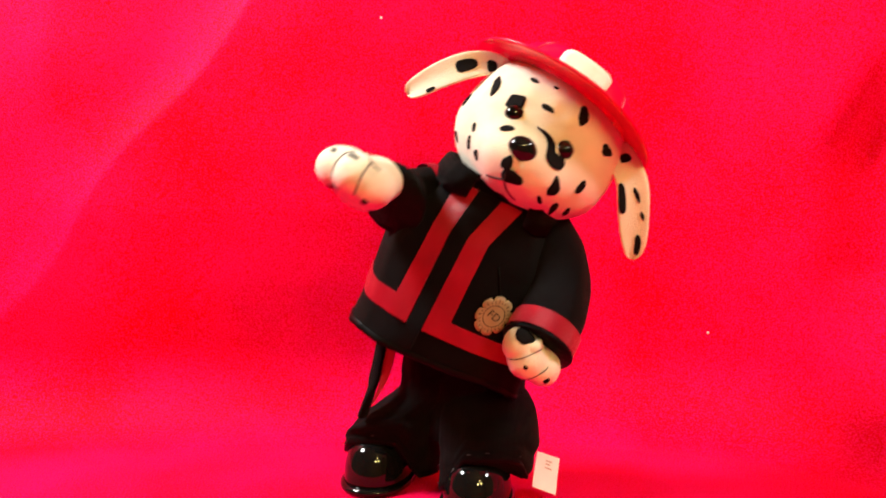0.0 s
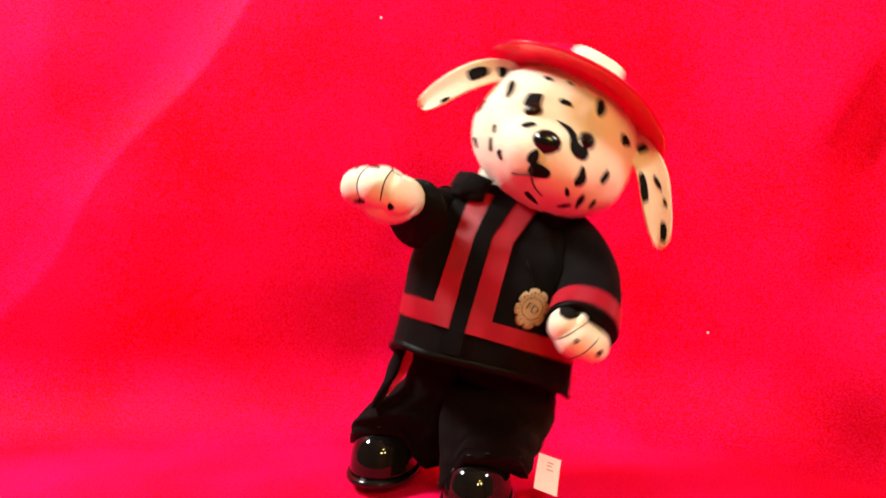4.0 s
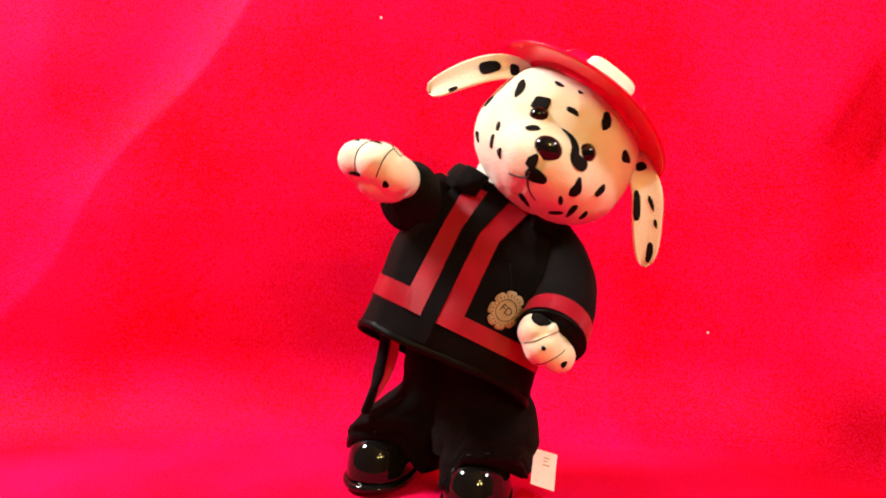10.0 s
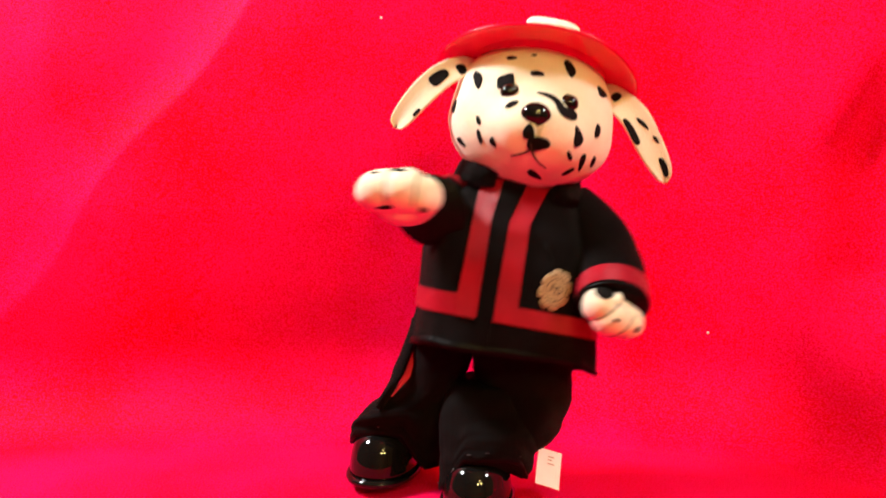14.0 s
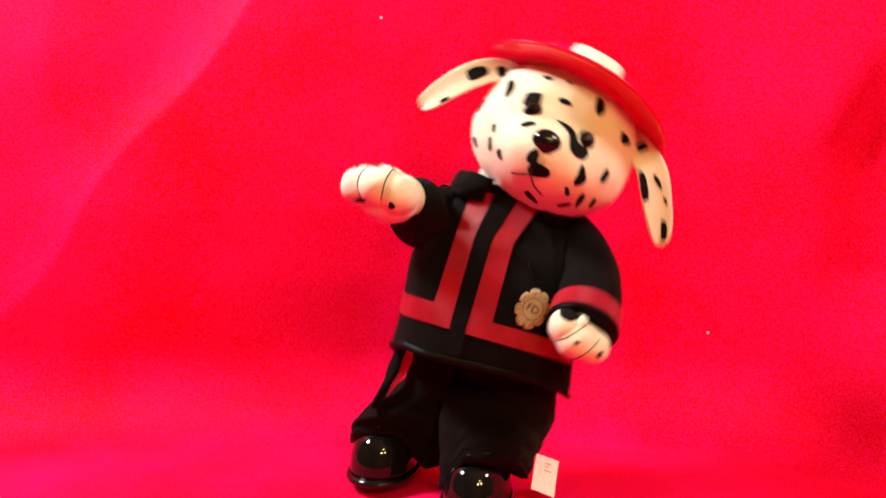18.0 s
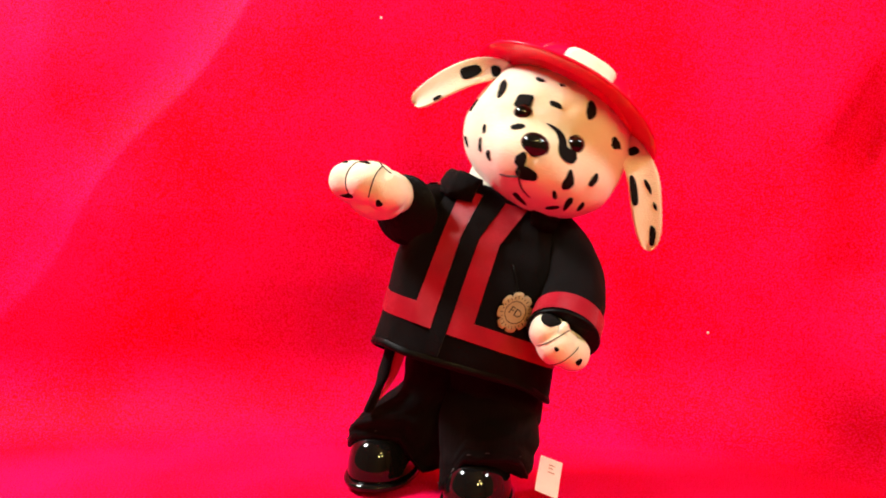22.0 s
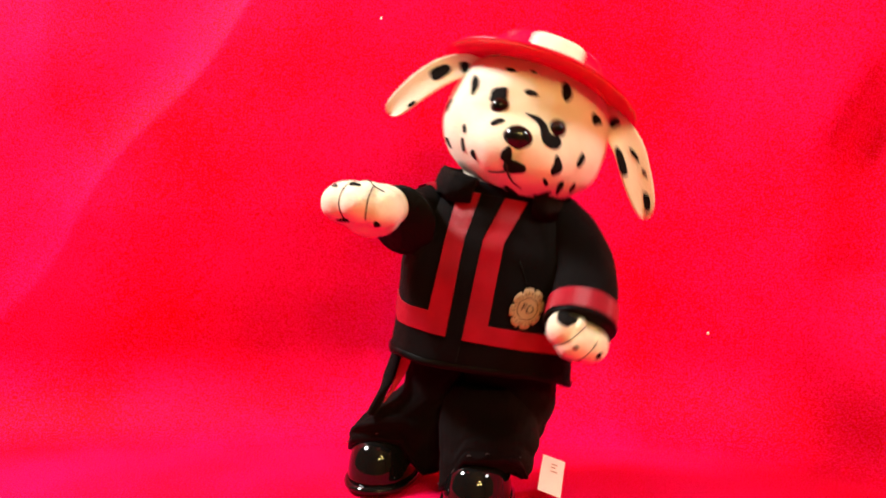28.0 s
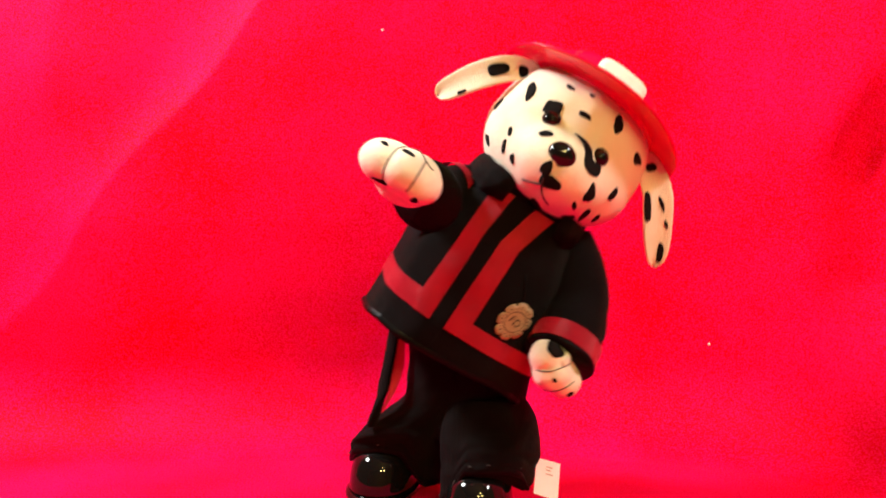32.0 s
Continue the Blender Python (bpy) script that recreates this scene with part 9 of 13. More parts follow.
def leg_rows_up():
    return [
        (0, pose(-0.0009, 0.0000, 0.0000, 0.0, 0.0, 0.0)),
        (0.1, pose(-0.0011, 0.0000, 0.0000, 0.0, 0.0, 0.0)),
        (0.2, pose(0.0016, 0.0000, 0.0028, 0.0, 0.0, 0.0)),
        (0.3, pose(0.0029, 0.0000, 0.0048, 0.0, 0.0, 0.0)),
        (0.4, pose(0.0022, 0.0000, 0.0060, 0.0, 0.0, 0.0)),
        (0.5, pose(0.0010, 0.0000, 0.0043, 0.0, 0.0, 0.0)),
        (0.6, pose(-0.0009, 0.0000, 0.0013, 0.0, 0.0, 0.0)),
        (0.7, pose(-0.0016, 0.0000, 0.0000, 0.0, 0.0, 0.0)),
        (0.8, pose(-0.0005, 0.0000, 0.0000, 0.0, 0.0, 0.0)),
        (0.9, pose(0.0021, 0.0000, 0.0028, 0.0, 0.0, 0.0)),
        (1, pose(0.0016, 0.0000, 0.0046, 0.0, 0.0, 0.0)),
        (1.1, pose(0.0020, 0.0000, 0.0049, 0.0, 0.0, 0.0)),
        (1.2, pose(0.0003, 0.0000, 0.0023, 0.0, 0.0, 0.0)),
        (1.3, pose(-0.0010, 0.0000, 0.0000, 0.0, 0.0, 0.0)),
        (1.4, pose(-0.0017, 0.0000, 0.0000, 0.0, 0.0, 0.0)),
        (1.5, pose(0.0002, 0.0000, 0.0010, 0.0, 0.0, 0.0)),
        (1.6, pose(0.0018, 0.0000, 0.0037, 0.0, 0.0, 0.0)),
        (1.7, pose(0.0015, 0.0000, 0.0032, 0.0, 0.0, 0.0)),
        (1.8, pose(0.0012, 0.0000, 0.0022, 0.0, 0.0, 0.0)),
        (1.9, pose(0.0008, 0.0000, 0.0001, 0.0, 0.0, 0.0)),
        (2, pose(0.0004, 0.0000, 0.0017, 0.0, 0.0, 0.0)),
        (2.1, pose(0.0001, 0.0000, 0.0013, 0.0, 0.0, 0.0)),
        (2.2, pose(0.0001, 0.0000, 0.0014, 0.0, 0.0, 0.0)),
        (2.3, pose(-0.0002, 0.0000, 0.0009, 0.0, 0.0, 0.0)),
        (2.4, pose(-0.0002, 0.0000, 0.0013, 0.0, 0.0, 0.0)),
        (2.5, pose(0.0007, 0.0000, 0.0024, 0.0, 0.0, 0.0)),
        (2.6, pose(-0.0000, 0.0000, 0.0026, 0.0, 0.0, 0.0)),
        (2.7, pose(-0.0000, 0.0000, 0.0007, 0.0, 0.0, 0.0)),
        (2.8, pose(0.0003, 0.0000, 0.0005, 0.0, 0.0, 0.0)),
        (2.9, pose(0.0002, 0.0000, 0.0010, 0.0, 0.0, 0.0)),
        (3, pose(-0.0004, 0.0000, 0.0011, 0.0, 0.0, 0.0)),
        (3.1, pose(0.0012, 0.0000, 0.0015, 0.0, 0.0, 0.0)),
        (3.2, pose(0.0013, 0.0000, 0.0025, 0.0, 0.0, 0.0)),
        (3.3, pose(0.0012, 0.0000, 0.0037, 0.0, 0.0, 0.0)),
        (3.4, pose(-0.0000, 0.0000, 0.0027, 0.0, 0.0, 0.0)),
        (3.5, pose(-0.0002, 0.0000, 0.0010, 0.0, 0.0, 0.0)),
        (3.6, pose(-0.0001, 0.0000, 0.0003, 0.0, 0.0, 0.0)),
        (3.7, pose(0.0001, 0.0000, 0.0017, 0.0, 0.0, 0.0)),
        (3.8, pose(0.0014, 0.0000, 0.0024, 0.0, 0.0, 0.0)),
        (3.9, pose(0.0012, 0.0000, 0.0033, 0.0, 0.0, 0.0)),
        (4, pose(0.0029, 0.0000, 0.0058, 0.0, 0.0, 0.0)),
        (4.1, pose(0.0017, 0.0000, 0.0033, 0.0, 0.0, 0.0)),
        (4.2, pose(0.0006, 0.0000, 0.0024, 0.0, 0.0, 0.0)),
        (4.3, pose(0.0001, 0.0000, 0.0014, 0.0, 0.0, 0.0)),
        (4.4, pose(0.0002, 0.0000, 0.0017, 0.0, 0.0, 0.0)),
        (4.5, pose(0.0011, 0.0000, 0.0032, 0.0, 0.0, 0.0)),
        (4.6, pose(0.0008, 0.0000, 0.0040, 0.0, 0.0, 0.0)),
        (4.7, pose(-0.0003, 0.0000, 0.0051, 0.0, 0.0, 0.0)),
        (4.8, pose(-0.0009, 0.0000, 0.0014, 0.0, 0.0, 0.0)),
        (4.9, pose(-0.0005, 0.0000, 0.0000, 0.0, 0.0, 0.0)),
        (5, pose(-0.0002, 0.0000, 0.0000, 0.0, 0.0, 0.0)),
        (5.1, pose(0.0011, 0.0000, 0.0015, 0.0, 0.0, 0.0)),
        (5.2, pose(0.0013, 0.0000, 0.0042, 0.0, 0.0, 0.0)),
        (5.3, pose(0.0014, 0.0000, 0.0037, 0.0, 0.0, 0.0)),
        (5.4, pose(0.0011, 0.0000, 0.0042, 0.0, 0.0, 0.0)),
        (5.5, pose(0.0009, 0.0000, 0.0028, 0.0, 0.0, 0.0)),
        (5.6, pose(-0.0003, 0.0000, 0.0009, 0.0, 0.0, 0.0)),
        (5.7, pose(-0.0003, 0.0000, 0.0008, 0.0, 0.0, 0.0)),
        (5.8, pose(-0.0001, 0.0000, 0.0019, 0.0, 0.0, 0.0)),
        (5.9, pose(0.0007, 0.0000, 0.0029, 0.0, 0.0, 0.0)),
        (6, pose(0.0021, 0.0000, 0.0050, 0.0, 0.0, 0.0)),
        (6.1, pose(0.0016, 0.0000, 0.0036, 0.0, 0.0, 0.0)),
        (6.2, pose(0.0012, 0.0000, 0.0024, 0.0, 0.0, 0.0)),
        (6.3, pose(0.0003, 0.0000, 0.0013, 0.0, 0.0, 0.0)),
        (6.4, pose(-0.0000, 0.0000, 0.0006, 0.0, 0.0, 0.0)),
        (6.5, pose(-0.0004, 0.0000, 0.0002, 0.0, 0.0, 0.0)),
        (6.6, pose(0.0009, 0.0000, 0.0024, 0.0, 0.0, 0.0)),
        (6.7, pose(0.0021, 0.0000, 0.0030, 0.0, 0.0, 0.0)),
        (6.8, pose(0.0017, 0.0000, 0.0039, 0.0, 0.0, 0.0)),
        (6.9, pose(0.0012, 0.0000, 0.0035, 0.0, 0.0, 0.0)),
        (7, pose(0.0004, 0.0000, 0.0018, 0.0, 0.0, 0.0)),
        (7.1, pose(-0.0001, 0.0000, 0.0003, 0.0, 0.0, 0.0)),
        (7.2, pose(-0.0006, 0.0000, 0.0010, 0.0, 0.0, 0.0)),
        (7.3, pose(0.0013, 0.0000, 0.0019, 0.0, 0.0, 0.0)),
        (7.4, pose(0.0014, 0.0000, 0.0031, 0.0, 0.0, 0.0)),
        (7.5, pose(0.0030, 0.0000, 0.0057, 0.0, 0.0, 0.0)),
        (7.6, pose(0.0013, 0.0000, 0.0035, 0.0, 0.0, 0.0)),
        (7.7, pose(0.0005, 0.0000, 0.0012, 0.0, 0.0, 0.0)),
        (7.8, pose(0.0001, 0.0000, 0.0009, 0.0, 0.0, 0.0)),
        (7.9, pose(-0.0001, 0.0000, 0.0008, 0.0, 0.0, 0.0)),
        (8, pose(0.0006, 0.0000, 0.0014, 0.0, 0.0, 0.0)),
        (8.1, pose(0.0037, 0.0000, 0.0048, 0.0, 0.0, 0.0)),
        (8.2, pose(0.0042, 0.0000, 0.0062, 0.0, 0.0, 0.0)),
        (8.3, pose(0.0028, 0.0000, 0.0036, 0.0, 0.0, 0.0)),
        (8.4, pose(0.0017, 0.0000, 0.0013, 0.0, 0.0, 0.0)),
        (8.5, pose(0.0012, 0.0000, 0.0025, 0.0, 0.0, 0.0)),
        (8.6, pose(0.0017, 0.0000, 0.0027, 0.0, 0.0, 0.0)),
        (8.7, pose(0.0008, 0.0000, 0.0001, 0.0, 0.0, 0.0)),
        (8.8, pose(0.0014, 0.0000, 0.0000, 0.0, 0.0, 0.0)),
        (8.9, pose(0.0006, 0.0000, 0.0005, 0.0, 0.0, 0.0)),
        (9, pose(0.0005, 0.0000, 0.0022, 0.0, 0.0, 0.0)),
        (9.1, pose(0.0009, 0.0000, 0.0021, 0.0, 0.0, 0.0)),
        (9.2, pose(0.0003, 0.0000, 0.0017, 0.0, 0.0, 0.0)),
        (9.3, pose(-0.0001, 0.0000, 0.0005, 0.0, 0.0, 0.0)),
        (9.4, pose(0.0007, 0.0000, 0.0012, 0.0, 0.0, 0.0)),
        (9.5, pose(0.0004, 0.0000, 0.0018, 0.0, 0.0, 0.0)),
        (9.6, pose(0.0008, 0.0000, 0.0012, 0.0, 0.0, 0.0)),
        (9.7, pose(0.0003, 0.0000, 0.0012, 0.0, 0.0, 0.0)),
        (9.8, pose(-0.0005, 0.0000, 0.0009, 0.0, 0.0, 0.0)),
        (9.9, pose(0.0002, 0.0000, 0.0020, 0.0, 0.0, 0.0)),
        (10, pose(0.0006, 0.0000, 0.0027, 0.0, 0.0, 0.0)),
        (10.1, pose(-0.0000, 0.0000, 0.0026, 0.0, 0.0, 0.0)),
        (10.2, pose(-0.0004, 0.0000, 0.0010, 0.0, 0.0, 0.0)),
        (10.3, pose(0.0005, 0.0000, 0.0009, 0.0, 0.0, 0.0)),
        (10.4, pose(0.0024, 0.0000, 0.0035, 0.0, 0.0, 0.0)),
        (10.5, pose(0.0015, 0.0000, 0.0035, 0.0, 0.0, 0.0)),
        (10.6, pose(0.0013, 0.0000, 0.0039, 0.0, 0.0, 0.0)),
        (10.7, pose(-0.0004, 0.0000, 0.0012, 0.0, 0.0, 0.0)),
        (10.8, pose(-0.0015, 0.0000, 0.0000, 0.0, 0.0, 0.0)),
        (10.9, pose(-0.0008, 0.0000, 0.0000, 0.0, 0.0, 0.0)),
        (11, pose(0.0003, 0.0000, 0.0023, 0.0, 0.0, 0.0)),
        (11.1, pose(0.0036, 0.0000, 0.0053, 0.0, 0.0, 0.0)),
        (11.2, pose(0.0033, 0.0000, 0.0055, 0.0, 0.0, 0.0)),
        (11.3, pose(0.0022, 0.0000, 0.0051, 0.0, 0.0, 0.0)),
        (11.4, pose(-0.0001, 0.0000, 0.0019, 0.0, 0.0, 0.0)),
        (11.5, pose(-0.0007, 0.0000, 0.0000, 0.0, 0.0, 0.0)),
        (11.6, pose(-0.0015, 0.0000, 0.0000, 0.0, 0.0, 0.0)),
        (11.7, pose(0.0006, 0.0000, 0.0024, 0.0, 0.0, 0.0)),
        (11.8, pose(0.0033, 0.0000, 0.0060, 0.0, 0.0, 0.0)),
        (11.9, pose(0.0032, 0.0000, 0.0062, 0.0, 0.0, 0.0)),
        (12, pose(0.0026, 0.0000, 0.0065, 0.0, 0.0, 0.0)),
        (12.1, pose(0.0002, 0.0000, 0.0017, 0.0, 0.0, 0.0)),
        (12.2, pose(-0.0011, 0.0000, 0.0006, 0.0, 0.0, 0.0)),
        (12.3, pose(-0.0009, 0.0000, 0.0000, 0.0, 0.0, 0.0)),
        (12.4, pose(0.0016, 0.0000, 0.0032, 0.0, 0.0, 0.0)),
        (12.5, pose(0.0015, 0.0000, 0.0047, 0.0, 0.0, 0.0)),
        (12.6, pose(0.0026, 0.0000, 0.0059, 0.0, 0.0, 0.0)),
        (12.7, pose(0.0017, 0.0000, 0.0045, 0.0, 0.0, 0.0)),
        (12.8, pose(-0.0005, 0.0000, 0.0025, 0.0, 0.0, 0.0)),
        (12.9, pose(-0.0016, 0.0000, 0.0000, 0.0, 0.0, 0.0)),
        (13, pose(-0.0006, 0.0000, 0.0003, 0.0, 0.0, 0.0)),
        (13.1, pose(0.0019, 0.0000, 0.0041, 0.0, 0.0, 0.0)),
        (13.2, pose(0.0028, 0.0000, 0.0055, 0.0, 0.0, 0.0)),
        (13.3, pose(0.0029, 0.0000, 0.0055, 0.0, 0.0, 0.0)),
        (13.4, pose(0.0002, 0.0000, 0.0032, 0.0, 0.0, 0.0)),
        (13.5, pose(0.0003, 0.0000, 0.0011, 0.0, 0.0, 0.0)),
        (13.6, pose(-0.0013, 0.0000, 0.0000, 0.0, 0.0, 0.0)),
        (13.7, pose(0.0001, 0.0000, 0.0007, 0.0, 0.0, 0.0)),
        (13.8, pose(0.0027, 0.0000, 0.0042, 0.0, 0.0, 0.0)),
        (13.9, pose(0.0026, 0.0000, 0.0061, 0.0, 0.0, 0.0)),
        (14, pose(0.0028, 0.0000, 0.0055, 0.0, 0.0, 0.0)),
        (14.1, pose(-0.0000, 0.0000, 0.0032, 0.0, 0.0, 0.0)),
        (14.2, pose(-0.0006, 0.0000, 0.0010, 0.0, 0.0, 0.0)),
        (14.3, pose(-0.0008, 0.0000, 0.0006, 0.0, 0.0, 0.0)),
        (14.4, pose(-0.0007, 0.0000, 0.0016, 0.0, 0.0, 0.0)),
        (14.5, pose(0.0006, 0.0000, 0.0021, 0.0, 0.0, 0.0)),
        (14.6, pose(0.0005, 0.0000, 0.0004, 0.0, 0.0, 0.0)),
        (14.7, pose(0.0006, 0.0000, 0.0003, 0.0, 0.0, 0.0)),
        (14.8, pose(0.0004, 0.0000, 0.0008, 0.0, 0.0, 0.0)),
        (14.9, pose(-0.0002, 0.0000, 0.0010, 0.0, 0.0, 0.0)),
        (15, pose(0.0013, 0.0000, 0.0013, 0.0, 0.0, 0.0)),
        (15.1, pose(0.0014, 0.0000, 0.0024, 0.0, 0.0, 0.0)),
        (15.2, pose(0.0012, 0.0000, 0.0036, 0.0, 0.0, 0.0)),
        (15.3, pose(0.0000, 0.0000, 0.0027, 0.0, 0.0, 0.0)),
        (15.4, pose(-0.0002, 0.0000, 0.0009, 0.0, 0.0, 0.0)),
        (15.5, pose(-0.0001, 0.0000, 0.0002, 0.0, 0.0, 0.0)),
        (15.6, pose(0.0001, 0.0000, 0.0016, 0.0, 0.0, 0.0)),
        (15.7, pose(0.0014, 0.0000, 0.0023, 0.0, 0.0, 0.0)),
        (15.8, pose(0.0011, 0.0000, 0.0032, 0.0, 0.0, 0.0)),
        (15.9, pose(0.0028, 0.0000, 0.0057, 0.0, 0.0, 0.0)),
        (16, pose(0.0016, 0.0000, 0.0031, 0.0, 0.0, 0.0)),
        (16.1, pose(0.0004, 0.0000, 0.0021, 0.0, 0.0, 0.0)),
        (16.2, pose(-0.0002, 0.0000, 0.0011, 0.0, 0.0, 0.0)),
        (16.3, pose(-0.0001, 0.0000, 0.0013, 0.0, 0.0, 0.0)),
        (16.4, pose(0.0006, 0.0000, 0.0026, 0.0, 0.0, 0.0)),
        (16.5, pose(0.0013, 0.0000, 0.0029, 0.0, 0.0, 0.0)),
        (16.6, pose(0.0004, 0.0000, 0.0029, 0.0, 0.0, 0.0)),
        (16.7, pose(0.0003, 0.0000, 0.0010, 0.0, 0.0, 0.0)),
        (16.8, pose(0.0005, 0.0000, 0.0007, 0.0, 0.0, 0.0)),
        (16.9, pose(0.0004, 0.0000, 0.0011, 0.0, 0.0, 0.0)),
        (17, pose(-0.0003, 0.0000, 0.0012, 0.0, 0.0, 0.0)),
        (17.1, pose(0.0013, 0.0000, 0.0015, 0.0, 0.0, 0.0)),
        (17.2, pose(0.0013, 0.0000, 0.0026, 0.0, 0.0, 0.0)),
        (17.3, pose(0.0012, 0.0000, 0.0037, 0.0, 0.0, 0.0)),
        (17.4, pose(0.0000, 0.0000, 0.0027, 0.0, 0.0, 0.0)),
        (17.5, pose(-0.0002, 0.0000, 0.0010, 0.0, 0.0, 0.0)),
        (17.6, pose(-0.0000, 0.0000, 0.0003, 0.0, 0.0, 0.0)),
        (17.7, pose(0.0001, 0.0000, 0.0016, 0.0, 0.0, 0.0)),
        (17.8, pose(0.0014, 0.0000, 0.0024, 0.0, 0.0, 0.0)),
        (17.9, pose(0.0012, 0.0000, 0.0033, 0.0, 0.0, 0.0)),
        (18, pose(0.0029, 0.0000, 0.0058, 0.0, 0.0, 0.0)),
        (18.1, pose(0.0017, 0.0000, 0.0032, 0.0, 0.0, 0.0)),
        (18.2, pose(0.0006, 0.0000, 0.0023, 0.0, 0.0, 0.0)),
        (18.3, pose(0.0001, 0.0000, 0.0013, 0.0, 0.0, 0.0)),
        (18.4, pose(0.0002, 0.0000, 0.0015, 0.0, 0.0, 0.0)),
        (18.5, pose(0.0010, 0.0000, 0.0029, 0.0, 0.0, 0.0)),
        (18.6, pose(0.0019, 0.0000, 0.0032, 0.0, 0.0, 0.0)),
        (18.7, pose(0.0020, 0.0000, 0.0042, 0.0, 0.0, 0.0)),
        (18.8, pose(0.0014, 0.0000, 0.0024, 0.0, 0.0, 0.0)),
        (18.9, pose(0.0006, 0.0000, 0.0021, 0.0, 0.0, 0.0)),
        (19, pose(-0.0004, 0.0000, 0.0002, 0.0, 0.0, 0.0)),
        (19.1, pose(0.0006, 0.0000, 0.0003, 0.0, 0.0, 0.0)),
        (19.2, pose(0.0014, 0.0000, 0.0024, 0.0, 0.0, 0.0)),
        (19.3, pose(0.0017, 0.0000, 0.0035, 0.0, 0.0, 0.0)),
        (19.4, pose(0.0023, 0.0000, 0.0049, 0.0, 0.0, 0.0)),
        (19.5, pose(0.0021, 0.0000, 0.0047, 0.0, 0.0, 0.0)),
        (19.6, pose(0.0009, 0.0000, 0.0027, 0.0, 0.0, 0.0)),
        (19.7, pose(0.0001, 0.0000, 0.0012, 0.0, 0.0, 0.0)),
        (19.8, pose(0.0001, 0.0000, 0.0020, 0.0, 0.0, 0.0)),
        (19.9, pose(0.0012, 0.0000, 0.0020, 0.0, 0.0, 0.0)),
        (20, pose(0.0017, 0.0000, 0.0044, 0.0, 0.0, 0.0)),
        (20.1, pose(0.0019, 0.0000, 0.0045, 0.0, 0.0, 0.0)),
        (20.2, pose(0.0015, 0.0000, 0.0044, 0.0, 0.0, 0.0)),
        (20.3, pose(0.0010, 0.0000, 0.0034, 0.0, 0.0, 0.0)),
        (20.4, pose(-0.0002, 0.0000, 0.0012, 0.0, 0.0, 0.0)),
        (20.5, pose(-0.0000, 0.0000, 0.0009, 0.0, 0.0, 0.0)),
        (20.6, pose(-0.0001, 0.0000, 0.0020, 0.0, 0.0, 0.0)),
        (20.7, pose(0.0012, 0.0000, 0.0034, 0.0, 0.0, 0.0)),
        (20.8, pose(0.0004, 0.0000, 0.0030, 0.0, 0.0, 0.0)),
        (20.9, pose(-0.0006, 0.0000, 0.0023, 0.0, 0.0, 0.0)),
        (21, pose(0.0003, 0.0000, 0.0006, 0.0, 0.0, 0.0)),
        (21.1, pose(-0.0003, 0.0000, 0.0036, 0.0, 0.0, 0.0)),
        (21.2, pose(-0.0004, 0.0000, 0.0015, 0.0, 0.0, 0.0)),
        (21.3, pose(-0.0009, 0.0000, 0.0016, 0.0, 0.0, 0.0)),
        (21.4, pose(-0.0000, 0.0000, 0.0003, 0.0, 0.0, 0.0)),
        (21.5, pose(0.0012, 0.0000, 0.0029, 0.0, 0.0, 0.0)),
        (21.6, pose(0.0007, 0.0000, 0.0025, 0.0, 0.0, 0.0)),
        (21.7, pose(-0.0007, 0.0000, 0.0013, 0.0, 0.0, 0.0)),
        (21.8, pose(-0.0010, 0.0000, 0.0019, 0.0, 0.0, 0.0)),
        (21.9, pose(0.0001, 0.0000, 0.0018, 0.0, 0.0, 0.0)),
        (22, pose(0.0013, 0.0000, 0.0033, 0.0, 0.0, 0.0)),
        (22.1, pose(-0.0007, 0.0000, 0.0019, 0.0, 0.0, 0.0)),
        (22.2, pose(-0.0008, 0.0000, 0.0000, 0.0, 0.0, 0.0)),
        (22.3, pose(0.0012, 0.0000, 0.0019, 0.0, 0.0, 0.0)),
        (22.4, pose(0.0023, 0.0000, 0.0045, 0.0, 0.0, 0.0)),
        (22.5, pose(0.0011, 0.0000, 0.0039, 0.0, 0.0, 0.0)),
        (22.6, pose(0.0016, 0.0000, 0.0034, 0.0, 0.0, 0.0)),
        (22.7, pose(-0.0005, 0.0000, 0.0011, 0.0, 0.0, 0.0)),
        (22.8, pose(-0.0015, 0.0000, 0.0000, 0.0, 0.0, 0.0)),
        (22.9, pose(-0.0008, 0.0000, 0.0000, 0.0, 0.0, 0.0)),
        (23, pose(0.0005, 0.0000, 0.0019, 0.0, 0.0, 0.0)),
        (23.1, pose(0.0031, 0.0000, 0.0054, 0.0, 0.0, 0.0)),
        (23.2, pose(0.0033, 0.0000, 0.0063, 0.0, 0.0, 0.0)),
        (23.3, pose(0.0025, 0.0000, 0.0053, 0.0, 0.0, 0.0)),
        (23.4, pose(-0.0003, 0.0000, 0.0030, 0.0, 0.0, 0.0)),
        (23.5, pose(-0.0003, 0.0000, 0.0004, 0.0, 0.0, 0.0)),
        (23.6, pose(-0.0015, 0.0000, 0.0000, 0.0, 0.0, 0.0)),
        (23.7, pose(0.0013, 0.0000, 0.0022, 0.0, 0.0, 0.0)),
        (23.8, pose(0.0032, 0.0000, 0.0045, 0.0, 0.0, 0.0)),
        (23.9, pose(0.0035, 0.0000, 0.0060, 0.0, 0.0, 0.0)),
        (24, pose(0.0030, 0.0000, 0.0061, 0.0, 0.0, 0.0)),
        (24.1, pose(0.0008, 0.0000, 0.0037, 0.0, 0.0, 0.0)),
        (24.2, pose(-0.0009, 0.0000, 0.0006, 0.0, 0.0, 0.0)),
        (24.3, pose(-0.0013, 0.0000, 0.0003, 0.0, 0.0, 0.0)),
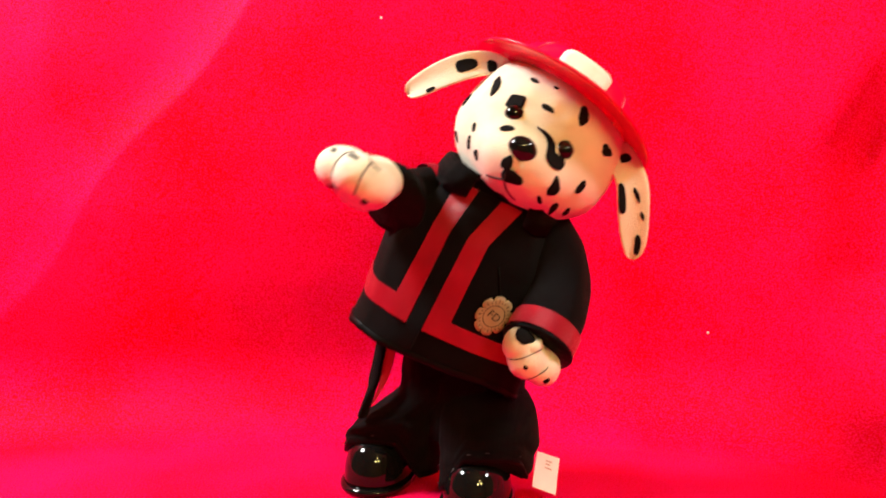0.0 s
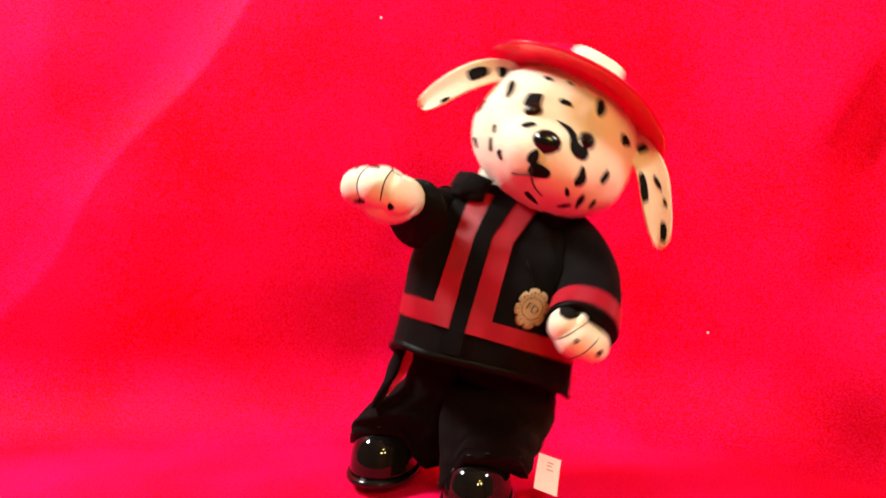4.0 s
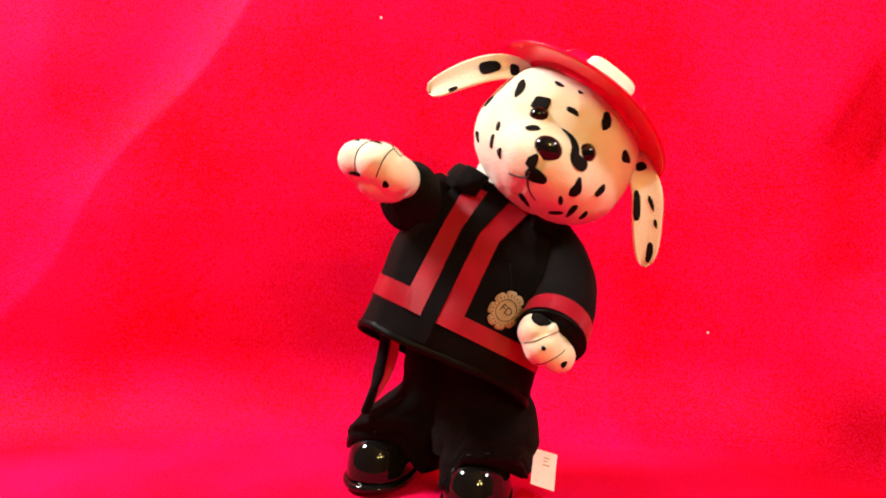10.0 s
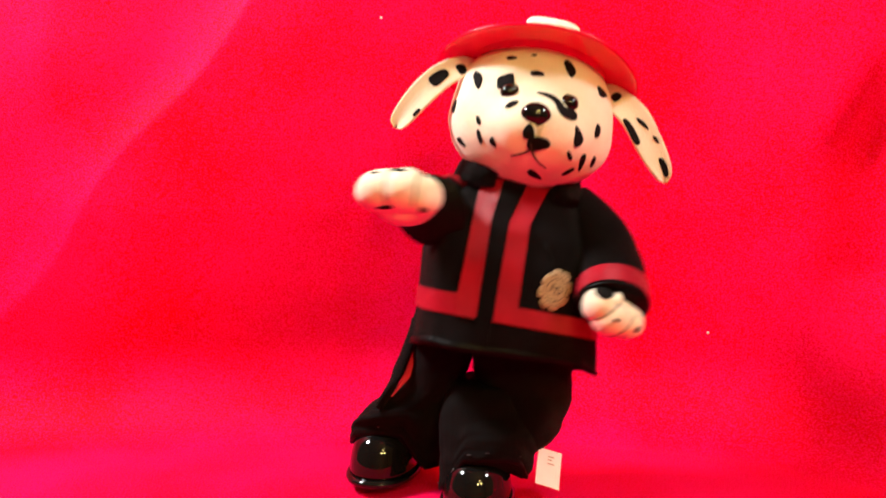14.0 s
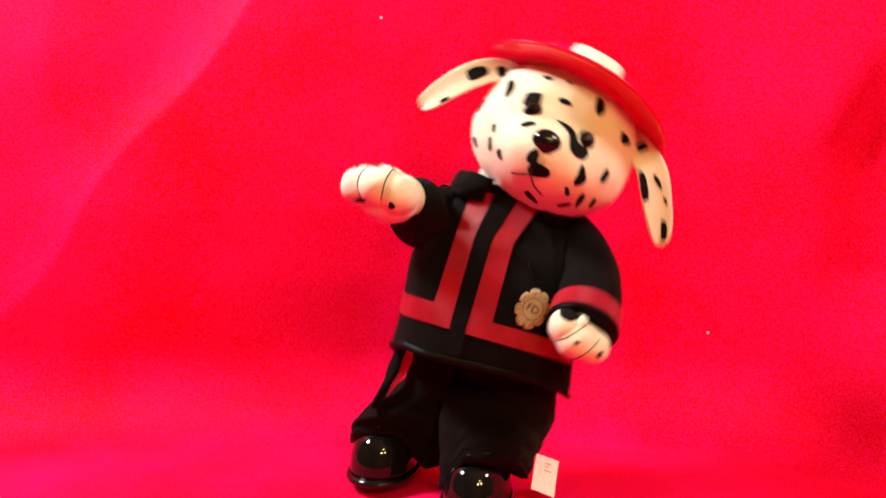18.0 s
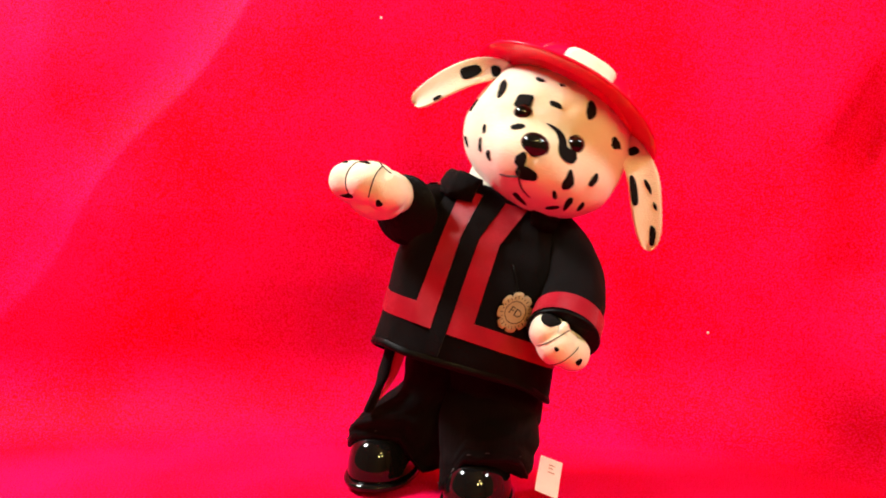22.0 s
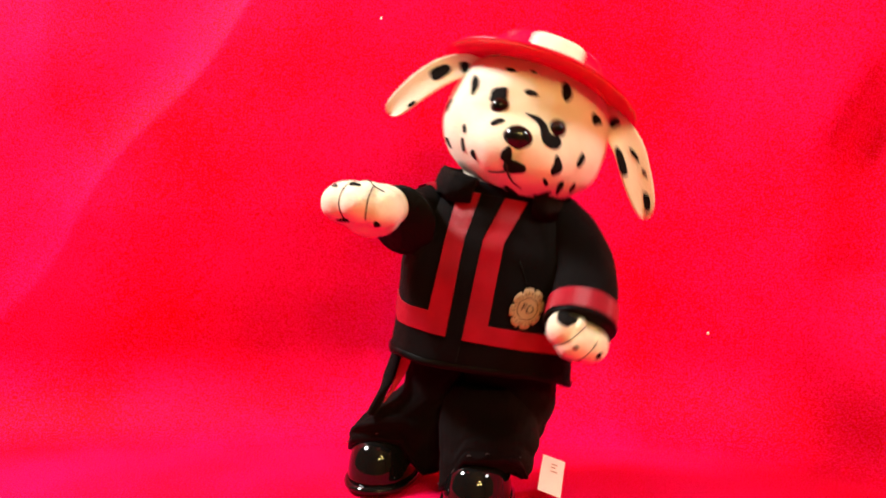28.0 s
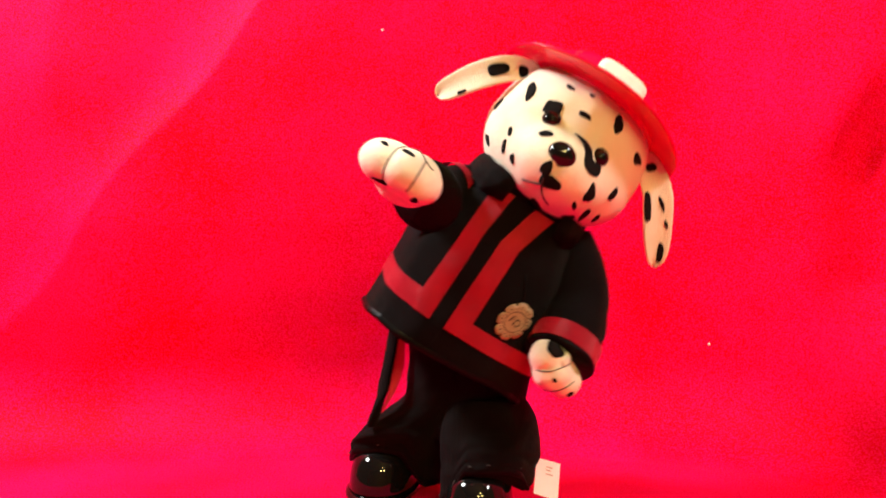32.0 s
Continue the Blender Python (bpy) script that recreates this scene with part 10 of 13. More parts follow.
        (24.4, pose(0.0011, 0.0000, 0.0026, 0.0, 0.0, 0.0)),
        (24.5, pose(0.0016, 0.0000, 0.0042, 0.0, 0.0, 0.0)),
        (24.6, pose(0.0024, 0.0000, 0.0059, 0.0, 0.0, 0.0)),
        (24.7, pose(0.0017, 0.0000, 0.0045, 0.0, 0.0, 0.0)),
        (24.8, pose(-0.0000, 0.0000, 0.0023, 0.0, 0.0, 0.0)),
        (24.9, pose(-0.0013, 0.0000, 0.0001, 0.0, 0.0, 0.0)),
        (25, pose(-0.0003, 0.0000, 0.0000, 0.0, 0.0, 0.0)),
        (25.1, pose(0.0018, 0.0000, 0.0027, 0.0, 0.0, 0.0)),
        (25.2, pose(0.0028, 0.0000, 0.0047, 0.0, 0.0, 0.0)),
        (25.3, pose(0.0023, 0.0000, 0.0052, 0.0, 0.0, 0.0)),
        (25.4, pose(0.0014, 0.0000, 0.0036, 0.0, 0.0, 0.0)),
        (25.5, pose(0.0005, 0.0000, 0.0026, 0.0, 0.0, 0.0)),
        (25.6, pose(0.0003, 0.0000, 0.0034, 0.0, 0.0, 0.0)),
        (25.7, pose(0.0015, 0.0000, 0.0044, 0.0, 0.0, 0.0)),
        (25.8, pose(0.0006, 0.0000, 0.0037, 0.0, 0.0, 0.0)),
        (25.9, pose(-0.0005, 0.0000, 0.0029, 0.0, 0.0, 0.0)),
        (26, pose(0.0004, 0.0000, 0.0010, 0.0, 0.0, 0.0)),
        (26.1, pose(-0.0002, 0.0000, 0.0039, 0.0, 0.0, 0.0)),
        (26.2, pose(-0.0003, 0.0000, 0.0017, 0.0, 0.0, 0.0)),
        (26.3, pose(-0.0009, 0.0000, 0.0017, 0.0, 0.0, 0.0)),
        (26.4, pose(0.0000, 0.0000, 0.0003, 0.0, 0.0, 0.0)),
        (26.5, pose(0.0012, 0.0000, 0.0028, 0.0, 0.0, 0.0)),
        (26.6, pose(0.0006, 0.0000, 0.0023, 0.0, 0.0, 0.0)),
        (26.7, pose(-0.0007, 0.0000, 0.0010, 0.0, 0.0, 0.0)),
        (26.8, pose(-0.0010, 0.0000, 0.0016, 0.0, 0.0, 0.0)),
        (26.9, pose(-0.0001, 0.0000, 0.0013, 0.0, 0.0, 0.0)),
        (27, pose(0.0011, 0.0000, 0.0026, 0.0, 0.0, 0.0)),
        (27.1, pose(-0.0010, 0.0000, 0.0010, 0.0, 0.0, 0.0)),
        (27.2, pose(-0.0011, 0.0000, 0.0000, 0.0, 0.0, 0.0)),
        (27.3, pose(0.0007, 0.0000, 0.0002, 0.0, 0.0, 0.0)),
        (27.4, pose(0.0017, 0.0000, 0.0022, 0.0, 0.0, 0.0)),
        (27.5, pose(0.0004, 0.0000, 0.0008, 0.0, 0.0, 0.0)),
        (27.6, pose(0.0006, 0.0000, 0.0013, 0.0, 0.0, 0.0)),
        (27.7, pose(0.0006, 0.0000, 0.0019, 0.0, 0.0, 0.0)),
        (27.8, pose(-0.0003, 0.0000, 0.0015, 0.0, 0.0, 0.0)),
        (27.9, pose(-0.0004, 0.0000, 0.0013, 0.0, 0.0, 0.0)),
        (28, pose(0.0016, 0.0000, 0.0019, 0.0, 0.0, 0.0)),
        (28.1, pose(0.0000, 0.0000, 0.0004, 0.0, 0.0, 0.0)),
        (28.2, pose(-0.0003, 0.0000, 0.0019, 0.0, 0.0, 0.0)),
        (28.3, pose(-0.0004, 0.0000, 0.0007, 0.0, 0.0, 0.0)),
        (28.4, pose(-0.0010, 0.0000, 0.0009, 0.0, 0.0, 0.0)),
        (28.5, pose(0.0020, 0.0000, 0.0023, 0.0, 0.0, 0.0)),
        (28.6, pose(0.0003, 0.0000, 0.0022, 0.0, 0.0, 0.0)),
        (28.7, pose(0.0004, 0.0000, 0.0018, 0.0, 0.0, 0.0)),
        (28.8, pose(0.0006, 0.0000, 0.0012, 0.0, 0.0, 0.0)),
        (28.9, pose(0.0011, 0.0000, 0.0022, 0.0, 0.0, 0.0)),
        (29, pose(0.0016, 0.0000, 0.0020, 0.0, 0.0, 0.0)),
        (29.1, pose(0.0007, 0.0000, 0.0031, 0.0, 0.0, 0.0)),
        (29.2, pose(0.0015, 0.0000, 0.0042, 0.0, 0.0, 0.0)),
        (29.3, pose(0.0001, 0.0000, 0.0029, 0.0, 0.0, 0.0)),
        (29.4, pose(-0.0001, 0.0000, 0.0000, 0.0, 0.0, 0.0)),
        (29.5, pose(0.0001, 0.0000, 0.0000, 0.0, 0.0, 0.0)),
        (29.6, pose(0.0007, 0.0000, 0.0014, 0.0, 0.0, 0.0)),
        (29.7, pose(0.0011, 0.0000, 0.0025, 0.0, 0.0, 0.0)),
        (29.8, pose(0.0015, 0.0000, 0.0036, 0.0, 0.0, 0.0)),
        (29.9, pose(0.0020, 0.0000, 0.0043, 0.0, 0.0, 0.0)),
        (30, pose(0.0028, 0.0000, 0.0043, 0.0, 0.0, 0.0)),
        (30.1, pose(0.0005, 0.0000, 0.0023, 0.0, 0.0, 0.0)),
        (30.2, pose(0.0000, 0.0000, 0.0005, 0.0, 0.0, 0.0)),
        (30.3, pose(-0.0001, 0.0000, 0.0008, 0.0, 0.0, 0.0)),
        (30.4, pose(0.0011, 0.0000, 0.0016, 0.0, 0.0, 0.0)),
        (30.5, pose(0.0024, 0.0000, 0.0034, 0.0, 0.0, 0.0)),
        (30.6, pose(0.0021, 0.0000, 0.0041, 0.0, 0.0, 0.0)),
        (30.7, pose(0.0019, 0.0000, 0.0044, 0.0, 0.0, 0.0)),
        (30.8, pose(0.0011, 0.0000, 0.0031, 0.0, 0.0, 0.0)),
        (30.9, pose(0.0006, 0.0000, 0.0011, 0.0, 0.0, 0.0)),
        (31, pose(0.0005, 0.0000, 0.0000, 0.0, 0.0, 0.0)),
        (31.1, pose(0.0006, 0.0000, 0.0016, 0.0, 0.0, 0.0)),
        (31.2, pose(0.0011, 0.0000, 0.0019, 0.0, 0.0, 0.0)),
        (31.3, pose(0.0018, 0.0000, 0.0019, 0.0, 0.0, 0.0)),
        (31.4, pose(0.0014, 0.0000, 0.0027, 0.0, 0.0, 0.0)),
        (31.5, pose(0.0022, 0.0000, 0.0032, 0.0, 0.0, 0.0)),
        (31.6, pose(0.0012, 0.0000, 0.0020, 0.0, 0.0, 0.0)),
        (31.7, pose(0.0008, 0.0000, 0.0011, 0.0, 0.0, 0.0)),
        (31.8, pose(-0.0006, 0.0000, 0.0006, 0.0, 0.0, 0.0)),
        (31.9, pose(-0.0002, 0.0000, 0.0014, 0.0, 0.0, 0.0)),
        (32, pose(0.0020, 0.0000, 0.0018, 0.0, 0.0, 0.0)),
    ]


def hip_rows():
    return [
        (0, pose(0.0064, -0.0016, 0.1443, 1.9, 14.7, -6.8)),
        (0.1, pose(0.0056, -0.0041, 0.1476, -1.0, 16.5, -4.5)),
        (0.2, pose(0.0177, -0.0056, 0.1504, -1.6, 13.5, -3.4)),
        (0.3, pose(0.0263, -0.0057, 0.1533, -0.8, 10.5, -2.0)),
        (0.4, pose(0.0260, -0.0054, 0.1465, -2.6, 6.3, -3.4)),
        (0.5, pose(0.0210, 0.0013, 0.1461, 2.2, 7.3, -5.6)),
        (0.6, pose(0.0068, 0.0003, 0.1349, -3.9, 9.8, -8.6)),
        (0.7, pose(0.0017, -0.0040, 0.1432, -1.8, 16.6, -4.6)),
        (0.8, pose(0.0084, -0.0064, 0.1512, 0.1, 16.8, -3.3)),
        (0.9, pose(0.0204, -0.0084, 0.1534, -0.3, 13.1, -2.3)),
        (1, pose(0.0254, -0.0070, 0.1597, 2.3, 11.9, -1.1)),
        (1.1, pose(0.0239, -0.0041, 0.1440, -3.0, 5.4, -4.2)),
        (1.2, pose(0.0131, 0.0026, 0.1361, -3.4, 6.2, -8.2)),
        (1.3, pose(0.0037, -0.0004, 0.1376, -3.2, 12.8, -6.9)),
        (1.4, pose(0.0024, -0.0059, 0.1454, -1.3, 17.4, -4.4)),
        (1.5, pose(0.0133, -0.0069, 0.1552, 1.5, 16.6, -3.3)),
        (1.6, pose(0.0214, -0.0070, 0.1544, -0.6, 13.2, -2.0)),
        (1.7, pose(0.0167, -0.0042, 0.1520, -0.4, 16.1, -3.1)),
        (1.8, pose(0.0107, -0.0027, 0.1458, -0.3, 18.4, -3.7)),
        (1.9, pose(0.0084, -0.0042, 0.1503, 1.1, 19.8, -2.8)),
        (2, pose(0.0148, -0.0055, 0.1557, 2.5, 16.7, -3.2)),
        (2.1, pose(0.0105, -0.0051, 0.1487, -0.7, 16.0, -3.7)),
        (2.2, pose(0.0070, -0.0023, 0.1406, -2.4, 16.0, -5.5)),
        (2.3, pose(0.0062, -0.0021, 0.1418, -2.1, 16.5, -5.3)),
        (2.4, pose(0.0090, -0.0029, 0.1491, -0.5, 17.5, -4.1)),
        (2.5, pose(0.0136, -0.0015, 0.1526, 1.6, 18.0, -3.8)),
        (2.6, pose(0.0151, -0.0012, 0.1465, -0.2, 10.4, -5.9)),
        (2.7, pose(0.0167, -0.0049, 0.1490, 0.6, 7.1, -4.7)),
        (2.8, pose(0.0204, -0.0115, 0.1558, 0.9, 7.1, -1.4)),
        (2.9, pose(0.0192, -0.0127, 0.1585, 1.9, 10.4, -0.0)),
        (3, pose(0.0134, -0.0107, 0.1556, -0.7, 14.7, -2.3)),
        (3.1, pose(0.0122, -0.0041, 0.1536, 2.0, 19.7, -1.9)),
        (3.2, pose(0.0106, -0.0001, 0.1419, -1.9, 16.9, -5.1)),
        (3.3, pose(0.0135, 0.0021, 0.1352, -3.7, 9.8, -7.3)),
        (3.4, pose(0.0152, -0.0018, 0.1389, -3.3, 5.3, -6.7)),
        (3.5, pose(0.0175, -0.0092, 0.1480, -1.9, 4.8, -3.9)),
        (3.6, pose(0.0177, -0.0116, 0.1553, 0.8, 8.8, -0.7)),
        (3.7, pose(0.0153, -0.0096, 0.1544, 0.1, 13.5, -1.7)),
        (3.8, pose(0.0129, -0.0038, 0.1493, 0.4, 18.1, -3.1)),
        (3.9, pose(0.0105, 0.0007, 0.1418, -1.8, 18.0, -4.6)),
        (4, pose(0.0186, 0.0042, 0.1314, -4.8, 8.1, -7.9)),
        (4.1, pose(0.0180, 0.0031, 0.1363, -3.6, 5.0, -7.3)),
        (4.2, pose(0.0196, -0.0053, 0.1442, -3.6, 4.1, -4.7)),
        (4.3, pose(0.0177, -0.0088, 0.1513, -1.2, 8.5, -1.6)),
        (4.4, pose(0.0137, -0.0065, 0.1495, -1.8, 13.3, -2.9)),
        (4.5, pose(0.0113, -0.0011, 0.1410, -4.4, 16.1, -6.0)),
        (4.6, pose(0.0100, 0.0031, 0.1335, -4.2, 13.5, -7.2)),
        (4.7, pose(0.0123, 0.0022, 0.1311, -5.2, 7.0, -9.0)),
        (4.8, pose(0.0131, -0.0054, 0.1394, -3.1, 4.4, -6.5)),
        (4.9, pose(0.0172, -0.0101, 0.1524, 0.1, 5.9, -1.5)),
        (5, pose(0.0148, -0.0103, 0.1522, -1.9, 9.6, -2.4)),
        (5.1, pose(0.0146, -0.0050, 0.1508, -0.0, 14.6, -2.5)),
        (5.2, pose(0.0131, -0.0012, 0.1441, -1.6, 17.4, -4.4)),
        (5.3, pose(0.0114, 0.0029, 0.1373, -3.2, 15.0, -6.2)),
        (5.4, pose(0.0142, 0.0051, 0.1331, -4.4, 7.8, -8.5)),
        (5.5, pose(0.0191, -0.0023, 0.1378, -5.4, 2.3, -6.8)),
        (5.6, pose(0.0185, -0.0098, 0.1501, -0.6, 4.8, -2.4)),
        (5.7, pose(0.0170, -0.0125, 0.1549, 0.8, 9.0, -0.7)),
        (5.8, pose(0.0133, -0.0089, 0.1526, 0.4, 14.7, -2.0)),
        (5.9, pose(0.0112, -0.0016, 0.1472, -0.4, 18.3, -3.8)),
        (6, pose(0.0140, 0.0024, 0.1332, -6.1, 13.0, -7.5)),
        (6.1, pose(0.0147, 0.0045, 0.1351, -4.0, 9.1, -7.4)),
        (6.2, pose(0.0178, -0.0008, 0.1396, -2.7, 4.8, -6.4)),
        (6.3, pose(0.0197, -0.0087, 0.1497, -1.2, 5.1, -2.7)),
        (6.4, pose(0.0176, -0.0098, 0.1532, 0.0, 8.2, -1.3)),
        (6.5, pose(0.0115, -0.0062, 0.1504, -2.0, 13.2, -3.8)),
        (6.6, pose(0.0117, -0.0005, 0.1481, -0.2, 17.9, -3.4)),
        (6.7, pose(0.0123, 0.0028, 0.1374, -3.0, 14.4, -6.3)),
        (6.8, pose(0.0147, 0.0048, 0.1344, -4.1, 9.4, -7.7)),
        (6.9, pose(0.0184, 0.0007, 0.1384, -4.0, 4.9, -7.0)),
        (7, pose(0.0191, -0.0074, 0.1474, -2.4, 5.4, -4.0)),
        (7.1, pose(0.0173, -0.0113, 0.1548, 1.0, 8.8, -0.7)),
        (7.2, pose(0.0124, -0.0099, 0.1535, 0.8, 14.1, -1.8)),
        (7.3, pose(0.0118, -0.0036, 0.1465, -0.4, 17.0, -3.7)),
        (7.4, pose(0.0104, 0.0021, 0.1384, -2.5, 16.2, -5.6)),
        (7.5, pose(0.0190, 0.0038, 0.1301, -6.4, 7.0, -8.2)),
        (7.6, pose(0.0180, 0.0005, 0.1380, -3.6, 5.1, -6.9)),
        (7.7, pose(0.0190, -0.0083, 0.1491, -1.3, 6.0, -2.8)),
        (7.8, pose(0.0186, -0.0117, 0.1540, 0.6, 8.1, -1.0)),
        (7.9, pose(0.0141, -0.0097, 0.1521, -0.2, 12.1, -2.1)),
        (8, pose(0.0128, -0.0058, 0.1504, -1.6, 15.2, -3.7)),
        (8.1, pose(0.0249, -0.0032, 0.1536, 0.9, 14.6, -2.0)),
        (8.2, pose(0.0291, -0.0040, 0.1534, 0.3, 12.7, -2.1)),
        (8.3, pose(0.0198, -0.0036, 0.1540, 1.7, 17.1, -2.1)),
        (8.4, pose(0.0123, -0.0019, 0.1521, 2.3, 20.1, -1.9)),
        (8.5, pose(0.0142, -0.0023, 0.1491, -1.5, 16.2, -4.5)),
        (8.6, pose(0.0187, -0.0046, 0.1524, -0.2, 13.6, -2.3)),
        (8.7, pose(0.0118, -0.0046, 0.1521, 0.7, 16.4, -2.5)),
        (8.8, pose(0.0082, -0.0027, 0.1409, -1.4, 15.7, -4.9)),
        (8.9, pose(0.0084, -0.0011, 0.1483, 0.1, 18.8, -3.5)),
        (9, pose(0.0130, -0.0030, 0.1494, -2.5, 15.3, -4.5)),
        (9.1, pose(0.0130, -0.0021, 0.1493, -0.1, 16.4, -3.4)),
        (9.2, pose(0.0076, -0.0027, 0.1399, -2.6, 15.8, -5.7)),
        (9.3, pose(0.0061, -0.0034, 0.1447, -0.8, 17.9, -3.9)),
        (9.4, pose(0.0118, -0.0022, 0.1495, -0.2, 16.2, -3.5)),
        (9.5, pose(0.0103, -0.0005, 0.1456, -3.3, 15.7, -5.5)),
        (9.6, pose(0.0088, 0.0004, 0.1413, -1.8, 15.9, -5.0)),
        (9.7, pose(0.0077, -0.0014, 0.1385, -2.8, 14.1, -6.1)),
        (9.8, pose(0.0068, -0.0026, 0.1454, -1.2, 17.2, -4.4)),
        (9.9, pose(0.0104, -0.0004, 0.1474, -0.9, 16.8, -4.1)),
        (10, pose(0.0089, 0.0026, 0.1355, -5.8, 13.6, -7.9)),
        (10.1, pose(0.0090, 0.0025, 0.1352, -4.1, 11.4, -7.5)),
        (10.2, pose(0.0070, -0.0019, 0.1425, -2.2, 15.5, -5.3)),
        (10.3, pose(0.0114, -0.0043, 0.1508, 0.3, 16.5, -3.1)),
        (10.4, pose(0.0208, -0.0048, 0.1506, -0.9, 12.8, -2.8)),
        (10.5, pose(0.0217, -0.0044, 0.1521, -2.3, 9.9, -1.9)),
        (10.6, pose(0.0220, -0.0025, 0.1450, -2.4, 5.4, -4.0)),
        (10.7, pose(0.0109, 0.0021, 0.1359, -2.5, 5.9, -8.3)),
        (10.8, pose(0.0033, -0.0005, 0.1350, -3.9, 11.4, -7.7)),
        (10.9, pose(0.0038, -0.0031, 0.1449, -1.0, 17.6, -4.1)),
        (11, pose(0.0126, -0.0037, 0.1482, -3.3, 15.1, -5.8)),
        (11.1, pose(0.0259, -0.0042, 0.1518, -1.1, 12.7, -2.9)),
        (11.2, pose(0.0284, -0.0041, 0.1532, -0.1, 9.7, -1.6)),
        (11.3, pose(0.0235, -0.0022, 0.1421, -3.4, 5.5, -4.8)),
        (11.4, pose(0.0109, 0.0035, 0.1349, -3.2, 7.1, -8.2)),
        (11.5, pose(0.0041, -0.0003, 0.1323, -6.2, 10.4, -8.4)),
        (11.6, pose(0.0032, -0.0039, 0.1479, -0.4, 17.9, -3.9)),
        (11.7, pose(0.0140, -0.0054, 0.1530, 0.6, 16.6, -2.4)),
        (11.8, pose(0.0271, -0.0056, 0.1510, -1.8, 10.9, -2.9)),
        (11.9, pose(0.0290, -0.0019, 0.1507, -0.7, 8.5, -2.2)),
        (12, pose(0.0252, 0.0006, 0.1378, -5.6, 3.6, -7.1)),
        (12.1, pose(0.0104, 0.0033, 0.1355, -3.5, 8.6, -7.8)),
        (12.2, pose(0.0044, -0.0015, 0.1378, -3.4, 13.9, -6.5)),
        (12.3, pose(0.0059, -0.0036, 0.1470, -1.0, 16.6, -4.3)),
        (12.4, pose(0.0182, -0.0046, 0.1495, -2.2, 12.9, -3.7)),
        (12.5, pose(0.0219, -0.0061, 0.1484, -5.5, 9.8, -4.8)),
        (12.6, pose(0.0268, -0.0008, 0.1477, -1.1, 7.4, -2.8)),
        (12.7, pose(0.0197, 0.0029, 0.1365, -4.4, 4.3, -8.1)),
        (12.8, pose(0.0088, 0.0016, 0.1336, -4.4, 9.4, -8.3)),
        (12.9, pose(0.0026, -0.0026, 0.1414, -2.5, 16.3, -5.0)),
        (13, pose(0.0083, -0.0020, 0.1475, -1.9, 15.4, -5.8)),
        (13.1, pose(0.0204, -0.0042, 0.1502, -1.5, 12.8, -3.1)),
        (13.2, pose(0.0274, -0.0050, 0.1528, -0.9, 9.5, -1.9)),
        (13.3, pose(0.0266, -0.0021, 0.1451, -2.0, 5.8, -3.9)),
        (13.4, pose(0.0138, 0.0045, 0.1356, -4.0, 6.4, -7.9)),
        (13.5, pose(0.0083, 0.0060, 0.1357, -1.6, 10.2, -7.3)),
        (13.6, pose(0.0018, -0.0028, 0.1456, -0.7, 17.9, -3.7)),
        (13.7, pose(0.0109, -0.0063, 0.1519, 0.3, 16.5, -2.9)),
        (13.8, pose(0.0232, -0.0063, 0.1515, -0.9, 11.9, -2.6)),
        (13.9, pose(0.0274, -0.0024, 0.1526, 0.0, 9.7, -1.7)),
        (14, pose(0.0248, 0.0012, 0.1415, -3.6, 5.5, -3.8)),
        (14.1, pose(0.0120, 0.0039, 0.1338, -3.9, 7.0, -8.4)),
        (14.2, pose(0.0055, 0.0010, 0.1350, -3.9, 12.3, -7.1)),
        (14.3, pose(0.0049, 0.0021, 0.1350, -3.8, 12.1, -7.6)),
        (14.4, pose(0.0093, 0.0083, 0.1338, -3.1, 6.9, -8.9)),
        (14.5, pose(0.0119, 0.0100, 0.1312, -4.7, 5.3, -8.1)),
        (14.6, pose(0.0144, 0.0049, 0.1378, -2.8, 3.4, -6.3)),
        (14.7, pose(0.0188, -0.0046, 0.1474, -1.5, 4.3, -2.6)),
        (14.8, pose(0.0180, -0.0075, 0.1521, 0.1, 8.3, -0.9)),
        (14.9, pose(0.0124, -0.0067, 0.1508, -2.0, 13.2, -3.0)),
        (15, pose(0.0115, -0.0010, 0.1498, 1.0, 18.6, -2.4)),
        (15.1, pose(0.0100, 0.0021, 0.1393, -2.6, 16.0, -5.5)),
        (15.2, pose(0.0131, 0.0038, 0.1334, -4.2, 9.2, -7.6)),
        (15.3, pose(0.0149, -0.0006, 0.1376, -3.6, 4.8, -6.9)),
        (15.4, pose(0.0173, -0.0083, 0.1471, -2.1, 4.4, -4.1)),
        (15.5, pose(0.0175, -0.0110, 0.1547, 0.8, 8.4, -0.9)),
        (15.6, pose(0.0152, -0.0091, 0.1540, 0.2, 13.1, -1.8)),
        (15.7, pose(0.0129, -0.0034, 0.1491, 0.6, 17.8, -3.2)),
        (15.8, pose(0.0105, 0.0009, 0.1418, -1.4, 17.7, -4.7)),
        (15.9, pose(0.0187, 0.0044, 0.1317, -4.3, 7.7, -8.0)),
        (16, pose(0.0181, 0.0032, 0.1369, -2.8, 4.4, -7.4)),
        (16.1, pose(0.0197, -0.0053, 0.1451, -2.6, 3.4, -4.7)),
        (16.2, pose(0.0178, -0.0088, 0.1526, 0.3, 7.5, -1.8)),
        (16.3, pose(0.0138, -0.0066, 0.1511, 0.2, 12.0, -3.0)),
        (16.4, pose(0.0115, -0.0000, 0.1430, -1.7, 14.4, -6.2)),
        (16.5, pose(0.0111, 0.0052, 0.1354, -2.7, 12.4, -7.3)),
        (16.6, pose(0.0134, 0.0055, 0.1346, -3.4, 6.3, -8.4)),
        (16.7, pose(0.0155, -0.0003, 0.1403, -1.8, 4.1, -6.6)),
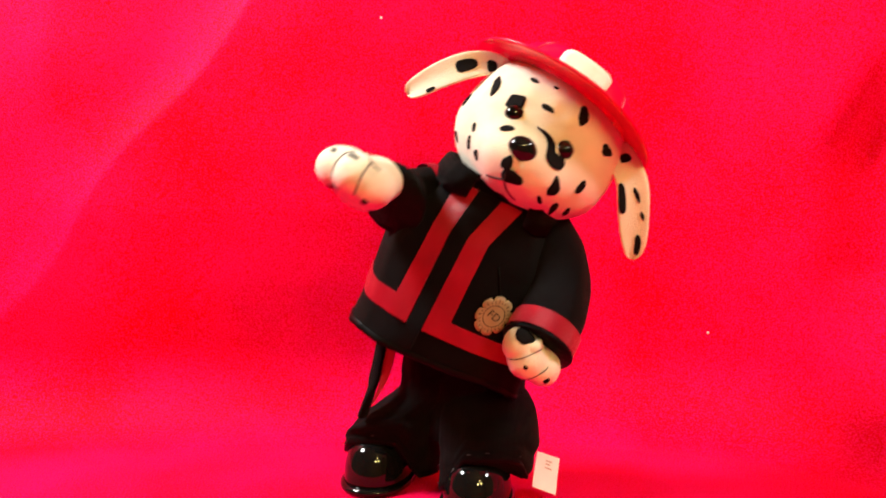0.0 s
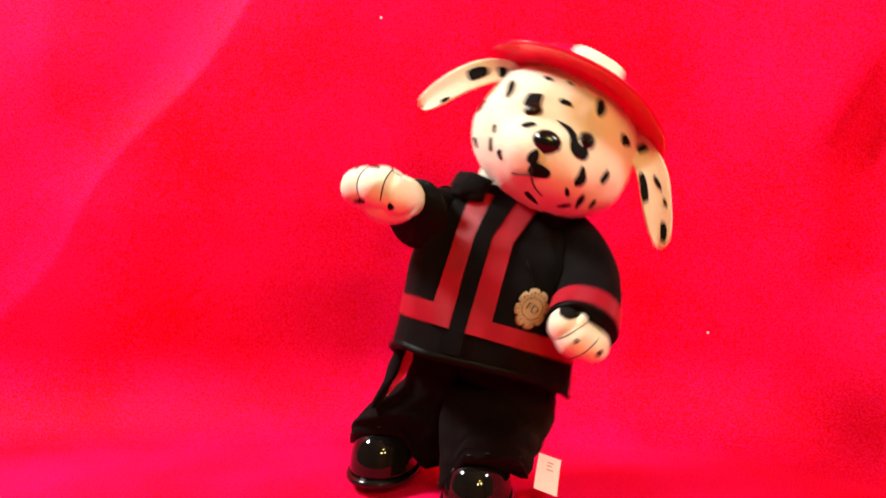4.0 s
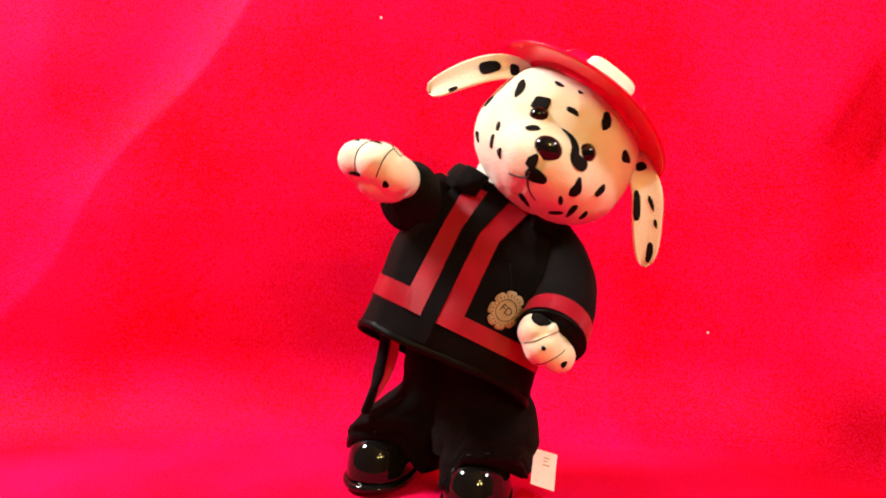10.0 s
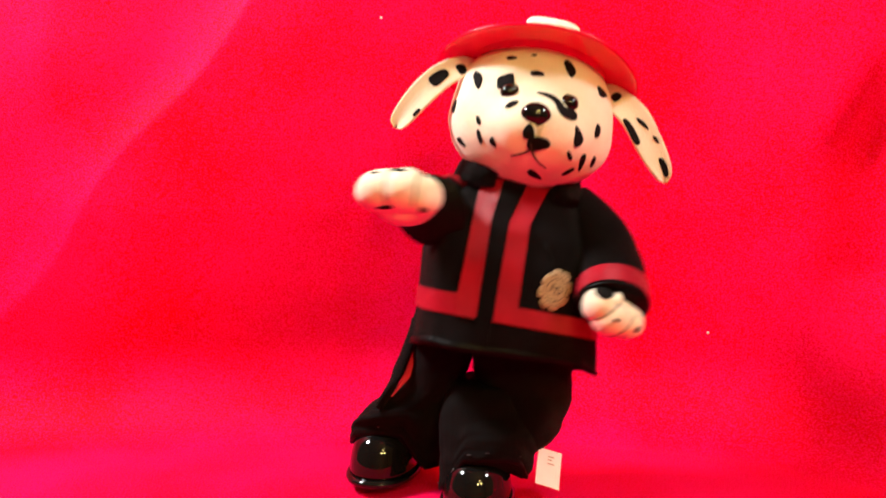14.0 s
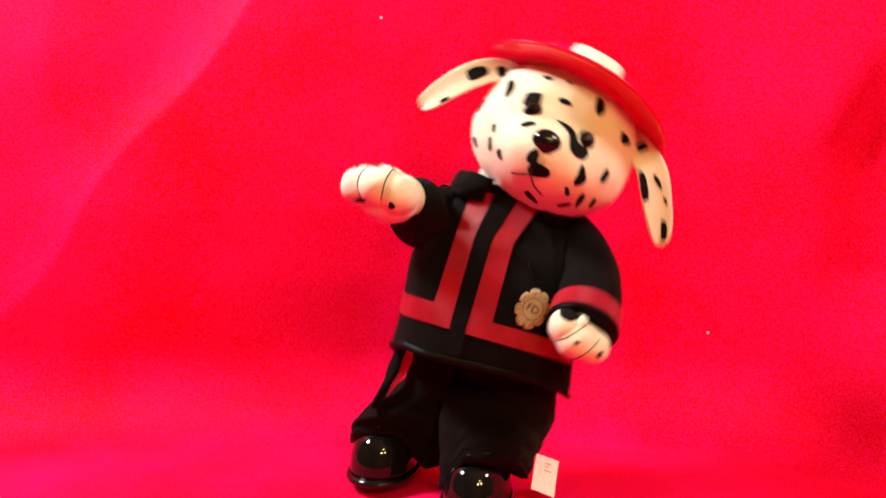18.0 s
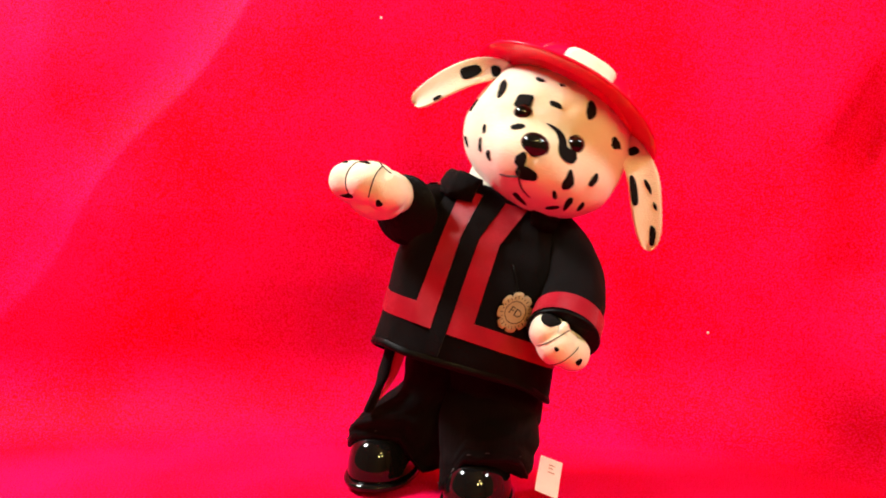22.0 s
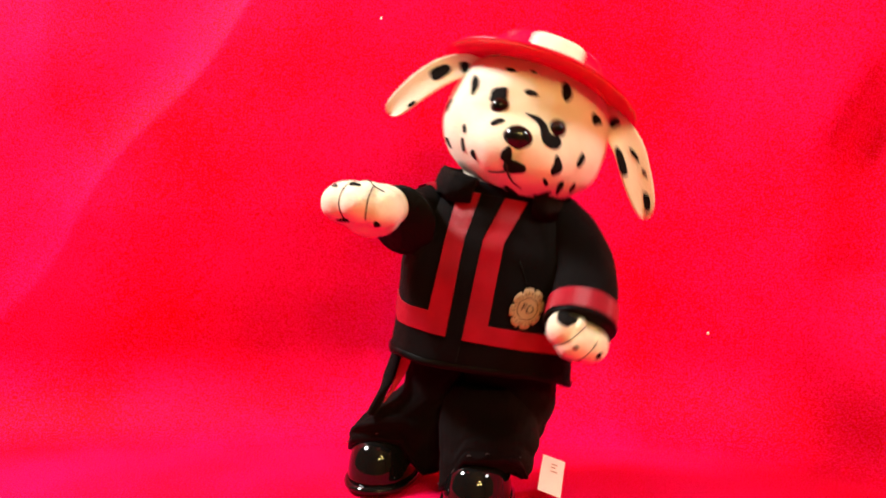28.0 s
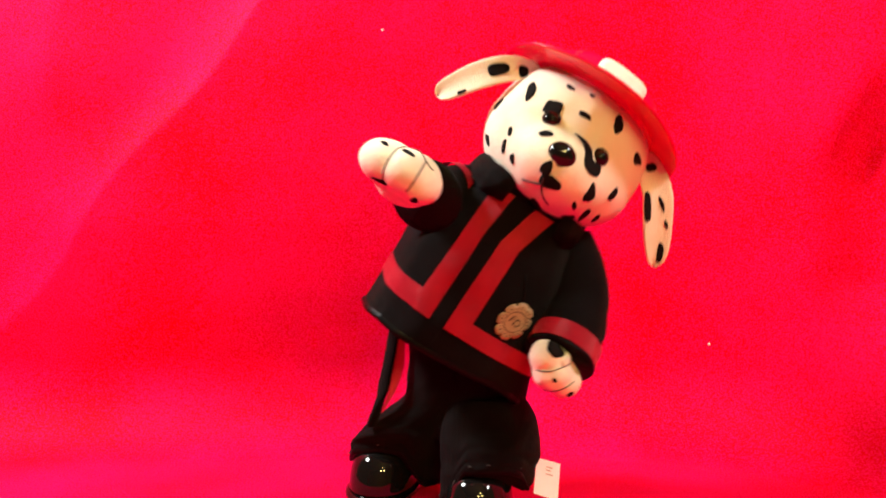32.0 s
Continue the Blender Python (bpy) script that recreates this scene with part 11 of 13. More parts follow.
        (16.8, pose(0.0196, -0.0086, 0.1493, -0.8, 4.8, -2.8)),
        (16.9, pose(0.0186, -0.0105, 0.1535, 0.6, 8.7, -1.1)),
        (17, pose(0.0128, -0.0089, 0.1519, -1.6, 13.5, -3.1)),
        (17.1, pose(0.0118, -0.0027, 0.1507, 1.3, 18.8, -2.5)),
        (17.2, pose(0.0103, 0.0009, 0.1399, -2.4, 16.2, -5.5)),
        (17.3, pose(0.0133, 0.0029, 0.1339, -4.0, 9.4, -7.6)),
        (17.4, pose(0.0151, -0.0013, 0.1380, -3.5, 4.9, -6.9)),
        (17.5, pose(0.0174, -0.0089, 0.1474, -2.0, 4.6, -4.1)),
        (17.6, pose(0.0176, -0.0115, 0.1550, 0.8, 8.6, -0.8)),
        (17.7, pose(0.0153, -0.0096, 0.1543, 0.2, 13.4, -1.7)),
        (17.8, pose(0.0130, -0.0039, 0.1495, 0.6, 18.1, -3.0)),
        (17.9, pose(0.0106, 0.0004, 0.1423, -1.4, 18.1, -4.5)),
        (18, pose(0.0188, 0.0036, 0.1321, -4.2, 8.2, -7.8)),
        (18.1, pose(0.0182, 0.0023, 0.1374, -2.8, 5.1, -7.0)),
        (18.2, pose(0.0199, -0.0062, 0.1457, -2.5, 4.3, -4.3)),
        (18.3, pose(0.0180, -0.0100, 0.1536, 0.3, 8.8, -1.1)),
        (18.4, pose(0.0142, -0.0084, 0.1527, 0.2, 13.8, -2.2)),
        (18.5, pose(0.0120, -0.0027, 0.1453, -1.7, 16.7, -5.0)),
        (18.6, pose(0.0118, 0.0026, 0.1383, -2.6, 15.6, -5.7)),
        (18.7, pose(0.0159, 0.0045, 0.1341, -4.3, 8.6, -8.1)),
        (18.8, pose(0.0178, -0.0007, 0.1400, -2.8, 5.5, -6.0)),
        (18.9, pose(0.0197, -0.0088, 0.1480, -1.5, 6.0, -2.9)),
        (19, pose(0.0160, -0.0128, 0.1531, -1.0, 8.6, -1.8)),
        (19.1, pose(0.0145, -0.0093, 0.1525, 0.2, 12.8, -2.0)),
        (19.2, pose(0.0129, -0.0036, 0.1472, -0.3, 17.0, -3.6)),
        (19.3, pose(0.0115, 0.0010, 0.1397, -1.8, 16.9, -4.7)),
        (19.4, pose(0.0163, 0.0010, 0.1334, -4.3, 9.4, -7.6)),
        (19.5, pose(0.0211, -0.0061, 0.1354, -6.0, 3.6, -7.0)),
        (19.6, pose(0.0204, -0.0099, 0.1458, -2.1, 5.0, -3.8)),
        (19.7, pose(0.0181, -0.0104, 0.1545, 1.2, 9.1, -0.6)),
        (19.8, pose(0.0160, -0.0098, 0.1519, -0.7, 11.5, -2.3)),
        (19.9, pose(0.0125, -0.0029, 0.1491, 0.2, 17.3, -3.1)),
        (20, pose(0.0130, 0.0031, 0.1389, -2.5, 15.7, -6.3)),
        (20.1, pose(0.0148, 0.0061, 0.1336, -4.5, 10.3, -8.0)),
        (20.2, pose(0.0182, 0.0038, 0.1356, -3.9, 5.3, -7.8)),
        (20.3, pose(0.0206, -0.0017, 0.1434, -3.1, 4.5, -4.9)),
        (20.4, pose(0.0147, -0.0022, 0.1398, -1.8, 3.8, -6.2)),
        (20.5, pose(0.0104, 0.0012, 0.1327, -3.7, 4.8, -8.3)),
        (20.6, pose(0.0103, 0.0069, 0.1334, -2.7, 7.0, -8.9)),
        (20.7, pose(0.0182, 0.0059, 0.1372, -2.9, 4.1, -7.7)),
        (20.8, pose(0.0160, 0.0031, 0.1374, -3.0, 4.6, -6.9)),
        (20.9, pose(0.0087, 0.0014, 0.1328, -4.2, 8.3, -8.5)),
        (21, pose(0.0060, -0.0009, 0.1339, -5.4, 12.6, -6.5)),
        (21.1, pose(0.0108, 0.0033, 0.1332, -4.7, 8.2, -9.1)),
        (21.2, pose(0.0112, 0.0035, 0.1360, -3.1, 6.4, -7.5)),
        (21.3, pose(0.0066, 0.0008, 0.1344, -4.2, 10.4, -8.3)),
        (21.4, pose(0.0060, -0.0005, 0.1436, -1.1, 17.6, -4.1)),
        (21.5, pose(0.0113, 0.0027, 0.1385, -0.7, 13.6, -6.4)),
        (21.6, pose(0.0127, 0.0025, 0.1354, -3.6, 8.1, -7.5)),
        (21.7, pose(0.0068, -0.0001, 0.1356, -3.9, 11.3, -7.3)),
        (21.8, pose(0.0064, -0.0026, 0.1416, -2.6, 15.7, -5.6)),
        (21.9, pose(0.0071, -0.0011, 0.1413, -1.9, 17.0, -4.6)),
        (22, pose(0.0120, 0.0021, 0.1326, -3.9, 9.8, -7.8)),
        (22.1, pose(0.0071, 0.0003, 0.1361, -4.1, 11.9, -7.4)),
        (22.2, pose(0.0048, -0.0028, 0.1458, -0.9, 18.0, -4.4)),
        (22.3, pose(0.0129, -0.0040, 0.1500, 0.4, 17.2, -3.0)),
        (22.4, pose(0.0216, -0.0061, 0.1513, -0.9, 13.2, -2.9)),
        (22.5, pose(0.0219, -0.0081, 0.1520, -2.7, 9.5, -2.5)),
        (22.6, pose(0.0230, -0.0052, 0.1455, -2.7, 4.5, -4.2)),
        (22.7, pose(0.0102, -0.0011, 0.1362, -3.2, 6.9, -7.5)),
        (22.8, pose(0.0030, -0.0028, 0.1358, -3.9, 12.1, -7.3)),
        (22.9, pose(0.0034, -0.0064, 0.1451, -0.8, 17.7, -3.7)),
        (23, pose(0.0119, -0.0078, 0.1525, -0.3, 17.1, -1.6)),
        (23.1, pose(0.0244, -0.0057, 0.1524, -0.3, 13.8, -2.5)),
        (23.2, pose(0.0287, -0.0038, 0.1513, -1.1, 9.3, -2.4)),
        (23.3, pose(0.0242, -0.0023, 0.1421, -3.6, 5.7, -4.9)),
        (23.4, pose(0.0114, 0.0016, 0.1340, -4.0, 7.0, -8.0)),
        (23.5, pose(0.0052, -0.0008, 0.1331, -4.4, 11.0, -7.6)),
        (23.6, pose(0.0024, -0.0046, 0.1470, -0.4, 18.5, -3.5)),
        (23.7, pose(0.0154, -0.0060, 0.1504, -0.9, 14.9, -3.6)),
        (23.8, pose(0.0248, -0.0048, 0.1534, 0.5, 13.0, -1.9)),
        (23.9, pose(0.0291, -0.0041, 0.1507, -1.0, 8.6, -2.4)),
        (24, pose(0.0251, -0.0013, 0.1408, -3.1, 5.8, -4.4)),
        (24.1, pose(0.0132, 0.0012, 0.1329, -3.8, 7.4, -8.1)),
        (24.2, pose(0.0044, -0.0035, 0.1378, -3.3, 14.5, -5.7)),
        (24.3, pose(0.0046, -0.0051, 0.1469, -0.8, 17.9, -4.1)),
        (24.4, pose(0.0156, -0.0061, 0.1495, -1.8, 14.2, -3.9)),
        (24.5, pose(0.0204, -0.0077, 0.1518, -2.0, 12.3, -2.0)),
        (24.6, pose(0.0259, -0.0037, 0.1505, 0.9, 9.5, -1.5)),
        (24.7, pose(0.0200, -0.0013, 0.1389, -3.9, 5.6, -6.2)),
        (24.8, pose(0.0096, 0.0006, 0.1336, -3.8, 8.8, -7.9)),
        (24.9, pose(0.0026, -0.0039, 0.1387, -3.1, 15.6, -5.7)),
        (25, pose(0.0058, -0.0058, 0.1476, -0.7, 17.5, -2.1)),
        (25.1, pose(0.0177, -0.0060, 0.1513, -0.5, 14.4, -2.8)),
        (25.2, pose(0.0252, -0.0062, 0.1538, -0.1, 11.6, -1.7)),
        (25.3, pose(0.0259, -0.0038, 0.1505, -0.9, 8.2, -2.2)),
        (25.4, pose(0.0187, 0.0007, 0.1387, -4.8, 5.2, -7.3)),
        (25.5, pose(0.0114, 0.0066, 0.1330, -4.3, 8.0, -8.3)),
        (25.6, pose(0.0111, 0.0109, 0.1337, -3.2, 9.3, -8.9)),
        (25.7, pose(0.0187, 0.0089, 0.1373, -3.2, 5.8, -7.8)),
        (25.8, pose(0.0164, 0.0053, 0.1374, -3.2, 5.9, -6.9)),
        (25.9, pose(0.0089, 0.0031, 0.1329, -4.3, 9.2, -8.6)),
        (26, pose(0.0062, 0.0003, 0.1340, -5.6, 13.3, -6.5)),
        (26.1, pose(0.0109, 0.0043, 0.1332, -4.7, 8.7, -9.1)),
        (26.2, pose(0.0112, 0.0042, 0.1360, -3.1, 6.7, -7.6)),
        (26.3, pose(0.0066, 0.0014, 0.1344, -4.2, 10.6, -8.3)),
        (26.4, pose(0.0059, -0.0001, 0.1435, -1.0, 17.6, -4.1)),
        (26.5, pose(0.0112, 0.0031, 0.1383, -0.6, 13.5, -6.5)),
        (26.6, pose(0.0124, 0.0028, 0.1352, -3.4, 8.0, -7.6)),
        (26.7, pose(0.0065, 0.0003, 0.1353, -3.6, 11.0, -7.5)),
        (26.8, pose(0.0059, -0.0021, 0.1410, -2.2, 15.3, -5.8)),
        (26.9, pose(0.0065, -0.0006, 0.1405, -1.3, 16.4, -4.8)),
        (27, pose(0.0112, 0.0028, 0.1316, -3.2, 9.0, -8.1)),
        (27.1, pose(0.0060, 0.0012, 0.1348, -3.0, 10.8, -7.8)),
        (27.2, pose(0.0032, -0.0017, 0.1439, 0.5, 16.4, -4.9)),
        (27.3, pose(0.0107, -0.0027, 0.1476, 2.2, 15.0, -3.7)),
        (27.4, pose(0.0187, -0.0045, 0.1483, 1.6, 10.3, -3.8)),
        (27.5, pose(0.0180, -0.0080, 0.1481, 0.7, 5.5, -3.8)),
        (27.6, pose(0.0206, -0.0092, 0.1510, -0.5, 5.5, -2.2)),
        (27.7, pose(0.0181, -0.0051, 0.1427, -1.7, 4.4, -4.7)),
        (27.8, pose(0.0099, 0.0010, 0.1342, -3.1, 6.9, -8.0)),
        (27.9, pose(0.0071, 0.0030, 0.1344, -3.8, 10.6, -7.7)),
        (28, pose(0.0161, 0.0039, 0.1378, 0.8, 6.3, -6.4)),
        (28.1, pose(0.0150, -0.0019, 0.1420, -1.5, 4.4, -5.5)),
        (28.2, pose(0.0156, -0.0027, 0.1404, -2.4, 3.9, -5.7)),
        (28.3, pose(0.0093, 0.0013, 0.1348, -2.5, 6.9, -8.1)),
        (28.4, pose(0.0048, 0.0012, 0.1360, -3.8, 12.9, -7.0)),
        (28.5, pose(0.0150, 0.0038, 0.1368, 0.4, 8.6, -6.1)),
        (28.6, pose(0.0155, -0.0008, 0.1384, -2.5, 4.4, -6.8)),
        (28.7, pose(0.0193, -0.0082, 0.1473, -1.9, 4.9, -3.5)),
        (28.8, pose(0.0200, -0.0101, 0.1551, 1.0, 8.7, -0.7)),
        (28.9, pose(0.0184, -0.0089, 0.1522, -0.6, 11.6, -2.4)),
        (29, pose(0.0138, -0.0033, 0.1519, 1.4, 17.9, -2.6)),
        (29.1, pose(0.0093, -0.0004, 0.1413, -1.7, 17.8, -4.7)),
        (29.2, pose(0.0133, 0.0024, 0.1327, -4.1, 10.0, -7.7)),
        (29.3, pose(0.0138, -0.0007, 0.1360, -3.4, 5.8, -7.1)),
        (29.4, pose(0.0157, -0.0087, 0.1463, -1.5, 5.0, -4.1)),
        (29.5, pose(0.0171, -0.0128, 0.1529, 0.2, 7.8, -1.1)),
        (29.6, pose(0.0183, -0.0112, 0.1550, 0.3, 11.1, -1.4)),
        (29.7, pose(0.0139, -0.0053, 0.1524, 1.8, 17.9, -1.7)),
        (29.8, pose(0.0122, -0.0001, 0.1444, -0.9, 18.5, -4.3)),
        (29.9, pose(0.0133, 0.0035, 0.1341, -3.9, 12.8, -7.1)),
        (30, pose(0.0205, 0.0041, 0.1378, -0.5, 6.8, -6.0)),
        (30.1, pose(0.0175, -0.0050, 0.1415, -2.6, 4.6, -5.4)),
        (30.2, pose(0.0180, -0.0114, 0.1524, 0.8, 7.1, -1.2)),
        (30.3, pose(0.0163, -0.0119, 0.1563, 1.7, 11.2, -0.2)),
        (30.4, pose(0.0141, -0.0068, 0.1512, 0.3, 15.5, -2.4)),
        (30.5, pose(0.0148, 0.0005, 0.1462, 0.5, 18.4, -3.9)),
        (30.6, pose(0.0131, 0.0034, 0.1362, -3.3, 14.5, -6.3)),
        (30.7, pose(0.0164, 0.0033, 0.1345, -4.4, 8.1, -7.7)),
        (30.8, pose(0.0183, -0.0035, 0.1408, -3.0, 5.6, -5.5)),
        (30.9, pose(0.0197, -0.0100, 0.1520, 0.2, 7.1, -1.4)),
        (31, pose(0.0172, -0.0111, 0.1564, 1.6, 10.8, -0.6)),
        (31.1, pose(0.0144, -0.0087, 0.1508, -0.5, 13.7, -2.8)),
        (31.2, pose(0.0113, -0.0037, 0.1497, 1.2, 19.1, -2.7)),
        (31.3, pose(0.0112, -0.0021, 0.1439, -0.6, 17.5, -4.0)),
        (31.4, pose(0.0120, -0.0018, 0.1483, 0.2, 19.3, -3.5)),
        (31.5, pose(0.0172, -0.0025, 0.1537, 1.7, 18.5, -2.7)),
        (31.6, pose(0.0110, -0.0023, 0.1486, 0.9, 19.3, -2.7)),
        (31.7, pose(0.0075, -0.0020, 0.1386, -2.4, 15.3, -5.6)),
        (31.8, pose(0.0046, -0.0032, 0.1392, -2.7, 15.7, -5.4)),
        (31.9, pose(0.0070, -0.0033, 0.1453, -0.8, 18.3, -4.0)),
        (32, pose(0.0137, -0.0007, 0.1517, 2.4, 18.8, -1.6)),
    ]


def strap_rows():
    return [
        (0, pose(-0.0473, -0.0070, 0.0540, 0.0, -4.3, 0.0)),
        (0.1, pose(-0.0478, -0.0070, 0.0540, 0.0, -5.6, 0.0)),
        (0.2, pose(-0.0401, -0.0070, 0.0568, 0.0, -1.9, 0.0)),
        (0.3, pose(-0.0349, -0.0070, 0.0588, 0.0, 1.4, 0.0)),
        (0.4, pose(-0.0354, -0.0070, 0.0600, 0.0, 5.2, 0.0)),
        (0.5, pose(-0.0386, -0.0070, 0.0583, 0.0, 3.2, 0.0)),
        (0.6, pose(-0.0469, -0.0070, 0.0553, 0.0, -2.2, 0.0)),
        (0.7, pose(-0.0501, -0.0070, 0.0540, 0.0, -6.0, 0.0)),
        (0.8, pose(-0.0461, -0.0070, 0.0540, 0.0, -5.1, 0.0)),
        (0.9, pose(-0.0384, -0.0070, 0.0568, 0.0, -1.3, 0.0)),
        (1, pose(-0.0361, -0.0070, 0.0586, 0.0, 0.2, 0.0)),
        (1.1, pose(-0.0366, -0.0070, 0.0589, 0.0, 5.4, 0.0)),
        (1.2, pose(-0.0430, -0.0070, 0.0563, 0.0, 2.6, 0.0)),
        (1.3, pose(-0.0486, -0.0070, 0.0540, 0.0, -5.1, 0.0)),
        (1.4, pose(-0.0498, -0.0070, 0.0540, 0.0, -6.0, 0.0)),
        (1.5, pose(-0.0432, -0.0070, 0.0550, 0.0, -3.8, 0.0)),
        (1.6, pose(-0.0381, -0.0070, 0.0577, 0.0, -1.1, 0.0)),
        (1.7, pose(-0.0407, -0.0070, 0.0572, 0.0, -3.0, 0.0)),
        (1.8, pose(-0.0440, -0.0070, 0.0562, 0.0, -5.0, 0.0)),
        (1.9, pose(-0.0454, -0.0070, 0.0541, 0.0, -5.7, 0.0)),
        (2, pose(-0.0423, -0.0070, 0.0557, 0.0, -3.4, 0.0)),
        (2.1, pose(-0.0447, -0.0070, 0.0553, 0.0, -4.4, 0.0)),
        (2.2, pose(-0.0464, -0.0070, 0.0554, 0.0, -5.3, 0.0)),
        (2.3, pose(-0.0470, -0.0070, 0.0549, 0.0, -5.6, 0.0)),
        (2.4, pose(-0.0456, -0.0070, 0.0553, 0.0, -5.0, 0.0)),
        (2.5, pose(-0.0428, -0.0070, 0.0564, 0.0, -3.9, 0.0)),
        (2.6, pose(-0.0423, -0.0070, 0.0566, 0.0, -0.5, 0.0)),
        (2.7, pose(-0.0414, -0.0070, 0.0547, 0.0, 1.1, 0.0)),
        (2.8, pose(-0.0393, -0.0070, 0.0545, 0.0, 1.1, 0.0)),
        (2.9, pose(-0.0401, -0.0070, 0.0550, 0.0, -0.9, 0.0)),
        (3, pose(-0.0435, -0.0070, 0.0551, 0.0, -3.5, 0.0)),
        (3.1, pose(-0.0433, -0.0070, 0.0555, 0.0, -4.8, 0.0)),
        (3.2, pose(-0.0439, -0.0070, 0.0565, 0.0, -4.6, 0.0)),
        (3.3, pose(-0.0424, -0.0070, 0.0577, 0.0, 0.0, 0.0)),
        (3.4, pose(-0.0421, -0.0070, 0.0567, 0.0, 3.7, 0.0)),
        (3.5, pose(-0.0411, -0.0070, 0.0550, 0.0, 2.8, 0.0)),
        (3.6, pose(-0.0409, -0.0070, 0.0543, 0.0, -0.5, 0.0)),
        (3.7, pose(-0.0421, -0.0070, 0.0557, 0.0, -2.6, 0.0)),
        (3.8, pose(-0.0427, -0.0070, 0.0564, 0.0, -4.4, 0.0)),
        (3.9, pose(-0.0441, -0.0070, 0.0573, 0.0, -4.9, 0.0)),
        (4, pose(-0.0387, -0.0070, 0.0598, 0.0, 4.2, 0.0)),
        (4.1, pose(-0.0397, -0.0070, 0.0573, 0.0, 5.4, 0.0)),
        (4.2, pose(-0.0395, -0.0070, 0.0564, 0.0, 4.8, 0.0)),
        (4.3, pose(-0.0409, -0.0070, 0.0554, 0.0, 0.1, 0.0)),
        (4.4, pose(-0.0429, -0.0070, 0.0557, 0.0, -2.9, 0.0)),
        (4.5, pose(-0.0437, -0.0070, 0.0572, 0.0, -4.3, 0.0)),
        (4.6, pose(-0.0444, -0.0070, 0.0580, 0.0, -3.3, 0.0)),
        (4.7, pose(-0.0437, -0.0070, 0.0591, 0.0, 3.2, 0.0)),
        (4.8, pose(-0.0437, -0.0070, 0.0554, 0.0, 3.4, 0.0)),
        (4.9, pose(-0.0414, -0.0070, 0.0540, 0.0, 1.2, 0.0)),
        (5, pose(-0.0425, -0.0070, 0.0540, 0.0, -1.3, 0.0)),
        (5.1, pose(-0.0419, -0.0070, 0.0555, 0.0, -3.2, 0.0)),
        (5.2, pose(-0.0427, -0.0070, 0.0582, 0.0, -4.0, 0.0)),
        (5.3, pose(-0.0434, -0.0070, 0.0577, 0.0, -3.7, 0.0)),
        (5.4, pose(-0.0420, -0.0070, 0.0582, 0.0, 2.4, 0.0)),
        (5.5, pose(-0.0396, -0.0070, 0.0568, 0.0, 7.9, 0.0)),
        (5.6, pose(-0.0407, -0.0070, 0.0549, 0.0, 2.6, 0.0)),
        (5.7, pose(-0.0414, -0.0070, 0.0548, 0.0, -0.6, 0.0)),
        (5.8, pose(-0.0433, -0.0070, 0.0559, 0.0, -3.4, 0.0)),
        (5.9, pose(-0.0440, -0.0070, 0.0569, 0.0, -4.7, 0.0)),
        (6, pose(-0.0416, -0.0070, 0.0590, 0.0, -1.8, 0.0)),
        (6.1, pose(-0.0414, -0.0070, 0.0576, 0.0, 0.9, 0.0)),
        (6.2, pose(-0.0400, -0.0070, 0.0564, 0.0, 4.5, 0.0)),
        (6.3, pose(-0.0397, -0.0070, 0.0553, 0.0, 2.9, 0.0)),
        (6.4, pose(-0.0410, -0.0070, 0.0546, 0.0, -0.0, 0.0)),
        (6.5, pose(-0.0444, -0.0070, 0.0542, 0.0, -3.4, 0.0)),
        (6.6, pose(-0.0437, -0.0070, 0.0564, 0.0, -4.6, 0.0)),
        (6.7, pose(-0.0425, -0.0070, 0.0570, 0.0, -3.3, 0.0)),
        (6.8, pose(-0.0414, -0.0070, 0.0579, 0.0, 0.9, 0.0)),
        (6.9, pose(-0.0398, -0.0070, 0.0575, 0.0, 5.3, 0.0)),
        (7, pose(-0.0399, -0.0070, 0.0558, 0.0, 3.0, 0.0)),
        (7.1, pose(-0.0411, -0.0070, 0.0543, 0.0, -0.5, 0.0)),
        (7.2, pose(-0.0440, -0.0070, 0.0550, 0.0, -3.5, 0.0)),
        (7.3, pose(-0.0433, -0.0070, 0.0559, 0.0, -4.4, 0.0)),
        (7.4, pose(-0.0439, -0.0070, 0.0571, 0.0, -4.5, 0.0)),
        (7.5, pose(-0.0384, -0.0070, 0.0597, 0.0, 5.7, 0.0)),
        (7.6, pose(-0.0399, -0.0070, 0.0575, 0.0, 4.9, 0.0)),
        (7.7, pose(-0.0399, -0.0070, 0.0552, 0.0, 2.1, 0.0)),
        (7.8, pose(-0.0404, -0.0070, 0.0549, 0.0, 0.2, 0.0)),
        (7.9, pose(-0.0428, -0.0070, 0.0548, 0.0, -2.4, 0.0)),
        (8, pose(-0.0432, -0.0070, 0.0554, 0.0, -3.7, 0.0)),
        (8.1, pose(-0.0352, -0.0070, 0.0588, 0.0, -0.7, 0.0)),
        (8.2, pose(-0.0328, -0.0070, 0.0602, 0.0, 1.2, 0.0)),
        (8.3, pose(-0.0384, -0.0070, 0.0576, 0.0, -2.6, 0.0)),
        (8.4, pose(-0.0430, -0.0070, 0.0553, 0.0, -4.9, 0.0)),
        (8.5, pose(-0.0421, -0.0070, 0.0565, 0.0, -3.5, 0.0)),
        (8.6, pose(-0.0395, -0.0070, 0.0567, 0.0, -1.8, 0.0)),
        (8.7, pose(-0.0436, -0.0070, 0.0541, 0.0, -4.3, 0.0)),
        (8.8, pose(-0.0450, -0.0070, 0.0540, 0.0, -5.1, 0.0)),
        (8.9, pose(-0.0455, -0.0070, 0.0545, 0.0, -5.5, 0.0)),
        (9, pose(-0.0431, -0.0070, 0.0562, 0.0, -3.6, 0.0)),
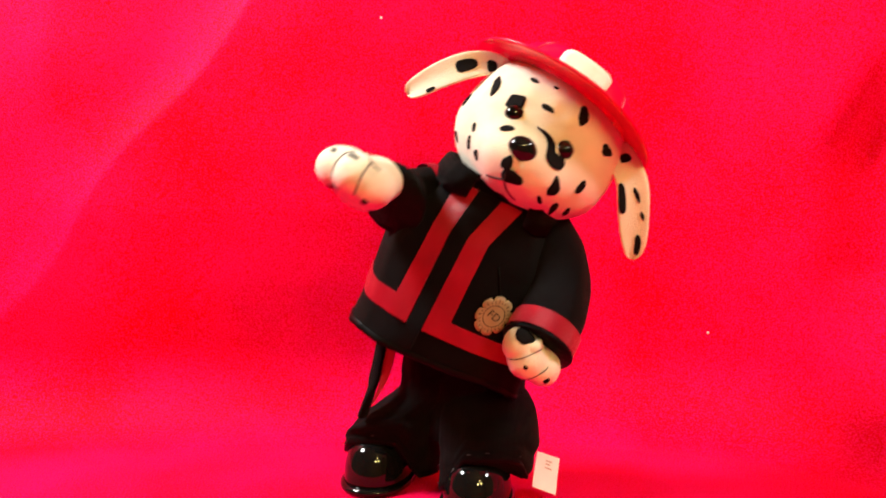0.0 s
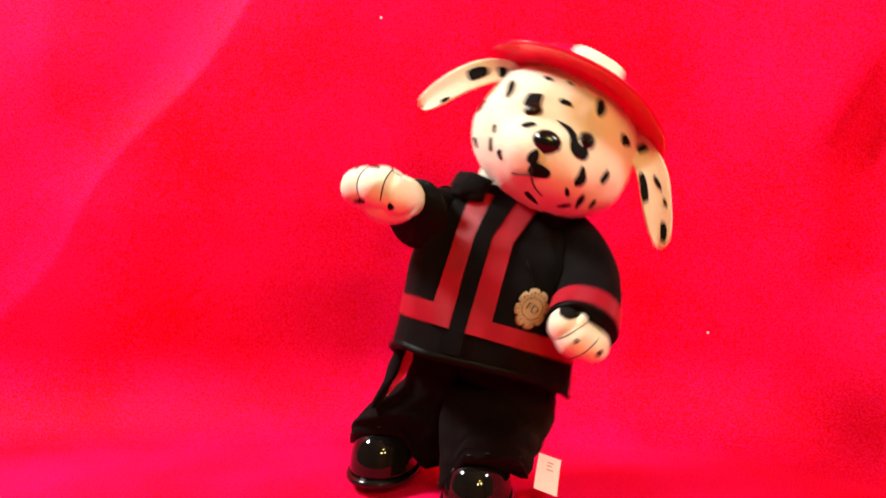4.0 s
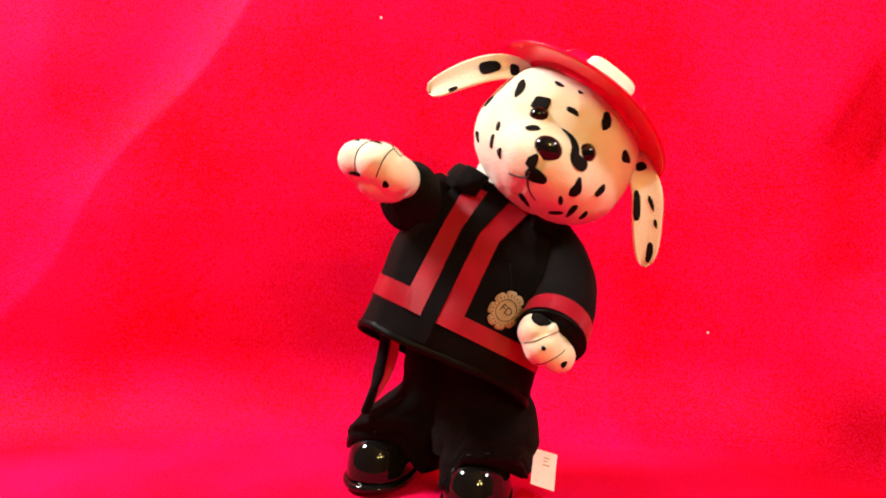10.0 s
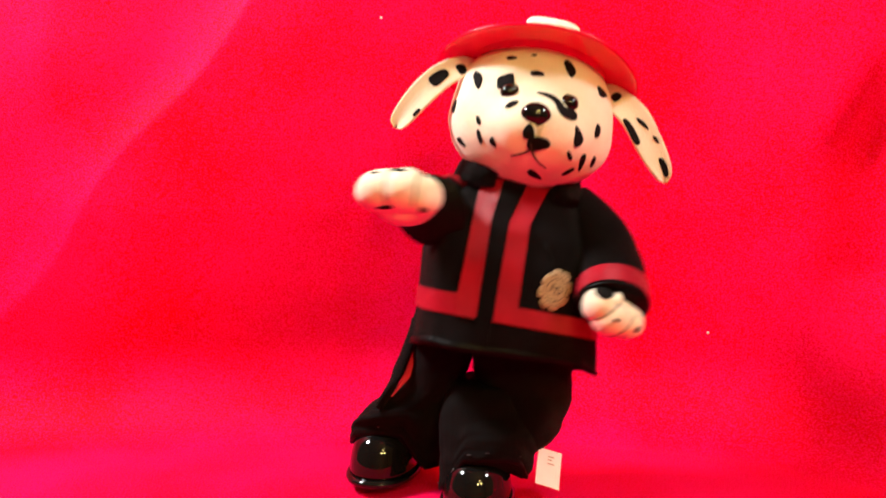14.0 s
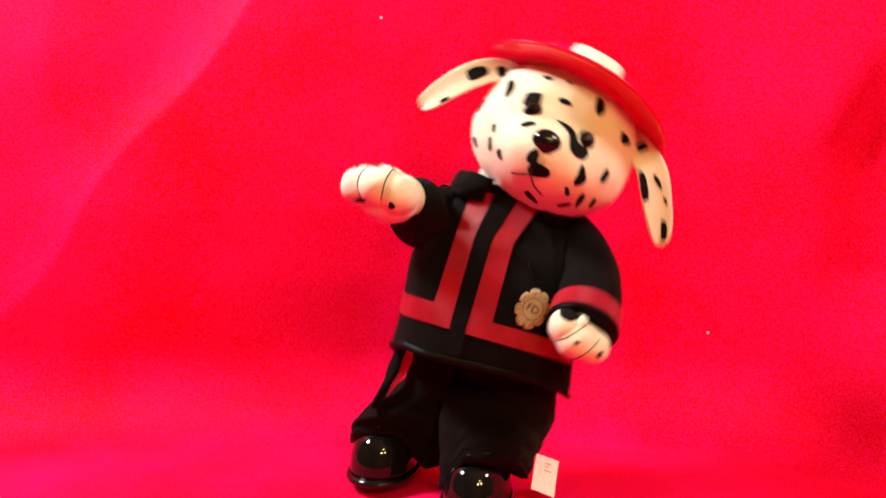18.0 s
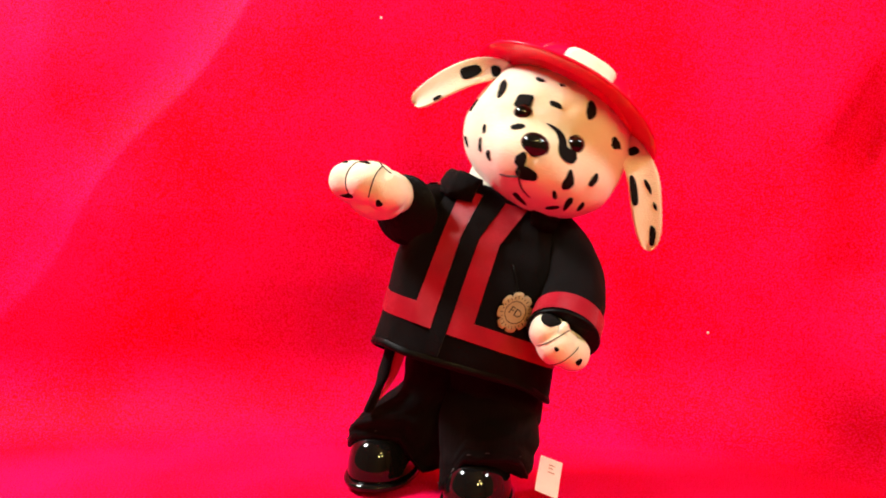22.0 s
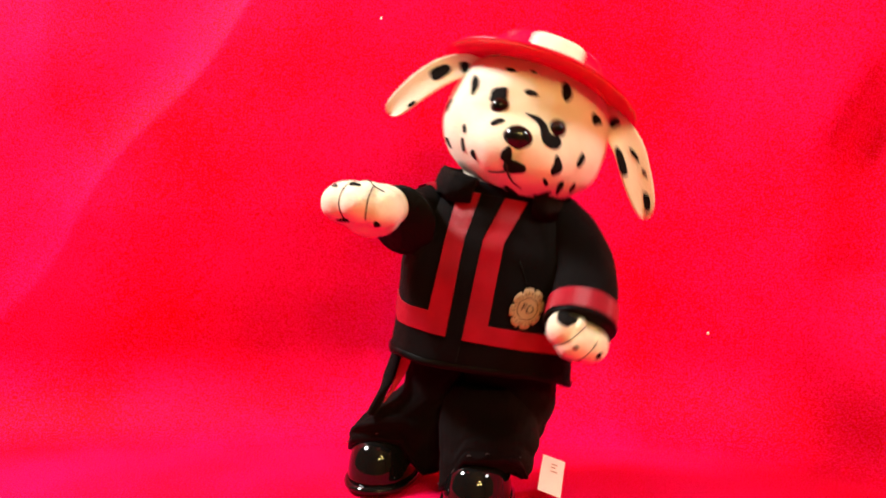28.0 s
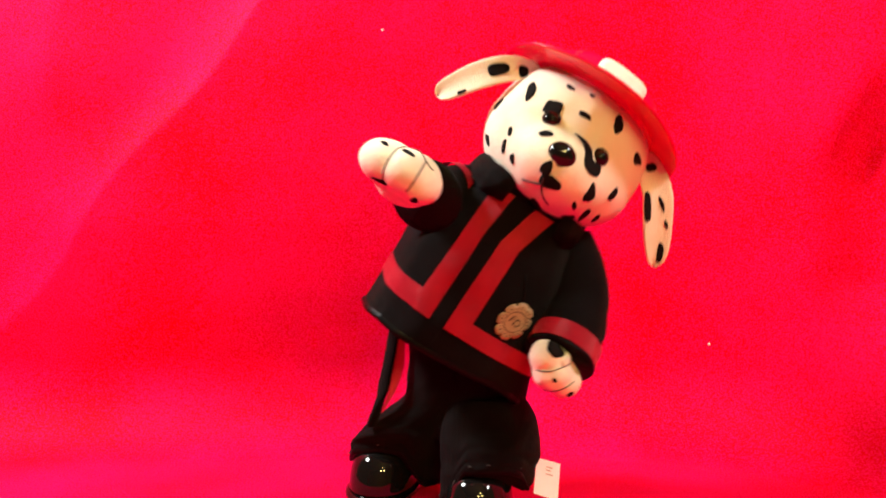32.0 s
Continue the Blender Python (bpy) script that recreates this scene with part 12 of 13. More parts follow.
        (9.1, pose(-0.0430, -0.0070, 0.0561, 0.0, -3.9, 0.0)),
        (9.2, pose(-0.0460, -0.0070, 0.0557, 0.0, -5.1, 0.0)),
        (9.3, pose(-0.0471, -0.0070, 0.0545, 0.0, -6.0, 0.0)),
        (9.4, pose(-0.0437, -0.0070, 0.0552, 0.0, -4.2, 0.0)),
        (9.5, pose(-0.0446, -0.0070, 0.0558, 0.0, -4.4, 0.0)),
        (9.6, pose(-0.0451, -0.0070, 0.0552, 0.0, -4.9, 0.0)),
        (9.7, pose(-0.0458, -0.0070, 0.0552, 0.0, -4.5, 0.0)),
        (9.8, pose(-0.0469, -0.0070, 0.0549, 0.0, -5.6, 0.0)),
        (9.9, pose(-0.0446, -0.0070, 0.0560, 0.0, -4.5, 0.0)),
        (10, pose(-0.0451, -0.0070, 0.0567, 0.0, -3.9, 0.0)),
        (10.1, pose(-0.0454, -0.0070, 0.0566, 0.0, -2.6, 0.0)),
        (10.2, pose(-0.0467, -0.0070, 0.0550, 0.0, -5.1, 0.0)),
        (10.3, pose(-0.0440, -0.0070, 0.0549, 0.0, -4.3, 0.0)),
        (10.4, pose(-0.0380, -0.0070, 0.0575, 0.0, -0.9, 0.0)),
        (10.5, pose(-0.0381, -0.0070, 0.0575, 0.0, 0.5, 0.0)),
        (10.6, pose(-0.0379, -0.0070, 0.0579, 0.0, 4.6, 0.0)),
        (10.7, pose(-0.0445, -0.0070, 0.0552, 0.0, 2.0, 0.0)),
        (10.8, pose(-0.0491, -0.0070, 0.0540, 0.0, -4.5, 0.0)),
        (10.9, pose(-0.0486, -0.0070, 0.0540, 0.0, -6.0, 0.0)),
        (11, pose(-0.0434, -0.0070, 0.0563, 0.0, -3.5, 0.0)),
        (11.1, pose(-0.0347, -0.0070, 0.0593, 0.0, 0.5, 0.0)),
        (11.2, pose(-0.0336, -0.0070, 0.0595, 0.0, 2.4, 0.0)),
        (11.3, pose(-0.0367, -0.0070, 0.0591, 0.0, 5.7, 0.0)),
        (11.4, pose(-0.0443, -0.0070, 0.0559, 0.0, 1.3, 0.0)),
        (11.5, pose(-0.0482, -0.0070, 0.0540, 0.0, -4.1, 0.0)),
        (11.6, pose(-0.0493, -0.0070, 0.0540, 0.0, -6.0, 0.0)),
        (11.7, pose(-0.0426, -0.0070, 0.0564, 0.0, -3.8, 0.0)),
        (11.8, pose(-0.0343, -0.0070, 0.0600, 0.0, 1.8, 0.0)),
        (11.9, pose(-0.0333, -0.0070, 0.0602, 0.0, 3.7, 0.0)),
        (12, pose(-0.0356, -0.0070, 0.0605, 0.0, 8.0, 0.0)),
        (12.1, pose(-0.0444, -0.0070, 0.0557, 0.0, -0.3, 0.0)),
        (12.2, pose(-0.0483, -0.0070, 0.0546, 0.0, -5.3, 0.0)),
        (12.3, pose(-0.0476, -0.0070, 0.0540, 0.0, -5.6, 0.0)),
        (12.4, pose(-0.0398, -0.0070, 0.0572, 0.0, -1.5, 0.0)),
        (12.5, pose(-0.0380, -0.0070, 0.0587, 0.0, 1.3, 0.0)),
        (12.6, pose(-0.0348, -0.0070, 0.0599, 0.0, 4.2, 0.0)),
        (12.7, pose(-0.0388, -0.0070, 0.0585, 0.0, 7.0, 0.0)),
        (12.8, pose(-0.0457, -0.0070, 0.0565, 0.0, -1.1, 0.0)),
        (12.9, pose(-0.0496, -0.0070, 0.0540, 0.0, -6.0, 0.0)),
        (13, pose(-0.0461, -0.0070, 0.0543, 0.0, -4.6, 0.0)),
        (13.1, pose(-0.0385, -0.0070, 0.0581, 0.0, -0.8, 0.0)),
        (13.2, pose(-0.0344, -0.0070, 0.0595, 0.0, 2.4, 0.0)),
        (13.3, pose(-0.0347, -0.0070, 0.0595, 0.0, 5.7, 0.0)),
        (13.4, pose(-0.0426, -0.0070, 0.0572, 0.0, 3.0, 0.0)),
        (13.5, pose(-0.0455, -0.0070, 0.0551, 0.0, -2.1, 0.0)),
        (13.6, pose(-0.0499, -0.0070, 0.0540, 0.0, -6.0, 0.0)),
        (13.7, pose(-0.0444, -0.0070, 0.0547, 0.0, -4.5, 0.0)),
        (13.8, pose(-0.0366, -0.0070, 0.0582, 0.0, 0.1, 0.0)),
        (13.9, pose(-0.0345, -0.0070, 0.0601, 0.0, 2.3, 0.0)),
        (14, pose(-0.0356, -0.0070, 0.0595, 0.0, 6.1, 0.0)),
        (14.1, pose(-0.0437, -0.0070, 0.0572, 0.0, 2.2, 0.0)),
        (14.2, pose(-0.0474, -0.0070, 0.0550, 0.0, -4.3, 0.0)),
        (14.3, pose(-0.0478, -0.0070, 0.0546, 0.0, -4.4, 0.0)),
        (14.4, pose(-0.0455, -0.0070, 0.0556, 0.0, 1.1, 0.0)),
        (14.5, pose(-0.0434, -0.0070, 0.0561, 0.0, 3.6, 0.0)),
        (14.6, pose(-0.0422, -0.0070, 0.0544, 0.0, 4.5, 0.0)),
        (14.7, pose(-0.0399, -0.0070, 0.0543, 0.0, 3.2, 0.0)),
        (14.8, pose(-0.0405, -0.0070, 0.0548, 0.0, 0.1, 0.0)),
        (14.9, pose(-0.0438, -0.0070, 0.0550, 0.0, -3.2, 0.0)),
        (15, pose(-0.0435, -0.0070, 0.0553, 0.0, -4.9, 0.0)),
        (15.1, pose(-0.0441, -0.0070, 0.0564, 0.0, -4.6, 0.0)),
        (15.2, pose(-0.0425, -0.0070, 0.0576, 0.0, 0.5, 0.0)),
        (15.3, pose(-0.0422, -0.0070, 0.0567, 0.0, 4.3, 0.0)),
        (15.4, pose(-0.0412, -0.0070, 0.0549, 0.0, 3.1, 0.0)),
        (15.5, pose(-0.0410, -0.0070, 0.0542, 0.0, -0.3, 0.0)),
        (15.6, pose(-0.0422, -0.0070, 0.0556, 0.0, -2.5, 0.0)),
        (15.7, pose(-0.0428, -0.0070, 0.0563, 0.0, -4.3, 0.0)),
        (15.8, pose(-0.0441, -0.0070, 0.0572, 0.0, -4.8, 0.0)),
        (15.9, pose(-0.0387, -0.0070, 0.0597, 0.0, 4.7, 0.0)),
        (16, pose(-0.0397, -0.0070, 0.0571, 0.0, 5.8, 0.0)),
        (16.1, pose(-0.0396, -0.0070, 0.0561, 0.0, 5.2, 0.0)),
        (16.2, pose(-0.0410, -0.0070, 0.0551, 0.0, 0.5, 0.0)),
        (16.3, pose(-0.0430, -0.0070, 0.0553, 0.0, -2.3, 0.0)),
        (16.4, pose(-0.0438, -0.0070, 0.0566, 0.0, -3.3, 0.0)),
        (16.5, pose(-0.0435, -0.0070, 0.0569, 0.0, -2.4, 0.0)),
        (16.6, pose(-0.0428, -0.0070, 0.0569, 0.0, 3.1, 0.0)),
        (16.7, pose(-0.0418, -0.0070, 0.0550, 0.0, 4.1, 0.0)),
        (16.8, pose(-0.0396, -0.0070, 0.0547, 0.0, 2.9, 0.0)),
        (16.9, pose(-0.0402, -0.0070, 0.0551, 0.0, -0.0, 0.0)),
        (17, pose(-0.0436, -0.0070, 0.0552, 0.0, -3.2, 0.0)),
        (17.1, pose(-0.0434, -0.0070, 0.0555, 0.0, -4.8, 0.0)),
        (17.2, pose(-0.0440, -0.0070, 0.0566, 0.0, -4.5, 0.0)),
        (17.3, pose(-0.0424, -0.0070, 0.0577, 0.0, 0.5, 0.0)),
        (17.4, pose(-0.0421, -0.0070, 0.0567, 0.0, 4.1, 0.0)),
        (17.5, pose(-0.0411, -0.0070, 0.0550, 0.0, 3.0, 0.0)),
        (17.6, pose(-0.0409, -0.0070, 0.0543, 0.0, -0.4, 0.0)),
        (17.7, pose(-0.0421, -0.0070, 0.0556, 0.0, -2.6, 0.0)),
        (17.8, pose(-0.0427, -0.0070, 0.0564, 0.0, -4.3, 0.0)),
        (17.9, pose(-0.0440, -0.0070, 0.0573, 0.0, -4.9, 0.0)),
        (18, pose(-0.0386, -0.0070, 0.0598, 0.0, 4.1, 0.0)),
        (18.1, pose(-0.0396, -0.0070, 0.0572, 0.0, 5.0, 0.0)),
        (18.2, pose(-0.0394, -0.0070, 0.0563, 0.0, 4.4, 0.0)),
        (18.3, pose(-0.0407, -0.0070, 0.0553, 0.0, -0.2, 0.0)),
        (18.4, pose(-0.0426, -0.0070, 0.0555, 0.0, -2.9, 0.0)),
        (18.5, pose(-0.0434, -0.0070, 0.0569, 0.0, -4.1, 0.0)),
        (18.6, pose(-0.0429, -0.0070, 0.0572, 0.0, -3.9, 0.0)),
        (18.7, pose(-0.0406, -0.0070, 0.0582, 0.0, 2.0, 0.0)),
        (18.8, pose(-0.0400, -0.0070, 0.0564, 0.0, 3.8, 0.0)),
        (18.9, pose(-0.0395, -0.0070, 0.0561, 0.0, 2.7, 0.0)),
        (19, pose(-0.0420, -0.0070, 0.0542, 0.0, -0.6, 0.0)),
        (19.1, pose(-0.0422, -0.0070, 0.0543, 0.0, -2.7, 0.0)),
        (19.2, pose(-0.0427, -0.0070, 0.0564, 0.0, -4.1, 0.0)),
        (19.3, pose(-0.0432, -0.0070, 0.0575, 0.0, -4.4, 0.0)),
        (19.4, pose(-0.0402, -0.0070, 0.0589, 0.0, 1.7, 0.0)),
        (19.5, pose(-0.0379, -0.0070, 0.0587, 0.0, 8.0, 0.0)),
        (19.6, pose(-0.0390, -0.0070, 0.0567, 0.0, 3.9, 0.0)),
        (19.7, pose(-0.0407, -0.0070, 0.0552, 0.0, -0.4, 0.0)),
        (19.8, pose(-0.0418, -0.0070, 0.0560, 0.0, -1.6, 0.0)),
        (19.9, pose(-0.0431, -0.0070, 0.0560, 0.0, -4.3, 0.0)),
        (20, pose(-0.0424, -0.0070, 0.0584, 0.0, -3.3, 0.0)),
        (20.1, pose(-0.0413, -0.0070, 0.0585, 0.0, 0.4, 0.0)),
        (20.2, pose(-0.0397, -0.0070, 0.0584, 0.0, 5.7, 0.0)),
        (20.3, pose(-0.0388, -0.0070, 0.0574, 0.0, 5.1, 0.0)),
        (20.4, pose(-0.0425, -0.0070, 0.0552, 0.0, 4.3, 0.0)),
        (20.5, pose(-0.0445, -0.0070, 0.0549, 0.0, 3.1, 0.0)),
        (20.6, pose(-0.0446, -0.0070, 0.0560, 0.0, 1.5, 0.0)),
        (20.7, pose(-0.0399, -0.0070, 0.0574, 0.0, 6.3, 0.0)),
        (20.8, pose(-0.0415, -0.0070, 0.0570, 0.0, 4.8, 0.0)),
        (20.9, pose(-0.0458, -0.0070, 0.0563, 0.0, -0.2, 0.0)),
        (21, pose(-0.0467, -0.0070, 0.0546, 0.0, -4.8, 0.0)),
        (21.1, pose(-0.0445, -0.0070, 0.0576, 0.0, 0.9, 0.0)),
        (21.2, pose(-0.0444, -0.0070, 0.0555, 0.0, 1.6, 0.0)),
        (21.3, pose(-0.0470, -0.0070, 0.0556, 0.0, -2.6, 0.0)),
        (21.4, pose(-0.0470, -0.0070, 0.0543, 0.0, -6.0, 0.0)),
        (21.5, pose(-0.0435, -0.0070, 0.0569, 0.0, -2.9, 0.0)),
        (21.6, pose(-0.0430, -0.0070, 0.0565, 0.0, 0.9, 0.0)),
        (21.7, pose(-0.0468, -0.0070, 0.0553, 0.0, -3.3, 0.0)),
        (21.8, pose(-0.0473, -0.0070, 0.0559, 0.0, -5.2, 0.0)),
        (21.9, pose(-0.0464, -0.0070, 0.0558, 0.0, -5.6, 0.0)),
        (22, pose(-0.0430, -0.0070, 0.0573, 0.0, -0.3, 0.0)),
        (22.1, pose(-0.0467, -0.0070, 0.0559, 0.0, -3.5, 0.0)),
        (22.2, pose(-0.0481, -0.0070, 0.0540, 0.0, -6.0, 0.0)),
        (22.3, pose(-0.0429, -0.0070, 0.0559, 0.0, -4.2, 0.0)),
        (22.4, pose(-0.0377, -0.0070, 0.0585, 0.0, -0.8, 0.0)),
        (22.5, pose(-0.0382, -0.0070, 0.0579, 0.0, 1.0, 0.0)),
        (22.6, pose(-0.0372, -0.0070, 0.0574, 0.0, 5.3, 0.0)),
        (22.7, pose(-0.0449, -0.0070, 0.0551, 0.0, 0.7, 0.0)),
        (22.8, pose(-0.0492, -0.0070, 0.0540, 0.0, -5.0, 0.0)),
        (22.9, pose(-0.0488, -0.0070, 0.0540, 0.0, -6.0, 0.0)),
        (23, pose(-0.0437, -0.0070, 0.0559, 0.0, -4.6, 0.0)),
        (23.1, pose(-0.0358, -0.0070, 0.0594, 0.0, -0.3, 0.0)),
        (23.2, pose(-0.0335, -0.0070, 0.0603, 0.0, 3.0, 0.0)),
        (23.3, pose(-0.0362, -0.0070, 0.0593, 0.0, 5.7, 0.0)),
        (23.4, pose(-0.0442, -0.0070, 0.0570, 0.0, 1.8, 0.0)),
        (23.5, pose(-0.0474, -0.0070, 0.0544, 0.0, -3.9, 0.0)),
        (23.6, pose(-0.0498, -0.0070, 0.0540, 0.0, -6.0, 0.0)),
        (23.7, pose(-0.0414, -0.0070, 0.0562, 0.0, -3.0, 0.0)),
        (23.8, pose(-0.0355, -0.0070, 0.0585, 0.0, -0.1, 0.0)),
        (23.9, pose(-0.0332, -0.0070, 0.0600, 0.0, 3.6, 0.0)),
        (24, pose(-0.0354, -0.0070, 0.0601, 0.0, 6.3, 0.0)),
        (24.1, pose(-0.0427, -0.0070, 0.0577, 0.0, 2.3, 0.0)),
        (24.2, pose(-0.0483, -0.0070, 0.0546, 0.0, -5.7, 0.0)),
        (24.3, pose(-0.0485, -0.0070, 0.0543, 0.0, -6.0, 0.0)),
        (24.4, pose(-0.0414, -0.0070, 0.0566, 0.0, -2.6, 0.0)),
        (24.5, pose(-0.0387, -0.0070, 0.0582, 0.0, -0.8, 0.0)),
        (24.6, pose(-0.0354, -0.0070, 0.0599, 0.0, 2.3, 0.0)),
        (24.7, pose(-0.0387, -0.0070, 0.0585, 0.0, 5.2, 0.0)),
        (24.8, pose(-0.0450, -0.0070, 0.0563, 0.0, -0.5, 0.0)),
        (24.9, pose(-0.0494, -0.0070, 0.0541, 0.0, -6.0, 0.0)),
        (25, pose(-0.0473, -0.0070, 0.0540, 0.0, -6.0, 0.0)),
        (25.1, pose(-0.0399, -0.0070, 0.0567, 0.0, -2.3, 0.0)),
        (25.2, pose(-0.0356, -0.0070, 0.0587, 0.0, 0.6, 0.0)),
        (25.3, pose(-0.0354, -0.0070, 0.0592, 0.0, 3.0, 0.0)),
        (25.4, pose(-0.0395, -0.0070, 0.0576, 0.0, 5.0, 0.0)),
        (25.5, pose(-0.0437, -0.0070, 0.0566, 0.0, 0.9, 0.0)),
        (25.6, pose(-0.0441, -0.0070, 0.0574, 0.0, 0.1, 0.0)),
        (25.7, pose(-0.0394, -0.0070, 0.0584, 0.0, 5.1, 0.0)),
        (25.8, pose(-0.0412, -0.0070, 0.0577, 0.0, 4.0, 0.0)),
        (25.9, pose(-0.0456, -0.0070, 0.0569, 0.0, -0.8, 0.0)),
        (26, pose(-0.0466, -0.0070, 0.0550, 0.0, -5.0, 0.0)),
        (26.1, pose(-0.0444, -0.0070, 0.0579, 0.0, 0.6, 0.0)),
        (26.2, pose(-0.0443, -0.0070, 0.0557, 0.0, 1.4, 0.0)),
        (26.3, pose(-0.0470, -0.0070, 0.0557, 0.0, -2.7, 0.0)),
        (26.4, pose(-0.0470, -0.0070, 0.0543, 0.0, -6.0, 0.0)),
        (26.5, pose(-0.0435, -0.0070, 0.0568, 0.0, -2.9, 0.0)),
        (26.6, pose(-0.0431, -0.0070, 0.0563, 0.0, 0.9, 0.0)),
        (26.7, pose(-0.0470, -0.0070, 0.0550, 0.0, -3.2, 0.0)),
        (26.8, pose(-0.0476, -0.0070, 0.0556, 0.0, -5.2, 0.0)),
        (26.9, pose(-0.0468, -0.0070, 0.0553, 0.0, -5.5, 0.0)),
        (27, pose(-0.0435, -0.0070, 0.0566, 0.0, 0.1, 0.0)),
        (27.1, pose(-0.0474, -0.0070, 0.0550, 0.0, -3.1, 0.0)),
        (27.2, pose(-0.0490, -0.0070, 0.0540, 0.0, -6.0, 0.0)),
        (27.3, pose(-0.0442, -0.0070, 0.0542, 0.0, -4.0, 0.0)),
        (27.4, pose(-0.0394, -0.0070, 0.0562, 0.0, -0.1, 0.0)),
        (27.5, pose(-0.0405, -0.0070, 0.0548, 0.0, 2.3, 0.0)),
        (27.6, pose(-0.0390, -0.0070, 0.0553, 0.0, 2.7, 0.0)),
        (27.7, pose(-0.0403, -0.0070, 0.0559, 0.0, 4.2, 0.0)),
        (27.8, pose(-0.0450, -0.0070, 0.0555, 0.0, 1.0, 0.0)),
        (27.9, pose(-0.0465, -0.0070, 0.0553, 0.0, -2.7, 0.0)),
        (28, pose(-0.0407, -0.0070, 0.0559, 0.0, 3.0, 0.0)),
        (28.1, pose(-0.0422, -0.0070, 0.0544, 0.0, 3.1, 0.0)),
        (28.2, pose(-0.0420, -0.0070, 0.0559, 0.0, 4.4, 0.0)),
        (28.3, pose(-0.0453, -0.0070, 0.0547, 0.0, 0.7, 0.0)),
        (28.4, pose(-0.0481, -0.0070, 0.0549, 0.0, -4.8, 0.0)),
        (28.5, pose(-0.0411, -0.0070, 0.0563, 0.0, 1.0, 0.0)),
        (28.6, pose(-0.0417, -0.0070, 0.0562, 0.0, 4.4, 0.0)),
        (28.7, pose(-0.0398, -0.0070, 0.0558, 0.0, 3.4, 0.0)),
        (28.8, pose(-0.0394, -0.0070, 0.0552, 0.0, 0.2, 0.0)),
        (28.9, pose(-0.0400, -0.0070, 0.0562, 0.0, -1.2, 0.0)),
        (29, pose(-0.0422, -0.0070, 0.0560, 0.0, -4.2, 0.0)),
        (29.1, pose(-0.0449, -0.0070, 0.0571, 0.0, -5.1, 0.0)),
        (29.2, pose(-0.0422, -0.0070, 0.0582, 0.0, 0.2, 0.0)),
        (29.3, pose(-0.0428, -0.0070, 0.0569, 0.0, 3.3, 0.0)),
        (29.4, pose(-0.0419, -0.0070, 0.0540, 0.0, 2.2, 0.0)),
        (29.5, pose(-0.0412, -0.0070, 0.0540, 0.0, -0.0, 0.0)),
        (29.6, pose(-0.0402, -0.0070, 0.0554, 0.0, -1.2, 0.0)),
        (29.7, pose(-0.0424, -0.0070, 0.0565, 0.0, -4.1, 0.0)),
        (29.8, pose(-0.0431, -0.0070, 0.0576, 0.0, -4.5, 0.0)),
        (29.9, pose(-0.0420, -0.0070, 0.0583, 0.0, -1.9, 0.0)),
        (30, pose(-0.0378, -0.0070, 0.0583, 0.0, 4.3, 0.0)),
        (30.1, pose(-0.0407, -0.0070, 0.0563, 0.0, 4.2, 0.0)),
        (30.2, pose(-0.0407, -0.0070, 0.0545, 0.0, 0.7, 0.0)),
        (30.3, pose(-0.0417, -0.0070, 0.0548, 0.0, -1.9, 0.0)),
        (30.4, pose(-0.0422, -0.0070, 0.0556, 0.0, -3.5, 0.0)),
        (30.5, pose(-0.0412, -0.0070, 0.0574, 0.0, -3.9, 0.0)),
        (30.6, pose(-0.0421, -0.0070, 0.0581, 0.0, -2.9, 0.0)),
        (30.7, pose(-0.0404, -0.0070, 0.0584, 0.0, 2.6, 0.0)),
        (30.8, pose(-0.0399, -0.0070, 0.0571, 0.0, 3.9, 0.0)),
        (30.9, pose(-0.0395, -0.0070, 0.0551, 0.0, 1.2, 0.0)),
        (31, pose(-0.0409, -0.0070, 0.0540, 0.0, -1.6, 0.0)),
        (31.1, pose(-0.0423, -0.0070, 0.0556, 0.0, -2.8, 0.0)),
        (31.2, pose(-0.0437, -0.0070, 0.0559, 0.0, -4.9, 0.0)),
        (31.3, pose(-0.0434, -0.0070, 0.0559, 0.0, -4.7, 0.0)),
        (31.4, pose(-0.0432, -0.0070, 0.0567, 0.0, -4.8, 0.0)),
        (31.5, pose(-0.0401, -0.0070, 0.0572, 0.0, -3.4, 0.0)),
        (31.6, pose(-0.0438, -0.0070, 0.0560, 0.0, -5.1, 0.0)),
        (31.7, pose(-0.0457, -0.0070, 0.0551, 0.0, -5.1, 0.0)),
        (31.8, pose(-0.0480, -0.0070, 0.0546, 0.0, -5.9, 0.0)),
        (31.9, pose(-0.0466, -0.0070, 0.0554, 0.0, -5.8, 0.0)),
        (32, pose(-0.0420, -0.0070, 0.0558, 0.0, -4.4, 0.0)),
    ]


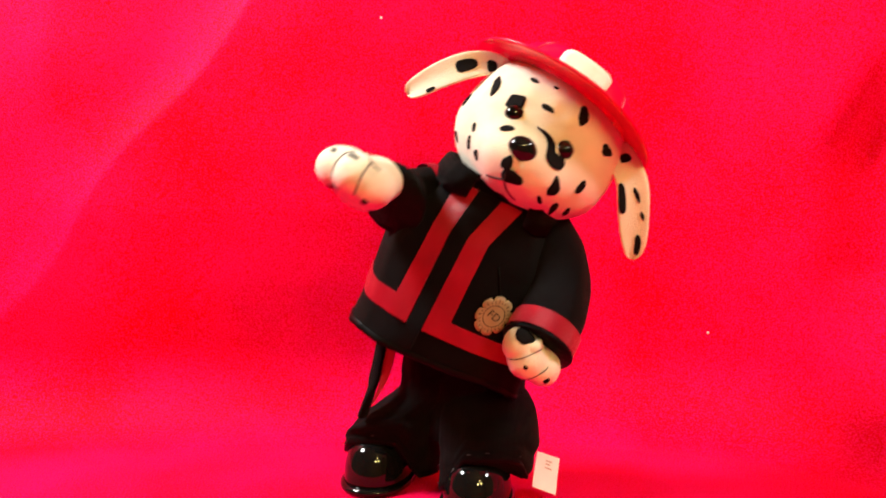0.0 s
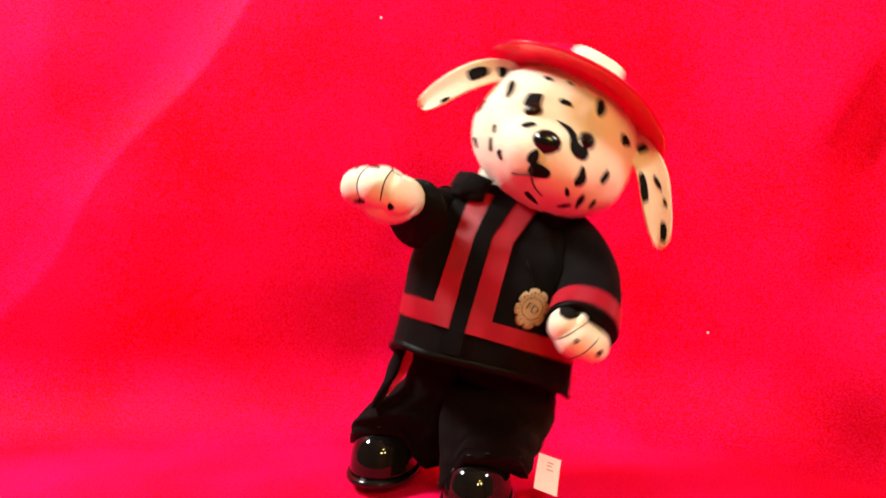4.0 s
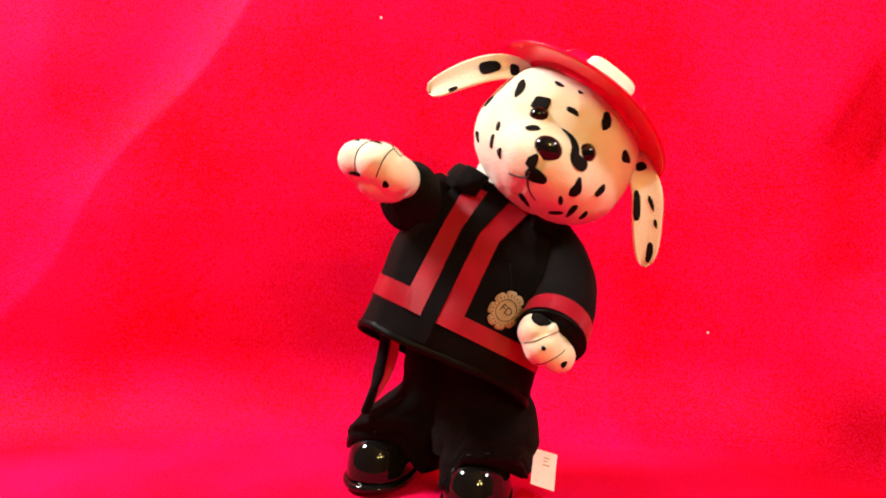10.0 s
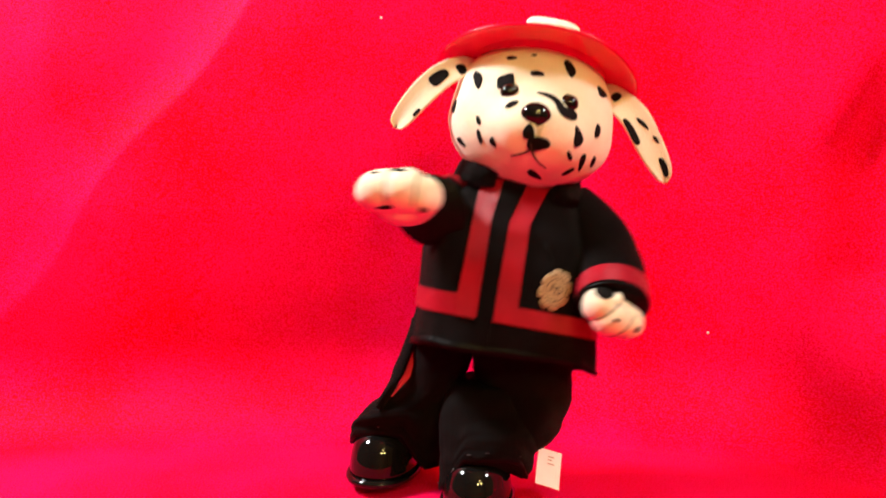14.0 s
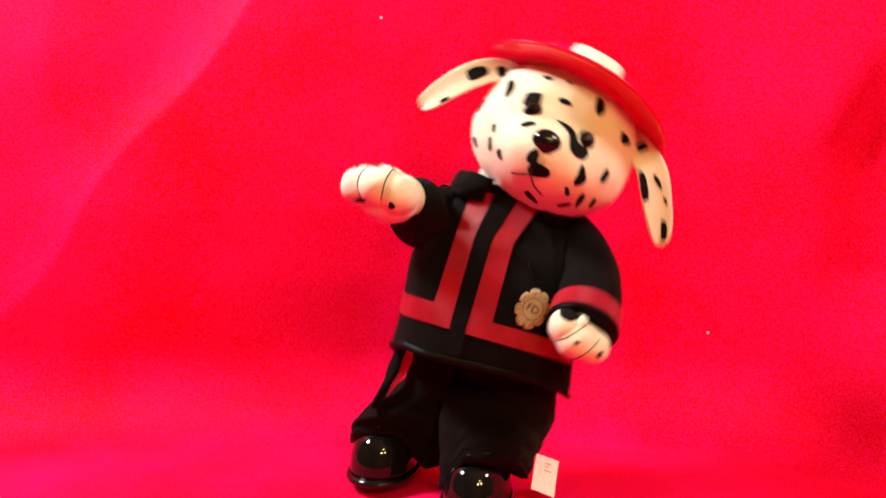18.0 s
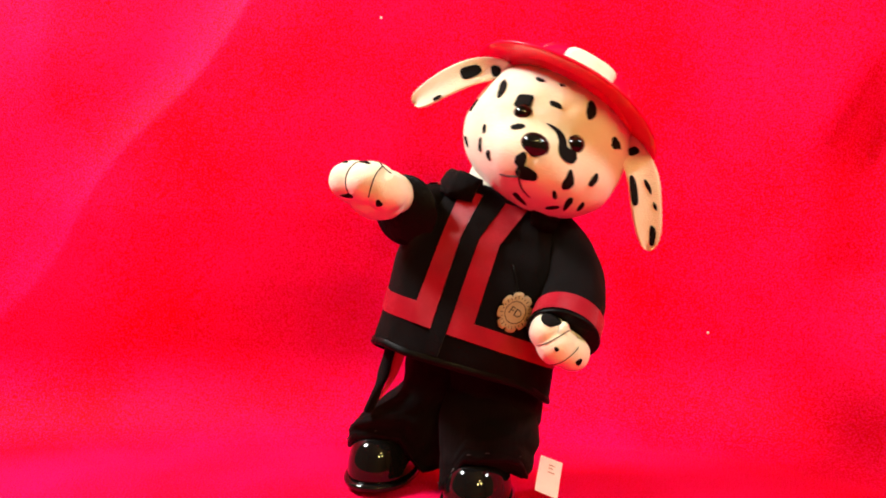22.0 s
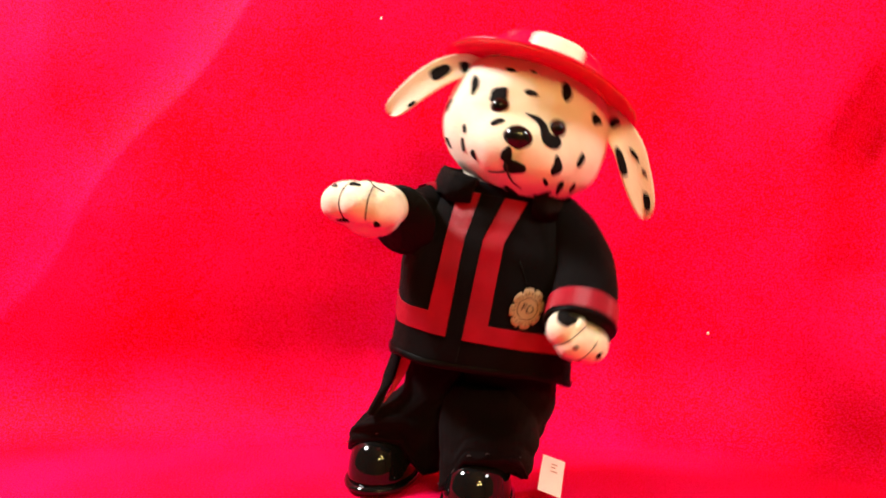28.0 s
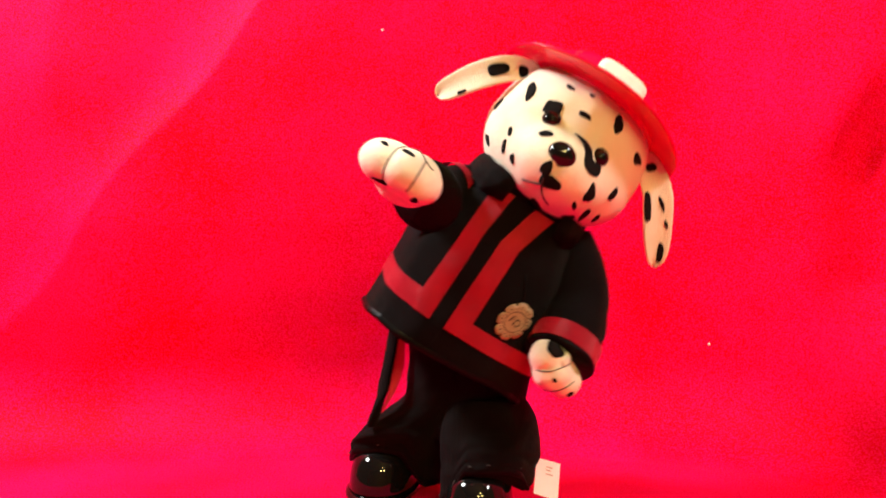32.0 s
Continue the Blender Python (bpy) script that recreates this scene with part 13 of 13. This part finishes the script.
def label_rows():
    return [
        (0, pose(0.0739, -0.0110, 0.0224, 0.0, 14.1, 0.0)),
        (0.2, pose(0.0707, -0.0110, 0.0284, 0.0, 9.7, 0.0)),
        (0.4, pose(0.0739, -0.0110, 0.0272, 0.0, 10.6, 0.0)),
        (0.6, pose(0.0751, -0.0110, 0.0218, 0.0, 14.6, 0.0)),
        (0.8, pose(0.0711, -0.0110, 0.0270, 0.0, 10.7, 0.0)),
        (1, pose(0.0715, -0.0110, 0.0290, 0.0, 9.3, 0.0)),
        (1.2, pose(0.0750, -0.0110, 0.0237, 0.0, 13.2, 0.0)),
        (1.4, pose(0.0723, -0.0110, 0.0250, 0.0, 12.2, 0.0)),
        (1.6, pose(0.0695, -0.0110, 0.0299, 0.0, 8.6, 0.0)),
        (1.8, pose(0.0698, -0.0110, 0.0264, 0.0, 11.2, 0.0)),
        (2, pose(0.0678, -0.0110, 0.0277, 0.0, 10.2, 0.0)),
        (2.2, pose(0.0709, -0.0110, 0.0244, 0.0, 12.7, 0.0)),
        (2.4, pose(0.0712, -0.0110, 0.0247, 0.0, 12.4, 0.0)),
        (2.6, pose(0.0732, -0.0110, 0.0253, 0.0, 12.0, 0.0)),
        (2.8, pose(0.0733, -0.0110, 0.0321, 0.0, 7.0, 0.0)),
        (3, pose(0.0704, -0.0110, 0.0304, 0.0, 8.3, 0.0)),
        (3.2, pose(0.0728, -0.0110, 0.0237, 0.0, 13.1, 0.0)),
        (3.4, pose(0.0754, -0.0110, 0.0254, 0.0, 11.9, 0.0)),
        (3.6, pose(0.0730, -0.0110, 0.0320, 0.0, 7.1, 0.0)),
        (3.8, pose(0.0718, -0.0110, 0.0258, 0.0, 11.6, 0.0)),
        (4, pose(0.0749, -0.0110, 0.0212, 0.0, 15.0, 0.0)),
        (4.2, pose(0.0747, -0.0110, 0.0286, 0.0, 9.6, 0.0)),
        (4.4, pose(0.0720, -0.0110, 0.0285, 0.0, 9.7, 0.0)),
        (4.6, pose(0.0744, -0.0110, 0.0200, 0.0, 15.9, 0.0)),
        (4.8, pose(0.0761, -0.0110, 0.0256, 0.0, 11.8, 0.0)),
        (5, pose(0.0720, -0.0110, 0.0331, 0.0, 6.3, 0.0)),
        (5.2, pose(0.0723, -0.0110, 0.0244, 0.0, 12.7, 0.0)),
        (5.4, pose(0.0751, -0.0110, 0.0221, 0.0, 14.3, 0.0)),
        (5.6, pose(0.0749, -0.0110, 0.0304, 0.0, 8.2, 0.0)),
        (5.8, pose(0.0720, -0.0110, 0.0286, 0.0, 9.6, 0.0)),
        (6, pose(0.0725, -0.0110, 0.0226, 0.0, 13.9, 0.0)),
        (6.2, pose(0.0747, -0.0110, 0.0265, 0.0, 11.1, 0.0)),
        (6.4, pose(0.0729, -0.0110, 0.0319, 0.0, 7.2, 0.0)),
        (6.6, pose(0.0717, -0.0110, 0.0260, 0.0, 11.5, 0.0)),
        (6.8, pose(0.0734, -0.0110, 0.0240, 0.0, 13.0, 0.0)),
        (7, pose(0.0723, -0.0110, 0.0320, 0.0, 7.1, 0.0)),
        (7.2, pose(0.0713, -0.0110, 0.0301, 0.0, 8.5, 0.0)),
        (7.4, pose(0.0734, -0.0110, 0.0222, 0.0, 14.2, 0.0)),
        (7.6, pose(0.0747, -0.0110, 0.0252, 0.0, 12.1, 0.0)),
        (7.8, pose(0.0715, -0.0110, 0.0312, 0.0, 7.7, 0.0)),
        (8, pose(0.0673, -0.0110, 0.0286, 0.0, 9.6, 0.0)),
        (8.2, pose(0.0686, -0.0110, 0.0283, 0.0, 9.8, 0.0)),
        (8.4, pose(0.0705, -0.0110, 0.0268, 0.0, 10.9, 0.0)),
        (8.6, pose(0.0703, -0.0110, 0.0290, 0.0, 9.2, 0.0)),
        (8.8, pose(0.0723, -0.0110, 0.0263, 0.0, 11.3, 0.0)),
        (9, pose(0.0706, -0.0110, 0.0273, 0.0, 10.5, 0.0)),
        (9.2, pose(0.0728, -0.0110, 0.0239, 0.0, 13.0, 0.0)),
        (9.4, pose(0.0714, -0.0110, 0.0260, 0.0, 11.5, 0.0)),
        (9.6, pose(0.0725, -0.0110, 0.0244, 0.0, 12.6, 0.0)),
        (9.8, pose(0.0722, -0.0110, 0.0252, 0.0, 12.0, 0.0)),
        (10, pose(0.0724, -0.0110, 0.0248, 0.0, 12.3, 0.0)),
        (10.2, pose(0.0725, -0.0110, 0.0251, 0.0, 12.1, 0.0)),
        (10.4, pose(0.0708, -0.0110, 0.0296, 0.0, 8.9, 0.0)),
        (10.6, pose(0.0746, -0.0110, 0.0272, 0.0, 10.6, 0.0)),
        (10.8, pose(0.0754, -0.0110, 0.0213, 0.0, 14.9, 0.0)),
        (11, pose(0.0705, -0.0110, 0.0254, 0.0, 11.9, 0.0)),
        (11.2, pose(0.0725, -0.0110, 0.0282, 0.0, 9.8, 0.0)),
        (11.4, pose(0.0756, -0.0110, 0.0228, 0.0, 13.8, 0.0)),
        (11.6, pose(0.0727, -0.0110, 0.0249, 0.0, 12.3, 0.0)),
        (11.8, pose(0.0724, -0.0110, 0.0290, 0.0, 9.2, 0.0)),
        (12, pose(0.0762, -0.0110, 0.0251, 0.0, 12.1, 0.0)),
        (12.2, pose(0.0750, -0.0110, 0.0224, 0.0, 14.1, 0.0)),
        (12.4, pose(0.0705, -0.0110, 0.0286, 0.0, 9.6, 0.0)),
        (12.6, pose(0.0733, -0.0110, 0.0274, 0.0, 10.4, 0.0)),
        (12.8, pose(0.0751, -0.0110, 0.0218, 0.0, 14.6, 0.0)),
        (13, pose(0.0715, -0.0110, 0.0273, 0.0, 10.6, 0.0)),
        (13.2, pose(0.0723, -0.0110, 0.0299, 0.0, 8.6, 0.0)),
        (13.4, pose(0.0759, -0.0110, 0.0231, 0.0, 13.6, 0.0)),
        (13.6, pose(0.0734, -0.0110, 0.0243, 0.0, 12.7, 0.0)),
        (13.8, pose(0.0712, -0.0110, 0.0288, 0.0, 9.4, 0.0)),
        (14, pose(0.0752, -0.0110, 0.0256, 0.0, 11.8, 0.0)),
        (14.2, pose(0.0754, -0.0110, 0.0202, 0.0, 15.7, 0.0)),
        (14.4, pose(0.0768, -0.0110, 0.0200, 0.0, 15.9, 0.0)),
        (14.6, pose(0.0772, -0.0110, 0.0252, 0.0, 12.1, 0.0)),
        (14.8, pose(0.0735, -0.0110, 0.0310, 0.0, 7.8, 0.0)),
        (15, pose(0.0719, -0.0110, 0.0259, 0.0, 11.5, 0.0)),
        (15.2, pose(0.0753, -0.0110, 0.0221, 0.0, 14.3, 0.0)),
        (15.4, pose(0.0749, -0.0110, 0.0296, 0.0, 8.8, 0.0)),
        (15.6, pose(0.0720, -0.0110, 0.0297, 0.0, 8.8, 0.0)),
        (15.8, pose(0.0736, -0.0110, 0.0219, 0.0, 14.5, 0.0)),
        (16, pose(0.0759, -0.0110, 0.0238, 0.0, 13.1, 0.0)),
        (16.2, pose(0.0740, -0.0110, 0.0300, 0.0, 8.6, 0.0)),
        (16.4, pose(0.0730, -0.0110, 0.0241, 0.0, 12.9, 0.0)),
        (16.6, pose(0.0759, -0.0110, 0.0217, 0.0, 14.6, 0.0)),
        (16.8, pose(0.0742, -0.0110, 0.0292, 0.0, 9.1, 0.0)),
        (17, pose(0.0699, -0.0110, 0.0276, 0.0, 10.3, 0.0)),
        (17.2, pose(0.0726, -0.0110, 0.0221, 0.0, 14.3, 0.0)),
        (17.4, pose(0.0755, -0.0110, 0.0249, 0.0, 12.3, 0.0)),
        (17.6, pose(0.0729, -0.0110, 0.0317, 0.0, 7.3, 0.0)),
        (17.8, pose(0.0710, -0.0110, 0.0254, 0.0, 11.9, 0.0)),
        (18, pose(0.0734, -0.0110, 0.0206, 0.0, 15.4, 0.0)),
        (18.2, pose(0.0739, -0.0110, 0.0284, 0.0, 9.7, 0.0)),
        (18.4, pose(0.0718, -0.0110, 0.0287, 0.0, 9.5, 0.0)),
        (18.6, pose(0.0732, -0.0110, 0.0227, 0.0, 13.9, 0.0)),
        (18.8, pose(0.0749, -0.0110, 0.0262, 0.0, 11.3, 0.0)),
        (19, pose(0.0725, -0.0110, 0.0325, 0.0, 6.7, 0.0)),
        (19.2, pose(0.0722, -0.0110, 0.0260, 0.0, 11.5, 0.0)),
        (19.4, pose(0.0746, -0.0110, 0.0221, 0.0, 14.3, 0.0)),
        (19.6, pose(0.0746, -0.0110, 0.0292, 0.0, 9.1, 0.0)),
        (19.8, pose(0.0727, -0.0110, 0.0300, 0.0, 8.5, 0.0)),
        (20, pose(0.0736, -0.0110, 0.0233, 0.0, 13.5, 0.0)),
        (20.2, pose(0.0757, -0.0110, 0.0238, 0.0, 13.1, 0.0)),
        (20.4, pose(0.0771, -0.0110, 0.0248, 0.0, 12.4, 0.0)),
        (20.6, pose(0.0774, -0.0110, 0.0206, 0.0, 15.4, 0.0)),
        (20.8, pose(0.0777, -0.0110, 0.0214, 0.0, 14.8, 0.0)),
        (21, pose(0.0765, -0.0110, 0.0202, 0.0, 15.7, 0.0)),
        (21.2, pose(0.0769, -0.0110, 0.0203, 0.0, 15.6, 0.0)),
        (21.4, pose(0.0743, -0.0110, 0.0219, 0.0, 14.5, 0.0)),
        (21.6, pose(0.0752, -0.0110, 0.0212, 0.0, 15.0, 0.0)),
        (21.8, pose(0.0743, -0.0110, 0.0208, 0.0, 15.3, 0.0)),
        (22, pose(0.0758, -0.0110, 0.0194, 0.0, 16.3, 0.0)),
        (22.2, pose(0.0731, -0.0110, 0.0230, 0.0, 13.7, 0.0)),
        (22.4, pose(0.0708, -0.0110, 0.0287, 0.0, 9.5, 0.0)),
        (22.6, pose(0.0738, -0.0110, 0.0281, 0.0, 9.9, 0.0)),
        (22.8, pose(0.0747, -0.0110, 0.0221, 0.0, 14.3, 0.0)),
        (23, pose(0.0708, -0.0110, 0.0260, 0.0, 11.5, 0.0)),
        (23.2, pose(0.0722, -0.0110, 0.0280, 0.0, 10.0, 0.0)),
        (23.4, pose(0.0757, -0.0110, 0.0222, 0.0, 14.3, 0.0)),
        (23.6, pose(0.0728, -0.0110, 0.0244, 0.0, 12.7, 0.0)),
        (23.8, pose(0.0717, -0.0110, 0.0283, 0.0, 9.8, 0.0)),
        (24, pose(0.0762, -0.0110, 0.0238, 0.0, 13.1, 0.0)),
        (24.2, pose(0.0752, -0.0110, 0.0205, 0.0, 15.5, 0.0)),
        (24.4, pose(0.0707, -0.0110, 0.0276, 0.0, 10.3, 0.0)),
        (24.6, pose(0.0738, -0.0110, 0.0276, 0.0, 10.3, 0.0)),
        (24.8, pose(0.0752, -0.0110, 0.0220, 0.0, 14.4, 0.0)),
        (25, pose(0.0716, -0.0110, 0.0260, 0.0, 11.5, 0.0)),
        (25.2, pose(0.0712, -0.0110, 0.0302, 0.0, 8.4, 0.0)),
        (25.4, pose(0.0743, -0.0110, 0.0250, 0.0, 12.2, 0.0)),
        (25.6, pose(0.0760, -0.0110, 0.0191, 0.0, 16.5, 0.0)),
        (25.8, pose(0.0763, -0.0110, 0.0212, 0.0, 15.0, 0.0)),
        (26, pose(0.0748, -0.0110, 0.0208, 0.0, 15.3, 0.0)),
        (26.2, pose(0.0760, -0.0110, 0.0207, 0.0, 15.4, 0.0)),
        (26.4, pose(0.0742, -0.0110, 0.0218, 0.0, 14.6, 0.0)),
        (26.6, pose(0.0754, -0.0110, 0.0210, 0.0, 15.1, 0.0)),
        (26.8, pose(0.0744, -0.0110, 0.0210, 0.0, 15.1, 0.0)),
        (27, pose(0.0760, -0.0110, 0.0199, 0.0, 16.0, 0.0)),
        (27.2, pose(0.0753, -0.0110, 0.0229, 0.0, 13.7, 0.0)),
        (27.4, pose(0.0761, -0.0110, 0.0284, 0.0, 9.7, 0.0)),
        (27.6, pose(0.0767, -0.0110, 0.0317, 0.0, 7.3, 0.0)),
        (27.8, pose(0.0771, -0.0110, 0.0220, 0.0, 14.4, 0.0)),
        (28, pose(0.0774, -0.0110, 0.0205, 0.0, 15.5, 0.0)),
        (28.2, pose(0.0776, -0.0110, 0.0230, 0.0, 13.6, 0.0)),
        (28.4, pose(0.0780, -0.0110, 0.0181, 0.0, 17.2, 0.0)),
        (28.6, pose(0.0782, -0.0110, 0.0224, 0.0, 14.1, 0.0)),
        (28.8, pose(0.0729, -0.0110, 0.0309, 0.0, 7.9, 0.0)),
        (29, pose(0.0706, -0.0110, 0.0268, 0.0, 10.9, 0.0)),
        (29.2, pose(0.0749, -0.0110, 0.0210, 0.0, 15.1, 0.0)),
        (29.4, pose(0.0761, -0.0110, 0.0296, 0.0, 8.9, 0.0)),
        (29.6, pose(0.0727, -0.0110, 0.0315, 0.0, 7.5, 0.0)),
        (29.8, pose(0.0711, -0.0110, 0.0245, 0.0, 12.6, 0.0)),
        (30, pose(0.0726, -0.0110, 0.0248, 0.0, 12.3, 0.0)),
        (30.2, pose(0.0733, -0.0110, 0.0321, 0.0, 7.0, 0.0)),
        (30.4, pose(0.0736, -0.0110, 0.0293, 0.0, 9.1, 0.0)),
        (30.6, pose(0.0759, -0.0110, 0.0226, 0.0, 14.0, 0.0)),
        (30.8, pose(0.0764, -0.0110, 0.0264, 0.0, 11.2, 0.0)),
        (31, pose(0.0741, -0.0110, 0.0314, 0.0, 7.5, 0.0)),
        (31.2, pose(0.0735, -0.0110, 0.0251, 0.0, 12.1, 0.0)),
        (31.4, pose(0.0738, -0.0110, 0.0248, 0.0, 12.3, 0.0)),
        (31.6, pose(0.0745, -0.0110, 0.0246, 0.0, 12.5, 0.0)),
        (31.8, pose(0.0748, -0.0110, 0.0232, 0.0, 13.5, 0.0)),
        (32, pose(0.0734, -0.0110, 0.0268, 0.0, 10.9, 0.0)),
    ]


def motions():
    for ob in (head, hat, ear_a, ear_b):
        walk(ob, head_rows())
    walk(coat, coat_rows())
    walk(arm_a, raised_arm_rows())
    walk(arm_b, lowered_arm_rows())
    walk(leg_a, leg_rows_up())
    walk(hips, hip_rows())
    walk(strap, strap_rows())
    walk(tag, label_rows())


motions()
